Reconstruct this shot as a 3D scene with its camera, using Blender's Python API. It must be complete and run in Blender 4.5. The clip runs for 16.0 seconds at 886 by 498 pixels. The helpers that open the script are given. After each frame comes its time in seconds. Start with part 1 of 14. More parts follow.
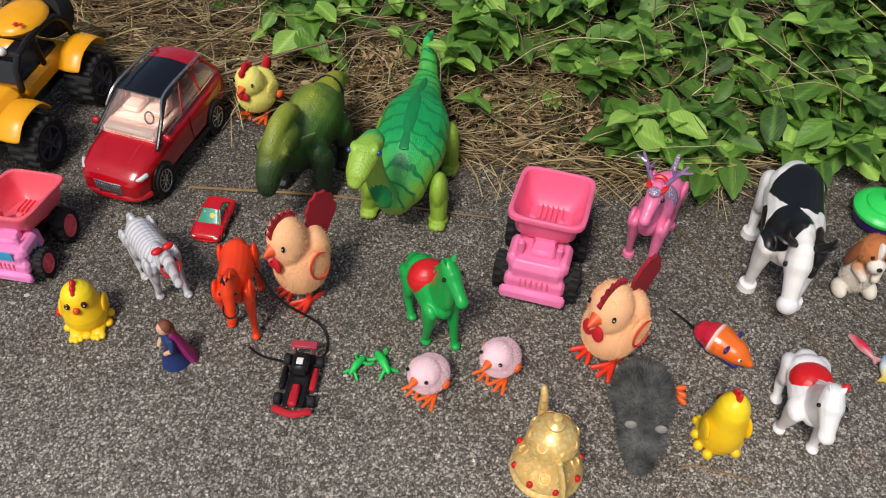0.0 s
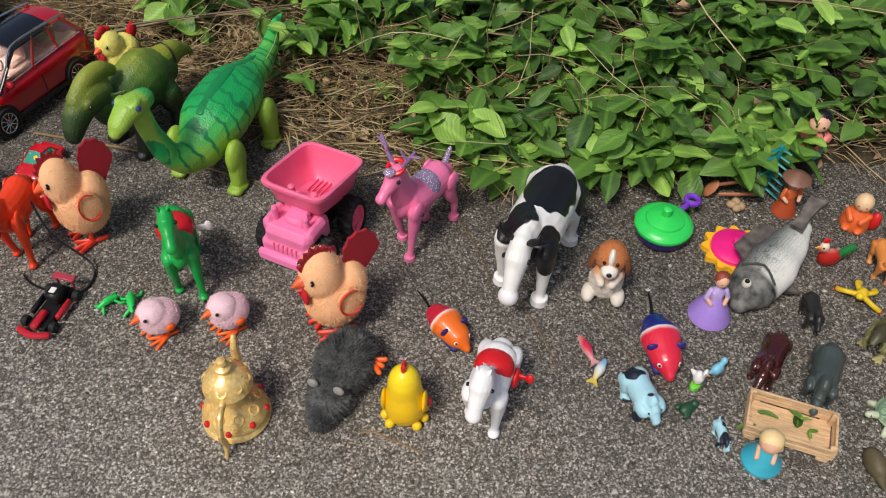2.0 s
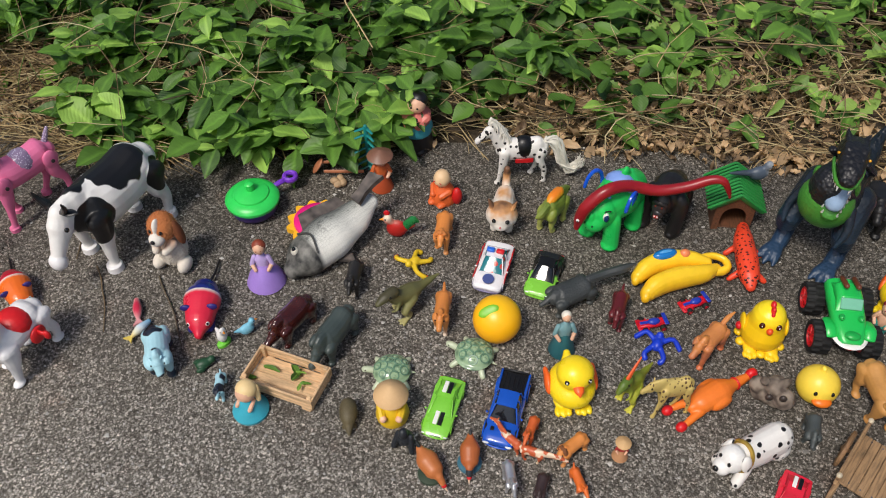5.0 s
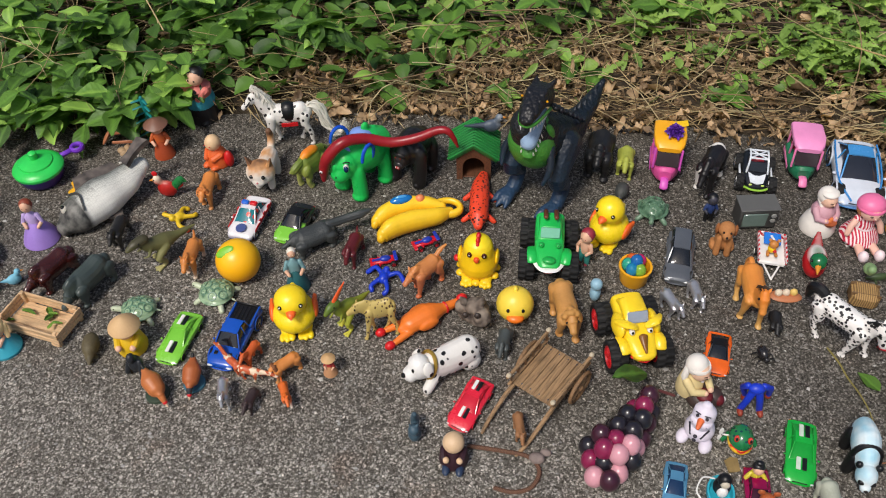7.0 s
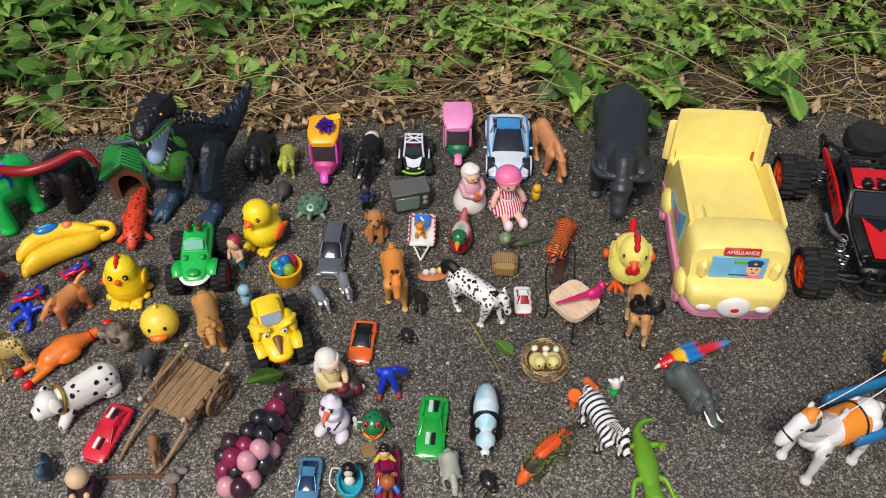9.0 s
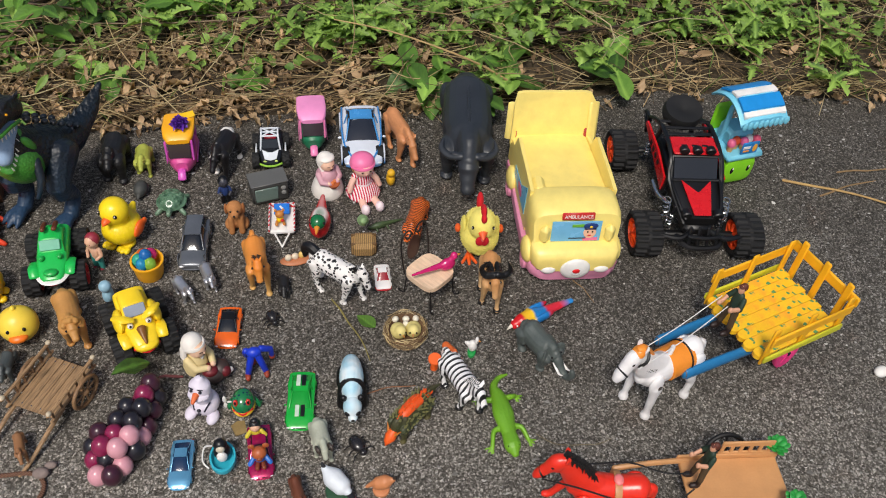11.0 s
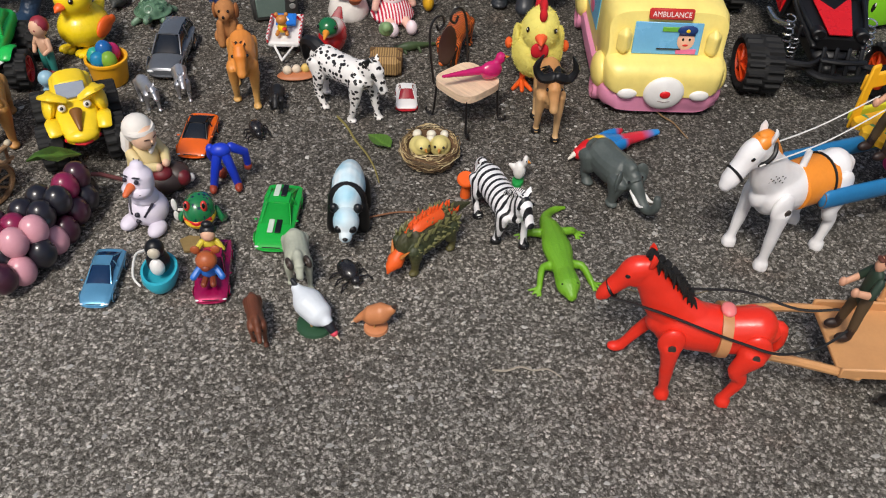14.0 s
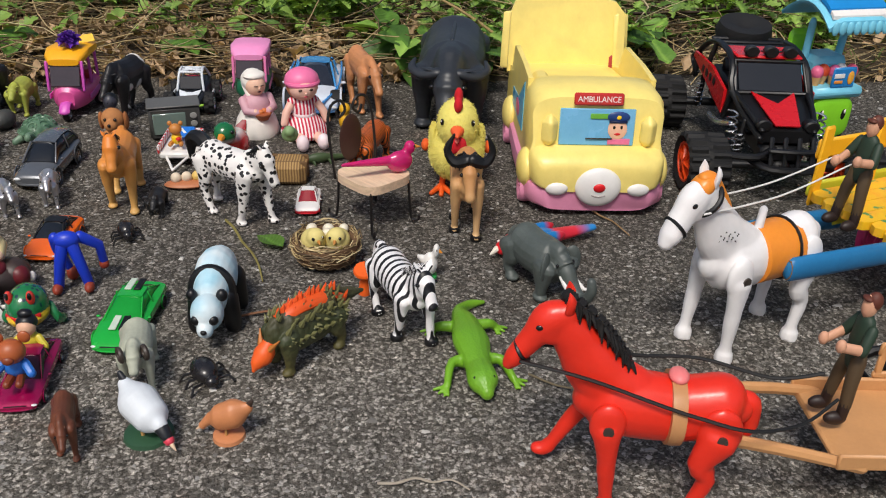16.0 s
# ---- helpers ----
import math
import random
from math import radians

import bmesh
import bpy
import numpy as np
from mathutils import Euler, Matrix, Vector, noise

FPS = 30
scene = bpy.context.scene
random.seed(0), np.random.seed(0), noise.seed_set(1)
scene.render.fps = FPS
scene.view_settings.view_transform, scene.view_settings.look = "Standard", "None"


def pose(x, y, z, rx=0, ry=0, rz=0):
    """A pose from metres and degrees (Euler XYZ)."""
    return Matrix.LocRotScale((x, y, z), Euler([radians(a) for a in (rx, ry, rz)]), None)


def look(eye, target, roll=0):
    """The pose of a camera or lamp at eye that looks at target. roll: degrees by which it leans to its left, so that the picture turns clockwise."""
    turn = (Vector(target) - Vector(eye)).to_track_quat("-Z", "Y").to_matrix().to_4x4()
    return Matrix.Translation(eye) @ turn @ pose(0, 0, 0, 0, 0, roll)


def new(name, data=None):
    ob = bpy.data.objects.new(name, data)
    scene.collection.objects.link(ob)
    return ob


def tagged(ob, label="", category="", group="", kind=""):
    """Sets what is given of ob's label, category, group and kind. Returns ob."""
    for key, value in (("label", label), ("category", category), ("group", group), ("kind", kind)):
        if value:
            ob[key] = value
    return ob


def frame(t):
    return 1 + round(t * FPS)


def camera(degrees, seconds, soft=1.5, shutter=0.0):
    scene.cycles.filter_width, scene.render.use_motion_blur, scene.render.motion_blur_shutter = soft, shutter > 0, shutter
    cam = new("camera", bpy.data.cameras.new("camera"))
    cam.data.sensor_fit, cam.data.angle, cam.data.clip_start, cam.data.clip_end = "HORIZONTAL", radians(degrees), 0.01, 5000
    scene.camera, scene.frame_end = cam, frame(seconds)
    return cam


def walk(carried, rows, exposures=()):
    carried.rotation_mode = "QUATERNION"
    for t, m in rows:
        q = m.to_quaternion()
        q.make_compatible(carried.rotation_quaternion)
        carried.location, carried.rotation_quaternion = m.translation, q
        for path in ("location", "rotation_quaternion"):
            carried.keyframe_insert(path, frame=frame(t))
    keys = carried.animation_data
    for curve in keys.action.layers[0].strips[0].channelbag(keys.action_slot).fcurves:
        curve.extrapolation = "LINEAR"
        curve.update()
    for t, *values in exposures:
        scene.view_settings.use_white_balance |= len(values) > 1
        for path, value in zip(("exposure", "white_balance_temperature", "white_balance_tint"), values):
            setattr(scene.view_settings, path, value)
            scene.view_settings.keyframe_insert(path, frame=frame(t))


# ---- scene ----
cam = camera(55.6, 16.0, soft=1.1)
PATH = [
    (0, (0.025, -0.003, 0.693), (0.003, 1.315, -0.811), 1.4),
    (0.5, (0.103, -0.038, 0.688), (0.073, 1.31, -0.789), 2.0),
    (1, (0.195, -0.039, 0.692), (0.135, 1.31, -0.784), 2.6),
    (1.5, (0.303, -0.028, 0.701), (0.148, 1.304, -0.783), 2.6),
    (2, (0.381, -0.029, 0.705), (0.14, 1.291, -0.778), 1.3),
    (2.5, (0.463, -0.057, 0.715), (0.173, 1.27, -0.754), 0.4),
    (3, (0.557, -0.06, 0.719), (0.241, 1.275, -0.737), -0.6),
    (3.5, (0.634, -0.044, 0.736), (0.343, 1.308, -0.709), -0.9),
    (4, (0.724, -0.001, 0.734), (0.453, 1.325, -0.739), -0.8),
    (4.2, (0.766, 0.018, 0.738), (0.491, 1.324, -0.751), -0.8),
    (6.3, (1.088, -0.06, 0.746), (0.769, 1.238, -0.742), -1.0),
    (6.5, (1.125, -0.07, 0.746), (0.814, 1.241, -0.732), -1.1),
    (7, (1.204, -0.063, 0.753), (0.929, 1.276, -0.707), -1.8),
    (7.5, (1.293, -0.031, 0.746), (1.064, 1.31, -0.719), -0.4),
    (8, (1.386, -0.016, 0.751), (1.17, 1.299, -0.74), -0.4),
    (8.5, (1.438, -0.014, 0.759), (1.316, 1.307, -0.737), -1.2),
    (9, (1.458, -0.03, 0.764), (1.494, 1.308, -0.722), 0.1),
    (9.5, (1.477, -0.042, 0.77), (1.679, 1.295, -0.703), 1.7),
    (9.7, (1.483, -0.049, 0.771), (1.744, 1.29, -0.692), 2.0),
    (11.8, (1.476, -0.14, 0.775), (1.781, 1.2, -0.679), 5.9),
    (12, (1.476, -0.156, 0.772), (1.75, 1.205, -0.668), 5.8),
    (12.5, (1.499, -0.196, 0.751), (1.674, 1.196, -0.674), 4.5),
    (13, (1.479, -0.181, 0.691), (1.638, 1.205, -0.742), 5.1),
    (13.5, (1.496, -0.125, 0.566), (1.661, 1.267, -0.861), 4.6),
    (14, (1.53, -0.083, 0.448), (1.698, 1.34, -0.947), 2.9),
    (14.5, (1.545, -0.068, 0.365), (1.71, 1.473, -0.899), 1.1),
    (15, (1.557, -0.09, 0.344), (1.729, 1.56, -0.774), 1.0),
    (15.5, (1.577, -0.084, 0.329), (1.756, 1.607, -0.724), 1.7),
    (16, (1.595, -0.052, 0.306), (1.825, 1.681, -0.666), 2.0),
]
walk(cam, [(t, look(eye, target, roll)) for t, eye, target, roll in PATH])

# ---- sky and sun: bright haze ----
world = bpy.data.worlds.new("sky")
scene.world = world
world.use_nodes = True
sky = world.node_tree.nodes.new("ShaderNodeTexSky")
sky.sky_type = 'NISHITA'
sky.sun_disc = False
sky.sun_elevation, sky.sun_rotation = radians(56), radians(205)
sky.air_density, sky.dust_density, sky.ozone_density = 1.0, 3.5, 1.0
world.node_tree.nodes["Background"].inputs["Strength"].default_value = 0.09
world.node_tree.links.new(sky.outputs[0], world.node_tree.nodes["Background"].inputs["Color"])
sun = new("sun", bpy.data.lights.new("sun", 'SUN'))
sun.data.energy, sun.data.angle, sun.data.color = 2.7, radians(13), (1.0, 0.95, 0.88)
SUN_YAW = radians(205)
sun.matrix_world = look((math.sin(SUN_YAW) * 3, math.cos(SUN_YAW) * 3, 4.6), (0, 0, 0))


# ---- materials ----
def lin(c):
    """A display colour, 0 to 255, as a linear one."""
    return tuple(((v / 255 + 0.055) / 1.055) ** 2.4 if v > 10 else v / 255 / 12.92 for v in c) + (1.0,)


class Mat:
    """A node material under construction."""

    def __init__(self, name):
        self.m = bpy.data.materials.new(name)
        self.m.use_nodes = True
        self.t = self.m.node_tree
        self.b = self.t.nodes["Principled BSDF"]
        self.co = self.t.nodes.new("ShaderNodeTexCoord").outputs["Object"]

    def node(self, kind, **sets):
        n = self.t.nodes.new("ShaderNode" + kind)
        for k, v in sets.items():
            if k in n.inputs:
                n.inputs[k].default_value = v
        return n

    def link(self, a, b):
        self.t.links.new(a, b)
        return self

    def noise(self, scale, detail=4.0, rough=0.6, co=None):
        n = self.node("TexNoise", Scale=scale, Detail=detail, Roughness=rough)
        self.link(co or self.co, n.inputs["Vector"])
        return n.outputs["Fac"]

    def ramp(self, fac, stops, sharp=False):
        n = self.node("ValToRGB")
        if sharp:
            n.color_ramp.interpolation = 'CONSTANT'
        e = n.color_ramp.elements
        while len(e) < len(stops):
            e.new(0.5)
        for el, (p, c) in zip(e, stops):
            el.position = p
            el.color = c if len(c) == 4 else (*c, 1)
        self.link(fac, n.inputs["Fac"])
        return n.outputs["Color"]

    def mix(self, fac, a, b, blend='MIX'):
        n = self.t.nodes.new("ShaderNodeMix")
        n.data_type, n.blend_type = 'RGBA', blend
        for val, sock in ((fac, n.inputs[0]), (a, n.inputs[6]), (b, n.inputs[7])):
            if isinstance(val, (int, float, tuple)):
                sock.default_value = val
            else:
                self.link(val, sock)
        return n.outputs[2]

    def math(self, op, a, b=0.0, c=0.0):
        n = self.t.nodes.new("ShaderNodeMath")
        n.operation = op
        for val, sock in zip((a, b, c), n.inputs):
            if isinstance(val, (int, float)):
                sock.default_value = val
            else:
                self.link(val, sock)
        return n.outputs[0]

    def axis(self, i):
        n = self.node("SeparateXYZ")
        self.link(self.co, n.inputs[0])
        return n.outputs[i]

    def finish(self, color, rough=0.45, metal=0.0, coat=0.0, var=0.14, bump=0.15, grain=420, spec=0.5, trans=0.0):
        """Dust, faint stains, gloss that varies, fine relief."""
        big, small = self.noise(38, 5), self.noise(grain, 3)
        color = self.mix(1.0, color, self.ramp(big, [(0.3, (1 - var,) * 3), (0.7, (1.0,) * 3)]), 'MULTIPLY')
        color = self.mix(0.5 * var, color, self.ramp(small, [(0.35, (0.25, 0.23, 0.2)), (0.65, (0.75, 0.72, 0.68))]), 'SOFT_LIGHT')
        self.link(color, self.b.inputs["Base Color"])
        r = self.math('MULTIPLY_ADD', big, 0.3, rough - 0.15)
        self.link(r, self.b.inputs["Roughness"])
        self.b.inputs["Metallic"].default_value = metal
        self.b.inputs["Coat Weight"].default_value = coat
        self.b.inputs["Coat Roughness"].default_value = 0.08
        self.b.inputs["Specular IOR Level"].default_value = spec
        self.b.inputs["Transmission Weight"].default_value = trans
        if bump:
            n = self.node("Bump", Strength=bump, Distance=0.0006)
            self.link(small, n.inputs["Height"])
            self.link(n.outputs[0], self.b.inputs["Normal"])
        return self.m


CACHE = {}


def paint(c, rough=0.42, **k):
    """Plain painted or moulded stuff of one colour."""
    key = (c, rough, tuple(sorted(k.items())))
    if key not in CACHE:
        a = Mat("plastic")
        n = a.node("RGB")
        n.outputs[0].default_value = lin(c)
        CACHE[key] = a.finish(n.outputs[0], rough, **k)
    return CACHE[key]


def spotted(base, dark, scale=60, level=0.35, rough=0.45, soft=0.02, **k):
    """Round spots."""
    a = Mat("spotted")
    v = a.node("TexVoronoi", Scale=scale, Randomness=0.85)
    w = a.node("VectorMath")
    w.operation = 'ADD'
    nz = a.node("TexNoise", Scale=scale * 1.3)
    a.link(a.co, nz.inputs["Vector"])
    s = a.node("VectorMath")
    s.operation = 'SCALE'
    s.inputs["Scale"].default_value = 0.35 / scale
    a.link(nz.outputs["Color"], s.inputs[0]).link(a.co, w.inputs[0]).link(s.outputs[0], w.inputs[1])
    a.link(w.outputs[0], v.inputs["Vector"])
    col = a.ramp(v.outputs["Distance"], [(level - soft, lin(dark)), (level + soft, lin(base))])
    return a.finish(col, rough, **k)


def patched(base, dark, scale=18, level=0.5, rough=0.45, edge=0.01, **k):
    """Large irregular patches."""
    a = Mat("patched")
    col = a.ramp(a.noise(scale, 1.0, 0.4), [(level - edge, lin(base)), (level + edge, lin(dark))])
    return a.finish(col, rough, **k)


def striped(base, dark, scale=55, level=0.55, axis='X', bend=3.0, rough=0.45, soft=0.03, **k):
    """Bands across the body."""
    a = Mat("striped")
    w = a.node("TexWave", Scale=scale, Distortion=bend, Detail=1.5)
    w.inputs["Detail Scale"].default_value = 0.6
    w.bands_direction = axis
    a.link(a.co, w.inputs["Vector"])
    col = a.ramp(w.outputs["Fac"], [(level - soft, lin(base)), (level + soft, lin(dark))])
    return a.finish(col, rough, **k)


def graded(stops, axis=2, lo=0.0, hi=0.1, ragged=0.25, rough=0.45, scale=60, **k):
    """Colours that follow one another along an axis of the thing, with a ragged edge."""
    a = Mat("graded")
    f = a.math('MULTIPLY_ADD', a.axis(axis), 1 / (hi - lo), -lo / (hi - lo))
    f = a.math('ADD', f, a.math('MULTIPLY_ADD', a.noise(scale, 2), ragged, -ragged / 2))
    return a.finish(a.ramp(f, [(p, lin(c)) for p, c in stops]), rough, **k)


def scaly(stops, axis=2, lo=0.0, hi=0.1, scale=240, rough=0.5, depth=0.0015, stripe=None, **k):
    """Skin of small scales over colours that follow one another along an axis; stripe: colour, scale, level."""
    a = Mat("scaly_skin")
    f = a.math('MULTIPLY_ADD', a.axis(axis), 1 / (hi - lo), -lo / (hi - lo))
    f = a.math('ADD', f, a.math('MULTIPLY_ADD', a.noise(40, 2), 0.3, -0.15))
    col = a.ramp(f, [(p, lin(c)) for p, c in stops])
    if stripe:
        w = a.node("TexWave", Scale=stripe[1], Distortion=10.0, Detail=3.0)
        a.link(a.co, w.inputs["Vector"])
        high = a.ramp(f, [(0.45, (0, 0, 0)), (0.6, (1, 1, 1))])
        band = a.ramp(w.outputs["Fac"], [(stripe[2] - 0.05, (0, 0, 0)), (stripe[2] + 0.05, (1, 1, 1))])
        col = a.mix(a.mix(1.0, high, band, 'MULTIPLY'), col, lin(stripe[0]))
    m = a.finish(col, rough, bump=0, **k)
    v = a.node("TexVoronoi", Scale=scale)
    a.link(a.co, v.inputs["Vector"])
    n = a.node("Bump", Strength=0.5, Distance=depth)
    n.invert = True
    a.link(v.outputs["Distance"], n.inputs["Height"]).link(n.outputs[0], a.b.inputs["Normal"])
    return m


def wooden(c, scale=14, axis=0, rough=0.6, dark=0.55):
    """Wood with grain along an axis."""
    a = Mat("wood")
    mp = a.node("Mapping")
    mp.inputs["Scale"].default_value = [1.0 if i == axis else 9.0 for i in range(3)]
    a.link(a.co, mp.inputs["Vector"])
    f = a.noise(scale * 3, 6, 0.65, mp.outputs[0])
    d = tuple(v * dark for v in c)
    oi = a.node("ObjectInfo")
    col = a.ramp(f, [(0.3, lin(d)), (0.55, lin(c)), (0.8, lin(tuple(min(255, v * 1.12) for v in c)))])
    col = a.mix(0.25, col, a.ramp(oi.outputs["Random"], [(0, lin(d)), (1, lin(c))]))
    return a.finish(col, rough, bump=0.35, grain=260, var=0.2)


def clear(c, rough=0.08, trans=0.85, **k):
    """Tinted clear plastic."""
    return paint(c, rough, trans=trans, bump=0.0, **k)


BLACK = paint((15, 15, 17), 0.42)
RUBBER = paint((19, 19, 20), 0.75, bump=0.4)
WHITE = paint((238, 236, 232), 0.38)
EYE = paint((12, 10, 10), 0.12, coat=0.6)
CHROME = paint((205, 207, 210), 0.2, metal=0.9)
GLASS = paint((26, 30, 36), 0.1, coat=0.5)
RED = paint((214, 28, 34), 0.38)
ORANGE = paint((246, 104, 34), 0.4)
YELLOW = paint((250, 206, 30), 0.36)
SKIN = paint((226, 178, 148), 0.5)


# ---- shapes ----
class Geo:
    """Vertices and faces gathered from simple solids; slot picks the material of what follows."""

    def __init__(self):
        self.v, self.f, self.m, self.k, self.M = [], [], [], 0, None

    def slot(self, k):
        self.k = k
        return self

    def at(self, M=None):
        self.M = M
        return self

    def add(self, verts, faces):
        o = len(self.v)
        self.v += [tuple(self.M @ Vector(p)) for p in verts] if self.M else [tuple(p) for p in verts]
        self.f += [tuple(i + o for i in f) for f in faces]
        self.m += [self.k] * len(faces)
        return self

    def rings(self, rings, closed=True):
        n = len(rings[0])
        vs = [p for r in rings for p in r]
        fs = [(i * n + j, i * n + (j + 1) % n, (i + 1) * n + (j + 1) % n, (i + 1) * n + j) for i in range(len(rings) - 1) for j in range(n)]
        if closed:
            fs += [tuple(range(n))[::-1], tuple((len(rings) - 1) * n + j for j in range(n))]
        return self.add(vs, fs)

    def tube(self, pts, rad, n=12, flat=False, sub=1):
        """A bent tube; a radius is a number or (sideways, upwards)."""
        P = [Vector(p) for p in pts]
        R = [Vector((r, r)) if isinstance(r, (int, float)) else Vector(r) for r in (rad if isinstance(rad, list) else [rad] * len(P))]
        if sub > 1 and len(P) > 2:
            Q, S = [], []
            for i in range(len(P) - 1):
                a, b, c, d = P[max(i - 1, 0)], P[i], P[i + 1], P[min(i + 2, len(P) - 1)]
                for k in range(sub):
                    t = k / sub
                    Q.append(0.5 * (2 * b + (c - a) * t + (2 * a - 5 * b + 4 * c - d) * t * t + (3 * b - a - 3 * c + d) * t ** 3))
                    S.append(R[i].lerp(R[i + 1], t * t * (3 - 2 * t)))
            P, R = Q + [P[-1]], S + [R[-1]]
        T = [(P[min(i + 1, len(P) - 1)] - P[max(i - 1, 0)]).normalized() for i in range(len(P))]
        if not flat:
            for end, sg in ((0, -1), (-1, 1)):
                e, t, r = P[end].copy(), T[end].copy(), R[end].copy()
                rr = min(r)
                for a in (0.5, 0.8, 0.96):
                    p, q = e + t * (sg * rr * a), r * math.sqrt(1 - a * a)
                    (P.insert(0, p), R.insert(0, q), T.insert(0, t)) if sg < 0 else (P.append(p), R.append(q), T.append(t))
        side = T[0].cross(Vector((0, 0, 1)))
        if side.length < 0.05:
            side = Vector((0, 1, 0)) - T[0] * T[0].y
        out = []
        for p, t, r in zip(P, T, R):
            side = (side - t * side.dot(t)).normalized()
            up = side.cross(t)
            out.append([p + side * (math.cos(a) * r[0]) + up * (math.sin(a) * r[1]) for a in (2 * math.pi * j / n for j in range(n))])
        return self.rings(out)

    def ball(self, c, r, n=16, m=10, M=None):
        r = (r,) * 3 if isinstance(r, (int, float)) else r
        c = Vector(c)
        out = []
        for i in range(m + 1):
            a = math.pi * (0.02 + 0.96 * i / m) - math.pi / 2
            ring = [Vector((r[0] * math.cos(a) * math.cos(b), r[1] * math.cos(a) * math.sin(b), r[2] * math.sin(a))) for b in (2 * math.pi * j / n for j in range(n))]
            out.append([c + (M @ p if M else p) for p in ring])
        return self.rings(out)

    def lathe(self, prof, n=24, M=None, c=(0, 0, 0)):
        c = Vector(c)
        out = [[c + (M @ p if M else p) for p in (Vector((r * math.cos(b), r * math.sin(b), z)) for b in (2 * math.pi * j / n for j in range(n)))] for r, z in prof]
        return self.rings(out)

    def box(self, c, s, bev=0.0, M=None):
        hx, hy, hz = s[0] / 2, s[1] / 2, s[2] / 2
        b = min(bev if bev else 0.08 * min(s), 0.49 * min(s))
        c = Vector(c)
        vs, ix = [], {}
        for sx in (-1, 1):
            for sy in (-1, 1):
                for sz in (-1, 1):
                    for k, p in enumerate(((sx * hx, sy * (hy - b), sz * (hz - b)), (sx * (hx - b), sy * hy, sz * (hz - b)), (sx * (hx - b), sy * (hy - b), sz * hz))):
                        ix[sx, sy, sz, k] = len(vs)
                        p = Vector(p)
                        vs.append(c + (M @ p if M else p))
        fs = []
        for s1 in (-1, 1):
            fs.append(tuple(ix[s1, y, z, 0] for y, z in ((-1, -1), (1, -1), (1, 1), (-1, 1))))
            fs.append(tuple(ix[x, s1, z, 1] for x, z in ((-1, -1), (1, -1), (1, 1), (-1, 1))))
            fs.append(tuple(ix[x, y, s1, 2] for x, y in ((-1, -1), (1, -1), (1, 1), (-1, 1))))
            for s2 in (-1, 1):
                fs.append((ix[-1, s1, s2, 1], ix[1, s1, s2, 1], ix[1, s1, s2, 2], ix[-1, s1, s2, 2]))
                fs.append((ix[s1, -1, s2, 0], ix[s1, 1, s2, 0], ix[s1, 1, s2, 2], ix[s1, -1, s2, 2]))
                fs.append((ix[s1, s2, -1, 0], ix[s1, s2, 1, 0], ix[s1, s2, 1, 1], ix[s1, s2, -1, 1]))
                for s3 in (-1, 1):
                    fs.append(tuple(ix[s1, s2, s3, k] for k in range(3)))
        return self.add(vs, fs)

    def slab(self, outline, lo, hi, M=None):
        """A flat outline (x, y) raised from lo to hi."""
        vs = [Vector((x, y, z)) for z in (lo, hi) for x, y in outline]
        vs = [M @ p for p in vs] if M else vs
        n = len(outline)
        return self.add(vs, [tuple(range(n))[::-1], tuple(range(n, 2 * n))] + [(i, (i + 1) % n, n + (i + 1) % n, n + i) for i in range(n)])

    def torus(self, c, R, r, M=None, n=24, k=8):
        c = Vector(c)
        vs, fs = [], []
        for i in range(n):
            a = 2 * math.pi * i / n
            for j in range(k):
                b = 2 * math.pi * j / k
                p = Vector(((R + r * math.cos(b)) * math.cos(a), (R + r * math.cos(b)) * math.sin(a), r * math.sin(b)))
                vs.append(c + (M @ p if M else p))
                fs.append((i * k + j, ((i + 1) % n) * k + j, ((i + 1) % n) * k + (j + 1) % k, i * k + (j + 1) % k))
        return self.add(vs, fs)


def rot(rx=0, ry=0, rz=0):
    return pose(0, 0, 0, rx, ry, rz)


def mesh_of(name, g, mat, sharp=38):
    me = bpy.data.meshes.new(name)
    me.from_pydata(g.v, [], g.f)
    for m in (mat if isinstance(mat, (list, tuple)) else [mat]):
        me.materials.append(m)
    if isinstance(mat, (list, tuple)):
        me.polygons.foreach_set("material_index", g.m)
    bm = bmesh.new()
    bm.from_mesh(me)
    bmesh.ops.recalc_face_normals(bm, faces=bm.faces)
    bm.to_mesh(me)
    bm.free()
    me.shade_smooth()
    me.set_sharp_from_angle(angle=radians(sharp))
    return me


def part(name, g, mat, parent, label="", vox=0.0, soft=4, sharp=38):
    """One mesh under a thing or a part. vox: melt its solids into one skin of that fineness."""
    ob = new(name, g if isinstance(g, bpy.types.Mesh) else mesh_of(name, g, mat, sharp))
    ob.parent = parent
    if label:
        ob["label"] = label
    if vox:
        r = ob.modifiers.new("skin", 'REMESH')
        r.mode, r.voxel_size, r.use_smooth_shade = 'VOXEL', vox, True
        s = ob.modifiers.new("soften", 'SMOOTH')
        s.factor, s.iterations = 0.5, soft
    return ob


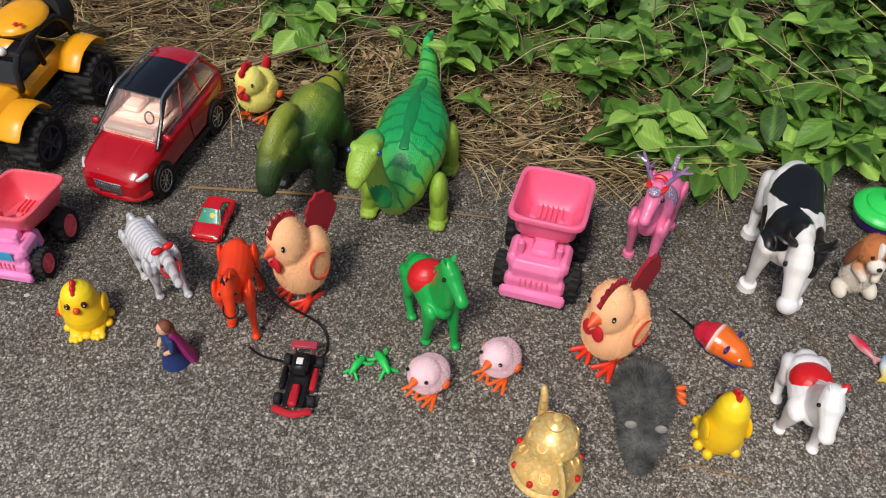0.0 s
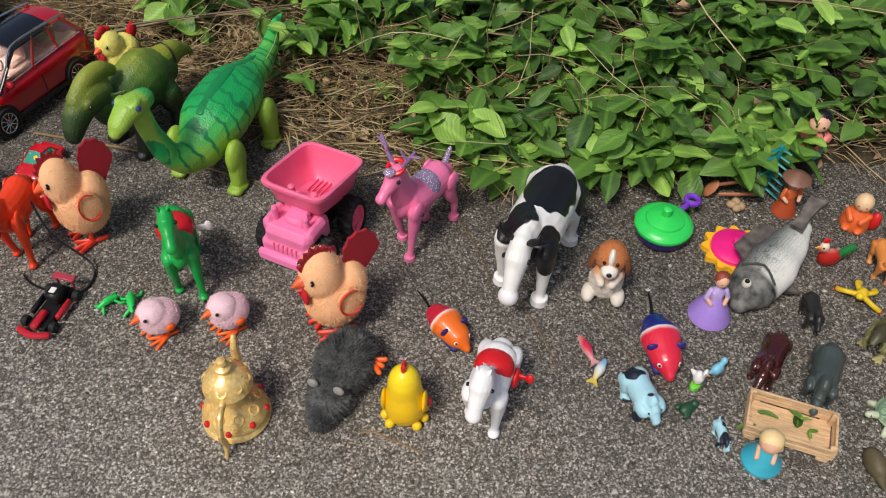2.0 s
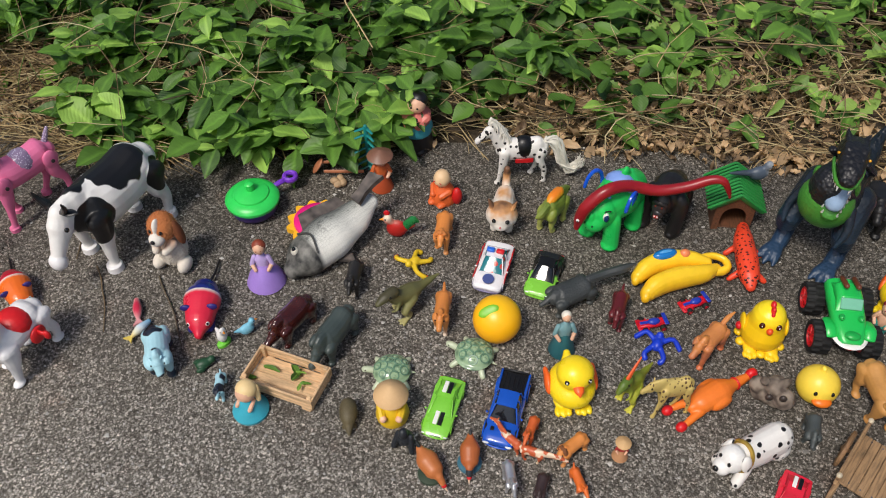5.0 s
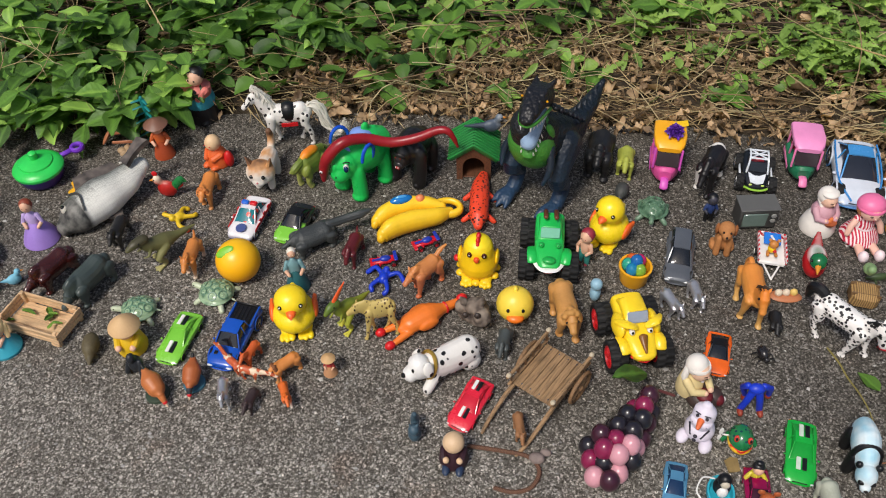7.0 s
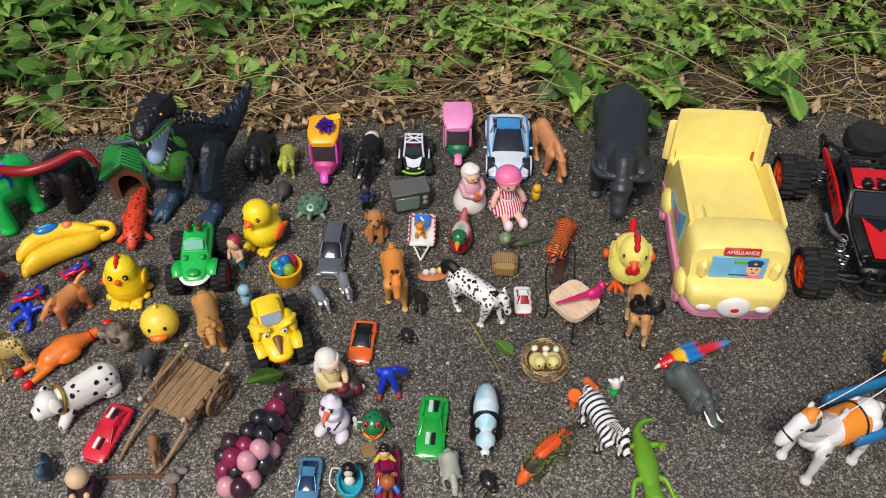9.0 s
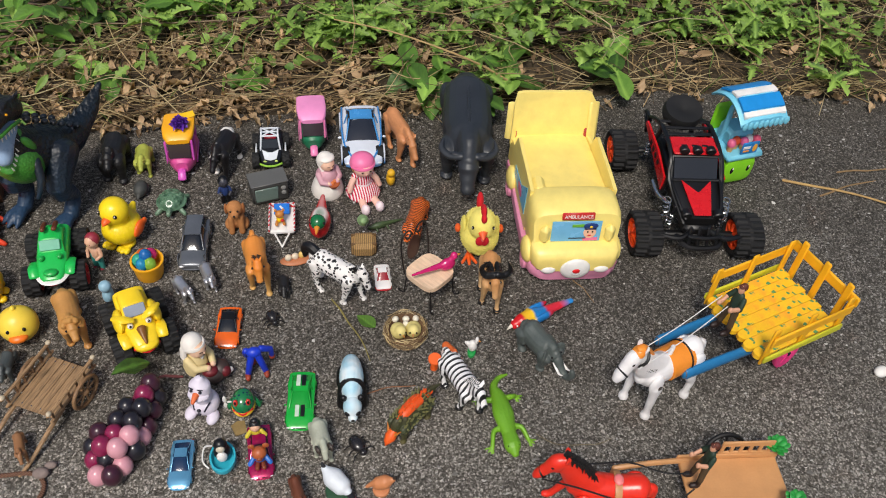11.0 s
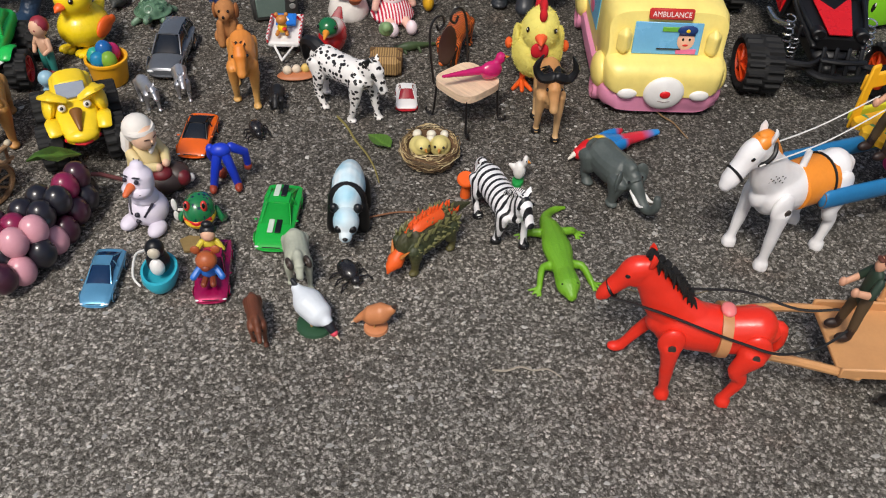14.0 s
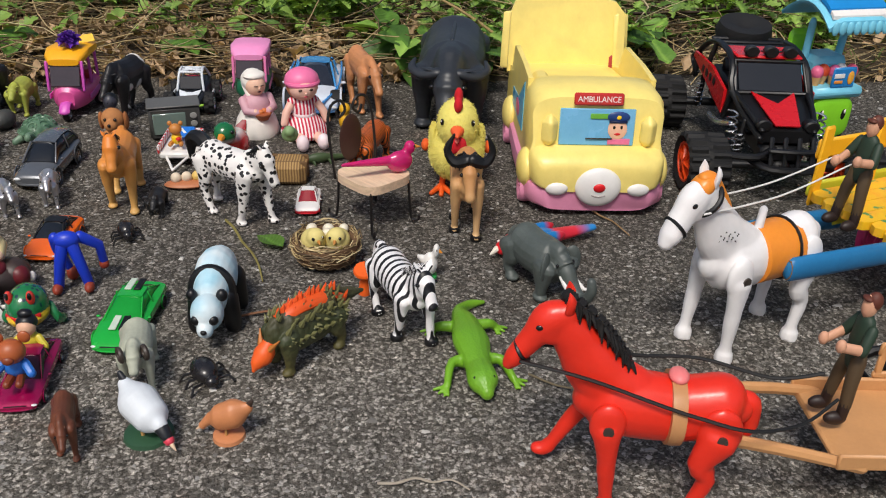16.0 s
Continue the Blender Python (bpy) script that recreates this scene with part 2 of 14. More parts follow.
# sizes of single toys against the shapes below, along the row
SIZE = {}
SIZE.update({
    'toy_rhino': (0.85, 0.87, 1.05), 'toy_gorilla': (0.78, 0.82, 0.98),
    'toy_dump_truck.001': (0.59, 0.59, 0.78), 'toy_hen': (0.86, 0.86, 0.85), 'toy_horse': (0.95, 0.95, 1.08), 'princess_doll': (0.95, 0.95, 1.04), 'small_toy_car': (0.95, 0.95, 1.01),
    'toy_horse.001': (0.84, 0.84, 1.1), 'toy_kart': (0.91, 0.91, 0.97), 'toy_lizard': (0.77, 0.77, 0.84), 'toy_lizard.001': (0.91, 0.91, 0.94), 'toy_dinosaur': (0.95, 0.9, 0.85),
    'toy_horse.002': (1.04, 1.04, 1.17), 'toy_dump_truck': (0.69, 0.69, 1.0), 'gilded_pot': (0.9, 0.9, 0.92), 'plush_mole': (1.01, 1.01, 1.06), 'toy_reindeer': (1.07, 1.07, 1.1),
    'toy_hen.001': (0.81, 0.81, 1.13), 'toy_mouse': (1.08, 1.08, 1.01), 'toy_horse.003': (1.04, 1.04, 0.89), 'toy_cow': (0.98, 0.98, 1.12), 'small_fish': (1.05, 1.05, 0.98),
    'toy_puppy': (0.97, 0.97, 1.13), 'small_fish.001': 1.02, 'toy_panda': (1.1, 1.1, 1.21), 'toy_mouse.001': (1.27, 1.27, 1.19), 'toy_pot': (0.85, 0.85, 1.1), 'toy_frog': (0.87, 0.87, 0.9),
    'small_bird': (0.52, 0.86, 1.19), 'princess_doll.001': (0.93, 0.93, 1.02),
})
SIZE.update({
    'small_bird.001': (0.85, 0.85, 1.01), 'toy_shovel': (0.71, 0.71, 1.16), 'doll': (0.91, 0.91, 0.9), 'pebble': 1.05, 'pebble.003': (1.05, 1.05, 1.03), 'pebble.001': (1.08, 1.08, 1.06),
    'toy_hippo': (0.91, 0.76, 0.96), 'pebble.002': 1.06, 'toy_fish': (0.86, 0.95, 1.16), 'toy_rake': (1.0, 1.0, 1.29), 'wooden_crate': (0.91, 0.91, 0.92), 'clay_doll': (1.08, 1.08, 1.05),
    'toy_calf': (1.05, 1.05, 1.03), 'toy_hippo.001': (0.94, 0.79, 0.94), 'clay_doll.001': (1.06, 1.06, 1.09), 'toy_hedgehog': (0.95, 0.95, 0.96), 'small_bird.003': (0.77, 0.77, 1.08),
    'toy_monkey': (0.95, 0.95, 0.96), 'toy_turtle.001': (0.76, 0.76, 0.81), 'toy_dinosaur.002': (1.38, 1.38, 1.16), 'clay_doll.002': (0.96, 0.96, 1.01), 'toy_lion': (1.07, 1.07, 1.04),
    'clay_doll.003': (0.88, 0.88, 0.95), 'small_gorilla': (0.74, 0.74, 0.96), 'toy_fox': 1.09, 'toy_hen.003': (0.87, 0.87, 0.86), 'toy_turtle': (0.79, 0.79, 0.81),
    'police_car': (1.02, 1.02, 1.01),
})
SIZE.update({
    'toy_cat': (0.99, 0.99, 1.01), 'toy_hen.004': 0.81, 'toy_orange': (0.92, 0.92, 0.96), 'toy_horse.004': (0.94, 0.94, 1.12), 'toy_pickup': 0.92, 'toy_car.001': (1.04, 1.04, 1.03),
    'princess_doll.002': (0.85, 0.85, 0.97), 'toy_duck': (0.86, 0.86, 0.88), 'toy_dinosaur.005': (1.02, 1.02, 0.96), 'toy_dinosaur.004': (0.96, 0.96, 1.17),
    'toy_bull': (0.84, 0.84, 0.81), 'clay_doll.004': 0.84, 'toy_racer.001': (0.89, 0.89, 0.91), 'toy_frog.001': (0.93, 0.93, 0.95), 'toy_giraffe.002': (0.75, 0.75, 1.29),
    'toy_bananas': (0.69, 0.69, 0.88), 'toy_racer': (0.89, 0.89, 0.92), 'toy_lynx': (0.74, 0.74, 0.83), 'rubber_chicken': (0.8, 0.8, 0.89),
    'toy_kennel': (0.8, 0.8, 0.9), 'small_bird.004': (0.88, 0.88, 0.91), 'toy_lizard.002': (0.78, 0.95, 0.9), 'toy_dalmatian': (0.75, 0.75, 0.9), 'toy_hen.002': (0.89, 0.89, 0.81),
    'stone_owl': (0.99, 0.99, 1.04), 'toy_car.003': (0.9, 0.9, 0.97),
})
SIZE.update({
    'doll.001': 0.84, 'toy_elephant': (0.8, 0.8, 0.83), 'duck_ball': (0.96, 0.96, 0.95), 'toy_deer': (0.99, 0.99, 0.95), 'monster_truck': (0.93, 0.93, 0.94), 'wooden_cart': (0.91, 0.81, 0.76),
    'toy_dinosaur.006': (0.95, 0.98, 0.89), 'toy_lion.001': (1.09, 1.09, 1.13), 'girl_doll': (0.97, 0.97, 1.04), 'toy_figure': (1.31, 1.31, 1.34), 'toy_bear': (0.93, 0.93, 0.99),
    'toy_duck.001': (0.8, 0.8, 0.94), 'toy_grapes': (0.86, 0.86, 1.04), 'toy_sheep': 0.93, 'monster_truck.001': (0.92, 0.92, 1.0), 'toy_bucket': (0.86, 0.86, 0.87),
    'toy_mole': (0.83, 0.83, 0.86), 'toy_turtle.002': (0.91, 0.91, 1.11), 'toy_car.008': (0.87, 0.87, 0.89), 'toy_rickshaw': (0.86, 0.86, 0.93), 'toy_zebra.001': (1.09, 1.09, 0.94), 'rose': 0.95,
    'paper_flag': 0.9, 'toy_snowman': (0.98, 0.98, 0.87), 'clay_doll.006': (0.78, 0.78, 0.88), 'toy_car.004': (0.81, 0.81, 0.9), 'toy_zebra.002': (1.09, 1.09, 0.92),
    'penguin_shell': (0.85, 0.85, 0.96),
})
SIZE.update({
    'paper_scrap': (0.83, 0.83, 0.88), 'toy_car.006': (0.81, 0.81, 0.85), 'tin_frog': (0.63, 0.63, 1.22), 'toy_cow.001': (0.85, 0.85, 1.0), 'small_figure': (1.29, 1.29, 1.35),
    'toy_puppy.002': (0.84, 0.84, 0.92), 'small_doll': (0.76, 0.76, 0.78), 'toy_car.009': (0.86, 0.86, 0.98), 'toy_bear.002': (0.81, 0.81, 0.87), 'action_figure': (0.8, 0.8, 0.92),
    'toy_horse.005': (1.02, 1.02, 0.94), 'toy_beetle': (0.66, 0.66, 0.99), 'toy_bear.003': (0.684, 0.5700000000000001, 0.7), 'toy_television': (0.81, 0.81, 0.71),
    'toy_boar.001': (0.81, 0.81, 0.69), 'toy_buggy': (0.81, 0.81, 0.82), 'toy_trailer': (0.89, 0.89, 0.83), 'toy_bear.001': (0.79, 0.79, 0.81), 'toy_car.007': 0.95,
    'toy_sheep.001': (0.86, 0.86, 0.81), 'food_tray': (0.95, 0.95, 1.09), 'toy_hen.005': (0.71, 0.71, 0.7), 'toy_beetle.001': (0.74, 0.74, 0.88), 'toy_rickshaw.001': (0.84, 0.84, 0.85),
    'toy_quail': (0.61, 0.61, 0.75), 'small_bird.005': (1.06, 1.06, 0.99), 'toy_horse.006': (1.07, 1.07, 0.98), 'toy_panda.001': (0.78, 0.73, 0.88),
})
SIZE.update({
    'clay_doll.005': (0.78, 0.78, 0.79), 'fallen_leaf': (1.13, 1.13, 1.1), 'toy_haystack': (0.9, 0.9, 0.74), 'toy_frog.002': (0.92, 0.92, 0.94), 'toy_dinosaur.007': (0.82, 0.75, 0.96),
    'toy_car.005': (0.96, 0.96, 0.99), 'small_toy_car.001': (1.1, 1.1, 1.13), 'girl_doll.001': (0.98, 0.98, 0.91), 'toy_nest': (0.9, 0.9, 0.96), 'toy_crocodile': (0.62, 0.62, 0.72),
    'toy_chick': (1.24, 1.24, 1.32), 'orange_peg': (1.12, 1.12, 1.14), 'toy_zebra.003': (1.2, 1.2, 0.98), 'toy_calf.001': (1.25, 0.94, 1.04), 'doll_chair': (0.95, 0.95, 0.97),
    'toy_tiger': (1.08, 1.08, 0.98), 'small_bird.006': (0.91, 0.91, 1.01), 'small_bird.002': (0.42, 0.7, 0.95), 'toy_lizard.003': (0.86, 0.82, 1.06), 'toy_gnu': (1.01, 1.01, 1.12),
    'toy_buffalo': (1.06, 1.03, 0.8), 'toy_elephant.001': (0.9, 0.9, 0.85), 'toy_horse.008': (0.94, 1.0, 0.99), 'toy_parrot': (0.85, 0.85, 0.84), 'driver_figure.001': (0.55, 0.55, 0.8),
    'toy_ambulance': (0.94, 0.86, 0.95), 'toy_horse.007': (0.93, 0.93, 0.99), 'horse_cart.001': (0.87, 0.87, 1.02),
})
SIZE.update({
    'toy_cabbage': (0.98, 0.98, 0.99), 'driver_figure': (0.64, 0.64, 0.86), 'horse_cart': (0.78, 0.75, 1.3), 'toy_crawler': (0.95, 0.95, 0.75), 'toy_food_cart': (0.84, 0.84, 1.1),
    'toy_car': (0.97, 0.97, 1.2), 'fluffy_chick': (0.82, 0.82, 0.8), 'fluffy_rooster': (0.7, 0.7, 1.01), 'fluffy_chick.001': (0.95, 0.95, 0.89), 'fluffy_chick.002': (0.94, 0.94, 0.95),
    'fluffy_rooster.001': (0.76, 0.76, 0.97), 'fluffy_chick.003': (0.88, 0.88, 0.95), 'toy_dinosaur.001': (0.78, 0.78, 0.91), 'toy_dinosaur.003': (0.76, 0.76, 1.1),
})


def tuned(ob, x, y, z, yaw):
    k = SIZE.get(ob.name, 1.0)
    k = k if isinstance(k, tuple) else (k, k, k)
    ob.matrix_basis = pose(x, y, z, 0, 0, yaw) @ Matrix.Diagonal((*k, 1))


def thing(name, x, y, yaw, label, category, group="", z=0.0):
    ob = new(name)
    ob.empty_display_size = 0.02
    tuned(ob, x, y, z, yaw)
    return tagged(ob, label, category, group)


def solo(name, g, mat, x, y, yaw, label, category, group="", z=0.0, vox=0.0, soft=4, kind="", sharp=38):
    """A thing that is one mesh."""
    ob = part(name, g, mat, None, "", vox, soft, sharp)
    tuned(ob, x, y, z, yaw)
    return tagged(ob, label, category, group, kind)


def fluff(balls, count, length, rng, thin=0.0011):
    """Short tufts that stand on the skin of balls (centre, radii)."""
    g = Geo()
    for i in range(count):
        c, r = balls[rng.randrange(len(balls))] if i % 2 else balls[0]
        r = (r,) * 3 if isinstance(r, (int, float)) else r
        d = Vector((rng.gauss(0, 1), rng.gauss(0, 1), rng.gauss(0, 1))).normalized()
        p = Vector(c) + Vector((d[0] * r[0], d[1] * r[1], d[2] * r[2])) * 0.99
        if any(sum(((p[k] - cc[k]) / (rr if isinstance(rr, (int, float)) else rr[k])) ** 2 for k in range(3)) < 0.9 for cc, rr in balls):
            continue
        out = Vector((d[0] / r[0], d[1] / r[1], d[2] / r[2])).normalized()
        n = (out * 0.6 + Vector((rng.gauss(0, 0.55), rng.gauss(0, 0.55), rng.gauss(-0.25, 0.55)))).normalized()
        s = n.cross(out).normalized() * thin
        k = length * rng.uniform(0.6, 1.2)
        g.add([p - s, p + s, p + n * k], [(0, 1, 2)])
    return g

# ---- the ground ----
def edge_y(x):
    """Where the asphalt ends and the verge begins."""
    xs = [-3.0, -0.5, -0.27, -0.1, 0.04, 0.25, 0.48, 0.7, 1.0, 1.4, 1.75, 2.0, 2.4, 5.0]
    ys = [1.35, 0.97, 0.88, 0.83, 0.775, 0.745, 0.765, 0.84, 0.89, 0.91, 0.89, 0.91, 0.86, 0.95]
    return float(np.interp(x, xs, ys)) + 0.018 * noise.noise((x * 9, 3.1, 0)) + 0.01 * noise.noise((x * 31, 8.1, 0))


def asphalt_material():
    a = Mat("asphalt")
    v = a.node("TexVoronoi", Scale=255.0)
    w = a.node("TexVoronoi", Scale=540.0)
    warp = a.node("TexNoise", Scale=260.0, Detail=4.0, Roughness=0.7)
    a.link(a.co, warp.inputs["Vector"])
    add = a.node("VectorMath")
    add.operation = 'MULTIPLY_ADD'
    add.inputs[1].default_value = (0.007, 0.007, 0.007)
    a.link(warp.outputs["Color"], add.inputs[0]).link(a.co, add.inputs[2])
    a.link(add.outputs[0], v.inputs["Vector"]).link(add.outputs[0], w.inputs["Vector"])
    one = a.ramp(v.outputs["Color"], [(0.0, (0.065, 0.062, 0.056)), (0.4, (0.115, 0.11, 0.1)), (0.52, (0.19, 0.182, 0.17)), (0.72, (0.32, 0.308, 0.288)), (0.88, (0.42, 0.407, 0.385)), (1.0, (0.6, 0.585, 0.555))])
    two = a.ramp(w.outputs["Color"], [(0.0, (0.042, 0.039, 0.034)), (0.52, (0.095, 0.09, 0.08)), (0.68, (0.2, 0.193, 0.178)), (1.0, (0.42, 0.405, 0.375))])
    near = a.ramp(v.outputs["Distance"], [(0.28, (1, 1, 1)), (0.4, (0, 0, 0))])
    col = a.mix(near, two, one)
    gap = a.ramp(w.outputs["Distance"], [(0.4, (1, 1, 1)), (0.75, (0.36, 0.345, 0.32))])
    col = a.mix(1.0, col, gap, 'MULTIPLY')
    grit = a.ramp(a.noise(1500, 2, 0.7), [(0.35, (0.78, 0.78, 0.78)), (0.65, (1.18, 1.17, 1.16))])
    col = a.mix(1.0, col, grit, 'MULTIPLY')
    rust = a.ramp(a.noise(14, 4, 0.6), [(0.6, (1, 1, 1)), (0.78, (1.12, 0.94, 0.86))])
    col = a.mix(1.0, col, rust, 'MULTIPLY')
    stain = a.ramp(a.noise(2.6, 6, 0.6), [(0.3, (1.12, 1.11, 1.1)), (0.7, (1.56, 1.55, 1.53))])
    col = a.mix(1.0, col, stain, 'MULTIPLY')
    # tone ramp along y: paler in front, darker and browner towards the verge
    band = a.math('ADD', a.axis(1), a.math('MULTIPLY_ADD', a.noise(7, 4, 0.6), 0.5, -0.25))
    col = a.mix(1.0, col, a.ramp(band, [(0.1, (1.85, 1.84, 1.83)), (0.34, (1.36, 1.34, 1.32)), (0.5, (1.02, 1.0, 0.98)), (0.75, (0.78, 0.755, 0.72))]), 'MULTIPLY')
    # tone ramp along x with a ragged edge: paler at low x, darker at high x
    uneven = a.math('ADD', a.math('MULTIPLY_ADD', a.axis(0), 0.5, 0.1), a.math('MULTIPLY_ADD', a.noise(3.3, 4, 0.6), 0.4, -0.2))
    col = a.mix(1.0, col, a.ramp(uneven, [(0.2, (1.2, 1.18, 1.16)), (0.6, (1.1, 1.09, 1.08)), (0.85, (0.88, 0.87, 0.86)), (1.0, (0.76, 0.755, 0.75))]), 'MULTIPLY')
    a.link(col, a.b.inputs["Base Color"])
    a.link(a.ramp(a.noise(90, 3), [(0.3, (0.72,) * 3), (0.7, (0.92,) * 3)]), a.b.inputs["Roughness"])
    a.b.inputs["Specular IOR Level"].default_value = 0.35
    h = a.math('ADD', a.math('MULTIPLY', v.outputs["Distance"], -1.0), a.math('MULTIPLY', w.outputs["Distance"], -0.5))
    h = a.math('ADD', h, a.math('MULTIPLY', a.noise(900, 2), 0.35))
    b = a.node("Bump", Strength=0.9, Distance=0.002)
    a.link(h, b.inputs["Height"]).link(b.outputs[0], a.b.inputs["Normal"])
    return a.m


def soil_material():
    a = Mat("soil")
    col = a.ramp(a.noise(60, 6, 0.7), [(0.3, (0.018, 0.013, 0.008)), (0.55, (0.06, 0.043, 0.025)), (0.75, (0.13, 0.095, 0.055))])
    a.link(col, a.b.inputs["Base Color"])
    a.b.inputs["Roughness"].default_value = 0.95
    b = a.node("Bump", Strength=0.8, Distance=0.01)
    a.link(a.noise(80, 6), b.inputs["Height"]).link(b.outputs[0], a.b.inputs["Normal"])
    return a.m


def bank(x, y):
    """Height of the verge: a shaggy mat that rises gently from the asphalt."""
    d = y - edge_y(x)
    return -0.006 + 0.022 * min(1, max(0, d) / 0.07) + 0.03 * max(0, d - 0.05) + 0.012 * noise.noise((x * 7, y * 7, 1.0)) * min(1, max(0, d) / 0.1)


g = Geo()
xs = [-40, -12, -5, -3] + [-3 + 0.05 * i for i in range(1, 160)] + [5.2, 8, 14, 40]
for i, x in enumerate(xs):
    g.v += [(x, -40, 0), (x, -6, 0), (x, -1.5, 0), (x, edge_y(x), 0.0), (x, edge_y(x) + 0.006, -0.012)]
g.f = [(i * 5 + j, (i + 1) * 5 + j, (i + 1) * 5 + j + 1, i * 5 + j + 1) for i in range(len(xs) - 1) for j in range(4)]
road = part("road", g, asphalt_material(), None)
tagged(road, "worn grey asphalt with pale stone chips", "road", kind="structure")

g = Geo()
rows = [-0.05, 0.0, 0.02, 0.05, 0.08, 0.12, 0.17, 0.23, 0.3, 0.4, 0.55, 0.8, 1.3, 3, 10, 40]
for x in xs:
    g.v += [(x, edge_y(x) + r, bank(x, edge_y(x) + r) if r > 0 else -0.014) for r in rows]
n = len(rows)
g.f = [(i * n + j, (i + 1) * n + j, (i + 1) * n + j + 1, i * n + j + 1) for i in range(len(xs) - 1) for j in range(n - 1)]
ground = part("ground", g, soil_material(), None)
tagged(ground, "dark brown soil verge under weeds and dry straw", "ground", kind="structure")

# stone chips proud of the asphalt
rng = random.Random(5)
a = Mat("chips")
geo = a.node("NewGeometry")
a.finish(a.ramp(geo.outputs["Random Per Island"], [(0, (0.13, 0.122, 0.112)), (0.3, (0.27, 0.26, 0.242)), (0.65, (0.38, 0.368, 0.348)), (1, (0.66, 0.645, 0.61))]), 0.75, var=0.2)
g = Geo()
for i in range(19000):
    x, y = rng.uniform(-0.62, 2.35), rng.uniform(0.06, 0.98)
    if y > edge_y(x) - 0.003:
        continue
    r = rng.uniform(0.0007, 0.0023) * (1.75 if rng.random() < 0.1 else 1.0)
    t = rng.uniform(0, 6.28)
    e = rng.uniform(0.4, 1.0)
    ring = [(x + r * math.cos(t + k * 1.2566) * rng.uniform(0.45, 1.35), y + r * e * math.sin(t + k * 1.2566) * rng.uniform(0.45, 1.35)) for k in range(5)]
    h = r * rng.uniform(0.18, 0.42)
    g.add([(px, py, -0.0004) for px, py in ring] + [(x + (px - x) * 0.6, y + (py - y) * 0.6, h * rng.uniform(0.8, 1.1)) for px, py in ring],
          [(k, (k + 1) % 5, 5 + (k + 1) % 5, 5 + k) for k in range(5)] + [(5, 6, 7, 8, 9)])
me = bpy.data.meshes.new("stone_chips")
me.from_pydata(g.v, [], g.f)
me.materials.append(a.m)
tagged(new("stone_chips", me), "pale and dark stone chips in worn asphalt", "gravel", kind="stuff")
del g


# ---- the verge: weeds, straw, dead leaves ----
def leaf_material(dark, light, name="leaf"):
    a = Mat(name)
    geo = a.node("NewGeometry")
    oi = a.node("ObjectInfo")
    r = a.math('FRACT', a.math('ADD', geo.outputs["Random Per Island"], oi.outputs["Random"]))
    col = a.mix(r, lin(dark), lin(light))
    col = a.mix(a.ramp(a.noise(45, 4), [(0.35, (0, 0, 0)), (0.75, (0.5,) * 3)]), col, lin(light))
    y = a.math('ABSOLUTE', a.axis(1))
    vein = a.ramp(y, [(0.0, (0.7,) * 3), (0.0012, (0, 0, 0))])
    col = a.mix(a.mix(1.0, vein, (0.5, 0.5, 0.5, 1), 'MULTIPLY'), col, lin(tuple(min(255, v * 1.35) for v in light)))
    a.link(col, a.b.inputs["Base Color"])
    a.b.inputs["Roughness"].default_value = 0.48
    a.b.inputs["Specular IOR Level"].default_value = 0.4
    b = a.node("Bump", Strength=0.16, Distance=0.002)
    w = a.node("TexWave", Scale=120.0, Distortion=3.5)
    w.bands_direction = 'DIAGONAL'
    a.link(a.co, w.inputs["Vector"]).link(w.outputs["Fac"], b.inputs["Height"]).link(b.outputs[0], a.b.inputs["Normal"])
    tr = a.node("BsdfTranslucent")
    a.link(a.mix(1.0, col, (1.0, 1.0, 0.45, 1), 'MULTIPLY'), tr.inputs["Color"])
    ms = a.node("MixShader")
    ms.inputs[0].default_value = 0.28
    out = a.t.nodes["Material Output"]
    a.link(a.b.outputs[0], ms.inputs[1]).link(tr.outputs[0], ms.inputs[2]).link(ms.outputs[0], out.inputs["Surface"])
    return a.m


LEAF_BROAD = leaf_material((26, 54, 26), (102, 144, 58))
LEAF_FRESH = leaf_material((84, 134, 50), (156, 196, 90))
LEAF_SMALL = leaf_material((62, 98, 40), (152, 184, 88))
LEAF_DRY = leaf_material((52, 34, 22), (228, 194, 152), "dead_leaf")


def leaf_points(L, W, fold, droop, wave, rng, lobes=0):
    """A leaf from its stalk along +x: rows of five points across."""
    vs, fs, rows = [], [], 9 if lobes else 7
    for i in range(rows):
        u = i / (rows - 1)
        w = W * math.sin(math.pi * min(1, u * 0.96 + 0.02) ** 0.78) ** 0.85
        if lobes:
            w *= 1.25 if i % 2 else 0.55
        for v in (-1, -0.5, 0, 0.5, 1):
            vs.append((L * u, w * v * 0.5, fold * abs(v) * w - droop * L * u * u + wave * math.sin(u * 7 + v * 2) * L * 0.03 * abs(v)))
    for i in range(rows - 1):
        fs += [(i * 5 + j, i * 5 + j + 1, (i + 1) * 5 + j + 1, (i + 1) * 5 + j) for j in range(4)]
    return vs, fs


def leaf_meshes(mat, count, L, W, seed, lobes=0, crumple=0.0):
    rng, out = random.Random(seed), []
    for i in range(count):
        k = rng.uniform(0.6, 1.25)
        vs, fs = leaf_points(L * k, W * k * rng.uniform(0.85, 1.15), rng.uniform(0.08, 0.3), rng.uniform(0.05, 0.35), rng.uniform(0.4, 1.5), rng, lobes)
        if crumple:
            vs = [(x, y + rng.gauss(0, crumple * 0.5), z + rng.gauss(0, crumple)) for x, y, z in vs]
        me = bpy.data.meshes.new("leaf")
        me.from_pydata(vs, [], fs)
        me.materials.append(mat)
        me.shade_smooth()
        out.append(me)
    return out


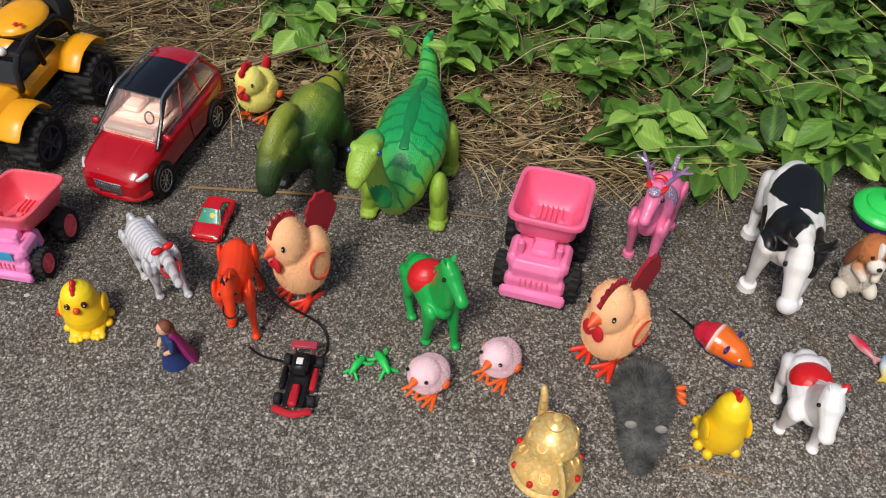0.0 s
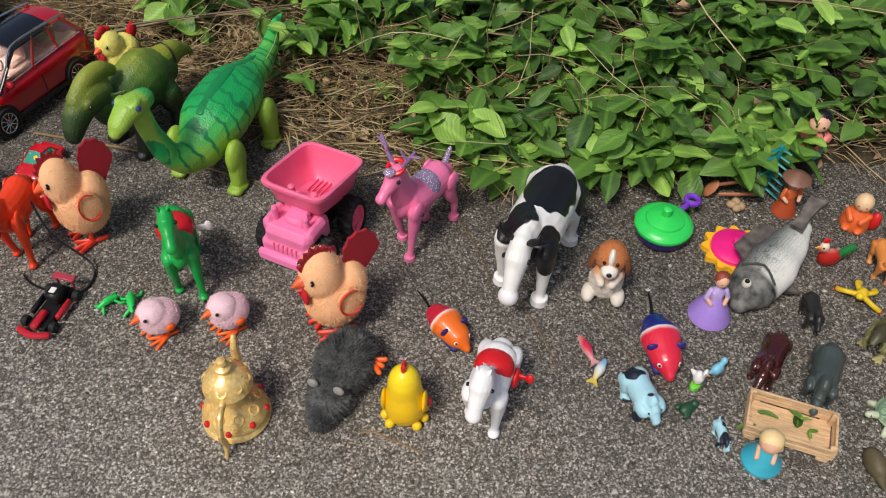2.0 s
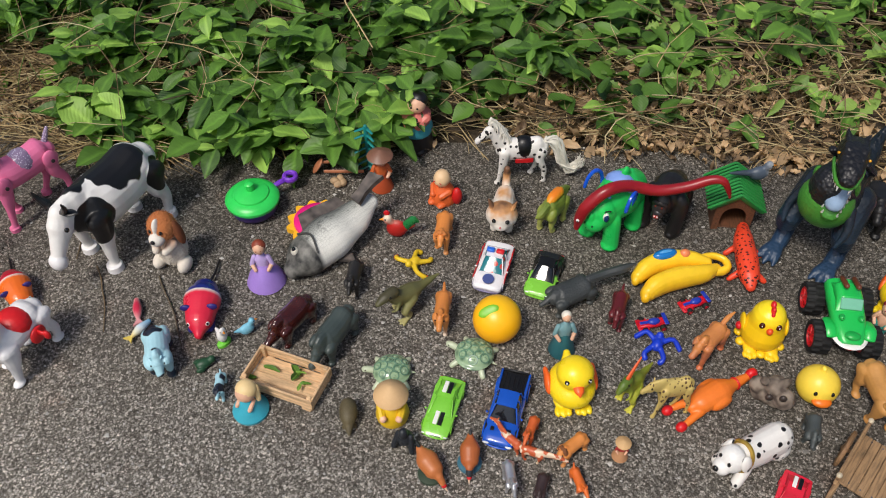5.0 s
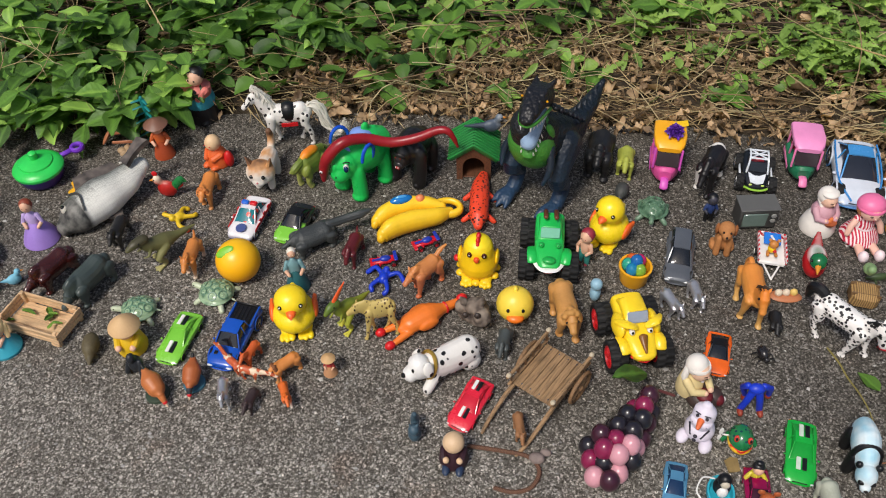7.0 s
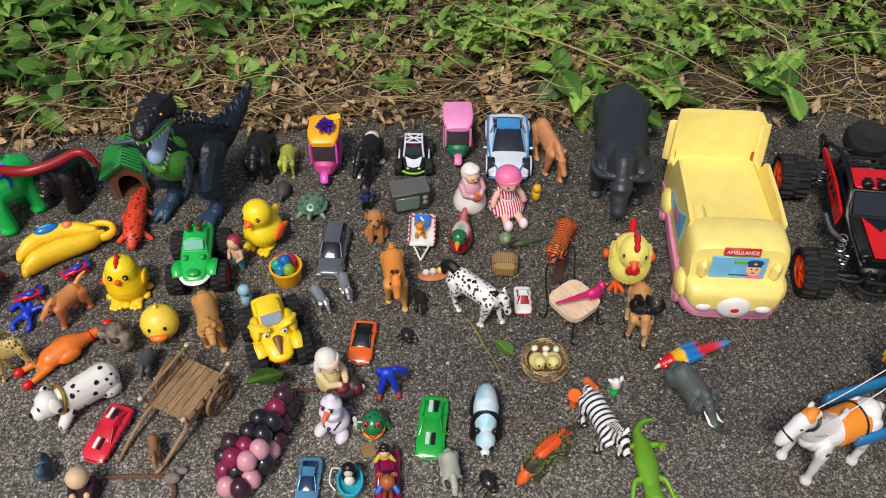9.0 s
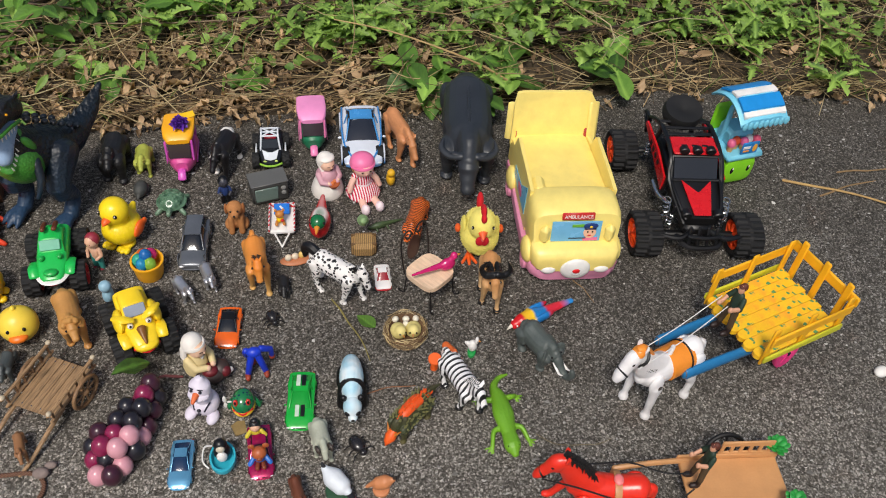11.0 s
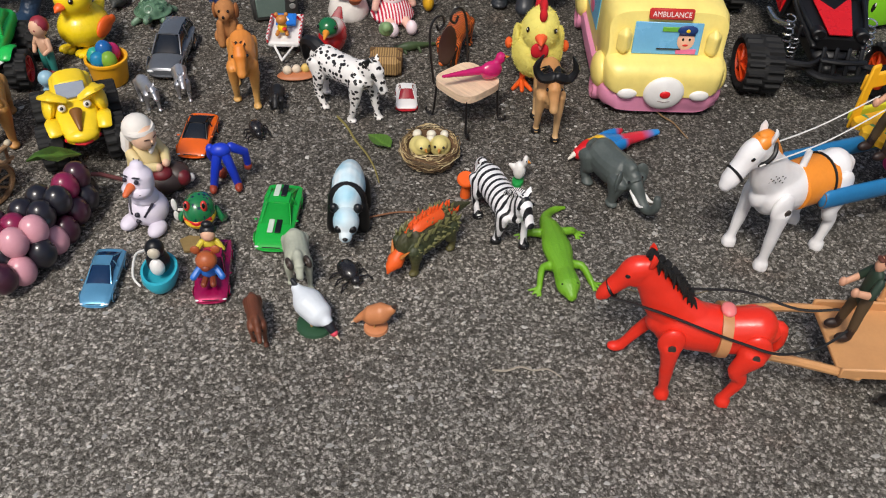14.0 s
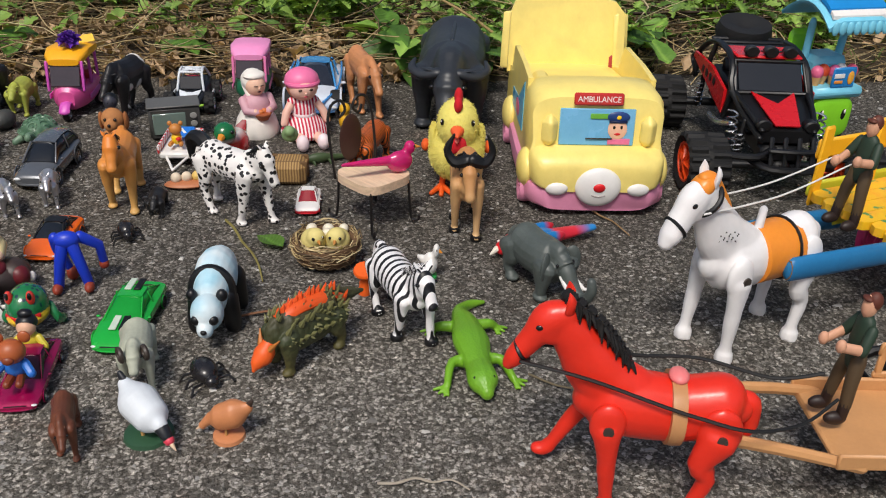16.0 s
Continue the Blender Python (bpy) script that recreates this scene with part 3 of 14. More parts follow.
BROAD = leaf_meshes(LEAF_BROAD, 10, 0.045, 0.027, 1, 0, 0.0008) + leaf_meshes(LEAF_FRESH, 4, 0.04, 0.024, 2, 0, 0.0008)
LOBED = leaf_meshes(LEAF_SMALL, 6, 0.026, 0.017, 3, lobes=1)
STEM = paint((96, 120, 58), 0.6)


def weed(x, y, h, clusters, leaves, meshes, label, rng, spread=0.05, size=1.0, name="weed", lean=-0.35):
    """A weed: stalks, each with a whorl of leaves at its top and pairs below."""
    z = bank(x, y)
    ob = thing(name, x, y, rng.uniform(0, 360), label, "plant", "weeds on the verge", z - 0.004)
    yaw = ob.matrix_basis.to_euler().z
    for c in range(clusters):
        a = rng.uniform(0, 6.28)
        d = spread * rng.uniform(0.2, 1.0)
        tip = Vector((math.cos(a) * d, math.sin(a) * d, h * rng.uniform(0.55, 1.1)))
        tip += Matrix.Rotation(-yaw, 3, 'Z') @ Vector((0, lean * h * rng.uniform(0, 1), 0))
        g = Geo().tube([(0, 0, 0), tip * 0.5 + Vector((0, 0, h * 0.1)), tip], [0.0013, 0.0011, 0.0007], 5, sub=3)
        part("stem", g, STEM, ob)
        for k in range(leaves):
            b = a + k * 2.2 + rng.uniform(-0.4, 0.4)
            base = tip * (1.0 if k < 3 else rng.uniform(0.4, 0.95))
            o = part("leaf", rng.choice(meshes), None, ob)
            s = size * rng.uniform(0.7, 1.2)
            o.matrix_basis = Matrix.Translation(base) @ pose(0, 0, 0, rng.uniform(-25, 25), rng.uniform(-28, 22), math.degrees(b)) @ Matrix.Diagonal((s, s, s, 1))
    return ob


rng = random.Random(21)
BROAD_LABEL = "low weed with broad pointed green leaves on thin stalks"
for i in range(58):
    x = 0.24 + 0.66 * rng.random() ** 0.9 if i < 38 else rng.uniform(-0.25, 0.24)
    d = rng.uniform(0.02, 0.36) if i < 38 else rng.uniform(0.14, 0.36)
    if i < 9:
        x, d = 0.3 + i * 0.045 + rng.uniform(-0.01, 0.01), rng.uniform(0.0, 0.04)
    weed(x, edge_y(x) + d, rng.uniform(0.035, 0.085) + 0.05 * d, rng.randint(3, 4), rng.randint(5, 8), BROAD, BROAD_LABEL, rng, 0.055)
for i in range(26):
    x = rng.uniform(0.8, 1.55)
    d = rng.uniform(0.03, 0.36)
    weed(x, edge_y(x) + d, rng.uniform(0.02, 0.05), rng.randint(1, 2), rng.randint(3, 4), BROAD, "small weed with a few broad green leaves", rng, 0.04, 0.9)
for i in range(26):
    x, d = rng.uniform(0.82, 1.3), rng.uniform(0.14, 0.46)
    weed(x, edge_y(x) + d, rng.uniform(0.03, 0.09), rng.randint(2, 3), rng.randint(4, 6), BROAD, "weed with fresh green leaves among dead stalks", rng, 0.05, rng.uniform(0.7, 1.05))
for i in range(18):
    x, d = rng.uniform(1.2, 1.75), rng.uniform(0.18, 0.46)
    weed(x, edge_y(x) + d, rng.uniform(0.03, 0.07), rng.randint(2, 3), rng.randint(5, 8), LOBED, "bushy weed with small lobed leaves", rng, 0.06, 1.1)
for i in range(62):
    x = rng.uniform(1.52, 2.4)
    d = rng.uniform(0.03, 0.42)
    weed(x, edge_y(x) + d, rng.uniform(0.03, 0.08), rng.randint(2, 4), rng.randint(6, 9), LOBED, "bushy weed with small lobed leaves", rng, 0.06, 1.0)
for x, d in ((-0.14, 0.06), (-0.06, 0.1), (0.0, 0.14), (0.06, 0.05), (0.14, 0.1), (0.2, 0.16), (0.22, 0.05), (-0.2, 0.2), (0.1, 0.2), (-0.3, 0.12)):
    weed(x, edge_y(x) + d, rng.uniform(0.02, 0.04), 1, rng.randint(3, 5), BROAD, "small weed with a few broad green leaves", rng, 0.03, 0.9)
for i in range(26):
    x, d = rng.uniform(-0.28, 0.28), rng.uniform(0.06, 0.34)
    weed(x, edge_y(x) + d, rng.uniform(0.04, 0.1), rng.randint(2, 3), rng.randint(4, 6), BROAD, "weed with dark green pointed leaves among dry straw", rng, 0.05, rng.uniform(0.75, 1.1))
for x, d in ((1.72, 0.03), (1.78, 0.05), (1.68, 0.06), (1.95, 0.05)):
    weed(x, edge_y(x) + d, 0.035, 2, 4, BROAD, "weed with long green leaves behind the toys", rng, 0.05, 1.15)


def scatter(name, label, category, mat, count, place, build):
    """Many small uncountable things in one mesh."""
    V, F = [], []
    for i in range(count):
        M = place(i)
        vs, fs = build(i)
        o = len(V)
        V += [tuple(M @ Vector(p)) for p in vs]
        F += [tuple(k + o for k in f) for f in fs]
    me = bpy.data.meshes.new(name)
    me.from_pydata(V, [], F)
    me.materials.append(mat)
    me.shade_smooth()
    return tagged(new(name, me), label, category, kind="stuff")


def undergrowth(lo, hi, dlo, dhi, hmax):
    def place(i):
        x = rng.uniform(lo, hi)
        y = edge_y(x) + rng.uniform(dlo, dhi)
        return pose(x, y, bank(x, y) + rng.uniform(0.005, hmax), rng.uniform(-35, 35), rng.uniform(-40, 30), rng.uniform(0, 360))
    return place


scatter("undergrowth", "dense dark green leaves low on the verge", "leaves", LEAF_BROAD, 900, undergrowth(0.15, 1.0, 0.02, 0.45, 0.055), lambda i: leaf_points(rng.uniform(0.025, 0.045), rng.uniform(0.015, 0.028), 0.15, 0.2, 1, rng))
scatter("far_undergrowth", "mixed green leaves at the back of the verge", "leaves", LEAF_SMALL, 2600, undergrowth(-1.6, 3.6, 0.38, 1.3, 0.1), lambda i: leaf_points(rng.uniform(0.02, 0.045), rng.uniform(0.012, 0.024), 0.15, 0.2, 1, rng))
scatter("small_undergrowth", "small lobed green leaves low on the verge", "leaves", LEAF_SMALL, 1500, undergrowth(1.5, 2.6, 0.08, 0.5, 0.06), lambda i: leaf_points(rng.uniform(0.014, 0.028), rng.uniform(0.01, 0.018), 0.15, 0.2, 1, rng, 1))
scatter("sprouts", "small scattered green sprouts among dead leaves", "leaves", LEAF_SMALL, 520, undergrowth(0.84, 1.66, 0.05, 0.44, 0.05), lambda i: leaf_points(rng.uniform(0.014, 0.034), rng.uniform(0.008, 0.018), 0.15, 0.25, 1, rng, i % 2))


def dead_place(i):
    x = rng.uniform(0.8, 1.7) if i % 5 < 2 else rng.uniform(-0.7, 0.4) if i % 3 == 1 else rng.uniform(-0.8, 2.5)
    y = edge_y(x) + (rng.uniform(-0.025, 0.16) if i % 3 else rng.uniform(-0.02, 0.6))
    return pose(x, y, max(0.002, bank(x, y) + 0.003) + rng.uniform(0, 0.014), rng.uniform(-35, 35), rng.uniform(-35, 35), rng.uniform(0, 360))


def dead_leaf(i):
    L = rng.uniform(0.007, 0.02) if i % 6 else rng.uniform(0.02, 0.036)
    vs, fs = leaf_points(L, L * rng.uniform(0.28, 0.75), rng.uniform(0.05, 0.6), rng.uniform(-0.4, 0.6), 2.0, rng)
    return [(x, y, z + rng.gauss(0, 0.0022)) for x, y, z in vs], fs


scatter("leaf_litter", "curled dry brown leaves along the asphalt edge", "dead leaves", LEAF_DRY, 3500, dead_place, dead_leaf)


def straw_material():
    a = Mat("straw")
    geo = a.node("NewGeometry")
    col = a.ramp(geo.outputs["Random Per Island"], [(0, lin((62, 50, 36))), (0.35, lin((134, 110, 76))), (0.75, lin((202, 178, 128))), (1, lin((214, 198, 154)))])
    return a.finish(col, 0.7, var=0.25)


def straw(i, L, r, bend):
    """A thin bent stalk of three sides."""
    a, b = rng.gauss(0, bend), rng.gauss(0, bend * 0.5)
    vs, fs = [], []
    for k in range(6):
        u = k / 5
        c = Vector((L * (u - 0.5), L * a * (u - 0.5) ** 2 * 2 + L * b * (u - 0.5) ** 3 * 4, L * abs(b) * (0.25 - (u - 0.5) ** 2)))
        vs += [c + Vector((0, r * math.cos(t), r * math.sin(t))) for t in (0.5, 2.6, 4.7)]
    for k in range(5):
        fs += [(k * 3 + j, k * 3 + (j + 1) % 3, k * 3 + 3 + (j + 1) % 3, k * 3 + 3 + j) for j in range(3)]
    return vs, fs


def straw_place(i):
    x = rng.uniform(-0.9, 0.4) if i % 5 < 2 else rng.uniform(-0.9, 2.6)
    if 0.3 < x < 0.8 and rng.random() < 0.45:
        x -= 1.0
    if x > 0.9 and rng.random() < 0.25:
        x -= 1.3
    y = edge_y(x) + max(-0.03 if x < 0.4 else 0.015, rng.gauss(0.14, 0.14))
    return pose(x, y, max(0.001, bank(x, y)) + abs(rng.gauss(0.003, 0.014)), 0, rng.gauss(0, 10), rng.gauss(0, 28) if y - edge_y(x) < 0.05 else rng.choice((rng.gauss(0, 28), rng.uniform(0, 180))))


STRAW = straw_material()
scatter("dry_grass", "tangled mat of dry straw and grass stalks", "dry grass", STRAW, 7400, straw_place, lambda i: straw(i, rng.uniform(0.05, 0.16), rng.uniform(0.0004, 0.001), 0.35))


def loose_place(i):
    x = rng.uniform(-0.6, 2.5)
    y = edge_y(x) + rng.uniform(0.02, 0.45)
    return pose(x, y, bank(x, y) + rng.uniform(0.02, 0.07), 0, rng.gauss(0, 22), rng.uniform(0, 360))


scatter("loose_straw", "loose dry straws caught among the weeds", "dry grass", STRAW, 400, loose_place, lambda i: straw(i, rng.uniform(0.06, 0.2), rng.uniform(0.0004, 0.0009), 0.5))


def arch_place(i):
    x = rng.uniform(-0.8, 2.5)
    y = edge_y(x) + rng.uniform(0.03, 0.5)
    return pose(x, y, bank(x, y) + rng.uniform(0.02, 0.09), rng.uniform(-30, 30), rng.gauss(0, 16), rng.choice((rng.gauss(150, 30), rng.uniform(0, 360))))


scatter("arching_straw", "long pale grass stems arching over the weeds", "dry grass", STRAW, 80, arch_place, lambda i: straw(i, rng.uniform(0.16, 0.42), rng.uniform(0.0006, 0.0013), 0.55))


def stalk_place(i):
    x = rng.uniform(-0.9, 2.7)
    return pose(x, edge_y(x) + rng.uniform(0.16, 0.75), rng.uniform(0.02, 0.055), 0, rng.gauss(0, 3), rng.gauss(3, 9))


a = Mat("stalk")
geo = a.node("NewGeometry")
STALK = a.finish(a.ramp(geo.outputs["Random Per Island"], [(0, lin((66, 52, 42))), (0.6, lin((112, 92, 74))), (1, lin((160, 140, 112)))]), 0.8, var=0.3)
scatter("fallen_stalks", "long grey-brown dead stalks lying along the verge", "dead stalks", STALK, 380, stalk_place, lambda i: straw(i, rng.uniform(0.3, 0.8), rng.uniform(0.0012, 0.003), 0.06))


def blade_place(i):
    x = rng.choice((rng.gauss(0.25, 0.12), rng.uniform(-0.6, 2.4), rng.uniform(1.8, 2.5)))
    y = edge_y(x) + rng.uniform(0.0, 0.35)
    return pose(x, y, bank(x, y) + 0.015, 0, rng.uniform(-80, -40), rng.uniform(0, 360))


scatter("green_grass", "thin green grass blades on the verge", "grass", paint((104, 132, 62), 0.6), 420, blade_place, lambda i: straw(i, rng.uniform(0.04, 0.09), rng.uniform(0.0005, 0.0011), 0.4))

solo("dry_stem", Geo().tube([(1.545, 0.962, 0.12), (1.62, 0.936, 0.114), (1.69, 0.908, 0.1), (1.75, 0.91, 0.068), (1.804, 0.916, 0.028), (1.83, 0.918, 0.01)], [0.0008, 0.0011, 0.0014, 0.0017, 0.002, 0.0022], 7, sub=3), paint((190, 160, 108), 0.7, var=0.3), 0, 0, 0, "long pale dry stem arching behind the buffalo", "dry stem")


# grey rock at the back of the verge
g = Geo()
for k in range(7):
    g.ball((rng.uniform(-0.2, 0.2), rng.uniform(-0.04, 0.06), 0.03), (rng.uniform(0.06, 0.13), 0.07, rng.uniform(0.03, 0.06)), 10, 7)
rock = solo("rock", g, patched((112, 112, 110), (70, 70, 68), 40, 0.5, 0.9, 0.15, bump=0.6), 2.42, 1.33, 0, "rough grey rock behind the weeds", "rock", z=0.02, vox=0.008, soft=2)


# single twigs and stalks on the asphalt
def twig(x, y, yaw, L, r, bend, label, col=(150, 122, 84)):
    pts = [(L * (u - 0.5), bend * L * math.sin(u * 3.1) + rng.gauss(0, 0.0012), r + 0.0006 + (0.002 * rng.random() if 0 < u < 1 else 0)) for u in (0, 0.2, 0.4, 0.6, 0.8, 1)]
    solo("twig", Geo().tube(pts, [r, r, r * 0.9, r * 0.8, r * 0.7, r * 0.5], 6, sub=3), paint(col, 0.75, var=0.3), x, y, yaw, label, "twig", "twigs on the asphalt")


TW = "thin dry twig lying on the asphalt"
twig(-0.107, 0.667, -5, 0.35, 0.0017, 0.02, "long dry stalk lying across the asphalt")
twig(0.269, 0.348, -10, 0.066, 0.0012, 0.03, TW)
twig(2.236, 0.643, -27, 0.19, 0.0019, 0.02, "long straw stalk on the asphalt beside the cart", (190, 156, 100))
twig(2.24, 0.66, 12, 0.1, 0.0014, 0.05, TW)
twig(2.3, 0.69, -5, 0.12, 0.0013, 0.04, TW)
twig(0.30, 0.60, -60, 0.12, 0.0011, 0.05, TW, (110, 92, 66))
twig(0.385, 0.50, -60, 0.10, 0.0010, 0.06, TW, (120, 100, 72))
twig(0.47, 0.50, -52, 0.11, 0.0010, 0.04, TW, (96, 84, 66))
twig(-0.18, 0.74, 30, 0.07, 0.0009, 0.05, TW)
twig(-0.15, 0.73, 50, 0.06, 0.0008, 0.05, TW)
twig(0.16, 0.66, -40, 0.09, 0.0010, 0.05, TW)
twig(1.63, 0.252, -8, 0.045, 0.0008, 0.08, "pale thin root fibre on the asphalt", (176, 166, 150))
twig(1.80, 0.53, -60, 0.06, 0.0009, 0.1, TW)
twig(1.74, 0.33, -10, 0.08, 0.0007, -0.18, "thin curved dry stem on the asphalt", (120, 108, 84))
twig(1.545, 0.41, 5, 0.075, 0.0009, 0.05, "thin reddish stem beside the panda", (150, 104, 74))
twig(1.52, 0.50, -70, 0.10, 0.0011, 0.04, "dry weed stalk with a leaf at its end", (140, 130, 70))


# ---- kinds of toy ----
def cone(g, base, tip, r0, r1=0.0004, n=8):
    return g.tube([base, tip], [r0, r1], n)


def ears(parent, poll, size, spread, up, mat, back=0.0, wide=0.5):
    for s in (-1, 1):
        b = Vector(poll) + Vector((0, s * spread * 0.5, 0))
        t = b + Vector((-back, s * spread, up)).normalized() * size
        g = Geo().tube([b, b.lerp(t, 0.5), t], [(size * 0.16, size * 0.1), (size * wide * 0.6, size * 0.12), (size * 0.08, size * 0.05)], 8, sub=3)
        part("ear", g, mat, parent)


def eyes(parent, at, spread, r, mat=EYE, white=0.0):
    for s in (-1, 1):
        p = Vector(at) + Vector((0, s * spread, 0))
        if white:
            part("eye", Geo().ball(p - Vector((r * 0.3, 0, 0)), r * white, 10, 7), WHITE, parent, "white of a painted eye")
        part("eye" if not white else "pupil", Geo().ball(p, r, 10, 7), mat, parent)


def beast(name, x, y, yaw, label, category, H, L, W, mat, neck=(0.3, 0.35), head=(0.38, 0.14, 40), leg=0.085, rb=0.3, tail=None, ear=(0.14, 0.5, 1.0), stride=0.12, hoof=None,
          jointed=False, muzzle=None, group="", eye=0.028, turn=0.0, hump=0.0, vox=0.0, tail_mat=None, ear_mat=None, z=0.0):
    """A toy animal on four legs. H: height of its back; other sizes are shares of H. Returns the thing, its poll and its muzzle."""
    ob = thing(name, x, y, yaw, label, category, group, z)
    L, W, rb = L * H, W * H, rb * H
    zb = H - rb
    lx = L / 2
    g = Geo()
    g.tube([(-lx * 0.86, 0, zb + rb * 0.05), (-lx * 0.62, 0, zb + rb * 0.06), (-lx * 0.2, 0, zb - rb * 0.06), (lx * 0.3, 0, zb - rb * 0.05), (lx * 0.62, 0, zb), (lx * 0.86, 0, zb + rb * 0.1)],
           [(W * 0.3, rb * 0.62), (W * 0.47, rb * 0.95), (W * 0.49, rb * 0.96), (W * 0.5, rb * 0.98), (W * 0.44, rb * 0.98), (W * 0.28, rb * 0.68)], 18, sub=4)
    if hump:
        g.ball((lx * 0.25, 0, H - rb * 0.2), (L * 0.22, W * 0.34, rb * 0.4 + hump * H))
    ca, sa = math.cos(radians(turn)), math.sin(radians(turn))
    base = Vector((lx * 0.72, 0, zb + rb * 0.3))
    poll = base + Vector((neck[0] * H * ca, neck[0] * H * sa, neck[1] * H))
    hl, ht, ang = head[0] * H, head[1] * H, radians(head[2])
    d = Vector((math.cos(ang) * ca, math.cos(ang) * sa, -math.sin(ang)))
    low = Vector((math.sin(-ang) * ca, math.sin(-ang) * sa, -math.cos(ang)))
    nose = poll + d * hl
    g.tube([base - Vector((lx * 0.2, 0, rb * 0.12)), base.lerp(poll, 0.3), base.lerp(poll, 0.68), poll], [(W * 0.3, rb * 0.78), (W * 0.24, ht * 1.5), (ht * 0.72, ht * 1.15), (ht * 0.7, ht * 0.9)], 14, sub=3)
    g.tube([poll - d * ht * 0.25, poll + d * hl * 0.22 + low * ht * 0.12, poll + d * hl * 0.55 + low * ht * 0.04, poll + d * hl * 0.85, nose], [(ht * 0.66, ht * 0.7), (ht * 0.8, ht * 0.98), (ht * 0.6, ht * 0.66), (ht * 0.5, ht * 0.5), (ht * 0.54, ht * 0.5)], 14, sub=3)
    r = leg * H
    legs = []
    for i, (sx, sy) in enumerate(((1, 1), (1, -1), (-1, 1), (-1, -1))):
        px, py = sx * lx * 0.72, sy * (W * 0.5 - r * 0.85)
        st = stride * H * (1 if (i in (0, 3)) else -1)
        k = Geo() if jointed else g
        hipz = zb - rb * 0.05
        if sx > 0:
            path = [(px, py, hipz), (px + st * 0.2, py, hipz * 0.72), (px + st * 0.5 + 0.01 * H, py, hipz * 0.42), (px + st * 0.85, py, hipz * 0.16), (px + st, py, r * 0.7)]
        else:
            path = [(px - 0.02 * H, py, hipz), (px + st * 0.2 + 0.03 * H, py, hipz * 0.72), (px + st * 0.5 - 0.05 * H, py, hipz * 0.42), (px + st * 0.85 - 0.01 * H, py, hipz * 0.16), (px + st, py, r * 0.7)]
        k.tube(path, [(r * 1.3, r * 2.1), (r * 1.15, r * 1.6), (r * 0.82, r * 0.95), (r * 0.66, r * 0.72), (r * 0.9, r * 0.95)], 12, sub=3)
        k.ball((px + st + r * 0.25, py, r * 0.6), (r * 1.2, r * 1.0, r * 0.6), 10, 6)
        if jointed:
            k.ball((px, sy * (W * 0.5 - r * 0.05), hipz), (r * 1.9, r * 0.8, r * 2.3))
            legs.append((k, px, sy, hipz))
        if hoof:
            part("hoof", Geo().lathe([(r * 1.22, 0), (r * 1.15, r * 0.9), (r * 0.9, r * 1.05)], 12, None, (px + st + r * 0.15, py, 0)), hoof, ob)
    v = vox or max(0.0007, max(H, L) / 90)
    part("body", g, mat, ob, "", v)
    for k, px, sy, hz in legs:
        lo = part("leg", k, mat, ob, "", v)
        part("joint_screw", Geo().lathe([(r * 0.45, -0.0006), (r * 0.45, 0.0006)], 10, rot(90), (px, sy * (W * 0.5 + r * 1.05), hz)), paint((60, 56, 54), 0.4), lo)
    if ear:
        sz = ear[0] * H
        ears(ob, poll + Vector((0, 0, ht * 0.6)), sz, ht * ear[1], ear[2] * ht, ear_mat or mat, 0.3 * ht)
    if eye:
        n = Vector((-sa, ca, 0))
        for s in (-1, 1):
            part("eye", Geo().ball(poll + d * hl * 0.3 + Vector((0, 0, ht * 0.28)) + n * (s * ht * 0.78), eye * H, 10, 7), EYE, ob)
    if muzzle:
        part("muzzle", Geo().ball(nose + d * ht * 0.1, (ht * 0.62, ht * 0.66, ht * 0.6)), muzzle, ob, "", v)
    if tail:
        t = [Vector((-lx * 0.8, 0, zb + rb * 0.6))] + [Vector((-lx * 0.8 + a * H, b * H, zb + rb * 0.6 + c * H)) for a, b, c in tail[0]]
        part("tail", Geo().tube(t, [tail[1] * H] * (len(t) - 1) + [tail[2] * H], 8, sub=3), tail_mat or mat, ob)
    return ob, poll, nose, d, ht


TAIL_DOWN = ([(-0.1, 0, -0.1), (-0.16, 0, -0.3), (-0.14, 0, -0.5)], 0.03, 0.02)
TAIL_HORSE = ([(-0.12, 0, 0.02), (-0.22, 0, -0.2), (-0.2, 0, -0.48)], 0.055, 0.02)
TAIL_SHORT = ([(-0.1, 0, -0.08)], 0.04, 0.02)
TAIL_UP = ([(-0.12, 0, 0.08), (-0.16, 0, 0.24)], 0.05, 0.03)


def mane(ob, poll, back, mat, h=0.008, w=0.003, n=7):
    """A crest of hair from the poll down the neck."""
    g = Geo()
    p, b = Vector(poll), Vector(back)
    rg = random.Random(4)
    for i in range(n * 8):
        u = i / (n * 8 - 1)
        c = p.lerp(b, u) + Vector((-h * 0.25, 0, h * 0.3 * math.sin(3.1 * u)))
        s = rg.choice((-1, 1))
        g.tube([c + Vector((h * 0.2, s * w * 0.2, -h * 0.25)), c + Vector((0, s * w * 0.7, h * 0.2)), c + Vector((rg.uniform(-0.6, 0.1) * h, s * w * rg.uniform(1.0, 1.9), -h * rg.uniform(0.3, 0.95)))], [h * 0.13, h * 0.13, h * 0.03], 5, sub=2)
    part("mane", g, mat, ob)


def cord(name, pts, r, mat, parent, label=""):
    """A thin cord along points of the place, part of a thing."""
    M = parent.matrix_basis.inverted()
    return part(name, Geo().tube([M @ Vector(p) for p in pts], r, 6, sub=5), mat, parent, label)


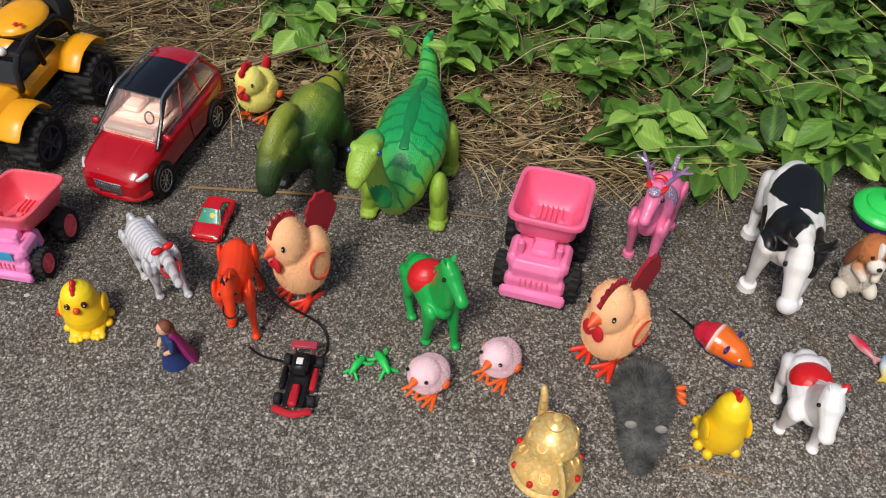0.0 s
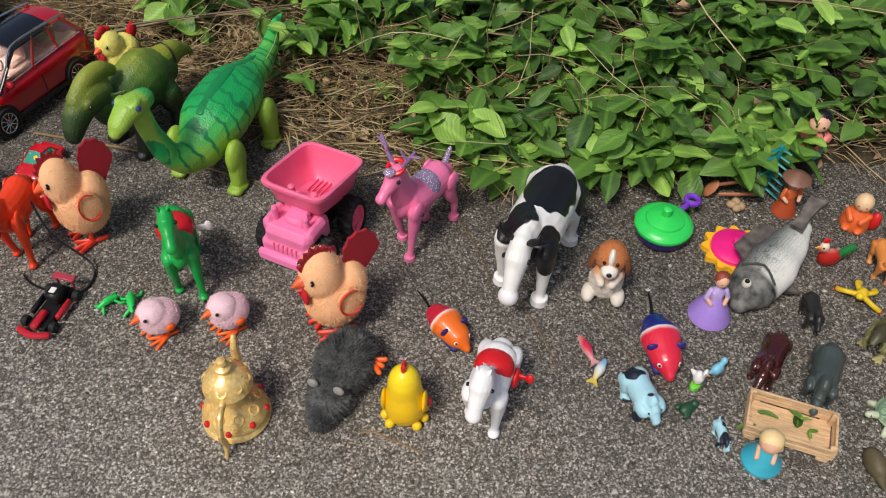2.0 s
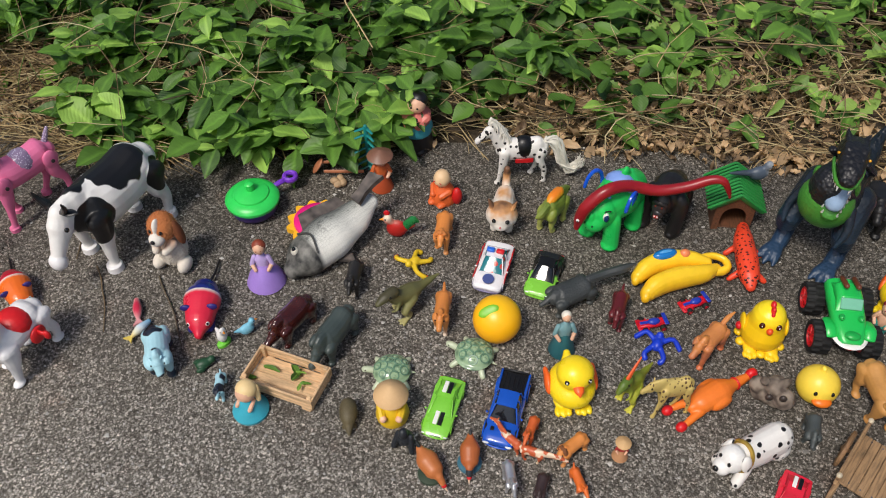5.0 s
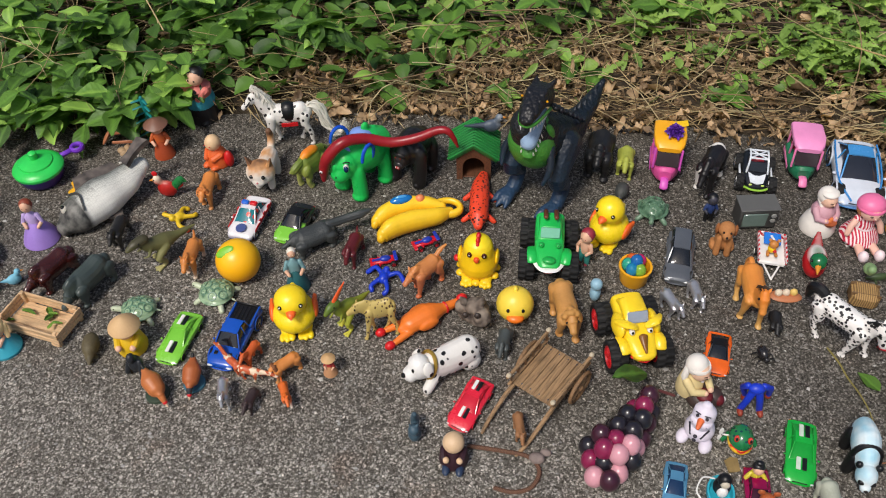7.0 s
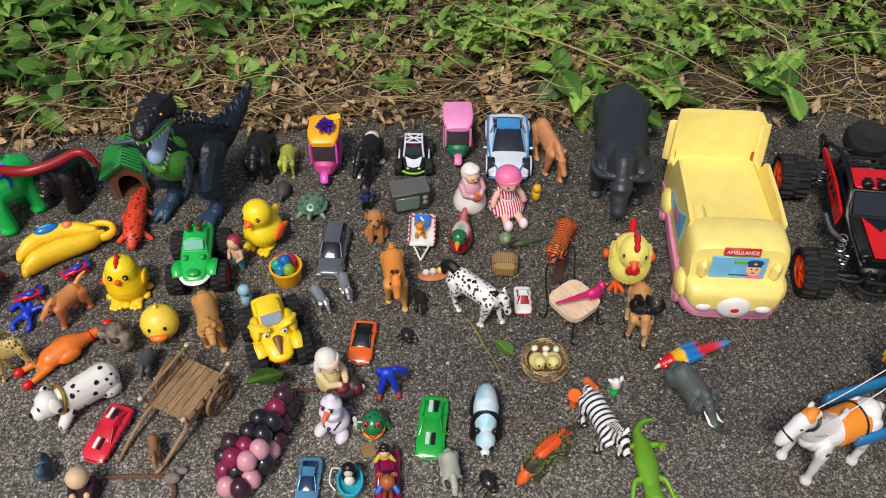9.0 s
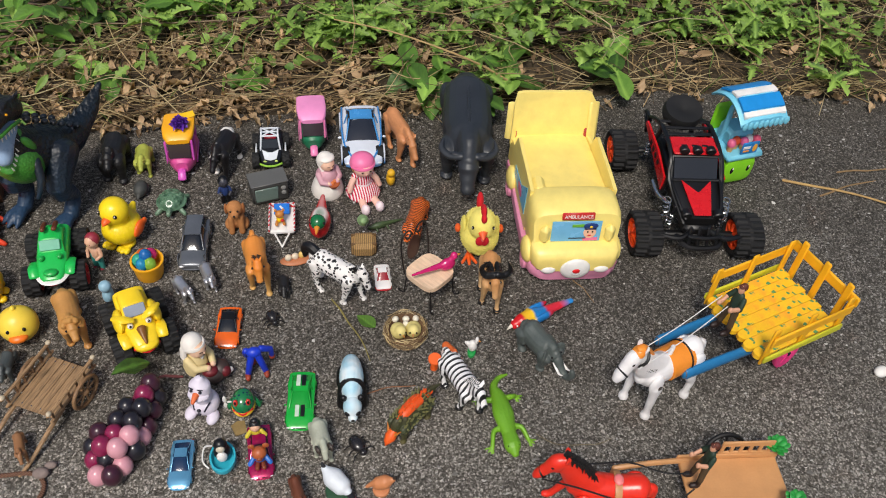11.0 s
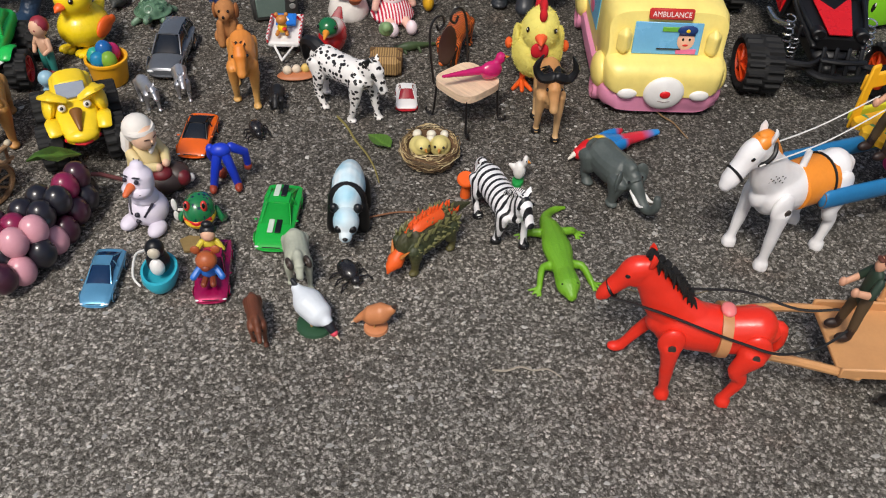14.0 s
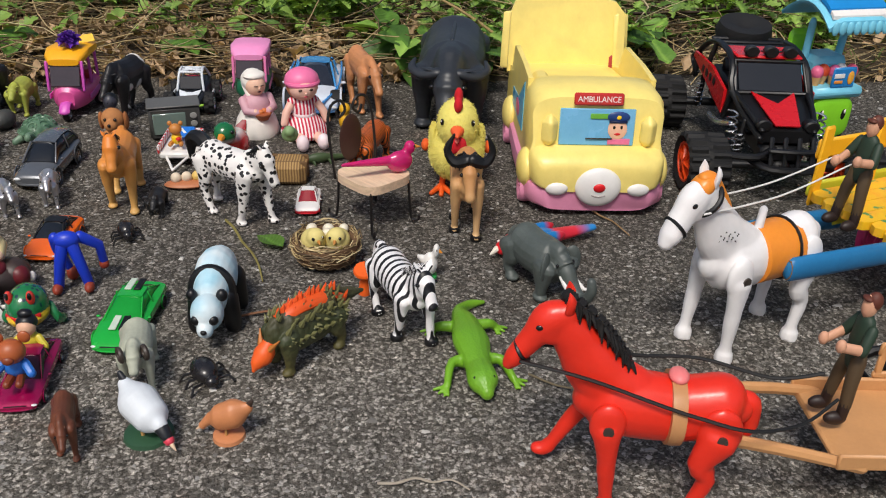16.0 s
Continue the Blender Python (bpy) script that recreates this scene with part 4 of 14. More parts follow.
def birdie(name, x, y, yaw, label, category, h, w, mat, beak=ORANGE, feet=None, comb=None, wing=None, fuzzy=0, neck=0.0, tail=None, group="", eye=0.06, wattle=None, belly=1.0, toes=True, eye_up=0.0, seed=1):
    """A toy chick, hen or duck. neck: how far the head stands off the body."""
    ob = thing(name, x, y, yaw, label, category, group)
    lift = h * (0.16 if feet and fuzzy else 0.06 if feet else 0.0)
    R = w / 2
    bh = (h - lift) * (0.5 if neck else 0.5)
    if neck:
        bc, br = Vector((0, 0, lift + h * 0.26)), (R * 1.12 * belly, R, h * 0.27)
        hc, hr = Vector((R * 0.25 * neck, 0, h * 0.74)), (R * 0.74, R * 0.76, h * 0.235)
    else:
        bc, br = Vector((0, 0, lift + bh * 0.8)), (R * belly, R, bh * 0.8)
        hc, hr = Vector((R * 0.08, 0, lift + bh * 1.32)), (R * 0.7, R * 0.7, bh * 0.64)
    g = Geo().ball(bc, br, 24, 16).ball(hc, hr, 24, 16)
    if neck:
        g.tube([bc, hc], [R * 0.7, R * 0.6], 12)
        g.tube([bc + Vector((-R * 0.5, 0, 0)), bc + Vector((-R * 1.25, 0, h * 0.16))], [R * 0.5, R * 0.16], 10)
    body = part("body", g, mat, ob, "", w / 46, 6)
    if fuzzy:
        rg = random.Random(seed)
        f = part("fluff", fluff([(bc, br), (hc, hr)], fuzzy, w * 0.06, rg, w * 0.0062), mat, body, "short fluffy pile")
    fx = hc.x + hr[0]
    z = hc.z - hr[2] * 0.1
    b = Geo().tube([(fx - R * 0.12, 0, z), (fx + R * 0.12, 0, z - R * 0.02), (fx + R * 0.3, 0, z - R * 0.08)], [(R * 0.24, R * 0.17), (R * 0.2, R * 0.13), (R * 0.05, R * 0.04)], 10, sub=3)
    part("beak", b, beak, ob)
    ez = hc.z + hr[2] * (0.22 + eye_up)
    for s in (-1, 1):
        a = radians(38)
        p = Vector((hc.x + hr[0] * math.cos(a) * 0.93, s * hr[1] * math.sin(a) * 0.95, ez))
        e = part("eye", Geo().ball(p, R * eye * 1.8, 12, 8), EYE, ob)
        part("eye_glint", Geo().ball(p + Vector((R * eye * 1.2, s * R * eye * 0.5, R * eye * 0.9)), R * eye * 0.6, 8, 6), WHITE, e)
    if comb:
        g = Geo()
        top = hc.z + hr[2]
        for i, (dx, k) in enumerate(((0.28, 0.8), (0.0, 1.0), (-0.28, 0.8))):
            g.ball((hc.x + dx * R * 0.75, 0, top - R * 0.02 + R * 0.1 * k), (R * 0.17, R * 0.11, R * 0.22 * k), 10, 8)
        part("comb", g, comb, ob, "", R / 18, 2)
    if wattle:
        for s in (-1, 1):
            part("wattle", Geo().ball((fx + R * 0.02, s * R * 0.12, z - R * 0.28), (R * 0.09, R * 0.12, R * 0.17), 10, 8), wattle, ob)
    if wing:
        for s in (-1, 1):
            g = Geo().ball((-R * 0.15, s * R * 0.96, bc.z + br[2] * 0.1), (R * 0.55, R * 0.16, br[2] * 0.45), 14, 10, rot(0, 18))
            g.ball((-R * 0.6, s * R * 0.98, bc.z + br[2] * 0.25), (R * 0.25, R * 0.12, br[2] * 0.25), 12, 8)
            part("wing", g, wing, ob, "", R / 16, 2)
    if tail:
        part("tail", Geo().tube([(-br[0] * 0.8, 0, bc.z), (-br[0] * 1.2, 0, bc.z + h * 0.03)], [R * 0.16, R * 0.1], 8), tail, ob)
    if feet:
        for s in (-1, 1):
            g = Geo()
            fy = s * R * 0.42
            if fuzzy:
                g.tube([(0, fy, lift * 1.1), (R * 0.02, fy, R * 0.08)], R * 0.09, 8)
                for t in (-0.42, 0, 0.42):
                    g.tube([(-R * 0.05, fy, R * 0.07), (R * 0.55 * math.cos(t), fy + R * 0.55 * math.sin(t), R * 0.06)], [R * 0.085, R * 0.06], 8)
                g.tube([(0, fy, R * 0.07), (-R * 0.3, fy, R * 0.06)], R * 0.06, 8)
            else:
                for t in (-0.5, 0, 0.5):
                    g.ball((R * 0.45 + R * 0.42 * math.cos(t), fy + R * 0.3 * math.sin(t) * 1.6, R * 0.13), (R * 0.26, R * 0.15, R * 0.13), 10, 8)
                g.ball((R * 0.3, fy, R * 0.15), (R * 0.45, R * 0.34, R * 0.16), 12, 8)
            part("foot", g, feet, ob, "", R / 20, 2)
    return ob


TYRES = {}


def wheel(parent, c, r, w, rim, knobs=0, spokes=5, tyre=None):
    """A tyre with its rim; knobs: blocks round the tread."""
    key = (round(r, 5), round(w, 5), knobs, spokes)
    if key not in TYRES:
        M = rot(90)
        g = Geo().lathe([(r * 0.62, -w * 0.42), (r * 0.88, -w * 0.5), (r * 0.97, -w * 0.36), (r, 0), (r * 0.97, w * 0.36), (r * 0.88, w * 0.5), (r * 0.62, w * 0.42)], 28, M)
        if knobs:
            g = Geo()
            V, n, prof = [], knobs * 2, [(0.62, -0.42), (0.86, -0.52), (0.99, -0.47), (1.0, -0.06), (1.0, 0.06), (0.99, 0.47), (0.86, 0.52), (0.62, 0.42)]
            for i in range(n * 2):
                q = 2 * math.pi * i / (n * 2)
                for j, (pr, pw) in enumerate(prof):
                    up = (i // 2 + (j > 3)) % 2
                    rr = r * pr * ((1.0 if up else 0.9) if 2 <= j <= 5 else (0.97 if up else 1.0))
                    V.append((rr * math.cos(q), pw * w, rr * math.sin(q)))
            m = len(prof)
            g.add(V, [(i * m + j, ((i + 1) % (n * 2)) * m + j, ((i + 1) % (n * 2)) * m + (j + 1) % m, i * m + (j + 1) % m) for i in range(n * 2) for j in range(m)])
        k = Geo().lathe([(r * 0.1, -w * 0.47), (r * 0.52, -w * 0.3), (r * 0.6, -w * 0.46), (r * 0.66, -w * 0.46), (r * 0.66, w * 0.46), (r * 0.6, w * 0.46), (r * 0.52, w * 0.3), (r * 0.1, w * 0.47)], 24, M)
        for i in range(spokes):
            a = 2 * math.pi * i / spokes
            for s in (-1, 1):
                k.tube([(r * 0.08 * math.cos(a), s * w * 0.44, r * 0.08 * math.sin(a)), (r * 0.6 * math.cos(a), s * w * 0.38, r * 0.6 * math.sin(a))], (r * 0.07, w * 0.06), 6)
        TYRES[key] = (g, k, {})
    g, k, made = TYRES[key]
    ty = tyre or RUBBER
    if (ty.name, rim.name) not in made:
        made[ty.name, rim.name] = (mesh_of("tyre", g, ty), mesh_of("rim", k, rim))
    a, b = made[ty.name, rim.name]
    t = part("wheel", a, None, parent, "black tyre on its rim")
    t.location = c
    part("rim", b, None, t)
    return t


CARS = {
    # side shape: body stations (along, half width, floor, shoulder), cabin stations (along, half width, top)
    "sport": ([(-0.5, 0.8, 0.24, 0.56), (-0.47, 0.94, 0.18, 0.66), (-0.3, 1.0, 0.14, 0.7), (0.0, 0.97, 0.14, 0.62), (0.2, 0.98, 0.14, 0.6), (0.36, 0.97, 0.14, 0.52), (0.46, 0.88, 0.16, 0.4), (0.5, 0.68, 0.2, 0.32)],
              [(-0.42, 0.74, 0.66), (-0.24, 0.72, 0.97), (-0.05, 0.72, 1.0), (0.18, 0.82, 0.6)]),
    "suv": ([(-0.5, 0.86, 0.24, 0.55), (-0.48, 0.97, 0.16, 0.62), (-0.25, 1.0, 0.14, 0.62), (0.1, 1.0, 0.14, 0.6), (0.22, 1.0, 0.14, 0.58), (0.4, 0.97, 0.14, 0.52), (0.48, 0.9, 0.16, 0.46), (0.5, 0.8, 0.2, 0.4)],
            [(-0.49, 0.84, 0.66), (-0.42, 0.8, 0.94), (-0.2, 0.8, 1.0), (0.03, 0.8, 0.97), (0.22, 0.88, 0.6)]),
    "family": ([(-0.5, 0.76, 0.3, 0.6), (-0.485, 0.92, 0.2, 0.7), (-0.3, 1.0, 0.13, 0.69), (0.0, 1.0, 0.12, 0.65), (0.2, 1.0, 0.12, 0.63), (0.34, 0.99, 0.12, 0.59), (0.44, 0.92, 0.13, 0.52), (0.485, 0.8, 0.16, 0.44), (0.5, 0.66, 0.2, 0.36)],
               [(-0.47, 0.82, 0.72), (-0.36, 0.8, 0.95), (-0.15, 0.8, 1.0), (0.04, 0.78, 0.98), (0.25, 0.9, 0.61)]),
    "pickup": ([(-0.5, 0.92, 0.24, 0.52), (-0.49, 0.96, 0.2, 0.55), (-0.14, 0.98, 0.2, 0.56), (0.1, 0.98, 0.2, 0.57), (0.22, 0.98, 0.2, 0.58), (0.42, 0.97, 0.2, 0.54), (0.49, 0.9, 0.2, 0.46), (0.5, 0.82, 0.24, 0.42)],
               [(-0.15, 0.86, 0.6), (-0.12, 0.82, 0.97), (0.0, 0.8, 1.0), (0.1, 0.8, 0.96), (0.22, 0.9, 0.58)]),
    "stock": ([(-0.5, 0.88, 0.2, 0.55), (-0.47, 0.96, 0.14, 0.62), (-0.2, 1.0, 0.12, 0.62), (0.15, 1.0, 0.12, 0.58), (0.3, 1.0, 0.12, 0.54), (0.46, 0.95, 0.12, 0.46), (0.5, 0.8, 0.16, 0.36)],
              [(-0.36, 0.78, 0.62), (-0.22, 0.74, 0.97), (0.0, 0.74, 1.0), (0.2, 0.84, 0.58)]),
}


def section(x, hw, z0, z1, n=18, p=3.2):
    out = []
    for j in range(n):
        a = 2 * math.pi * j / n
        c, s = math.cos(a), math.sin(a)
        out.append(Vector((x, hw * math.copysign(abs(c) ** (2 / p), c), (z0 + z1) / 2 + (z1 - z0) / 2 * math.copysign(abs(s) ** (2 / p), s))))
    return out


def car(name, x, y, yaw, label, L, W, H, mat, style="sport", glass=GLASS, rim=CHROME, r=None, group="toy cars", z=0.0, roof=None, bed=False, lift=0.0, big=0, wr=0.0, ww=0.0, lamps=True, category="toy car", trim=None):
    """A toy car facing +x."""
    ob = thing(name, x, y, yaw, label, category, group, z)
    body, cab = CARS[style]
    r = wr or H * 0.21
    ww = ww or W * 0.2
    hw = W / 2
    zz = lambda k: lift + k * H
    sub = []
    for (a, b) in zip(body, body[1:]):
        sub += [tuple(a[i] + (b[i] - a[i]) * t for i in range(4)) for t in (0, 0.34, 0.67)]
    sub.append(body[-1])
    wb = 0.31 * L
    shell = part("body", Geo().rings([section(u * L, k * hw * 0.98, zz(a), zz(b)) for u, k, a, b in sub]), mat, ob)
    rings = [section(u * L, k * hw, zz(0.5), zz(t), 18, 2.8) for u, k, t in cab]
    rings = [[Vector((p.x, p.y * (1.0 - 0.18 * max(0, (p.z - zz(0.5)) / (H * 0.5))), p.z)) for p in q] for q in rings]
    part("cabin_glass", Geo().rings(rings), glass, ob, "glossy window glass")
    top = cab[1:-1]
    g = Geo()
    g.rings([[Vector((u * L, s * k * hw * 0.72, zz(t) + dz)) for s, dz in ((-1, -0.006 * H), (-0.7, 0.022 * H), (0, 0.035 * H), (0.7, 0.022 * H), (1, -0.006 * H), (0, -0.05 * H))] for u, k, t in top])
    for s in (-1, 1):
        for i, j in ((0, 1), (-1, -2)):
            u, k, t = cab[i]
            u2, k2, t2 = cab[j]
            part("pillar", Geo().tube([(u * L, s * k * hw * 0.93, zz(t - 0.03)), (u2 * L, s * k2 * hw * 0.78, zz(t2 - 0.01))], H * 0.028, 6), roof or mat, ob)
        um = (cab[1][0] + cab[-2][0]) / 2 * L
        part("pillar", Geo().tube([(um, s * 0.8 * hw * 0.99, zz(0.6)), (um, s * 0.76 * hw * 0.84, zz(0.96))], H * 0.026, 6), roof or mat, ob)
    part("roof", g, roof or mat, ob)
    for sx in (-1, 1):
        for sy in (-1, 1):
            wheel(ob, (sx * wb, sy * (hw - ww * 0.45), r - lift * 0), r, ww, rim, big)
            if not lift:
                part("wheel_arch", Geo().torus((sx * wb, sy * hw * 0.975, r), r * 1.12, r * 0.1, rot(90), 20, 6), trim or mat, shell)
    if lamps:
        u, k, a, b = body[-2]
        for s in (-1, 1):
            part("headlight", Geo().ball((u * L + 0.012 * L, s * hw * 0.66, zz(b - 0.1)), (L * 0.018, hw * 0.2, H * 0.045), 10, 8), paint((225, 228, 230), 0.12, coat=0.5), ob)
            part("tail_light", Geo().ball((-0.485 * L, s * hw * 0.7, zz(0.5)), (L * 0.012, hw * 0.16, H * 0.05), 10, 8), RED, ob)
        part("grille", Geo().box((0.492 * L, 0, zz(0.3)), (L * 0.012, hw * 0.9, H * 0.09)), trim or BLACK, ob)
        part("bumper", Geo().tube([(0.47 * L, -hw * 0.78, zz(0.2)), (0.503 * L, -hw * 0.4, zz(0.2)), (0.503 * L, hw * 0.4, zz(0.2)), (0.47 * L, hw * 0.78, zz(0.2))], H * 0.03, 8, sub=3), trim or mat, ob)
        for s in (-1, 1):
            part("mirror", Geo().ball((cab[-1][0] * L * 0.7, s * hw * 1.03, zz(0.62)), (L * 0.016, hw * 0.09, H * 0.04), 8, 6), trim or mat, ob)
    return ob


def figure(name, x, y, yaw, label, mats, prims, category="doll", vox=0.0, group="", z=0.0):
    """A doll or figurine: one plain mesh, each solid with the slot of its colour."""
    g = Geo()
    for k, kind, *a in prims:
        g.slot(k)
        if kind == "b":
            g.ball(*a)
        elif kind == "t":
            g.tube(*a)
        elif kind == "l":
            g.lathe(*a)
        else:
            g.box(*a)
    return solo(name, g, mats, x, y, yaw, label, category, group, z)


def quick_doll(name, x, y, yaw, label, h, skin, hair, top, skirt, dress=True, r=0.22, hat=None, head=0.17, arms=True, category="doll"):
    """A small standing doll: skirt or legs, trunk, arms, head, hair. r: the skirt's radius as a share of h."""
    mats = [skin, hair, top, skirt] + ([hat] if hat else [])
    hd = head * h
    hz = h - hd
    P = []
    if dress:
        P.append((3, "l", [(r * h * 0.96, 0), (r * h, 0.02 * h), (r * h * 0.8, 0.2 * h), (r * h * 0.5, hz * 0.42), (0.09 * h, hz * 0.56)], 20))
    else:
        for s in (-1, 1):
            P += [(3, "t", [(0, s * 0.07 * h, hz * 0.45), (0.01 * h, s * 0.09 * h, 0.04 * h)], [0.085 * h, 0.06 * h], 10), (1, "b", (0.03 * h, s * 0.09 * h, 0.03 * h), (0.09 * h, 0.05 * h, 0.03 * h), 10, 6)]
    P.append((2, "t", [(0, 0, hz * 0.45), (0, 0, hz * 0.72), (0, 0, hz * 0.8)], [(0.12 * h, 0.09 * h), (0.14 * h, 0.1 * h), (0.06 * h, 0.06 * h)], 12))
    P.append((0, "b", (0, 0, hz), (hd * 0.95, hd * 0.92, hd), 16, 12))
    P.append((1, "b", (-hd * 0.22, 0, hz + hd * 0.18), (hd * 0.98, hd * 1.0, hd * 0.95), 16, 12))
    if arms:
        for s in (-1, 1):
            P += [(2, "t", [(0, s * 0.13 * h, hz * 0.74), (0.04 * h, s * 0.19 * h, hz * 0.58)], [0.05 * h, 0.045 * h], 8), (0, "t", [(0.04 * h, s * 0.19 * h, hz * 0.58), (0.14 * h, s * 0.12 * h, hz * 0.5)], [0.04 * h, 0.035 * h], 8)]
    if hat:
        P.append((4, "l", [(hd * 1.6, hz + hd * 0.45), (hd * 1.5, hz + hd * 0.55), (hd * 0.8, hz + hd * 0.95), (hd * 0.1, hz + hd * 1.35)], 18))
    for s in (-1, 1):
        P.append((1, "b", (hd * 0.86, s * hd * 0.32, hz + hd * 0.08), hd * 0.09, 8, 6))
    return figure(name, x, y, yaw, label, mats, P, category)


# ---- toys about the dinosaurs and the dump truck ----
def dump_truck(x, y, yaw, label, body_c, bed_c, windows=None):
    ob = thing("toy_dump_truck", x, y, yaw, label, "toy truck", "pink dump trucks")
    P, Q = paint(body_c, 0.36), paint(bed_c, 0.34)
    g = Geo()
    g.box((-0.005, 0, 0.03), (0.135, 0.05, 0.018), 0.004)
    part("chassis", g, BLACK, ob)
    g = Geo().box((0.035, 0, 0.043), (0.072, 0.082, 0.034), 0.008)
    g.box((0.066, 0, 0.032), (0.018, 0.09, 0.02), 0.005)
    for s in (-1, 1):
        g.box((0.04, s * 0.037, 0.055), (0.05, 0.018, 0.02), 0.006)
    part("cab", g, P, ob, "", 0.0016, 3)
    for i in range(6):
        part("grille_bar", Geo().box((0.0745, -0.02 + i * 0.008, 0.036), (0.003, 0.003, 0.012), 0.001), paint(bed_c, 0.4), ob)
    part("bumper", Geo().box((0.077, 0, 0.02), (0.012, 0.098, 0.016), 0.004), paint(tuple(min(255, int(v * 1.08)) for v in body_c), 0.36), ob)
    part("seat_block", Geo().box((0.036, 0.004, 0.062), (0.03, 0.036, 0.012), 0.004).box((0.024, 0.004, 0.07), (0.01, 0.034, 0.014), 0.003), P, ob)
    for s in (-1, 1):
        part("knob", Geo().lathe([(0.005, 0.05), (0.0052, 0.076), (0.003, 0.0785)], 14, None, (0.048, s * 0.028, 0)), P, ob)
        part("stud", Geo().ball((0.024, 0.004 + s * 0.009, 0.0785), 0.004, 10, 8), P, ob)
    # tipper bed: an open tray with flared rim
    g = Geo()

    def ring(lx, ly, z, tilt):
        out = []
        for k in range(40):
            c, s = math.cos(k * math.pi / 20), math.sin(k * math.pi / 20)
            px, py = math.copysign(abs(c) ** 0.3, c), math.copysign(abs(s) ** 0.3, s)
            out.append(Vector((-0.026 + px * lx / 2, py * ly / 2, z + 0.009 * px)))
        return out
    g.rings([ring(0.074, 0.06, 0.054, 0), ring(0.094, 0.078, 0.066, 0), ring(0.106, 0.088, 0.09, 0), ring(0.117, 0.099, 0.091, 0), ring(0.118, 0.1, 0.0935, 0), ring(0.117, 0.099, 0.096, 0), ring(0.112, 0.094, 0.097, 0), ring(0.106, 0.088, 0.096, 0), ring(0.1, 0.082, 0.078, 0), ring(0.088, 0.07, 0.066, 0), ring(0.07, 0.056, 0.059, 0)])
    bed = part("tipper_bed", g, Q, ob)
    bed.matrix_basis = Matrix.Translation((0.006, 0, 0)) @ Matrix.Diagonal((1.2, 1.14, 1.0, 1))
    for i in range(5):
        part("floor_rib", Geo().box((-0.04, -0.014 + i * 0.007, 0.0595), (0.03, 0.0022, 0.004), 0.0008, rot(0, -9)), Q, bed)
    for s in (-1, 1):
        part("stud", Geo().lathe([(0.0058, 0.06), (0.005, 0.086), (0.002, 0.0875)], 12, None, (0.002, s * 0.018, 0)), Q, bed)
    rim = paint(bed_c, 0.4)
    for sx, r in ((0.042, 0.024), (-0.045, 0.028)):
        for s in (-1, 1):
            wheel(ob, (sx, s * 0.05, r), r, 0.026, rim, 14)
    if windows:
        for s in (-1, 1):
            w = part("window_sticker", Geo().box((0.036, s * 0.0425, 0.048), (0.03, 0.0015, 0.02), 0.0006), paint((70, 170, 220), 0.25), ob, "blue window sticker")
            part("sticker_face", Geo().ball((0.034, s * 0.0434, 0.046), (0.006, 0.0008, 0.007), 10, 6), SKIN, w)
        part("windscreen_sticker", Geo().box((0.0722, 0.0, 0.055), (0.0015, 0.05, 0.016), 0.0005), paint((70, 170, 220), 0.25), ob)
    return ob


dump_truck(0.12, 0.579, -104, "pink plastic toy dump truck with open tipper bed", (246, 128, 178), (250, 112, 152))
dump_truck(-0.427, 0.578, -98, "pink toy dump truck with blue window stickers", (240, 142, 200), (250, 104, 120), True)


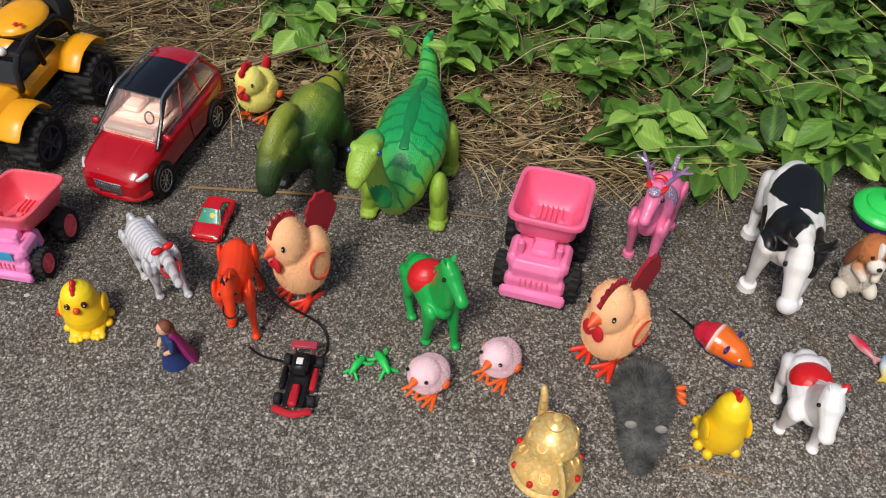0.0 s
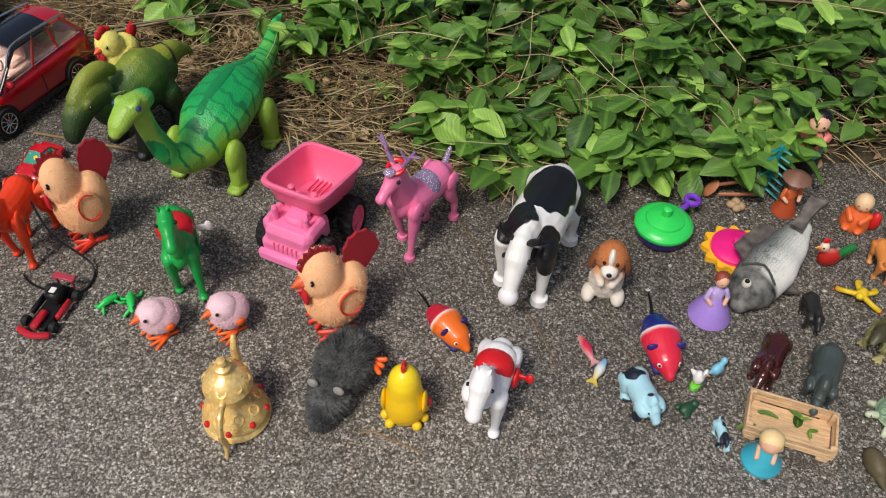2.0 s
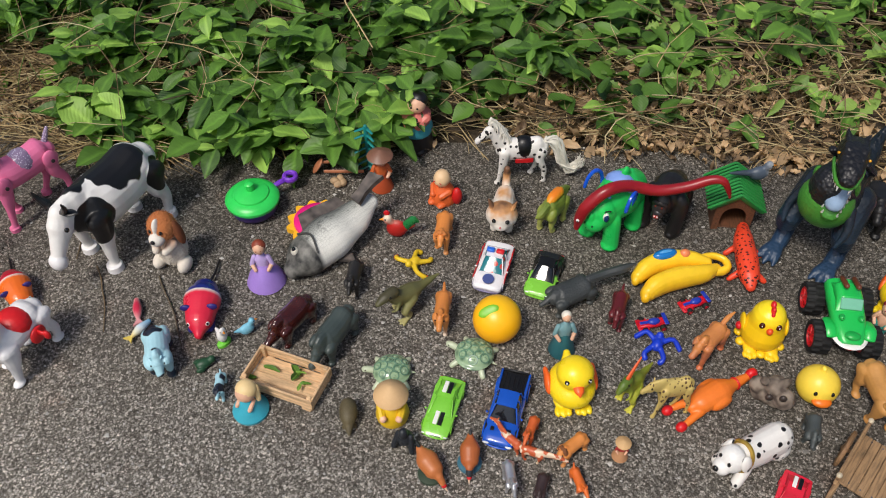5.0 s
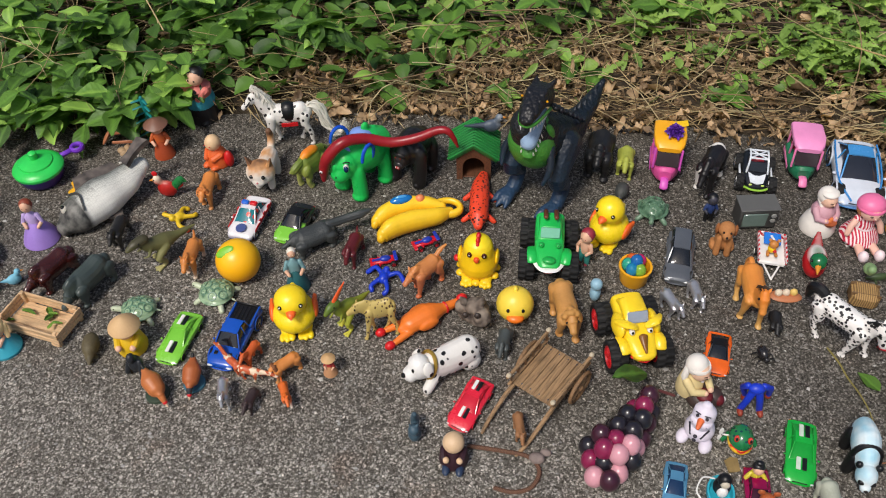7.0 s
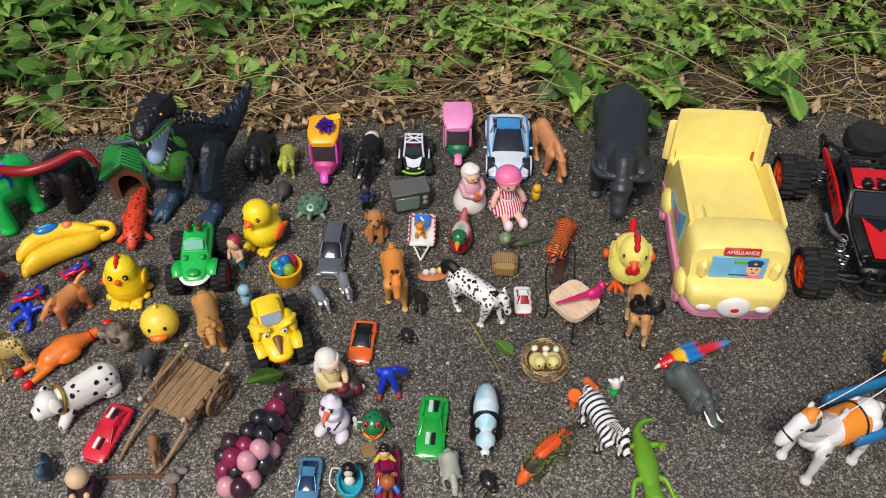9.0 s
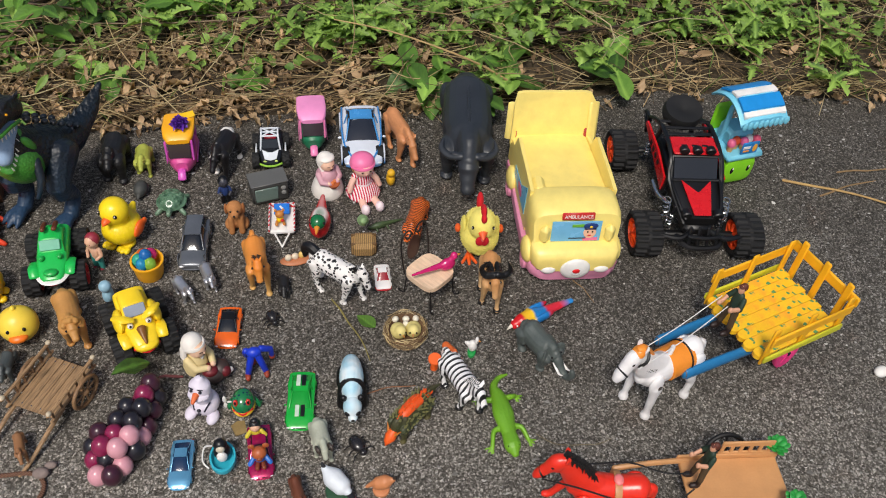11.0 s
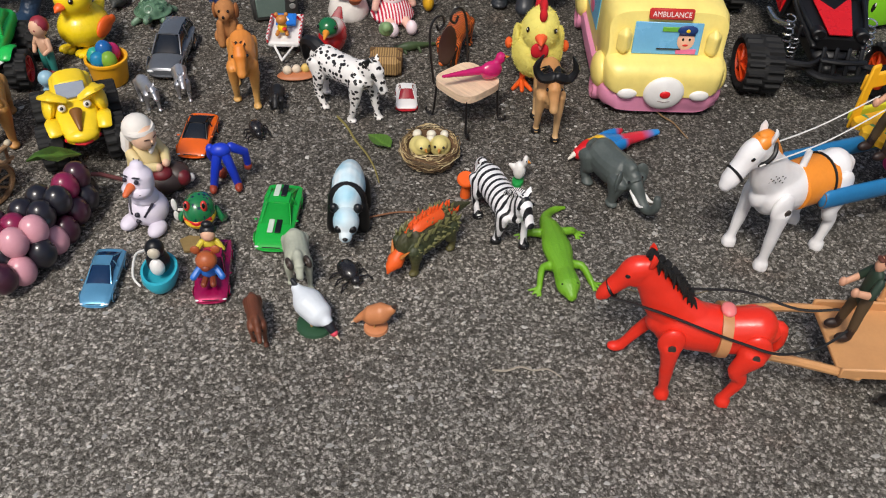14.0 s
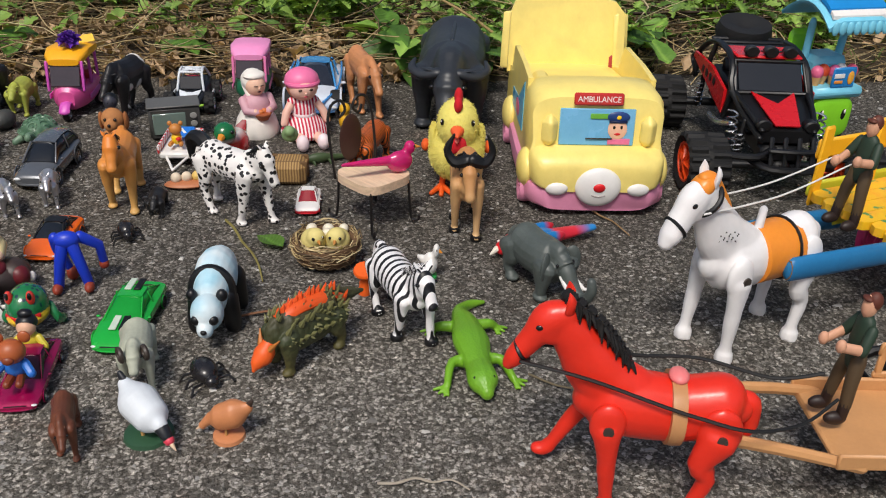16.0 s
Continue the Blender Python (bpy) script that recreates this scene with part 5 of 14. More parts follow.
def big_car_red(x, y, yaw):
    """A large family car: lofted body, open greenhouse of pillars and panes over a cream interior."""
    ob = thing("toy_car", x, y, yaw, "large glossy red toy family car with clear windows", "toy car", "toy cars")
    red = paint((178, 8, 24), 0.2, coat=0.7)
    st = [(-0.1, 0.033, 0.026, 0.05), (-0.0965, 0.04, 0.02, 0.056), (-0.085, 0.0435, 0.015, 0.058), (-0.04, 0.045, 0.012, 0.0565), (0.02, 0.045, 0.012, 0.054), (0.045, 0.0448, 0.012, 0.0525), (0.07, 0.0435, 0.012, 0.049),
          (0.088, 0.041, 0.012, 0.0445), (0.098, 0.037, 0.013, 0.039), (0.1025, 0.031, 0.016, 0.034)]
    sub = []
    for a, b in zip(st, st[1:]):
        sub += [tuple(a[i] + (b[i] - a[i]) * t for i in range(4)) for t in (0, 0.34, 0.67)]
    sub.append(st[-1])
    shell = part("body", Geo().rings([section(u, w, a, b, 32, 4.2) for u, w, a, b in sub]), red, ob)
    low, high = [(0.052, 0.0405, 0.052), (-0.093, 0.0385, 0.057)], [(0.008, 0.031, 0.079), (-0.074, 0.0295, 0.079)]
    P = lambda s, k, u: Vector((low[k][0] + (high[k][0] - low[k][0]) * u, s * (low[k][1] + (high[k][1] - low[k][1]) * u), low[k][2] + (high[k][2] - low[k][2]) * u))
    pane = clear((244, 226, 220), 0.04, 0.93)
    t = Vector((0, 0, 0.0012))
    quad = lambda a, b, c, d, o: Geo().add([a, b, c, d, a + o, b + o, c + o, d + o], [(0, 1, 2, 3), (7, 6, 5, 4), (0, 4, 5, 1), (1, 5, 6, 2), (2, 6, 7, 3), (3, 7, 4, 0)])
    part("windscreen", quad(P(-1, 0, 0.04), P(1, 0, 0.04), P(1, 0, 0.97), P(-1, 0, 0.97), t), pane, ob, "clear windscreen")
    part("rear_window", quad(P(-1, 1, 0.1), P(1, 1, 0.1), P(1, 1, 0.95), P(-1, 1, 0.95), t), pane, ob, "clear rear window")
    black = paint((16, 15, 17), 0.3)
    for s in (-1, 1):
        o = Vector((0, -s * 0.0012, 0))
        mid = lambda u, f: P(s, 0, u).lerp(P(s, 1, u), f)
        for lo, hi in ((0.03, 0.37), (0.4, 0.68), (0.71, 0.97)):
            part("side_window", quad(mid(0.06, lo), mid(0.06, hi), mid(0.92, hi), mid(0.92, lo), o), pane, ob, "clear side window")
        for f in (0.385, 0.695):
            part("pillar", Geo().tube([mid(0, f), mid(1, f)], 0.0014, 6), red, ob)
        for k in (0, 1):
            part("pillar", Geo().tube([P(s, k, -0.06), P(s, k, 0.5), P(s, k, 1)], (0.0026, 0.0019), 8, sub=2), red if k else black, ob)
        part("window_trim", Geo().tube([mid(0.03, 0), mid(0.03, 1)], 0.0011, 6), CHROME, ob)
        part("roof_rail", Geo().tube([P(s, 0, 0.55) + Vector((0, s * 0.001, 0.003)), P(s, 0, 1) + Vector((0.002, 0.0005 * s, 0.004)), mid(1, 0.5) + Vector((0, s * 0.0005, 0.0055)), P(s, 1, 1) + Vector((-0.002, 0, 0.003))], 0.0014, 8, sub=4), CHROME, ob)
        part("mirror", Geo().ball((0.04, s * 0.0475, 0.056), (0.004, 0.006, 0.004), 12, 8), red, ob)
        part("headlight", Geo().tube([(0.097, s * 0.021, 0.0345), (0.0925, s * 0.0345, 0.0365), (0.084, s * 0.0412, 0.039)], (0.0026, 0.0026), 10, sub=3), paint((205, 208, 212), 0.1, coat=0.6), ob)
        part("tail_light", Geo().box((-0.098, s * 0.03, 0.046), (0.004, 0.014, 0.006), 0.0016), paint((120, 6, 14), 0.2), ob)
        part("sill", Geo().tube([(-0.044, s * 0.0448, 0.0165), (0.044, s * 0.0448, 0.0165)], (0.0016, 0.0026), 8), black, ob)
        part("bonnet_crease", Geo().tube([(0.046, s * 0.021, 0.0518), (0.075, s * 0.019, 0.0472), (0.095, s * 0.015, 0.0398)], (0.0024, 0.0009), 8, sub=3), red, shell)
        part("door_line", Geo().tube([(-0.008, s * 0.0455, 0.022), (-0.008, s * 0.0453, 0.051)], 0.0005, 5), black, shell)
        for sx in (0.062, -0.06):
            part("wheel_arch", Geo().lathe([(0.0205, -0.0009), (0.0205, 0.0009)], 28, rot(90), (sx, s * 0.0446, 0.0185)), black, ob, "dark wheel arch")
            wheel(ob, (sx, s * 0.0405, 0.0185), 0.0185, 0.014, CHROME, 0, 10)
    for o in ob.children:
        if o.name.split(".")[0] in ("windscreen", "rear_window", "side_window"):
            o.visible_shadow = False
    roof = [[Vector((u, k * w, 0.0785 + 0.004 * (1 - k * k) + dz)) for k in (-1, -0.6, 0, 0.6, 1)] + [Vector((u, k * w, 0.0772)) for k in (1, -1)] for u, w, dz in ((0.009, 0.0312, -0.001), (-0.02, 0.031, 0.0008), (-0.056, 0.0302, 0.0006))]
    part("roof_panel", Geo().rings(roof), paint((14, 13, 15), 0.1, coat=0.8), ob, "black glossy roof panel")
    part("roof", Geo().rings([[Vector((u, k * w, 0.0785 + 0.0035 * (1 - k * k) + dz)) for k in (-1, -0.6, 0, 0.6, 1)] + [Vector((u, k * w, 0.0765 + dz)) for k in (1, -1)] for u, w, dz in ((-0.0565, 0.0306, 0.0009), (-0.074, 0.0298, 0.0), (-0.084, 0.0285, -0.002))]), red, ob)
    cream = paint((238, 214, 204), 0.55)
    part("interior", Geo().box((-0.02, 0, 0.0545), (0.136, 0.068, 0.006), 0.002), cream, ob, "cream interior")
    part("dashboard", Geo().box((0.038, 0, 0.0565), (0.02, 0.066, 0.008), 0.003), paint((204, 178, 166), 0.55), ob)
    seat = paint((170, 34, 52), 0.5)
    for sx in (0.006, -0.045):
        for s in (-1, 1):
            part("seat", Geo().box((sx, s * 0.016, 0.06), (0.022, 0.024, 0.007), 0.003).box((sx - 0.013, s * 0.016, 0.066), (0.007, 0.024, 0.018), 0.003, rot(0, -12)), seat if sx < 0 else cream, ob)
    part("steering_wheel", Geo().torus((0.024, 0.016, 0.063), 0.006, 0.0011, rot(0, 62), 16, 6), black, ob)
    part("grille", Geo().box((0.1012, 0, 0.0265), (0.004, 0.036, 0.0115), 0.002), paint((120, 120, 124), 0.25, metal=0.6), ob, "wide chrome grille")
    for i in range(13):
        part("grille_slat", Geo().box((0.1035, -0.0162 + i * 0.0027, 0.0265), (0.0016, 0.0012, 0.0105), 0.0004), CHROME, ob)
    part("grille_frame", Geo().tube([(0.1018, -0.0185, 0.0325), (0.1036, 0, 0.033), (0.1018, 0.0185, 0.0325)], 0.0011, 8, sub=3), CHROME, ob)
    part("bumper", Geo().tube([(0.086, -0.0405, 0.0175), (0.099, -0.03, 0.0172), (0.1025, 0, 0.017), (0.099, 0.03, 0.0172), (0.086, 0.0405, 0.0175)], (0.0042, 0.0036), 10, sub=4), red, ob)
    part("air_intake", Geo().box((0.1035, 0, 0.019), (0.0022, 0.03, 0.003), 0.0008), black, ob)
    return ob


big_car_red(-0.328, 0.744, -107)


def jeep(x, y, yaw):
    ob = thing("toy_jeep", x, y, yaw, "large yellow toy jeep with black roll cage and knobbly tyres", "toy truck")
    Y = paint((246, 170, 22), 0.34)
    part("chassis", Geo().box((0, 0, 0.045), (0.16, 0.05, 0.02), 0.005), BLACK, ob)
    part("bonnet", Geo().box((0.062, 0, 0.07), (0.07, 0.062, 0.03), 0.009).box((0.095, 0, 0.062), (0.02, 0.06, 0.03), 0.006), Y, ob, "", 0.002, 3)
    for sx in (1, -1):
        for s in (-1, 1):
            part("mudguard", Geo().tube([(sx * 0.066 + 0.03, s * 0.045, 0.062), (sx * 0.066 + 0.012, s * 0.046, 0.077), (sx * 0.066 - 0.018, s * 0.046, 0.077), (sx * 0.066 - 0.036, s * 0.045, 0.058)], (0.016, 0.0035), 10, sub=4), Y, ob)
            wheel(ob, (sx * 0.062, s * 0.052, 0.032), 0.032, 0.036, paint((60, 60, 64), 0.35), 16, 6)
    part("tub", Geo().box((-0.025, 0, 0.066), (0.095, 0.064, 0.026), 0.006), Y, ob)
    part("interior", Geo().box((-0.02, 0, 0.081), (0.075, 0.05, 0.01), 0.003), BLACK, ob)
    g = Geo()
    for s in (-1, 1):
        g.tube([(0.03, s * 0.03, 0.078), (0.012, s * 0.027, 0.112), (-0.065, s * 0.027, 0.114), (-0.085, s * 0.03, 0.078)], 0.0042, 8, sub=3)
        g.tube([(-0.02, s * 0.029, 0.08), (-0.02, s * 0.027, 0.113)], 0.0035, 8)
    for px in (0.012, -0.02, -0.065):
        g.tube([(px, -0.028, 0.112), (px, 0.028, 0.112)], 0.004, 8)
    part("roll_cage", g, BLACK, ob)
    part("windscreen", Geo().box((0.022, 0, 0.094), (0.003, 0.05, 0.026), 0.001, rot(0, -25)), GLASS, ob)
    part("roof_pod", Geo().ball((-0.045, 0, 0.121), (0.038, 0.03, 0.012), 18, 10), Y, ob, "yellow roof pod with red marks")
    for i in range(2):
        part("marking", Geo().box((-0.02 - 0.0 * i, 0.012 + 0.007 * i, 0.131), (0.006, 0.004, 0.001), 0.0004), RED, ob)
    part("spare_wheel", Geo().lathe([(0.012, -0.013), (0.028, -0.014), (0.031, 0), (0.028, 0.014), (0.012, 0.013)], 24, rot(0, 62), (-0.09, 0, 0.1)), RUBBER, ob)
    for s in (-1, 1):
        part("roof_lamp", Geo().ball((0.016, s * 0.012, 0.118), 0.0055, 10, 8), paint((230, 230, 225), 0.15), ob)
        part("headlight", Geo().ball((0.105, s * 0.02, 0.064), (0.004, 0.007, 0.007), 10, 8), paint((60, 70, 90), 0.12), ob)
    part("bumper", Geo().box((0.112, 0, 0.05), (0.012, 0.08, 0.01), 0.003), BLACK, ob)
    return ob


jeep(-0.501, 0.791, -101)
car("small_toy_car", -0.241, 0.628, -98, "small red toy car with coloured windows", 0.062, 0.037, 0.026, paint((206, 26, 36), 0.25, coat=0.5), "stock", spotted((60, 150, 130), (230, 200, 60), 120, 0.35, 0.2))


def brachio(x, y, yaw):
    ob = thing("toy_dinosaur", x, y, yaw, "long-necked toy dinosaur, green with dark stripes and lime legs", "toy dinosaur", "walking dinosaurs")
    skin = scaly([(0.0, (150, 182, 58)), (0.56, (142, 184, 62)), (0.72, (84, 186, 82)), (0.88, (28, 168, 86)), (1.0, (18, 152, 80))], 2, 0.01, 0.125, 420, 0.42, 0.0008, ((22, 128, 70), 17, 0.9))
    g = Geo()
    g.tube([(-0.075, 0, 0.084), (-0.04, 0, 0.086), (0.005, 0, 0.082), (0.045, 0, 0.068)], [(0.029, 0.028), (0.043, 0.039), (0.045, 0.041), (0.031, 0.033)], 18, sub=4)
    g.tube([(-0.06, 0, 0.086), (-0.1, 0, 0.08), (-0.15, -0.004, 0.08), (-0.19, -0.012, 0.094), (-0.204, -0.008, 0.104)], [(0.033, 0.03), (0.0225, 0.0225), (0.0135, 0.015), (0.0075, 0.0085), 0.003], 14, sub=4)
    g.tube([(0.035, 0, 0.062), (0.07, -0.002, 0.068), (0.097, -0.01, 0.1), (0.106, -0.017, 0.14), (0.11, -0.02, 0.175)], [(0.028, 0.03), (0.021, 0.022), (0.0135, 0.0145), (0.0115, 0.012), 0.0115], 14, sub=4)
    hd = Geo()
    hd.tube([(0.097, -0.01, 0.1), (0.106, -0.017, 0.14), (0.11, -0.02, 0.178)], [(0.0138, 0.0148), (0.0118, 0.0123), 0.0118], 14, sub=4)
    hd.tube([(0.1, -0.019, 0.186), (0.12, -0.022, 0.188), (0.138, -0.026, 0.178), (0.146, -0.028, 0.17)], [(0.0135, 0.0135), (0.0165, 0.0145), (0.0135, 0.0115), (0.009, 0.0075)], 14, sub=3)
    for s in (-1, 1):
        hd.ball((0.12, -0.022 + s * 0.011, 0.196), (0.0075, 0.005, 0.0055), 12, 8)
    part("head", hd, scaly([(0, (150, 184, 66)), (0.62, (144, 190, 72)), (0.75, (62, 174, 84)), (1, (40, 160, 84))], 0, 0.15, 0.085, 420, 0.42, 0.0008), ob, "lime head with a green crown", 0.0016, 3)
    part("body", g, skin, ob, "", 0.0022, 4)
    lime = scaly([(0, (142, 176, 54)), (1, (150, 186, 66))], 2, 0, 0.1, 420, 0.42, 0.0008)
    for sx, sy, st in ((0.038, 1, 0.006), (0.038, -1, 0.0), (-0.05, 1, 0.0), (-0.05, -1, 0.008)):
        k = Geo().ball((sx, sy * 0.043, 0.052), (0.018, 0.0115, 0.028), 16, 12)
        k.tube([(sx, sy * 0.043, 0.045), (sx + st, sy * 0.044, 0.014)], [(0.0125, 0.0145), (0.0105, 0.0115)], 12)
        for t in (-0.5, 0, 0.5):
            k.ball((sx + st + 0.012 * math.cos(t), sy * 0.044 + 0.011 * math.sin(t), 0.006), (0.0085, 0.006, 0.006), 10, 8)
        k.ball((sx + st, sy * 0.044, 0.007), (0.013, 0.013, 0.007))
        part("leg", k, lime, ob, "lime green jointed leg", 0.0016, 3)
    for s in (-1, 1):
        part("eye", Geo().ball((0.1235, -0.022 + s * 0.0155, 0.1935), 0.0034, 10, 8), paint((40, 60, 120), 0.15), ob)
    part("back_ridge", Geo().tube([(0.034, 0, 0.113), (0.0, 0, 0.1225), (-0.04, 0, 0.1235), (-0.075, 0, 0.1105), (-0.11, 0, 0.099)], [(0.006, 0.002), (0.008, 0.0025), (0.0075, 0.0025), (0.006, 0.0025), (0.003, 0.0015)], 10, sub=5), paint((16, 132, 70), 0.45, var=0.3), ob, "dark green back ridge")
    part("switch", Geo().box((-0.004, 0, 0.1205), (0.008, 0.006, 0.002), 0.0006), BLACK, ob)


brachio(-0.026, 0.691, -97)


def crested_dino(x, y, yaw):
    ob = thing("toy_dinosaur", x, y, yaw, "dark green crested toy dinosaur with a lowered head", "toy dinosaur", "walking dinosaurs")
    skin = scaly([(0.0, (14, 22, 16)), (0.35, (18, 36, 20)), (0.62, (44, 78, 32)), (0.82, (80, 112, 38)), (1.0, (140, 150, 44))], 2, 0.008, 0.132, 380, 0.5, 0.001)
    g = Geo()
    g.tube([(-0.075, 0, 0.082), (-0.035, 0, 0.084), (0.012, 0, 0.072)], [(0.027, 0.029), (0.04, 0.043), (0.032, 0.037)], 18, sub=4)
    g.tube([(0.004, 0, 0.074), (0.034, 0, 0.074), (0.055, 0, 0.096)], [(0.029, 0.034), (0.023, 0.027), (0.019, 0.021)], 14, sub=3)
    for sx, sy, st in ((0.012, 1, 0.008), (0.012, -1, -0.002), (-0.052, 1, -0.006), (-0.052, -1, 0.006)):
        g.ball((sx, sy * 0.03, 0.058), (0.02, 0.013, 0.028), 14, 10)
        g.tube([(sx, sy * 0.032, 0.06), (sx + st, sy * 0.034, 0.032), (sx + st + 0.004, sy * 0.034, 0.01)], [(0.016, 0.019), 0.0135, 0.014], 12, sub=3)
        for t in (-0.5, 0, 0.5):
            g.ball((sx + st + 0.017 * math.cos(t), sy * 0.034 + 0.012 * math.sin(t), 0.006), (0.0095, 0.0064, 0.006), 10, 8)
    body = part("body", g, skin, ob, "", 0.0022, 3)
    part("tail", Geo().tube([(-0.07, 0, 0.088), (-0.1, 0, 0.092), (-0.128, 0, 0.084), (-0.142, 0.002, 0.074)], [(0.026, 0.027), (0.017, 0.019), (0.009, 0.01), 0.004], 14, sub=4), scaly([(0, (92, 112, 40)), (1, (150, 156, 46))], 2, 0.07, 0.11, 380, 0.5, 0.001), ob, "yellow-green tail")
    part("tail_band", Geo().torus((-0.089, 0, 0.0905), 0.0212, 0.0016, rot(0, 84), 24, 6), BLACK, body)
    h = Geo().tube([(0.046, 0, 0.108), (0.07, 0, 0.112), (0.095, 0, 0.1), (0.109, 0, 0.085), (0.114, 0, 0.078)], [(0.021, 0.022), (0.0225, 0.024), (0.0195, 0.0195), (0.0165, 0.0155), (0.0145, 0.012)], 16, sub=4)
    h.tube([(0.09, 0, 0.116), (0.066, 0, 0.133), (0.038, 0, 0.137), (0.016, 0, 0.126)], [(0.014, 0.014), (0.0135, 0.014), 0.0125, 0.0085], 14, sub=4)
    for s in (-1, 1):
        h.ball((0.083, s * 0.0185, 0.115), (0.0085, 0.005, 0.006), 12, 8)
        h.tube([(0.05, s * 0.014, 0.1), (0.034, s * 0.028, 0.104), (0.03, s * 0.036, 0.112)], [(0.004, 0.009), (0.003, 0.0085), (0.0015, 0.003)], 10, sub=3)
    head = part("head", h, scaly([(0.0, (20, 40, 24)), (0.45, (52, 78, 34)), (0.75, (118, 132, 46)), (1.0, (140, 150, 52))], 2, 0.075, 0.145, 420, 0.5, 0.001), ob, "olive head with a curved crest", 0.0018, 3)
    for i in range(7):
        u = i / 6
        part("snout_ridge", Geo().tube([(0.092 + 0.02 * u, -0.014 + 0.002 * u, 0.113 - 0.02 * u), (0.095 + 0.021 * u, 0, 0.1205 - 0.024 * u), (0.092 + 0.02 * u, 0.014 - 0.002 * u, 0.113 - 0.02 * u)], 0.0009, 5, sub=3), paint((128, 134, 60), 0.5), head)
    for s in (-1, 1):
        part("eye", Geo().ball((0.085, s * 0.0228, 0.1125), 0.0032, 10, 8), paint((30, 34, 20), 0.15), head)
        part("nostril", Geo().ball((0.1185, s * 0.0095, 0.088), 0.0016, 8, 6), BLACK, head)


crested_dino(-0.144, 0.703, -108)

# fluffy chick and roosters
def rooster(x, y, yaw, seed, coat=(252, 198, 148), red=(158, 24, 40), feet=(232, 58, 34), k=1.0, label="fluffy peach toy rooster with red felt comb and tail", name="fluffy_rooster", group="fluffy roosters", felted=True):
    peach = paint(coat, 0.9, var=0.1)
    felt = paint(red, 0.95, var=0.25)
    ob = thing(name, x, y, yaw, label, "toy rooster", group)
    ob.scale = [v * k for v in ob.scale]
    B = [((-0.004, 0, 0.05), (0.041, 0.0365, 0.037)), ((0.012, 0, 0.09), (0.0275, 0.0265, 0.032)), ((-0.024, 0, 0.064), (0.025, 0.029, 0.029))]
    g = Geo()
    for c, r in B:
        g.ball(c, r, 24, 18)
    body = part("body", g, peach, ob, "", 0.0018, 9)
    part("fluff", fluff(B, 24000, 0.0032, random.Random(seed), 0.0003), peach, body, "short fluffy pile")
    M = Matrix(((1, 0, 0, 0), (0, 0, 1, 0), (0, 1, 0, 0), (0, 0, 0, 1)))
    if felted:
        n = 15
        crest = [(0.013 + (0.0335 if i % 2 else 0.0285) * (1 + 0.2 * math.sin(i * 0.22)) * math.cos(0.5 + i * 0.125), 0.088 + (0.039 if i % 2 else 0.0345) * (1 + 0.1 * math.sin(i * 0.22)) * math.sin(0.5 + i * 0.125)) for i in range(n)]
        low = [(0.013 + 0.024 * math.cos(0.5 + i * 0.125), 0.088 + 0.028 * math.sin(0.5 + i * 0.125)) for i in range(n - 1, -1, -2)]
        part("comb", Geo().slab(crest + low, -0.0022, 0.0022, M), felt, ob, "red felt comb")
        fan = [(-0.046 + (0.0265 if i % 2 else 0.0242) * math.cos(0.26 * i - 0.9), 0.098 + (0.031 if i % 2 else 0.0285) * math.sin(0.26 * i - 0.9)) for i in range(17)]
        part("tail", Geo().slab([(-0.022, 0.07)] + fan + [(-0.042, 0.062)], -0.0022, 0.0022, M), felt, ob, "red felt tail")
    else:
        g = Geo()
        for px, pz, r in ((0.03, 0.119, 0.008), (0.018, 0.126, 0.0095), (0.006, 0.122, 0.008)):
            g.ball((px, 0, pz), (r, 0.0058, r * 1.15), 14, 10)
        part("comb", g, felt, ob, "soft red felt comb", 0.0014, 2)
        part("tail", Geo().ball((-0.05, 0, 0.09), (0.013, 0.007, 0.019), 14, 10, rot(0, -20)), felt, ob, "red felt tail")
    for s in (-1, 1):
        e = part("eye", Geo().ball((0.031, s * 0.0195, 0.098), (0.003, 0.0026, 0.004), 12, 8), EYE, ob)
        part("eye_glint", Geo().ball((0.0332, s * 0.0209, 0.0998), 0.0009, 8, 6), WHITE, e)
        part("wattle", Geo().ball((0.039, s * (0.0075 if felted else 0.0045), 0.072), (0.004, 0.0085, 0.011), 14, 8), paint((204, 20, 36), 0.85), ob)
        w = part("wing", Geo().ball((-0.012, s * 0.0315, 0.063), (0.0185, 0.005, 0.019), 16, 10, rot(0, 24)), peach, ob, "", 0.0016, 3)
        part("fluff", fluff([((-0.012, s * 0.0315, 0.063), (0.018, 0.005, 0.0188))], 4000, 0.003, random.Random(seed + 9), 0.0003), peach, w, "short fluffy pile")
        pts = [(-0.012 + 0.0165 * math.cos(a), s * 0.0374, 0.063 + 0.018 * math.sin(a)) for a in (2.2, 1.5, 0.8, 0.1, -0.6, -1.3, -2.0, -2.6)]
        if felted:
            part("wing_trim", Geo().tube(pts, [0.0008, 0.0013, 0.0015, 0.0015, 0.0015, 0.0015, 0.0013, 0.0007], 6, sub=3), paint((222, 62, 40), 0.9), w, "red felt trim")
        else:
            part("wing_tip", Geo().ball((-0.02, s * 0.042, 0.05), (0.009, 0.006, 0.008), 12, 8), paint(feet, 0.8), w, "orange felt wing tip")
        f = Geo().tube([(0, s * 0.016, 0.026), (0.004, s * 0.018, 0.004)], 0.0042, 8)
        for t in (-0.5, 0, 0.5):
            f.tube([(0.002, s * 0.018, 0.0045), (0.03 * math.cos(t), s * 0.018 + 0.028 * math.sin(t), 0.0036)], [0.0044, 0.003], 8)
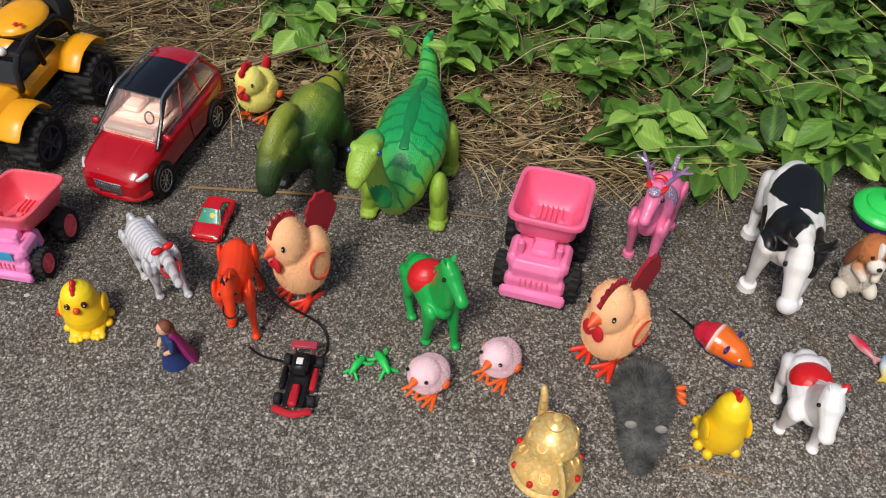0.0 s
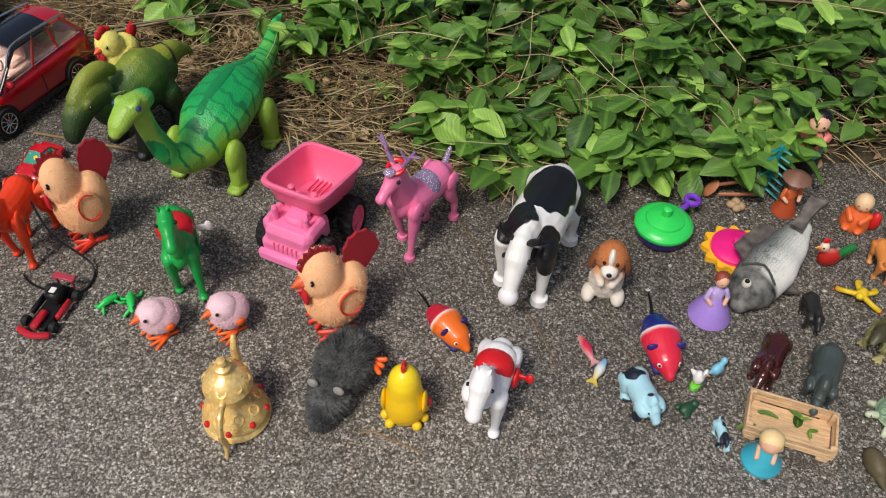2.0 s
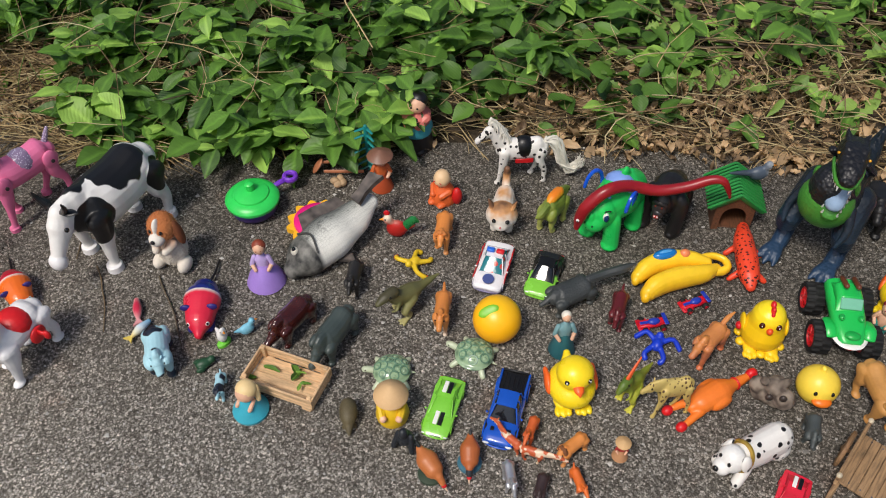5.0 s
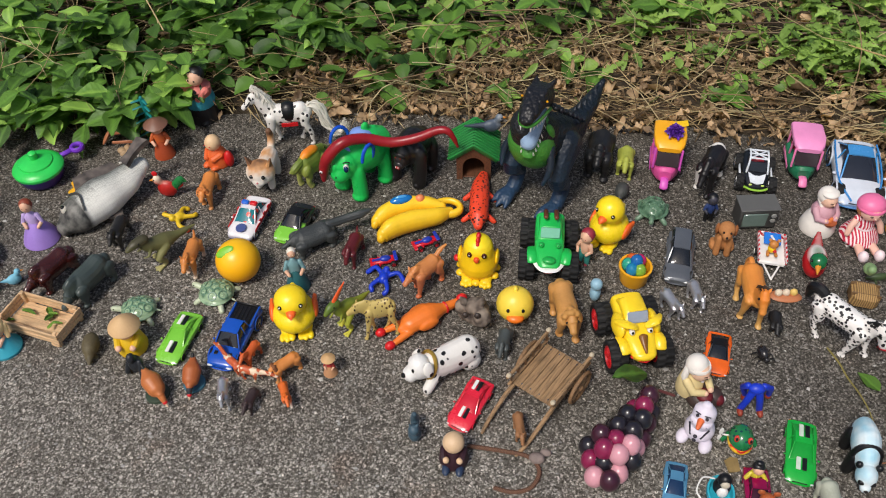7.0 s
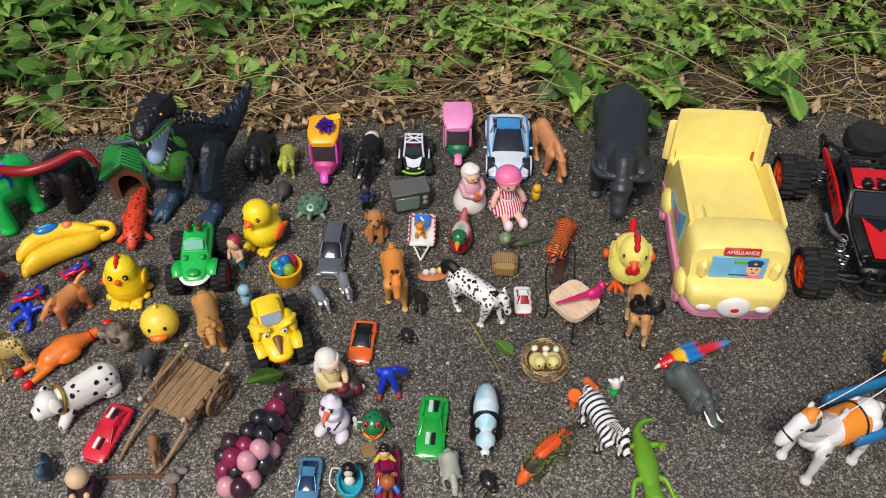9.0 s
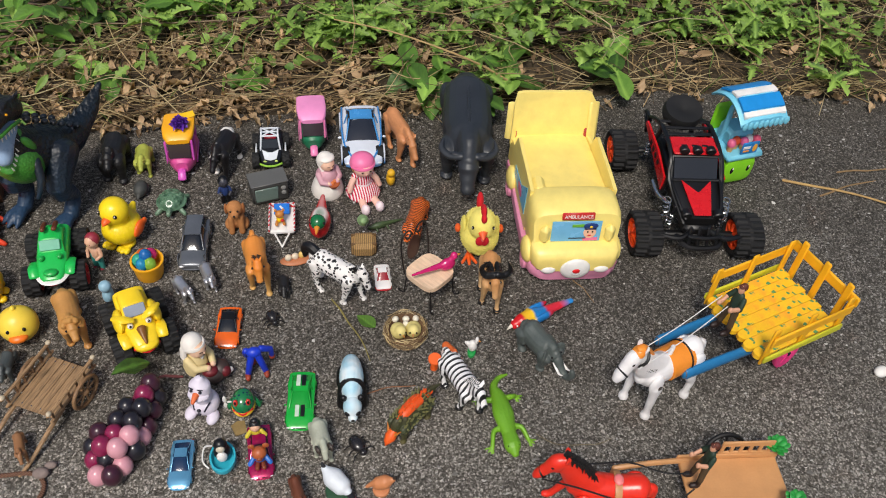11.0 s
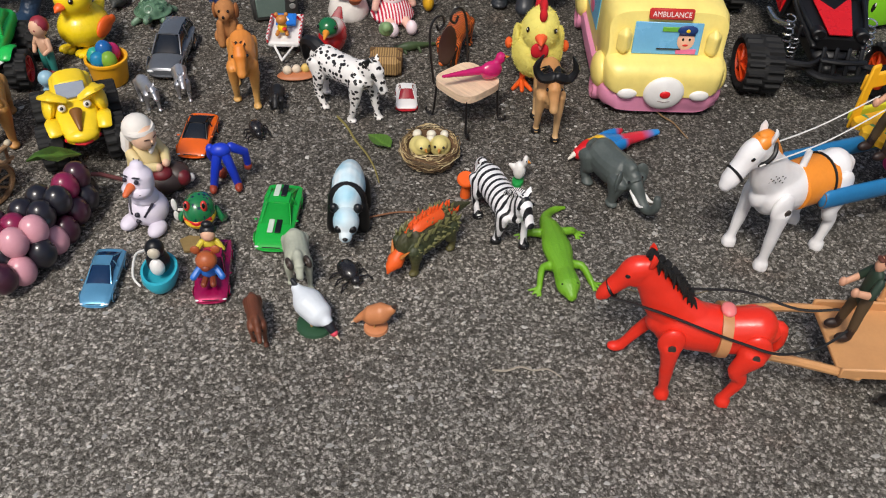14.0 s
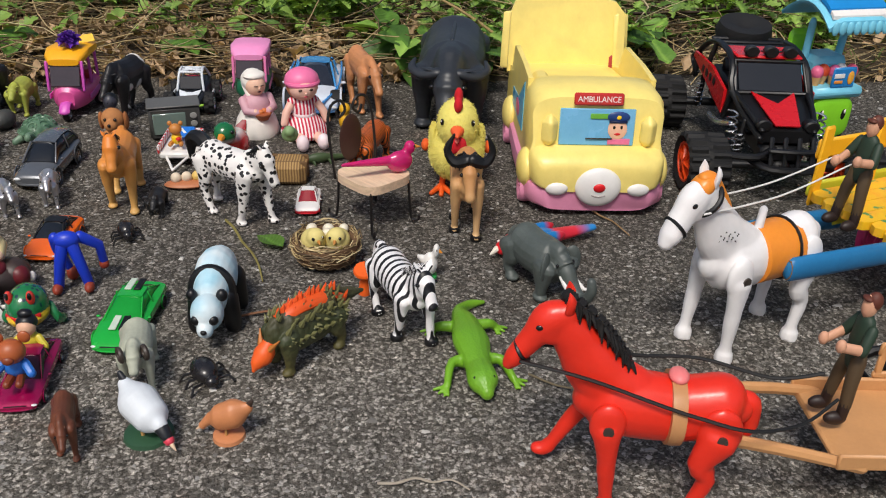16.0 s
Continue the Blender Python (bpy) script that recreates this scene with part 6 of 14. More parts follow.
        f.tube([(0.002, s * 0.018, 0.004), (-0.02, s * 0.018, 0.0034)], 0.0032, 8)
        part("foot", f, paint(feet, 0.45), ob)
    bk = paint((240, 96, 50), 0.45)
    part("beak", Geo().tube([(0.035, 0, 0.09), (0.05, 0, 0.0865)], [(0.0105, 0.0085), 0.002], 12), bk, ob)
    part("lower_beak", Geo().tube([(0.035, 0, 0.081), (0.045, 0, 0.078)], [(0.0065, 0.004), 0.0015], 10), paint((236, 120, 110), 0.5), ob)


rooster(-0.226, 0.822, -112, 5, (244, 234, 128), (206, 24, 36), (236, 96, 30), 0.78, "fluffy yellow toy chick with red felt comb", "fluffy_chick", "yellow chicks", False)
rooster(-0.127, 0.534, -136, 3)
rooster(0.178, 0.471, -138, 4)

# yellow egg-shaped hens
SUNNY = graded([(0.0, (250, 196, 20)), (0.6, (250, 206, 28)), (1.0, (255, 236, 40))], 2, 0.0, 0.08, 0.2, 0.34)
def plump_hen(x, y, yaw, h=0.07, w=0.05):
    """A pear-shaped wind-up hen: comb, round eyes, broad toes."""
    ob = thing("toy_hen", x, y, yaw, "yellow plastic wind-up hen with red comb", "toy hen", "yellow hens")
    prof = [(0.3, 0.05), (0.44, 0.1), (0.5, 0.24), (0.49, 0.37), (0.445, 0.48), (0.405, 0.57), (0.39, 0.67), (0.362, 0.78), (0.3, 0.87), (0.2, 0.935), (0.1, 0.965), (0.01, 0.975)]
    part("body", Geo().lathe([(r * w, z * h) for r, z in prof], 32), SUNNY, ob, "", 0.0012, 3)
    part("comb", Geo().ball((0.006, 0, h * 0.97), (0.0045, 0.0032, 0.0055), 12, 8).ball((-0.001, 0, h * 0.99), (0.0048, 0.0034, 0.0062), 12, 8).ball((0.01, 0, h * 0.9), (0.003, 0.003, 0.005), 10, 8), RED, ob, "", 0.0009, 2)
    part("beak", Geo().ball((w * 0.41, 0, h * 0.66), (0.0042, 0.004, 0.005), 12, 8), paint((232, 84, 30), 0.35), ob)
    for s in (-1, 1):
        p = Vector((w * 0.325, s * w * 0.175, h * 0.72))
        e = part("eye", Geo().ball(p, (0.0028, 0.0038, 0.0052), 12, 8), paint((70, 26, 12), 0.15), ob)
        part("eye_glint", Geo().ball(p + Vector((0.0022, s * 0.0006, 0.0014)), 0.001, 8, 6), WHITE, e)
        part("wing", Geo().ball((-0.004, s * w * 0.47, h * 0.4), (0.012, 0.0035, 0.011), 14, 10, rot(0, 20)), SUNNY, ob)
        f = Geo().ball((w * 0.32, s * w * 0.24, 0.005), (0.011, 0.0085, 0.005), 12, 8)
        for t in (-0.6, 0, 0.6):
            f.ball((w * 0.32 + 0.012 * math.cos(t), s * w * 0.24 + 0.0095 * math.sin(t), 0.0035), (0.0055, 0.0036, 0.0036), 10, 8)
        part("foot", f, YELLOW, ob, "", 0.0011, 2)
    for i in range(9):
        a = -2.4 + i * 0.6
        part("toe", Geo().ball((w * 0.47 * math.cos(a), w * 0.47 * math.sin(a), 0.0045), (0.0062, 0.0062, 0.0045), 10, 6), YELLOW, ob)
    part("wind_up_key", Geo().ball((0, -w * 0.55, h * 0.34), (0.0055, 0.004, 0.005), 12, 8).tube([(0, -w * 0.45, h * 0.34), (0, -w * 0.53, h * 0.34)], 0.0018, 8), RED, ob)


plump_hen(-0.338, 0.49, -78)
plump_hen(0.273, 0.381, 96)


def pink_chick(x, y, yaw, seed):
    ob = thing("fluffy_chick", x, y, yaw, "fluffy pale pink toy chick on orange feet", "toy chick", "pink chicks")
    fur = paint((246, 212, 220), 0.95)
    B = [((-0.001, 0, 0.0285), (0.0215, 0.0195, 0.0185)), ((0.005, 0, 0.039), (0.0165, 0.0165, 0.0145))]
    g = Geo()
    for c, r in B:
        g.ball(c, r, 20, 14)
    b = part("body", g, fur, ob, "", 0.0011, 6)
    part("fluff", fluff(B, 14000, 0.0022, random.Random(seed), 0.0002), fur, b, "short fluffy pile")
    part("beak", Geo().tube([(0.0195, 0, 0.0415), (0.029, 0, 0.0395)], [(0.005, 0.0045), 0.0014], 10), ORANGE, ob)
    for s in (-1, 1):
        part("eye", Geo().ball((0.0168, s * 0.0118, 0.0462), 0.0021, 10, 8), EYE, ob)
        part("wing", Geo().ball((-0.003, s * 0.0205, 0.027), (0.0055, 0.003, 0.005), 10, 8), ORANGE, ob, "small orange felt wing")
        f = Geo().tube([(-0.002, s * 0.009, 0.018), (0.0, s * 0.01, 0.003)], 0.0022, 8)
        for t in (-0.5, 0, 0.5):
            f.tube([(0, s * 0.01, 0.003), (0.02 * math.cos(t), s * 0.01 + 0.018 * math.sin(t), 0.0022)], [0.0024, 0.0018], 8)
        f.tube([(0, s * 0.01, 0.003), (-0.011, s * 0.011, 0.0022)], 0.0018, 8)
        part("foot", f, ORANGE, ob)


pink_chick(0.007, 0.426, -128, 8)
pink_chick(0.074, 0.446, -128, 9)


def kart(x, y, yaw):
    ob = thing("toy_kart", x, y, yaw, "small black and red toy racing kart", "toy car", "toy cars")
    R_ = paint((186, 30, 44), 0.35)
    part("floor", Geo().box((0, 0, 0.007), (0.064, 0.022, 0.004), 0.001), BLACK, ob)
    part("nose", Geo().tube([(0.036, -0.018, 0.007), (0.041, 0, 0.007), (0.036, 0.018, 0.007)], (0.004, 0.003), 8, sub=3).box((0.022, 0, 0.012), (0.026, 0.009, 0.007), 0.002), R_, ob)
    part("engine", Geo().box((-0.014, 0, 0.016), (0.022, 0.018, 0.014), 0.003), BLACK, ob)
    part("number_plate", Geo().box((-0.012, 0, 0.0236), (0.008, 0.007, 0.0012), 0.0004), WHITE, ob, "blank white plate")
    part("side_pod", Geo().box((0.0, 0.016, 0.009), (0.028, 0.006, 0.008), 0.002), R_, ob)
    part("side_pod", Geo().box((0.0, -0.016, 0.009), (0.028, 0.006, 0.008), 0.002), BLACK, ob)
    part("rear_wing", Geo().box((-0.034, 0, 0.022), (0.009, 0.028, 0.003), 0.001).box((-0.032, 0.01, 0.015), (0.003, 0.002, 0.014), 0.0005).box((-0.032, -0.01, 0.015), (0.003, 0.002, 0.014), 0.0005), paint((176, 60, 78), 0.4), ob)
    for sx in (0.024, -0.024):
        for s in (-1, 1):
            wheel(ob, (sx, s * 0.0175, 0.0065), 0.0065, 0.007, paint((60, 60, 62), 0.4))


kart(-0.116, 0.426, -94)

# princess doll with purple cloak
princess = quick_doll("princess_doll", -0.24, 0.446, -140, "small princess figurine in blue dress and purple cloak", 0.06, SKIN, paint((120, 70, 46), 0.6), paint((40, 60, 110), 0.5), graded([(0, (30, 60, 120)), (0.5, (36, 44, 96)), (1, (120, 44, 120))], 2, 0, 0.04, 0.1), r=0.24, head=0.12)
part("cloak", Geo().tube([(-0.004, 0, 0.044), (-0.008, 0, 0.03), (-0.012, 0, 0.012), (-0.015, 0, 0.002)], [(0.007, 0.004), (0.0105, 0.0055), (0.0135, 0.0065), (0.0145, 0.007)], 14, sub=3), paint((156, 40, 112), 0.5), princess, "magenta cloak")
part("hair_plait", Geo().ball((-0.005, 0, 0.049), (0.0055, 0.006, 0.008), 12, 8), paint((126, 74, 44), 0.6), princess)

# lime green jumping lizards
for dx, dy, yw in ((-0.063, 0.445, 60), (-0.038, 0.449, 120)):
    g = Geo().tube([(-0.013, 0, 0.008), (0, 0, 0.01), (0.012, 0, 0.008)], [0.003, 0.005, 0.004], 10, sub=3)
    for s in (-1, 1):
        g.tube([(0.006, 0, 0.008), (0.013, s * 0.011, 0.003), (0.018, s * 0.012, 0.002)], 0.0019, 7).tube([(-0.007, 0, 0.008), (-0.014, s * 0.01, 0.003)], 0.002, 7)
    solo("toy_lizard", g, paint((40, 206, 92), 0.35), dx, dy, yw, "small bright green plastic lizard", "toy lizard", "green lizards", vox=0.0008, soft=2)

# horses
SILVER = striped((214, 214, 218), (178, 178, 184), 60, 0.7, 'X', 3, 0.35)
h, poll, nose, d, ht = beast("toy_horse", -0.278, 0.544, -48, "silver grey jointed toy horse with red bridle", "toy horse", 0.072, 1.0, 0.46, SILVER, (0.26, 0.2), (0.42, 0.125, 58), 0.07, 0.25, TAIL_HORSE, (0.1, 0.5, 1), jointed=True)
part("bridle", Geo().torus(poll + d * 0.012, ht * 1.02, 0.0013, rot(0, 55)), RED, h)
part("bow", Geo().ball(poll + Vector((0.0, 0.006, 0.01)), (0.004, 0.006, 0.003)).ball(poll + Vector((0, -0.006, 0.01)), (0.004, 0.006, 0.003)), RED, h)
VERM = paint((240, 66, 26), 0.36)
h, poll, nose, d, ht = beast("toy_horse", -0.183, 0.508, -84, "orange-red plastic toy horse with black mane and cord", "toy horse", 0.08, 0.95, 0.5, VERM, (0.24, 0.24), (0.46, 0.13, 66), 0.07, 0.25, None, (0.1, 0.5, 1), jointed=True)
mane(h, poll + Vector((0.006, 0, 0.008)), poll - Vector((0.014, 0, 0.006)), BLACK, 0.009, 0.004)
part("noseband", Geo().torus(poll + d * 0.026, ht * 0.8, 0.001, rot(0, 30)), BLACK, h)
cord("cord", [(-0.163, 0.51, 0.07), (-0.141, 0.495, 0.04), (-0.103, 0.49, 0.006), (-0.096, 0.46, 0.002), (-0.121, 0.448, 0.002), (-0.156, 0.454, 0.002), (-0.171, 0.464, 0.002)], 0.0015, BLACK, h, "trailing black cord")
GREEN = paint((24, 168, 74), 0.36)
h, poll, nose, d, ht = beast("toy_horse", 0.004, 0.501, -62, "bright green plastic toy horse with red saddle", "toy horse", 0.072, 0.95, 0.44, GREEN, (0.2, 0.74), (0.4, 0.15, 30), 0.072, 0.24, None, (0.1, 0.5, 1))
part("saddle", Geo().ball((-0.004, 0, 0.062), (0.017, 0.019, 0.016), 16, 10), RED, h, "", 0.001, 2)
part("wind_up_key", Geo().box((-0.01, 0.024, 0.052), (0.003, 0.01, 0.006), 0.001).ball((-0.01, 0.031, 0.052), (0.002, 0.004, 0.006)), WHITE, h)
mane(h, poll + Vector((0, 0, 0.006)), poll - Vector((0.016, 0, 0.016)), GREEN, 0.007, 0.003)
PUREW = paint((240, 238, 238), 0.4)
h, poll, nose, d, ht = beast("toy_horse", 0.35, 0.412, -98, "white plastic toy horse with red saddle blanket", "toy horse", 0.074, 0.86, 0.5, PUREW, (0.18, 0.6), (0.48, 0.18, 50), 0.08, 0.25, None, (0.1, 0.5, 1), stride=0.1)
part("saddle", Geo().ball((-0.004, 0, 0.0615), (0.018, 0.0185, 0.0165), 16, 10).ball((-0.008, 0.02, 0.044), (0.01, 0.004, 0.012)), RED, h, "red saddle blanket", 0.001, 2)
part("wind_up_key", Geo().box((-0.008, 0.026, 0.05), (0.003, 0.012, 0.006), 0.001).ball((-0.008, 0.033, 0.05), (0.003, 0.004, 0.007)), RED, h)
mane(h, poll + Vector((0, 0, 0.006)), poll - Vector((0.018, 0, 0.012)), PUREW, 0.008, 0.0035)

# pink reindeer with clear antlers
PK = paint((236, 122, 166), 0.34)
GLIT = spotted((150, 130, 160), (230, 220, 240), 500, 0.3, 0.15, coat=0.6)
h, poll, nose, d, ht = beast("toy_reindeer", 0.239, 0.62, -116, "pink jointed toy reindeer with clear purple antlers", "toy reindeer", 0.08, 1.0, 0.42, PK, (0.15, 0.56), (0.36, 0.135, 34), 0.062, 0.23, None, (0.1, 0.6, 0.8), jointed=True, hoof=PK)
part("glitter_saddle", Geo().ball((-0.004, 0, 0.065), (0.018, 0.0165, 0.0155), 16, 10), GLIT, h, "clear panel filled with glitter")
part("forehead_gem", Geo().ball(poll + Vector((0.01, 0, 0.008)), (0.006, 0.006, 0.003), 12, 8), GLIT, h)
part("hair_ribbon", Geo().torus(poll + Vector((0, 0, 0.008)), 0.008, 0.0024, rot(0, 20)), RED, h)
for s in (-1, 1):
    a = poll + Vector((-0.002, s * 0.006, 0.008))
    g = Geo().tube([a, a + Vector((0, s * 0.006, 0.012)), a + Vector((-0.002, s * 0.014, 0.026))], [0.0024, 0.0022, 0.0012], 8, sub=3)
    g.tube([a + Vector((0, s * 0.006, 0.012)), a + Vector((0.004, s * 0.002, 0.024))], [0.0018, 0.001], 7).tube([a + Vector((0, s * 0.01, 0.019)), a + Vector((-0.002, s * 0.019, 0.021))], [0.0016, 0.0009], 7)
    part("antler", g, paint((176, 140, 196), 0.12, trans=0.35, coat=0.5), h, "clear purple antler")
part("tail", Geo().tube([(-0.035, 0, 0.07), (-0.045, 0, 0.086)], [0.004, 0.002], 8), GLIT, h)

# cow
a = Mat("cow_hide")
near = None
for at, r in (((-0.012, 0.004, 0.1), 0.036), ((0.044, -0.018, 0.092), 0.026), ((0.05, 0.024, 0.07), 0.024), ((-0.062, -0.02, 0.05), 0.018), ((-0.05, 0.034, 0.066), 0.02), ((0.012, -0.036, 0.066), 0.017), ((0.018, 0.0, 0.102), 0.007), ((0.1, -0.026, 0.1), 0.015), ((0.086, 0.022, 0.11), 0.015)):
    q = a.node("VectorMath")
    q.operation = 'DISTANCE'
    q.inputs[1].default_value = at
    a.link(a.co, q.inputs[0])
    q = a.math('DIVIDE', q.outputs["Value"], r)
    near = q if near is None else a.math('MINIMUM', near, q)
near = a.math('MULTIPLY', a.math('ADD', near, a.math('MULTIPLY', a.noise(40, 1.5, 0.4), 0.7)), 0.5)
col = a.ramp(near, [(0.655, lin((20, 20, 22))), (0.672, lin((240, 238, 234)))])
COW = a.finish(col, 0.42)
h, poll, nose, d, ht = beast("toy_cow", 0.371, 0.6, -104, "large black and white plastic toy cow", "toy cow", 0.1, 1.25, 0.62, COW, (0.3, 0.08), (0.46, 0.165, 58), 0.082, 0.3, TAIL_DOWN, (0.2, 1.0, 0.1), 0.05, turn=4, ear_mat=BLACK, muzzle=PUREW, hoof=PUREW)
for s in (-1, 1):
    part("horn", Geo().tube([poll + Vector((0, s * 0.012, 0.012)), poll + Vector((0.002, s * 0.02, 0.02)), poll + Vector((0.004, s * 0.021, 0.028))], [0.004, 0.003, 0.0012], 8, sub=2), BLACK, h)


# clockwork mice
def mouse(x, y, yaw, back, front, label):
    ob = thing("toy_mouse", x, y, yaw, label, "toy mouse", "clockwork mice")
    skin = graded([(0.0, back), (0.28, back), (0.3, (236, 230, 220)), (0.36, front), (1.0, front)], 0, -0.026, 0.028, 0.05, 0.3, coat=0.4)
    g = Geo().tube([(-0.02, 0, 0.012), (-0.008, 0, 0.014), (0.012, 0, 0.012), (0.026, 0, 0.008)], [(0.012, 0.011), (0.0165, 0.015), (0.0125, 0.012), (0.004, 0.005)], 18, sub=4)
    part("body", g, skin, ob, "", 0.001, 4)
    part("base", Geo().box((0, 0, 0.004), (0.04, 0.022, 0.006), 0.002), paint((40, 40, 110), 0.4), ob)
    for s in (-1, 1):
        e = part("eye", Geo().ball((0.019, s * 0.0075, 0.015), 0.0022, 10, 8), WHITE, ob)
        part("pupil", Geo().ball((0.0203, s * 0.0082, 0.016), 0.0012, 8, 6), EYE, e)
        part("ear", Geo().ball((0.006, s * 0.011, 0.0215), (0.002, 0.005, 0.004), 10, 8), paint((50, 40, 120), 0.4), ob)
    part("tail", Geo().tube([(-0.03, 0, 0.006), (-0.045, 0.004, 0.004), (-0.062, 0.006, 0.0025)], [0.0016, 0.0013, 0.0008], 6, sub=3), BLACK, ob)


mouse(0.297, 0.482, -42, (206, 36, 60), (240, 112, 30), "orange and red painted clockwork toy mouse")
mouse(0.511, 0.502, -74, (30, 40, 130), (222, 40, 66), "red and blue painted clockwork toy mouse")

# grey furry mole
FUR = patched((108, 109, 108), (56, 58, 58), 70, 0.5, 0.95, 0.25)
ob = thing("plush_mole", 0.204, 0.397, -98, "grey furry toy mole lying on the asphalt", "toy mole")
B = [((-0.016, 0, 0.022), (0.036, 0.027, 0.022)), ((0.02, 0, 0.018), (0.027, 0.02, 0.018)), ((0.042, 0.0, 0.012), (0.013, 0.011, 0.009))]
g = Geo()
for c, r in B:
    g.ball(c, r, 20, 14)
b = part("body", g, FUR, ob, "", 0.0015, 5)
part("fur", fluff(B, 22000, 0.0058, random.Random(6), 0.0006), FUR, b, "short grey fur")
for s in (-1, 1):
    part("ear", Geo().ball((0.026, s * 0.013, 0.0375), (0.0026, 0.0055, 0.0055), 12, 8), paint((150, 148, 144), 0.8), ob)
g = Geo()
for k in range(3):
    g.tube([(-0.026, 0.022, 0.022), (-0.03 + 0.008 * k, 0.036, 0.024)], [0.003, 0.0026], 8)
part("foot", g, ORANGE, ob, "orange plastic foot")


# gilded pot with red stones
def gold_pot(x, y, yaw):
    GOLD = Mat("gilding")
    n = GOLD.node("TexVoronoi", Scale=220.0)
    GOLD.link(GOLD.co, n.inputs["Vector"])
    gold = GOLD.finish(GOLD.ramp(n.outputs["Distance"], [(0.0, lin((255, 232, 164))), (0.7, lin((244, 200, 118)))]), 0.3, metal=0.4, bump=0)
    bp = GOLD.node("Bump", Strength=0.12, Distance=0.0012)
    GOLD.link(n.outputs["Distance"], bp.inputs["Height"]).link(bp.outputs[0], GOLD.b.inputs["Normal"])
    ob = thing("gilded_pot", x, y, yaw, "gilded lidded pot with red stones and a curved handle", "ornament")
    part("body", Geo().lathe([(0.035, 0), (0.0365, 0.003), (0.034, 0.007), (0.031, 0.009), (0.0345, 0.012), (0.0335, 0.018), (0.0265, 0.026), (0.018, 0.034), (0.0145, 0.044), (0.0145, 0.05), (0.0195, 0.053), (0.0195, 0.057)], 32), gold, ob)
    part("lid", Geo().lathe([(0.024, 0.056), (0.0255, 0.059), (0.0245, 0.063), (0.0225, 0.07), (0.016, 0.0775), (0.0065, 0.081), (0.0085, 0.085), (0.0085, 0.088), (0.004, 0.0905), (0.0058, 0.0945), (0.0045, 0.0985), (0.001, 0.1)], 28), gold, ob)
    for i in range(8):
        a = 2 * math.pi * i / 8
        part("red_stone", Geo().ball((0.033 * math.cos(a), 0.033 * math.sin(a), 0.0155 + 0.003 * (i % 2)), (0.0036, 0.0036, 0.0044), 10, 8), paint((210, 20, 24), 0.12, coat=0.7), ob)
        part("scroll", Geo().torus((0.0255 * math.cos(a + 0.4), 0.0255 * math.sin(a + 0.4), 0.0268), 0.0052, 0.0014, Matrix.Rotation(a + 0.4, 4, 'Z') @ rot(0, 42), 14, 6), gold, ob)
        part("scroll", Geo().torus((0.0205 * math.cos(a), 0.0205 * math.sin(a), 0.0705), 0.0044, 0.0013, Matrix.Rotation(a, 4, 'Z') @ rot(0, 40), 14, 6), gold, ob)
    part("handle", Geo().tube([(0.02, 0, 0.056), (0.038, 0, 0.058), (0.05, 0, 0.04), (0.045, 0, 0.016), (0.052, 0, 0.004)], [(0.003, 0.004), (0.0035, 0.0045), (0.003, 0.004), (0.003, 0.004), 0.002], 10, sub=5), gold, ob)
    part("hinge", Geo().box((0.026, 0, 0.06), (0.008, 0.006, 0.008), 0.0015), gold, ob)
    part("spout", Geo().tube([(-0.019, 0, 0.028), (-0.036, 0, 0.044), (-0.04, 0, 0.066), (-0.045, 0, 0.076)], [0.008, 0.0055, 0.004, 0.0032], 12, sub=4), gold, ob)


gold_pot(0.116, 0.348, -80)


# ---- toys about the fish, the crate and the bananas ----
def col(c, rough=0.45, **k):
    return paint(c, rough, **k)


# sitting puppy
PUP = graded([(0.0, (222, 214, 200)), (0.45, (226, 216, 202)), (0.62, (196, 130, 78)), (1.0, (186, 112, 62))], 2, 0.0, 0.075, 0.7, 0.85, 40)
ob = thing("toy_puppy", 0.448, 0.57, -92, "brown and white furry toy puppy sitting up", "toy dog")
B = [((0, 0, 0.026), (0.017, 0.018, 0.026)), ((0.004, 0, 0.058), (0.0165, 0.0165, 0.016))]
g = Geo()
for c, r in B:
    g.ball(c, r, 20, 14)
g.ball((0.019, 0, 0.053), (0.009, 0.009, 0.007))
for s in (-1, 1):
    g.tube([(0.01, s * 0.011, 0.04), (0.021, s * 0.006, 0.036)], [0.006, 0.0045], 10)
    g.ball((0.008, s * 0.016, 0.008), (0.013, 0.008, 0.008))
b = part("body", g, PUP, ob, "", 0.0011, 4)
part("fur", fluff(B, 7000, 0.0024, random.Random(2), 0.0003), PUP, b)
for s in (-1, 1):
    part("ear", Geo().ball((0.002, s * 0.0175, 0.051), (0.007, 0.0045, 0.0155), 12, 10, rot(s * 14)), col((142, 82, 48), 0.9, var=0.4), ob)
    part("eye", Geo().ball((0.018, s * 0.0065, 0.061), 0.0024, 10, 8), EYE, ob)
part("blaze", Geo().ball((0.0135, 0, 0.0645), (0.0078, 0.0042, 0.0102)).ball((0.0198, 0, 0.053), (0.0092, 0.0094, 0.0074)), col((228, 222, 212), 0.9), ob, "white blaze and muzzle", 0.0009, 2)
part("nose", Geo().ball((0.0285, 0, 0.0555), (0.0022, 0.003, 0.0022), 10, 8), EYE, ob)

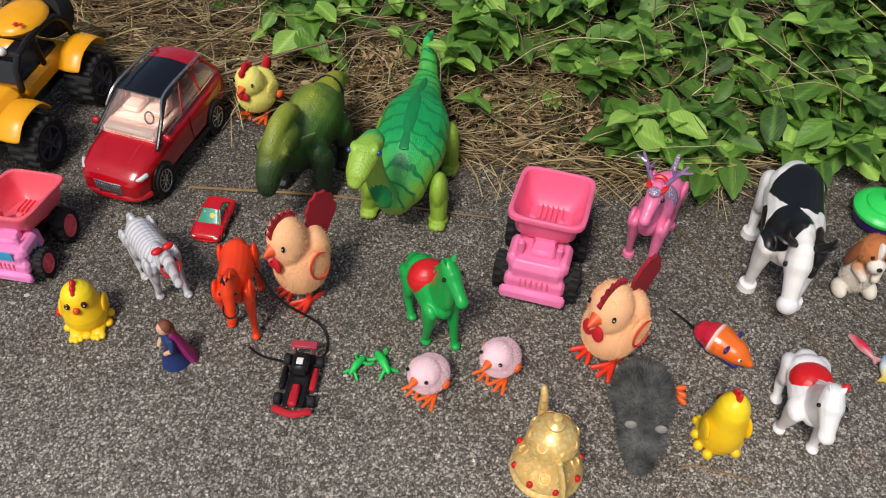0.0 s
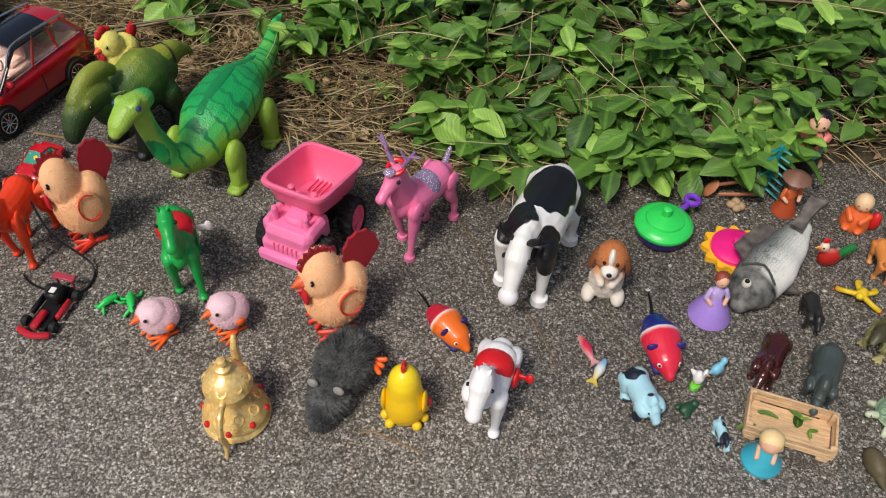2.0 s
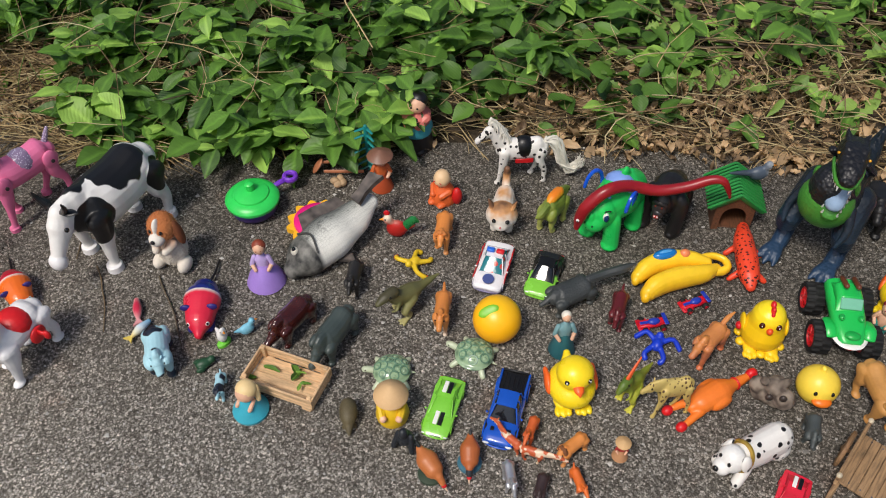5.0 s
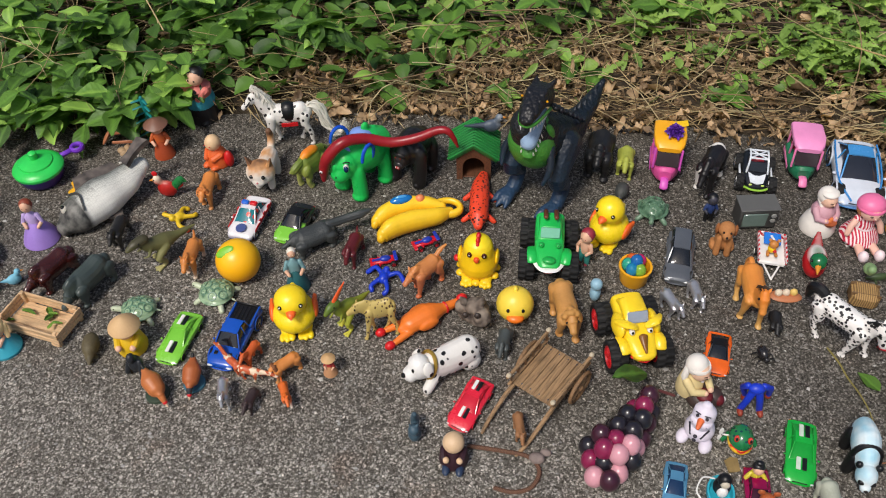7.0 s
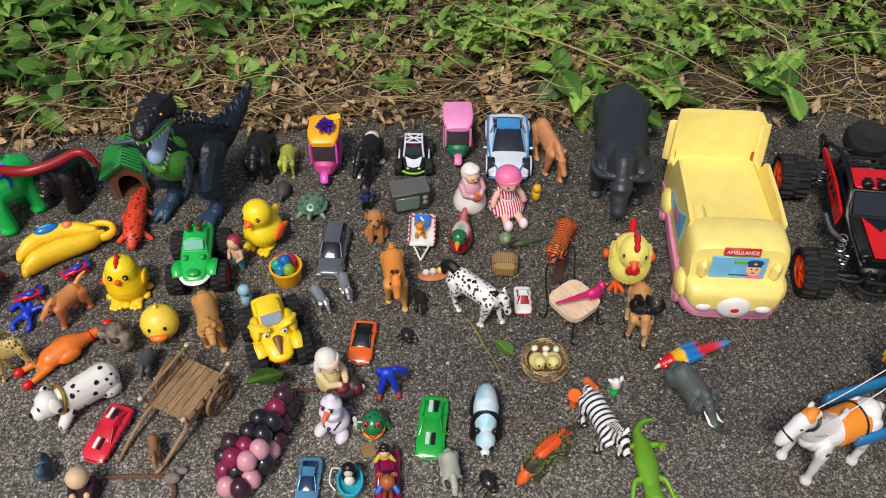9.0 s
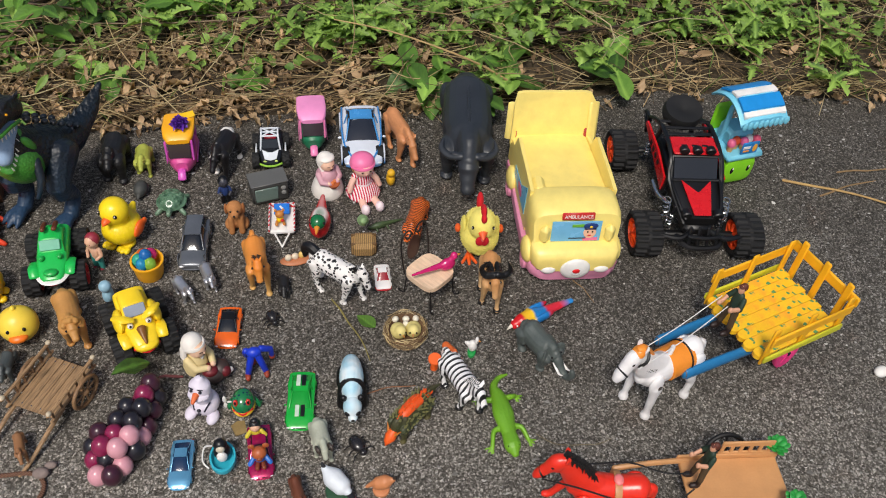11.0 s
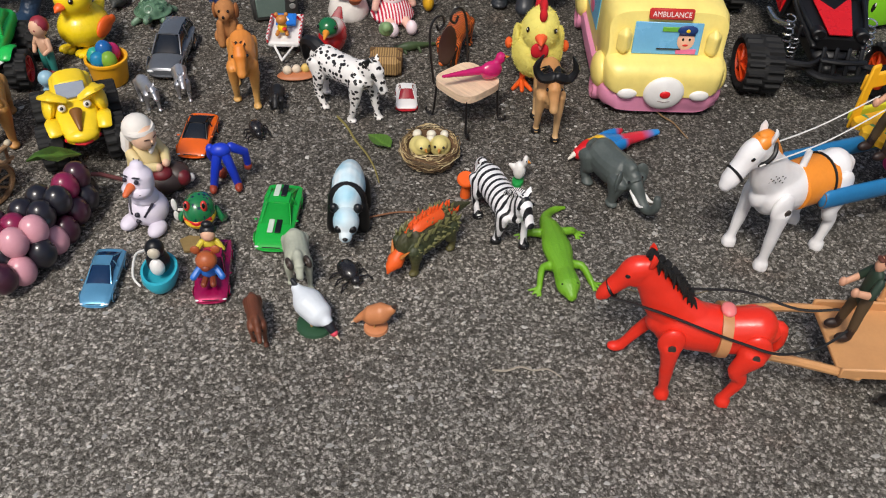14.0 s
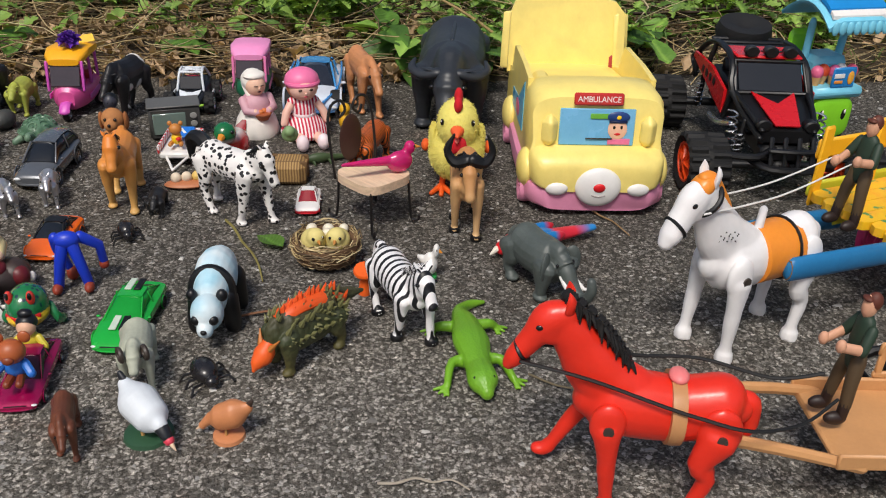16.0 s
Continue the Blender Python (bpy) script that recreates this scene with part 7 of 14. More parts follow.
# lidded pot with spoon
ob = thing("toy_pot", 0.507, 0.669, 55, "purple toy pot with a green lid and a handle", "toy pot")
part("bowl", Geo().lathe([(0.026, 0), (0.033, 0.006), (0.0365, 0.016), (0.0365, 0.019)], 36), col((58, 30, 120), 0.35), ob)
part("lid", Geo().lathe([(0.0385, 0.018), (0.039, 0.0215), (0.036, 0.0245), (0.03, 0.027), (0.026, 0.0275), (0.025, 0.0295), (0.014, 0.033), (0.0065, 0.034), (0.0065, 0.042), (0.003, 0.044)], 36), col((52, 214, 92), 0.34), ob)
part("handle", Geo().box((0.048, 0, 0.02), (0.028, 0.008, 0.006), 0.0025).torus((0.066, 0, 0.02), 0.0085, 0.0036), col((122, 62, 200), 0.35), ob, "purple handle with a hole")

# flower plate with pink lid
ob = thing("toy_plate", 0.59, 0.662, 0, "yellow flower-shaped toy plate with a pink lid", "toy plate")
out = [((0.034 + 0.0035 * math.cos(12 * t)) * math.cos(t), (0.034 + 0.0035 * math.cos(12 * t)) * math.sin(t)) for t in (2 * math.pi * i / 96 for i in range(96))]
part("plate", Geo().slab(out, 0.0, 0.007), col((250, 190, 40), 0.36), ob)
part("lid", Geo().lathe([(0.028, 0.007), (0.0275, 0.011), (0.021, 0.015), (0.006, 0.017), (0.006, 0.022), (0.003, 0.024)], 32), col((240, 34, 132), 0.36), ob)

# carp leaning on the plate
a = Mat("carp_skin")
side = a.math('ADD', a.axis(1), a.math('MULTIPLY_ADD', a.noise(30, 3), 0.012, -0.006))
shade = a.ramp(a.math('MULTIPLY_ADD', side, 16.0, 0.5), [(0.1, lin((74, 76, 74))), (0.38, lin((150, 152, 146))), (0.6, lin((214, 214, 206))), (0.9, lin((232, 230, 222)))])
v = a.node("TexVoronoi", Scale=290.0, Randomness=0.4)
v.feature = 'DISTANCE_TO_EDGE'
a.link(a.co, v.inputs["Vector"])
net = a.ramp(v.outputs["Distance"], [(0.0, (0.9,) * 3), (0.11, (0, 0, 0))])
back = a.ramp(a.math('MULTIPLY_ADD', side, 16.0, 0.5), [(0.3, (1, 1, 1)), (0.85, (0.12,) * 3)])
shade = a.mix(a.mix(1.0, net, back, 'MULTIPLY'), shade, lin((52, 54, 54)))
hd = a.ramp(a.math('MULTIPLY_ADD', a.axis(0), 10.0, 0.0), [(0.4, (0, 0, 0)), (0.47, (1, 1, 1))])
shade = a.mix(hd, shade, a.ramp(a.noise(60, 3), [(0.35, lin((38, 39, 39))), (0.68, lin((128, 126, 120)))]))
CARP = a.finish(shade, 0.55)
ob = thing("toy_fish", 0.624, 0.631, -122, "grey plush carp with printed scales and dark fins", "toy fish", z=0.024)
g = Geo().tube([(-0.068, 0, 0.012), (-0.03, 0, 0.003), (0.01, 0, 0), (0.05, 0, -0.004), (0.076, 0, -0.01)], [(0.012, 0.008), (0.024, 0.016), (0.031, 0.021), (0.027, 0.019), (0.012, 0.009)], 20, sub=5)
part("body", g, CARP, ob, "", 0.0016, 4)
FIN = patched((112, 102, 96), (58, 53, 51), 90, 0.5, 0.7, 0.2)
part("tail_fin", Geo().slab([(-0.05, 0.008), (-0.066, 0.006), (-0.08, 0.0075), (-0.096, 0.012), (-0.093, 0.004), (-0.092, -0.003), (-0.09, -0.008), (-0.076, -0.0075), (-0.064, -0.006), (-0.05, -0.008)], -0.003, 0.003, pose(0.004, 0, 0.004, 0, 24, 0)), FIN, ob)
part("back_fin", Geo().slab([(0.034, -0.02), (0.022, -0.044), (0.0, -0.043), (-0.038, -0.036), (-0.044, -0.014)], -0.0014, 0.0014, pose(0, 0, 0.004, -12, 0, 0)), FIN, ob)
part("belly_fin", Geo().slab([(0.02, 0.026), (0.004, 0.042), (-0.004, 0.024)], -0.0014, 0.0014, pose(0, 0, -0.012)), FIN, ob)
e = part("eye", Geo().ball((0.063, -0.004, 0.0085), 0.0055, 12, 10), col((216, 210, 196), 0.2), ob)
part("pupil", Geo().ball((0.064, -0.004, 0.0118), 0.0032, 10, 8), EYE, e)
part("gill", Geo().tube([(0.043, -0.02, 0.012), (0.037, 0.0, 0.0205), (0.045, 0.02, 0.012)], 0.0014, 6, sub=3), col((70, 70, 68), 0.6), ob)

quick_doll("princess_doll", 0.561, 0.565, -75, "small princess doll in a wide lilac gown", 0.064, SKIN, col((140, 62, 40), 0.5), col((196, 172, 226)), col((164, 132, 214), 0.4), r=0.38, head=0.13)


def little_fish(x, y, yaw, label, c, L=0.03):
    ob = thing("small_fish", x, y, yaw, label, "toy fish", "small fish")
    part("body", Geo().tube([(-L * 0.4, 0, 0.005), (0, 0, 0.006), (L * 0.4, 0, 0.005)], [(0.002, 0.002), (0.005, 0.005), (0.003, 0.003)], 12, sub=4), c, ob)
    part("tail", Geo().slab([(-L * 0.38, 0.001), (-L * 0.62, 0.006), (-L * 0.56, 0), (-L * 0.62, -0.006), (-L * 0.38, -0.001)], 0.004, 0.0065), c, ob)


little_fish(0.437, 0.491, 120, "small red and white plastic fish", graded([(0, (230, 220, 215)), (1, (206, 40, 74))], 2, 0.001, 0.01, 0.3), 0.034)
little_fish(0.452, 0.467, 70, "small pale blue and yellow plastic fish", graded([(0, (226, 200, 90)), (0.5, (210, 226, 236)), (1, (90, 170, 214))], 0, -0.015, 0.015, 0.3), 0.03)


def tiny_bird(x, y, yaw, label, c, h=0.024, base=None, tail=0.0, wing=None):
    ob = thing("small_bird", x, y, yaw, label, "toy bird", "small birds")
    z0 = 0.004 if base else 0
    if base:
        part("base", Geo().lathe([(h * 0.42, 0), (h * 0.4, 0.003), (h * 0.3, 0.004)], 16), base, ob)
    g = Geo().ball((0, 0, z0 + h * 0.34), (h * 0.46, h * 0.27, h * 0.33)).ball((h * 0.36, 0, z0 + h * 0.74), (h * 0.2, h * 0.19, h * 0.2)).tube([(-h * 0.3, 0, z0 + h * 0.4), (-h * (0.75 + tail), 0, z0 + h * 0.5)], [h * 0.17, h * 0.06], 10)
    g.tube([(0, 0, z0 + h * 0.4), (h * 0.34, 0, z0 + h * 0.7)], h * 0.15, 10)
    part("body", g, c, ob, "", h / 26, 3)
    part("beak", Geo().tube([(h * 0.52, 0, z0 + h * 0.74), (h * 0.72, 0, z0 + h * 0.7)], [h * 0.07, h * 0.015], 8), col((232, 150, 50)), ob)
    for s in (-1, 1):
        part("eye", Geo().ball((h * 0.45, s * h * 0.15, z0 + h * 0.8), h * 0.035, 8, 6), EYE, ob)
        if wing:
            part("wing", Geo().ball((-h * 0.1, s * h * 0.24, z0 + h * 0.4), (h * 0.34, h * 0.07, h * 0.2), 12, 8), wing, ob)
    return ob


tiny_bird(0.547, 0.472, -30, "small white plastic bird on a green base", WHITE, 0.024, col((110, 200, 60)))
tiny_bird(0.567, 0.491, 45, "small pale blue plastic bird", col((130, 198, 222)), 0.022)
tiny_bird(1.653, 0.451, -20, "small white plastic bird on a green base", WHITE, 0.028, col((30, 150, 70)))

BLUEPANDA = patched((170, 214, 226), (26, 34, 50), 55, 0.52)
beast("toy_panda", 0.491, 0.437, -60, "small pale blue and black toy panda", "toy panda", 0.032, 1.25, 0.72, BLUEPANDA, (0.2, -0.05), (0.3, 0.24, 40), 0.15, 0.34, None, (0.14, 0.8, 1))
beast("toy_puppy", 0.568, 0.415, -75, "tiny pale blue and black toy dog", "toy dog", 0.02, 1.2, 0.5, BLUEPANDA, (0.2, 0.1), (0.35, 0.18, 30), 0.11, 0.28, TAIL_UP)
solo("toy_frog", Geo().ball((0, 0, 0.006), (0.011, 0.007, 0.006)).ball((0.01, 0, 0.008), 0.005).ball((-0.006, 0.007, 0.004), (0.006, 0.003, 0.004)).ball((-0.006, -0.007, 0.004), (0.006, 0.003, 0.004)), col((34, 74, 48)), 0.538, 0.44, 40, "tiny dark green plastic frog", "toy frog", vox=0.0008)

figure("doll", 0.606, 0.4, -100, "small blond doll sitting in a teal dress", [SKIN, col((236, 206, 150), 0.5), col((58, 168, 190)), WHITE],
       [(2, "l", [(0.02, 0), (0.0205, 0.004), (0.014, 0.014), (0.008, 0.026), (0.005, 0.03)], 20), (0, "b", (0, 0, 0.038), (0.0115, 0.0115, 0.0115)), (1, "b", (-0.002, 0, 0.0405), (0.0118, 0.0122, 0.0108)), (1, "t", [(-0.008, 0.008, 0.04), (-0.004, 0.012, 0.026)], [0.004, 0.0028], 8),
        (0, "t", [(0, 0.008, 0.026), (0.01, 0.008, 0.02)], 0.0025, 8), (0, "t", [(0, -0.008, 0.026), (0.01, -0.008, 0.02)], 0.0025, 8)])


def crate(x, y, yaw):
    ob = thing("wooden_crate", x, y, yaw, "small pale wooden crate holding wilted green leaves", "crate")
    wd = wooden((228, 190, 146), dark=0.75)
    for i in range(4):
        part("plank", Geo().box((0, -0.0165 + i * 0.011, 0.0055), (0.084, 0.0106, 0.0026), 0.0005), wd, ob)
    for s in (-1, 1):
        for k in range(2):
            part("side_slat", Geo().box((0, s * 0.0235, 0.011 + k * 0.0085), (0.09, 0.0026, 0.0074), 0.0006), wd, ob)
            part("end_slat", Geo().box((s * 0.0437, 0, 0.011 + k * 0.0085), (0.0026, 0.044, 0.0074), 0.0006), wd, ob)
        for t in (-1, 1):
            part("post", Geo().box((s * 0.0405, t * 0.0205, 0.0125), (0.005, 0.005, 0.025), 0.0008), wd, ob)
            part("foot", Geo().box((s * 0.036, t * 0.0225, 0.003), (0.012, 0.004, 0.006), 0.001), wd, ob)
    rg = random.Random(3)
    for i in range(7):
        lf = new("wilted_leaf", rg.choice(BROAD))
        lf.matrix_basis = pose(x, y, 0.009 + 0.0012 * i, 0, 0, yaw) @ pose(-0.02 + 0.05 * (i > 1) * rg.uniform(0.4, 1.0) - 0.01, rg.uniform(-0.012, 0.008), 0, rg.uniform(-20, 20), rg.uniform(-10, 10), rg.uniform(0, 360)) @ Matrix.Diagonal((0.42, 0.3, 0.4, 1))
        tagged(lf, "small wilted green leaf in the crate", "leaf", "leaves in the crate")


crate(0.632, 0.438, -9)
beast("toy_hippo", 0.616, 0.506, -112, "glossy dark brown toy hippo at the crate", "toy hippo", 0.042, 1.35, 0.8, col((66, 24, 20), 0.22, coat=0.5), (0.22, -0.12), (0.4, 0.24, 25), 0.12, 0.38, TAIL_SHORT, (0.08, 0.8, 1.0), 0.05, group="hippos")
beast("toy_hippo", 0.666, 0.497, -106, "grey-green toy hippo eating from the crate", "toy hippo", 0.045, 1.35, 0.78, col((66, 76, 74), 0.4), (0.22, -0.14), (0.4, 0.23, 40), 0.11, 0.38, TAIL_SHORT, (0.08, 0.8, 1.0), 0.05, group="hippos")
beast("toy_calf", 0.663, 0.579, -85, "small black toy calf", "toy calf", 0.03, 1.15, 0.5, col((34, 32, 30)), (0.22, 0.1), (0.36, 0.16, 40), 0.09, 0.28, TAIL_DOWN)


def long_arm(x, y, yaw, c, tip, label, L=0.022, name="toy_frog"):
    ob = thing(name, x, y, yaw, label, "toy frog")
    g = Geo().ball((0, 0, 0.008), (L * 0.42, L * 0.3, 0.007)).ball((L * 0.45, 0, 0.013), L * 0.2)
    for s in (-1, 1):
        g.tube([(L * 0.2, s * L * 0.2, 0.009), (L * 0.5, s * L * 0.7, 0.011), (L * 0.3, s * L * 1.1, 0.004)], [0.0034, 0.003, 0.0034], 8, sub=3)
        g.tube([(-L * 0.2, s * L * 0.2, 0.008), (-L * 0.7, s * L * 0.5, 0.006), (-L * 0.9, s * L * 0.4, 0.003)], [0.0034, 0.003, 0.0036], 8, sub=3)
    part("body", g, c, ob, "", 0.001, 2)
    for s in (-1, 1):
        part("finger", Geo().ball((L * 0.28, s * L * 1.14, 0.0036), (0.004, 0.003, 0.003), 8, 6), tip, ob)


long_arm(0.722, 0.622, -120, col((232, 196, 40)), col((214, 70, 30)), "small yellow plastic monkey with long arms", name="toy_monkey")
long_arm(1.003, 0.564, 80, col((24, 60, 196), 0.35), col((24, 60, 196), 0.35), "bright blue plastic frog with long legs")


def small_rex(x, y, yaw, h, c, label, crest=None, name="toy_dinosaur", sail=None):
    """A two-legged dinosaur figure."""
    ob = thing(name, x, y, yaw, label, "toy dinosaur", "small dinosaurs")
    g = Geo()
    g.tube([(-0.75 * h, 0, 0.42 * h), (-0.45 * h, 0, 0.44 * h), (-0.15 * h, 0, 0.48 * h), (0.12 * h, 0, 0.58 * h), (0.24 * h, 0, 0.74 * h)], [0.02 * h, (0.07 * h, 0.08 * h), (0.15 * h, 0.17 * h), (0.13 * h, 0.14 * h), (0.09 * h, 0.1 * h)], 14, sub=4)
    g.tube([(0.2 * h, 0, 0.8 * h), (0.36 * h, 0, 0.8 * h), (0.5 * h, 0, 0.74 * h)], [(0.1 * h, 0.11 * h), (0.09 * h, 0.09 * h), (0.05 * h, 0.05 * h)], 12, sub=3)
    for s in (-1, 1):
        st = 0.06 * h * s
        g.tube([(-0.1 * h, s * 0.1 * h, 0.45 * h), (0.04 * h + st, s * 0.14 * h, 0.26 * h), (-0.06 * h + st, s * 0.15 * h, 0.12 * h), (0.0 + st, s * 0.15 * h, 0.03 * h)], [0.1 * h, 0.07 * h, 0.045 * h, 0.04 * h], 10, sub=3)
        for t in (-0.5, 0, 0.5):
            g.tube([(st, s * 0.15 * h, 0.03 * h), (st + 0.15 * h * math.cos(t), s * 0.15 * h + 0.12 * h * math.sin(t), 0.025 * h)], [0.035 * h, 0.025 * h], 8)
        g.tube([(0.16 * h, s * 0.1 * h, 0.58 * h), (0.24 * h, s * 0.13 * h, 0.46 * h), (0.32 * h, s * 0.11 * h, 0.46 * h)], [0.035 * h, 0.028 * h, 0.02 * h], 8, sub=2)
    part("body", g, c, ob, "", h / 60, 3)
    if crest:
        part("crest", Geo().tube([(0.24 * h, 0, 0.88 * h), (0.1 * h, 0, 1.0 * h), (-0.1 * h, 0, 1.14 * h)], [(0.04 * h, 0.06 * h), (0.03 * h, 0.05 * h), 0.015 * h], 10, sub=3), crest, ob, "orange head crest")
    if sail:
        M = Matrix(((1, 0, 0, 0), (0, 0, 1, 0), (0, 1, 0, 0), (0, 0, 0, 1)))
        part("sail", Geo().slab([(0.12 * h, 0.66 * h), (0.04 * h, 0.86 * h), (-0.12 * h, 0.94 * h), (-0.32 * h, 0.8 * h), (-0.42 * h, 0.5 * h), (-0.15 * h, 0.55 * h)], -0.04 * h, 0.04 * h, M), sail, ob)
    for s in (-1, 1):
        part("eye", Geo().ball((0.32 * h, s * 0.085 * h, 0.84 * h), 0.018 * h, 8, 6), EYE, ob)
    return ob


KHAKI = graded([(0, (176, 168, 110)), (0.5, (112, 112, 66)), (1, (70, 66, 44))], 2, 0, 0.045, 0.5, 0.5)
small_rex(0.727, 0.555, -125, 0.05, KHAKI, "khaki and dark brown toy dinosaur figure")
h, *_ = beast("toy_dinosaur", 0.869, 0.724, 66, "olive toy dinosaur with an orange and yellow back", "toy dinosaur", 0.046, 1.15, 0.62, graded([(0, (186, 186, 110)), (0.5, (150, 158, 70)), (1, (112, 132, 56))], 2, 0, 0.046, 0.4), (0.24, 0.05), (0.26, 0.17, 20), 0.115, 0.36, ([(-0.2, 0, -0.02), (-0.4, 0.04, -0.1), (-0.55, 0.1, -0.12)], 0.13, 0.03), None, 0.06, group="small dinosaurs")
part("back_crest", Geo().tube([(-0.022, 0, 0.041), (-0.008, 0, 0.0445), (0.01, 0, 0.044), (0.022, 0, 0.041)], [(0.003, 0.003), (0.0085, 0.0055), (0.0085, 0.0055), (0.003, 0.003)], 14, sub=4), graded([(0, (226, 190, 40)), (1, (236, 130, 30))], 2, 0.036, 0.05, 0.3), h, "orange and yellow back")
small_rex(0.977, 0.491, -120, 0.055, graded([(0, (206, 200, 70)), (0.5, (150, 160, 50)), (1, (84, 110, 40))], 2, 0, 0.05, 0.4), "yellow-green toy dinosaur with an orange crest", crest=col((236, 96, 40)))

# doll-sized garden tools, stones
CLAY = col((176, 112, 78), 0.55)
ob = thing("toy_shovel", 0.583, 0.757, 200, "brown toy shovel and rake with wooden handles", "toy tool")
part("blade", Geo().ball((0.03, 0, 0.012), (0.014, 0.011, 0.003), 16, 10, rot(0, 40)), CLAY, ob)
part("handle", Geo().tube([(0.02, 0, 0.016), (-0.05, 0.006, 0.022)], 0.0022, 8), CLAY, ob)
part("handle", Geo().tube([(0.018, 0.01, 0.008), (-0.05, 0.026, 0.012)], 0.0022, 8), CLAY, ob)
ob = thing("toy_rake", 0.627, 0.768, -90, "teal plastic toy rake with ribbed comb", "toy tool")
TEAL = col((20, 128, 126), 0.4)
part("shaft", Geo().tube([(0, 0, 0.004), (0.004, 0, 0.06)], 0.0028, 8), TEAL, ob)
for i in range(7):
    for s in (-1, 1):
        part("prong", Geo().tube([(0.002, 0, 0.01 + i * 0.008), (0.012, s * (0.016 - 0.0008 * i), 0.004 + i * 0.009)], [(0.0026, 0.0012), (0.0016, 0.0008)], 6), TEAL, ob)
for i, (dx, dy) in enumerate(((0, 0), (0.009, -0.006), (0.016, -0.001), (0.008, 0.008))):
    rg = random.Random(i)
    solo("pebble", Geo().ball((0, 0, 0.004), (0.006, 0.0048, 0.0045), 10, 7), col((188, 158, 122), 0.7, var=0.3), 0.589 + dx * 0.7, 0.737 + dy * 0.8, i * 40, "small tan pebble beside the toy tools", "pebble", "pebbles")
solo("pebble", Geo().ball((0, 0, 0.005), (0.0095, 0.007, 0.0055), 12, 8), col((236, 234, 228), 0.6), 2.116, 0.36, 20, "white pebble on the asphalt", "pebble", "pebbles")

# clay dolls at the edge
quick_doll("clay_doll", 0.65, 0.743, -70, "clay figure in an orange coat and brown hat", 0.056, SKIN, col((110, 74, 54)), col((206, 100, 48)), col((176, 76, 40)), r=0.24, hat=col((126, 88, 70)))
figure("clay_doll", 0.674, 0.831, -95, "pair of clay figures in pink jackets and blue sashes", [SKIN, col((20, 18, 20), 0.4), col((214, 118, 108)), col((60, 160, 176)), col((26, 24, 28))],
       [(4, "l", [(0.02, 0), (0.021, 0.004), (0.018, 0.025)], 18), (3, "l", [(0.019, 0.024), (0.0205, 0.032), (0.018, 0.04)], 18), (2, "l", [(0.0175, 0.038), (0.0185, 0.05), (0.008, 0.058)], 18), (0, "b", (0.004, 0.003, 0.066), (0.0105, 0.0112, 0.0105)), (1, "b", (-0.001, 0.003, 0.0695), (0.0112, 0.0122, 0.0102)), (1, "b", (0.0135, -0.001, 0.067), (0.0012, 0.0014, 0.0012), 8, 6), (1, "b", (0.0135, 0.007, 0.067), (0.0012, 0.0014, 0.0012), 8, 6),
        (0, "b", (0.006, -0.016, 0.058), (0.006, 0.006, 0.0065)), (1, "b", (0.003, -0.0168, 0.06), (0.0064, 0.0066, 0.0064)), (2, "t", [(0.006, 0.016, 0.05), (0.014, 0.008, 0.042)], 0.0055, 8), (2, "t", [(0.006, -0.016, 0.048), (0.014, -0.006, 0.042)], 0.0055, 8), (1, "b", (0.014, 0.002, 0.046), (0.005, 0.008, 0.008)), (4, "b", (0.012, 0.01, 0.004), (0.01, 0.006, 0.004)), (4, "b", (0.012, -0.01, 0.004), (0.01, 0.006, 0.004))])
figure("clay_doll", 0.73, 0.739, -110, "bald clay child in an orange robe with a red bag", [col((232, 196, 152)), col((226, 104, 48)), col((204, 30, 28))],
       [(1, "l", [(0.017, 0), (0.018, 0.004), (0.014, 0.018), (0.007, 0.028)], 18), (0, "b", (0.002, 0, 0.036), (0.0115, 0.011, 0.0115)), (1, "t", [(0.004, 0.012, 0.02), (0.014, 0.006, 0.016)], 0.0042, 8), (1, "t", [(0.004, -0.012, 0.02), (0.014, -0.006, 0.016)], 0.0042, 8), (2, "b", (0.0132, 0.0045, 0.037), (0.0008, 0.0014, 0.0006), 6, 5), (2, "b", (0.0132, -0.0045, 0.037), (0.0008, 0.0014, 0.0006), 6, 5), (2, "b", (0.013, 0, 0.032), (0.0008, 0.0014, 0.0007), 6, 5), (2, "b", (-0.002, 0.02, 0.013), (0.007, 0.007, 0.013)), (1, "b", (0.012, 0.007, 0.004), (0.01, 0.006, 0.004)), (1, "b", (0.012, -0.007, 0.004), (0.01, 0.006, 0.004))])
REDB = graded([(0, (170, 24, 22)), (0.7, (190, 40, 34)), (1, (232, 214, 190))], 2, 0, 0.03, 0.3)
o = tiny_bird(0.69, 0.665, 190, "small red porcelain rooster with a green tail", REDB, 0.036)
part("tail_feathers", Geo().tube([(-0.014, 0, 0.016), (-0.026, 0, 0.026), (-0.034, 0, 0.024)], [(0.005, 0.007), (0.005, 0.006), 0.002], 10, sub=3), col((30, 120, 60), 0.3), o)
part("comb", Geo().ball((0.014, 0, 0.036), (0.005, 0.002, 0.004)), RED, o)
LIONC = graded([(0, (206, 140, 80)), (1, (222, 138, 66))], 2, 0, 0.03, 0.2)


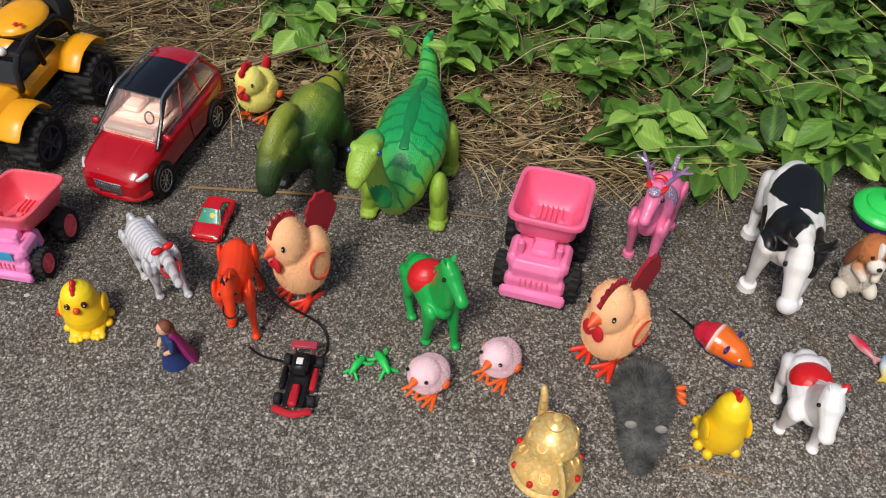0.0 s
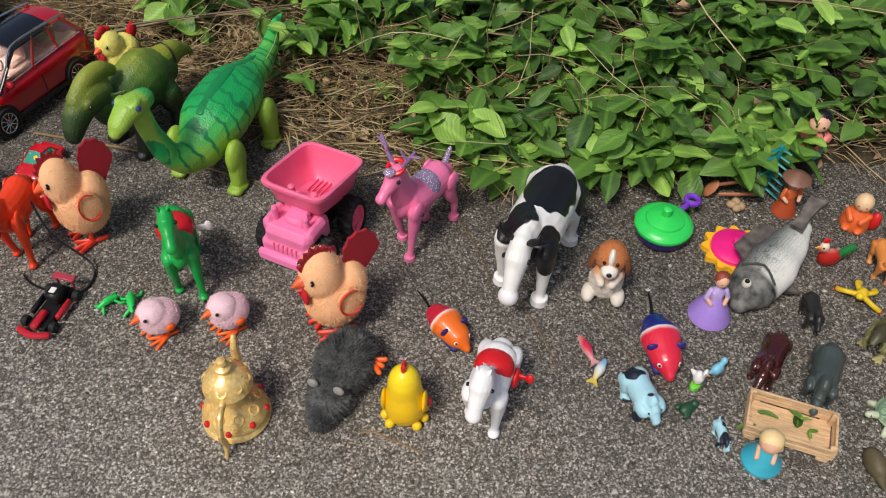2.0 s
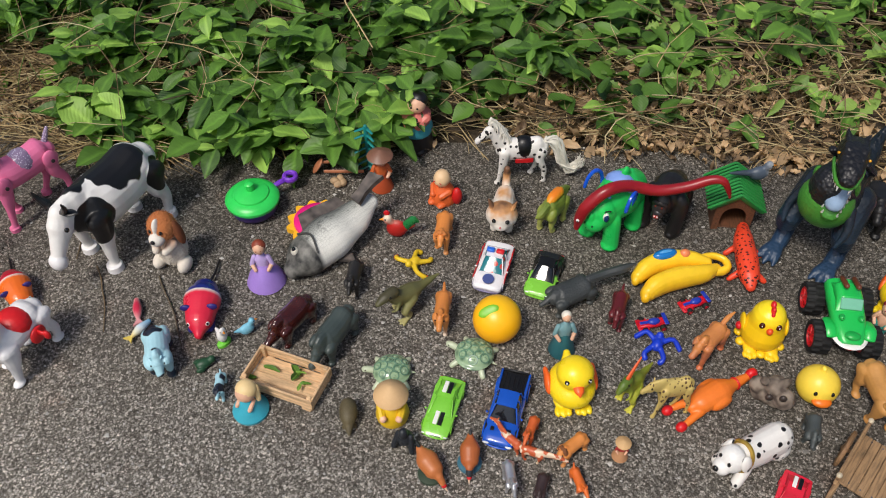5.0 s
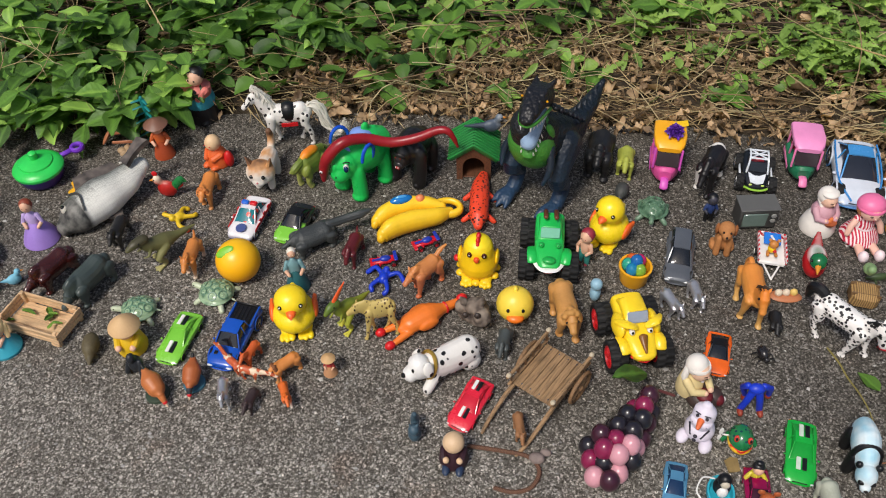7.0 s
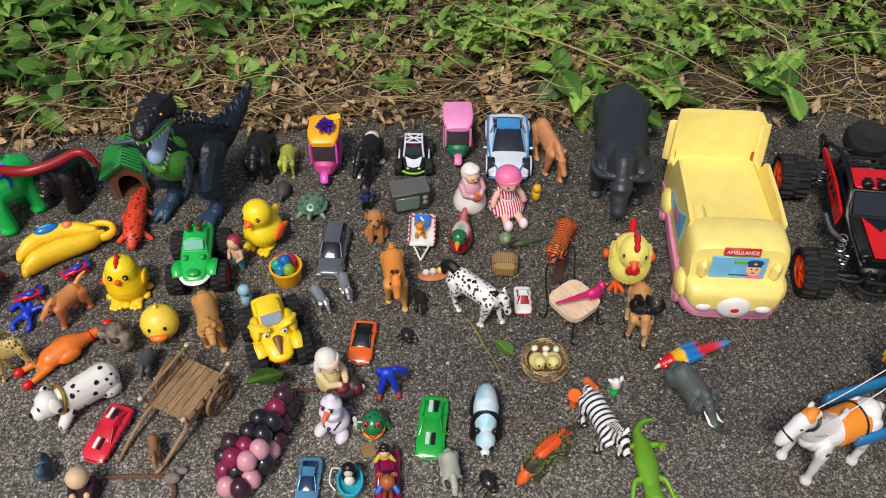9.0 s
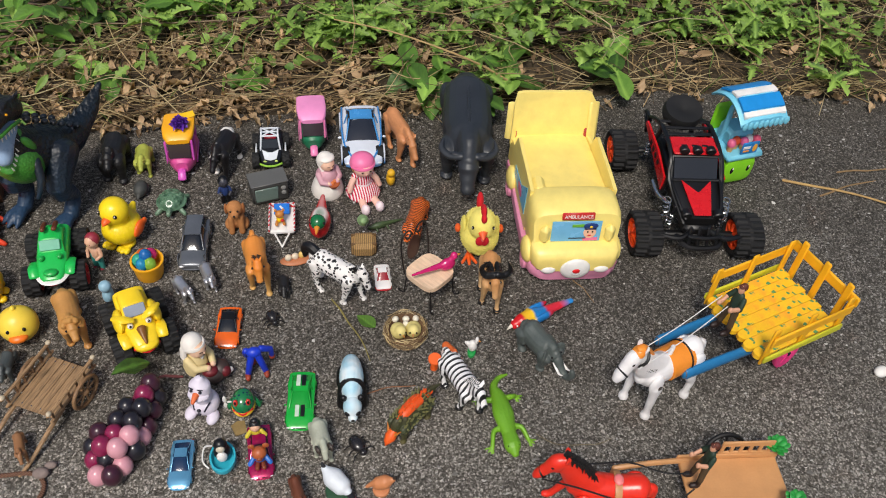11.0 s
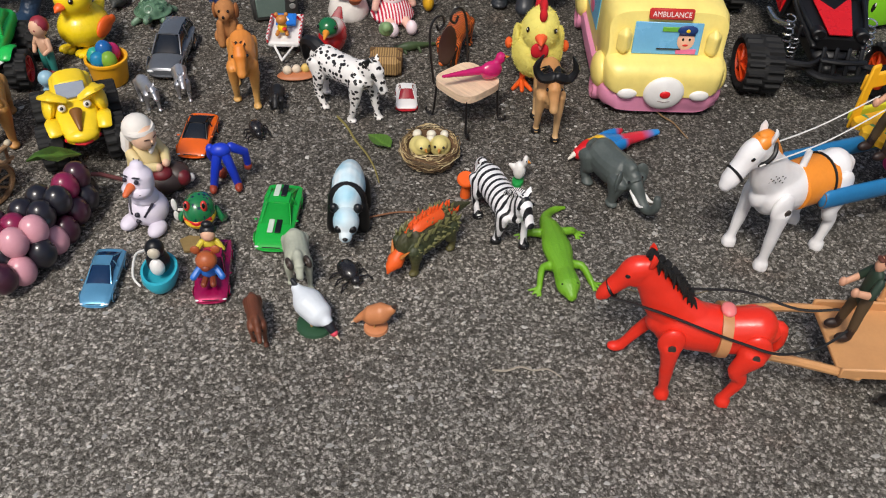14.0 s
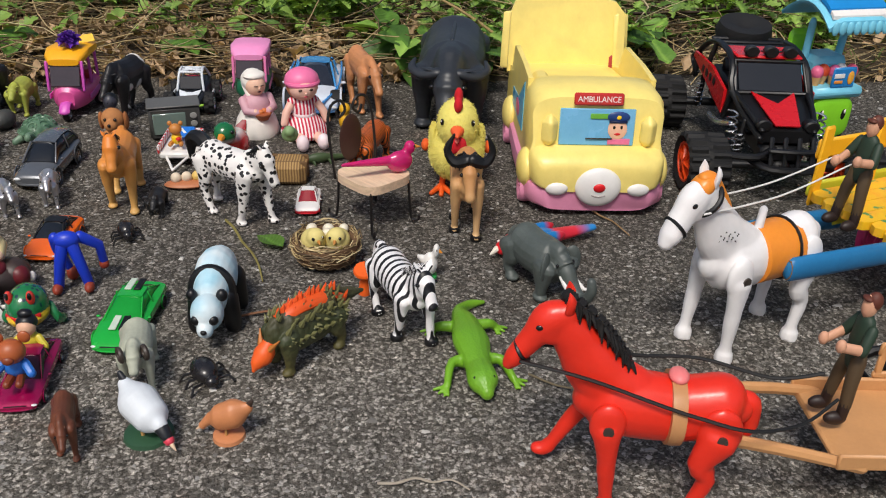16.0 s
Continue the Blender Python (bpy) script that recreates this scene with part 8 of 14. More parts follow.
def lion(x, y, yaw, H, c, m, label, **k):
    h, poll, nose, d, ht = beast("toy_lion", x, y, yaw, label, "toy lion", H, 1.2, 0.5, c, (0.18, 0.02), (0.26, 0.17, 35), 0.1, 0.27, TAIL_DOWN, (0.08, 0.9, 0.9), **k)
    rg = random.Random(7)
    g = Geo()
    for i in range(16):
        a = 2 * math.pi * i / 16
        g.ball(poll + Vector((-ht * 0.4 + rg.uniform(-1, 1) * ht * 0.25, math.cos(a) * ht * 0.95, math.sin(a) * ht * 1.0)), (ht * 0.5, ht * 0.45, ht * 0.45), 8, 6)
    part("mane", g, m, h, "", ht / 10, 1)
    return h


lion(0.746, 0.669, -85, 0.033, LIONC, col((196, 118, 56), 0.7), "small orange-brown toy lion")
lion(1.216, 0.537, -72, 0.044, col((204, 148, 82), 0.5, var=0.25), col((190, 138, 72), 0.8), "tan toy lion with shaggy brown mane")
lion(0.929, 0.42, -130, 0.026, LIONC, col((120, 72, 40), 0.8), "small tan toy lion with dark mane")

# dappled horse
h, poll, nose, d, ht = beast("toy_horse", 0.818, 0.796, 197, "white toy horse with black spots, saddle and long white hair", "toy horse", 0.06, 1.1, 0.4, spotted((236, 232, 226), (24, 22, 24), 130, 0.27), (0.3, 0.42), (0.4, 0.125, 42), 0.065, 0.24, None, (0.1, 0.5, 1))
HAIR = col((228, 224, 212), 0.7)
mane(h, poll + Vector((0.004, 0, 0.01)), poll - Vector((0.022, 0, 0.018)), HAIR, 0.013, 0.004, 9)
part("saddle", Geo().ball((-0.002, 0, 0.0475), (0.0155, 0.0135, 0.014), 16, 10), BLACK, h, "black and red saddle cloth", 0.001, 2)
part("saddle_trim", Geo().box((-0.002, 0.0128, 0.036), (0.024, 0.0015, 0.006), 0.0006).box((-0.002, -0.0128, 0.036), (0.024, 0.0015, 0.006), 0.0006), RED, h)
g = Geo()
rg = random.Random(7)
for i in range(34):
    j = [Vector((rg.gauss(0, 0.003), rg.gauss(0, 0.003), rg.gauss(0, 0.003))) for k in range(6)]
    g.tube([p + q for p, q in zip((Vector((-0.03, 0, 0.056)), Vector((-0.044, 0, 0.052)), Vector((-0.054, 0.003, 0.03)), Vector((-0.064, 0.004, 0.014)), Vector((-0.076, 0.003, 0.016)), Vector((-0.08, 0.002, 0.027))), [j[0] * 0.4] + j[1:])], [0.0012, 0.0014, 0.0013, 0.0012, 0.001, 0.0003], 5, sub=3)
part("tail", g, HAIR, h, "long curled white tail hair")
part("bridle", Geo().torus(poll + d * 0.014, ht * 0.86, 0.0009, rot(0, 45)), BLACK, h)

# cat
CAT = graded([(0, (232, 226, 216)), (0.55, (230, 222, 210)), (0.8, (206, 150, 96)), (1, (120, 84, 60))], 2, 0, 0.055, 0.9, 0.6, 45)
ob = thing("toy_cat", 0.81, 0.711, -86, "white toy cat with orange and brown patches", "toy cat")
g = Geo().tube([(-0.024, 0, 0.026), (0.002, 0, 0.024)], [(0.012, 0.013), (0.013, 0.014)], 14).ball((0.017, 0, 0.033), (0.0175, 0.0195, 0.0165)).ball((0.03, 0, 0.027), (0.006, 0.009, 0.0065))
for sx, sy in ((0.008, 1), (0.008, -1), (-0.022, 1), (-0.022, -1)):
    g.tube([(sx, sy * 0.008, 0.02), (sx + 0.003, sy * 0.009, 0.004)], [0.006, 0.0052], 10)
part("body", g, CAT, ob, "", 0.001, 4)
for s in (-1, 1):
    part("ear", Geo().tube([(0.016, s * 0.012, 0.044), (0.017, s * 0.0165, 0.056)], [(0.007, 0.004), 0.001], 8), CAT, ob)
    part("eye", Geo().ball((0.032, s * 0.0078, 0.0365), 0.0028, 10, 8), EYE, ob)
part("nose", Geo().ball((0.0358, 0, 0.0295), 0.0014, 8, 6), col((206, 120, 120)), ob)
part("tail", Geo().tube([(-0.034, 0, 0.03), (-0.042, 0, 0.042), (-0.038, 0, 0.056)], [0.0055, 0.005, 0.004], 10, sub=3), CAT, ob)

# green rhino with a red snake lying across its back
RHINO = col((34, 202, 92), 0.32)
BLUE = col((40, 110, 220), 0.35)
ob = thing("toy_rhino", 0.938, 0.727, -122, "bright green toy rhino with blue ring ears", "toy rhino")
g = Geo().tube([(-0.034, 0, 0.05), (-0.012, 0, 0.054), (0.016, 0, 0.052)], [(0.024, 0.025), (0.029, 0.029), (0.024, 0.025)], 18, sub=3).ball((0.031, 0, 0.052), (0.021, 0.022, 0.021)).ball((0.045, 0, 0.043), (0.014, 0.0155, 0.0125)).ball((0.053, 0, 0.054), (0.0045, 0.0045, 0.0075))
g.ball((-0.014, 0, 0.084), (0.0075, 0.005, 0.008)).ball((-0.03, 0, 0.074), (0.006, 0.005, 0.006))
for sx, sy in ((0.024, 1), (0.024, -1), (-0.03, 1), (-0.03, -1)):
    g.tube([(sx, sy * 0.016, 0.042), (sx, sy * 0.019, 0.006)], [0.0115, 0.0118], 12).ball((sx + 0.002, sy * 0.019, 0.006), (0.0135, 0.0125, 0.006))
part("body", g, RHINO, ob, "", 0.0016, 4)
for s in (-1, 1):
    ring = [(0.012 - 0.002 * math.cos(t), s * (0.0265 + 0.007 * math.sin(t * 0.5)), 0.066 + 0.017 * math.sin(t)) for t in (k * 0.62 - 1.9 for k in range(9))]
    ring = [(x - 0.013 * math.cos(k * 0.62 - 1.9), y, z) for k, (x, y, z) in enumerate(ring)]
    part("ear", Geo().tube(ring, 0.0026, 8, sub=2), col((24, 84, 206), 0.25), ob, "blue ring ear")
    e = part("eye", Geo().ball((0.0445, s * 0.0165, 0.0585), (0.0042, 0.0042, 0.0062), 12, 8), WHITE, ob)
    part("pupil", Geo().ball((0.0462, s * 0.0182, 0.0585), (0.0036, 0.0036, 0.0048), 10, 8), col((16, 44, 92), 0.15), e)
    part("brow", Geo().tube([(0.0395, s * 0.0195, 0.0655), (0.0435, s * 0.0182, 0.0682), (0.0475, s * 0.0152, 0.0672)], 0.0009, 6, sub=2), BLACK, ob)
    part("nostril", Geo().ball((0.0572, s * 0.006, 0.0455), 0.0015, 8, 6), col((14, 96, 46)), ob)
part("saddle", Geo().ball((-0.006, 0, 0.0705), (0.017, 0.0225, 0.0145), 16, 10), col((128, 160, 226), 0.3), ob, "pale blue saddle")
part("forehead_patch", Geo().ball((0.024, 0, 0.067), (0.009, 0.012, 0.0075), 12, 8), col((128, 160, 226), 0.3), ob)

SNAKE = col((158, 26, 36), 0.35, var=0.3)
ob = thing("toy_snake", 0, 0, 0, "long dark red rubber snake draped over rhino and gorilla", "toy snake")
part("body", Geo().tube([(0.8994, 0.686, 0.04), (0.902, 0.686, 0.06), (0.909, 0.688, 0.077), (0.9266, 0.697, 0.094), (0.9504, 0.713, 0.0905), (0.9812, 0.722, 0.081), (1.012, 0.729, 0.086), (1.0366, 0.735, 0.096), (1.0498, 0.735, 0.0975), (1.0578, 0.735, 0.087), (1.063, 0.735, 0.074)], [0.0035, 0.0068, 0.0075, 0.0072, 0.0068, 0.0065, 0.0062, 0.0055, 0.0046, 0.0034, 0.0015], 14, sub=4), SNAKE, ob)
e = part("eye", Geo().ball((0.8995, 0.6795, 0.0575), 0.0021, 10, 8), WHITE, ob)
part("pupil", Geo().ball((0.8993, 0.678, 0.0576), 0.0012, 8, 6), BLACK, e)

# gorilla
ob = thing("toy_gorilla", 0.999, 0.757, -108, "black plastic toy gorilla on all fours", "toy gorilla")
APE = col((30, 28, 29), 0.36, var=0.3)
g = Geo().tube([(-0.03, 0, 0.044), (-0.006, 0, 0.051), (0.014, 0, 0.052)], [(0.021, 0.02), (0.026, 0.024), (0.025, 0.022)], 16, sub=3).ball((0.03, 0, 0.052), (0.015, 0.0155, 0.017)).ball((0.03, 0, 0.064), (0.009, 0.008, 0.008))
for s in (-1, 1):
    g.ball((0.014, s * 0.021, 0.052), (0.0125, 0.0105, 0.014)).tube([(0.015, s * 0.023, 0.052), (0.02, s * 0.025, 0.03), (0.022, s * 0.023, 0.008)], [0.0115, 0.0105, 0.011], 12, sub=3).ball((0.026, s * 0.022, 0.006), (0.0105, 0.009, 0.006))
    g.ball((-0.03, s * 0.016, 0.038), (0.0145, 0.011, 0.016)).tube([(-0.03, s * 0.018, 0.036), (-0.026, s * 0.02, 0.008)], [0.0125, 0.0105], 12).ball((-0.022, s * 0.02, 0.006), (0.0125, 0.009, 0.006))
part("body", g, APE, ob, "", 0.0014, 2)
part("face", Geo().ball((0.0405, 0, 0.0495), (0.0068, 0.0105, 0.0125)), col((50, 46, 48), 0.32), ob)
part("brow", Geo().tube([(0.043, -0.009, 0.0595), (0.0462, 0, 0.061), (0.043, 0.009, 0.0595)], 0.0024, 8, sub=2), APE, ob)
part("muzzle", Geo().ball((0.045, 0, 0.044), (0.0055, 0.0085, 0.0062)), col((44, 40, 42), 0.32), ob)
part("mouth", Geo().box((0.0502, 0, 0.0425), (0.002, 0.0075, 0.0046), 0.0008), col((190, 60, 56)), ob)
for s in (-1, 1):
    part("tooth", Geo().box((0.0512, s * 0.0022, 0.0435), (0.0016, 0.0018, 0.0022), 0.0004), WHITE, ob)
    part("eye", Geo().ball((0.0462, s * 0.0045, 0.056), 0.0015, 8, 6), col((120, 50, 36), 0.2), ob)


def kennel(x, y, yaw):
    ob = thing("toy_kennel", x, y, yaw, "brown toy kennel with a corrugated green roof", "toy kennel")
    w = wooden((112, 72, 48))
    M = Matrix(((0, 0, 1, 0), (1, 0, 0, 0), (0, 1, 0, 0), (0, 0, 0, 1)))
    arch = [(0.018 * math.cos(t), 0.024 + 0.018 * math.sin(t)) for t in (math.pi * i / 10 for i in range(11))]
    front = [(-0.028, 0.0), (-0.018, 0.0)] + arch[::-1] + [(0.018, 0.0), (0.028, 0.0), (0.028, 0.044), (0, 0.0615), (-0.028, 0.044)]
    part("front_wall", Geo().slab(front, 0.027, 0.031, M), w, ob)
    part("back_wall", Geo().slab([(-0.028, 0), (0.028, 0), (0.028, 0.044), (0, 0.0615), (-0.028, 0.044)], -0.031, -0.027, M), w, ob)
    for s in (-1, 1):
        part("side_wall", Geo().box((0, s * 0.0265, 0.021), (0.054, 0.003, 0.042), 0.0006), w, ob)
        g = Geo()
        n = 12
        prof = []
        for k in range(n * 4 + 1):
            xx = -0.037 + 0.074 * k / (n * 4)
            prof.append((xx, 0.0024 * math.cos(k * math.pi / 2)))
        along = Vector((0, s * math.cos(radians(33)), -math.sin(radians(33))))
        nrm = Vector((0, s * math.sin(radians(33)), math.cos(radians(33))))
        top = Vector((0, 0, 0.066))
        rings = []
        for t in (0.0, 0.046):
            rings.append([top + along * t + Vector((xx, 0, 0)) + nrm * h_ for xx, h_ in prof] + [top + along * t + Vector((xx, 0, 0)) + nrm * (h_ - 0.0028) for xx, h_ in prof[::-1]])
        part("roof", g.rings(rings), col((28, 112, 52), 0.4), ob, "corrugated green roof slope", sharp=80)
        for k in range(11):
            xx = -0.035 + 0.007 * k
            part("roof_ridge", Geo().tube([top + Vector((xx, 0, 0)) + nrm * 0.0026, top + along * 0.047 + Vector((xx, 0, 0)) + nrm * 0.0026], 0.0019, 6), col((44, 140, 66), 0.38), ob)
    part("floor", Geo().box((0, 0, 0.0015), (0.054, 0.05, 0.002), 0.0005), w, ob)


kennel(1.077, 0.783, -84)
o = tiny_bird(1.098, 0.792, 20, "small grey-blue toy pigeon on the kennel roof", graded([(0, (60, 70, 84)), (0.6, (84, 96, 112)), (1, (190, 196, 200))], 0, -0.02, 0.02, 0.2), 0.03, None, 0.6)
o.location.z = 0.0575

# die-cast cars of this stretch
car("police_car", 0.813, 0.633, -94, "white toy police car with coloured roof lights", 0.068, 0.035, 0.026, graded([(0, (70, 60, 130)), (0.28, (236, 234, 236)), (1, (240, 238, 240))], 2, 0.004, 0.03, 0.1, 0.25, coat=0.5), "stock", spotted((40, 120, 130), (200, 70, 60), 110, 0.35, 0.15))
pc = bpy.context.scene.objects["police_car"]
for s in (-1, 1):
    for i in range(7):
        part("check", Geo().box((-0.026 + 0.0065 * i, s * 0.0174, 0.0125 + 0.0032 * (i % 2)), (0.0052, 0.0012, 0.003), 0.0003), RED, pc)
part("light_bar", Geo().box((-0.008, 0.0055, 0.0285), (0.006, 0.009, 0.004), 0.001), RED, pc)
part("light_bar", Geo().box((-0.008, -0.0055, 0.0285), (0.006, 0.009, 0.004), 0.001), BLUE, pc)
part("badge", Geo().lathe([(0.0065, 0), (0.0065, 0.0006), (0.001, 0.0008)], 20, rot(0, 8), (0.024, 0, 0.0156)), col((70, 84, 140)), pc, "round blue bonnet badge")
for s in (-1, 1):
    part("side_stripe", Geo().box((-0.002, s * 0.0176, 0.012), (0.05, 0.0008, 0.004), 0.0003), RED, pc)
LIMEC = col((130, 206, 64), 0.25, coat=0.5)
car("toy_car", 0.872, 0.634, -98, "black and lime green toy racing car", 0.062, 0.032, 0.023, graded([(0, (30, 32, 28)), (0.5, (34, 36, 30)), (0.56, (132, 206, 66)), (1, (132, 206, 66))], 0, -0.031, 0.031, 0.08, 0.25, coat=0.5), "stock", GLASS, roof=BLACK)
car("toy_car", 0.797, 0.441, -95, "lime green toy sports car with dark stripes", 0.068, 0.031, 0.019, LIMEC, "sport", col((120, 196, 60), 0.15), BLACK)
lc = [o for o in bpy.context.scene.objects if o.name.startswith("toy_car")][-1]
for px, L in ((0.016, 0.015), (-0.016, 0.014)):
    part("stripe", Geo().box((px, 0.0025, 0.0118 if px > 0 else 0.0196), (L, 0.0042, 0.001), 0.0003, rot(0, 5 if px > 0 else -3)), BLACK, lc)
    part("stripe", Geo().box((px, -0.0025, 0.0118 if px > 0 else 0.0196), (L, 0.0042, 0.001), 0.0003, rot(0, 5 if px > 0 else -3)), WHITE, lc)
BPAINT = col((24, 84, 190), 0.22, coat=0.7)
car("toy_pickup", 0.86, 0.45, -94, "blue toy pickup truck with a black load bed", 0.09, 0.037, 0.033, BPAINT, "pickup", GLASS, CHROME, wr=0.0085, ww=0.009)
pk = bpy.context.scene.objects["toy_pickup"]
part("load_bed", Geo().box((-0.03, 0, 0.0186), (0.026, 0.028, 0.0012), 0.0004), BLACK, pk)
for s in (-1, 1):
    part("bed_side", Geo().box((-0.0285, s * 0.0155, 0.0195), (0.032, 0.003, 0.005), 0.001), BPAINT, pk)
    part("bonnet_vent", Geo().box((0.031, s * 0.009, 0.0186), (0.005, 0.004, 0.0012), 0.0003), BLACK, pk)
part("tailgate", Geo().box((-0.0443, 0, 0.0195), (0.0025, 0.03, 0.005), 0.0008), BLACK, pk)
for i in range(5):
    part("bed_rib", Geo().box((-0.03, -0.01 + i * 0.005, 0.0195), (0.025, 0.0014, 0.0008), 0.0002), BLACK, pk)


def mini_racer(x, y, yaw):
    ob = thing("toy_racer", x, y, yaw, "tiny red and blue toy racing car", "toy car", "tiny racers")
    R_, B_ = col((206, 26, 46), 0.3), col((36, 60, 170), 0.3)
    part("body", Geo().box((0, 0, 0.006), (0.036, 0.012, 0.006), 0.002).box((0.012, 0, 0.005), (0.014, 0.018, 0.003), 0.001), R_, ob)
    part("cockpit", Geo().ball((-0.002, 0, 0.009), (0.008, 0.005, 0.004)), B_, ob)
    part("rear_wing", Geo().box((-0.016, 0, 0.011), (0.005, 0.018, 0.002), 0.0006), B_, ob)
    part("stripe", Geo().box((0.01, 0, 0.0094), (0.012, 0.004, 0.001), 0.0003), B_, ob)
    for sx in (0.011, -0.012):
        for s in (-1, 1):
            wheel(ob, (sx, s * 0.0085, 0.0042), 0.0042, 0.005, R_)


mini_racer(1.04, 0.631, -146)
mini_racer(0.996, 0.593, -156)

# grey dinosaur lying, dark red bull, fruit
h, *_ = beast("toy_dinosaur", 0.905, 0.607, -140, "dark grey long-tailed toy dinosaur", "toy dinosaur", 0.034, 1.5, 0.85, scaly([(0, (70, 74, 72)), (1, (56, 60, 62))], 2, 0, 0.04, 500, 0.5, 0.0006), (0.3, -0.05), (0.3, 0.16, 20), 0.12, 0.38, ([(-0.6, 0, -0.05), (-1.2, 0.15, 0.05), (-1.7, 0.2, 0.1)], 0.16, 0.03), None, 0.05)
h, *_ = beast("toy_bull", 0.958, 0.597, -95, "dark red toy bull figure", "toy bull", 0.038, 1.15, 0.5, col((96, 30, 36), 0.35), (0.2, 0.0), (0.34, 0.16, 50), 0.09, 0.28, TAIL_UP)
ob = thing("toy_orange", 0.832, 0.547, 0, "round plastic orange with a painted green leaf", "toy fruit")
part("fruit", Geo().ball((0, 0, 0.0275), (0.0285, 0.0285, 0.0275), 32, 20), graded([(0, (252, 160, 10)), (1, (255, 196, 24))], 2, 0, 0.055, 0.1, 0.36, 60, var=0.05), ob)
part("leaf", Geo().ball((-0.009, -0.01, 0.0515), (0.0125, 0.0062, 0.0014), 14, 8, rot(28, -22, 25)), col((120, 190, 40), 0.4), ob)
quick_doll("princess_doll", 0.904, 0.541, -70, "slim doll in a long teal gown with white hair", 0.066, SKIN, col((226, 220, 206)), col((120, 160, 166)), graded([(0, (26, 80, 90)), (1, (60, 120, 126))], 2, 0, 0.04, 0.2), r=0.26, head=0.095)
h, *_ = beast("toy_fox", 0.771, 0.552, -84, "orange and white toy fox with raised tail", "toy fox", 0.032, 1.15, 0.46, graded([(0, (226, 216, 200)), (0.35, (216, 140, 70)), (1, (206, 128, 62))], 2, 0, 0.034, 0.3), (0.2, 0.1), (0.34, 0.17, 35), 0.09, 0.26, TAIL_UP, (0.14, 0.7, 1))


def turtle(x, y, yaw, L, c, shell_m, label, rim_m=None):
    ob = thing("toy_turtle", x, y, yaw, label, "toy turtle", "turtles")
    part("shell", Geo().ball((0, 0, L * 0.2), (L * 0.42, L * 0.34, L * 0.17), 24, 14).lathe([(L * 0.42, L * 0.14), (L * 0.44, L * 0.17), (L * 0.38, L * 0.2)], 24), shell_m, ob, "", L / 46, 2)
    rg = random.Random(int(L * 1000))
    for i in range(13):
        u, t = (0.0, 0.0) if i == 0 else (0.5, i * 1.257) if i < 6 else (0.86, i * 0.898)
        p = Vector((L * 0.36 * u * math.cos(t), L * 0.29 * u * math.sin(t), L * (0.205 + 0.165 * math.sqrt(max(0.0, 1 - (u * 0.86) ** 2)))))
        part("scute", Geo().torus(p - Vector((0, 0, L * 0.012)), L * rg.uniform(0.075, 0.1), L * 0.017, rot(-40 * u * math.sin(t), 40 * u * math.cos(t), 0), 12, 6), rim_m or shell_m, ob)
        part("scute", Geo().ball(p - Vector((0, 0, L * 0.012)), (L * 0.045, L * 0.04, L * 0.02), 10, 6), shell_m, ob)
    part("head", Geo().tube([(L * 0.36, 0, L * 0.15), (L * 0.52, 0, L * 0.2), (L * 0.6, 0, L * 0.2)], [L * 0.075, L * 0.075, L * 0.07], 12, sub=3), c, ob)
    for sx in (1, -1):
        for s in (-1, 1):
            part("flipper", Geo().tube([(sx * L * 0.26, s * L * 0.26, L * 0.1), (sx * L * 0.36, s * L * 0.38, L * 0.04)], [L * 0.075, L * 0.06], 10), c, ob)
    part("tail", Geo().tube([(-L * 0.38, 0, L * 0.12), (-L * 0.52, 0, L * 0.08)], [L * 0.04, L * 0.01], 8), c, ob)
    for s in (-1, 1):
        part("eye", Geo().ball((L * 0.58, s * L * 0.06, L * 0.23), L * 0.018, 8, 6), EYE, ob)


JADE = spotted((150, 176, 140), (84, 116, 92), 90, 0.3, 0.22, 0.2, coat=0.5)
JADEC = col((196, 206, 176), 0.3)
turtle(0.815, 0.51, 168, 0.062, JADEC, JADE, "glazed pale green turtle ornament", col((96, 134, 108), 0.3))
turtle(0.735, 0.472, -168, 0.062, JADEC, JADE, "glazed pale green turtle ornament", col((96, 134, 108), 0.3))
turtle(1.313, 0.73, -95, 0.05, col((110, 140, 116), 0.35), spotted((96, 130, 104), (52, 84, 64), 110, 0.3, 0.25, 0.2), "dark green glazed turtle ornament")

# ducks and chicks
DUCKY = col((252, 220, 34), 0.3)
birdie("toy_duck", 0.919, 0.486, -72, "yellow wind-up duck with orange wings", "toy duck", 0.076, 0.057, DUCKY, ORANGE, DUCKY, None, ORANGE, neck=0.8, group="yellow ducks")
birdie("toy_duck", 1.259, 0.676, -118, "yellow wind-up duck with orange wings", "toy duck", 0.078, 0.058, DUCKY, ORANGE, DUCKY, None, ORANGE, neck=0.8, group="yellow ducks")
plump_hen(1.11, 0.599, -88, 0.074, 0.052)
figure("clay_doll", 0.748, 0.425, -78, "clay child in a yellow robe and pointed straw hat", [col((240, 190, 160)), col((226, 186, 30)), col((216, 178, 130), 0.7)],
       [(1, "l", [(0.018, 0), (0.0195, 0.006), (0.016, 0.02), (0.008, 0.03)], 20), (0, "b", (0.003, 0, 0.037), (0.0125, 0.0125, 0.0115)), (2, "l", [(0.02, 0.04), (0.0195, 0.042), (0.01, 0.05), (0.002, 0.055)], 20), (1, "t", [(0.004, 0.013, 0.024), (0.016, 0.01, 0.02)], 0.0045, 8), (1, "t", [(0.004, -0.013, 0.024), (0.016, -0.01, 0.02)], 0.0045, 8), (0, "b", (0.018, 0.009, 0.02), 0.0042), (0, "b", (0.018, -0.009, 0.02), 0.0042)])
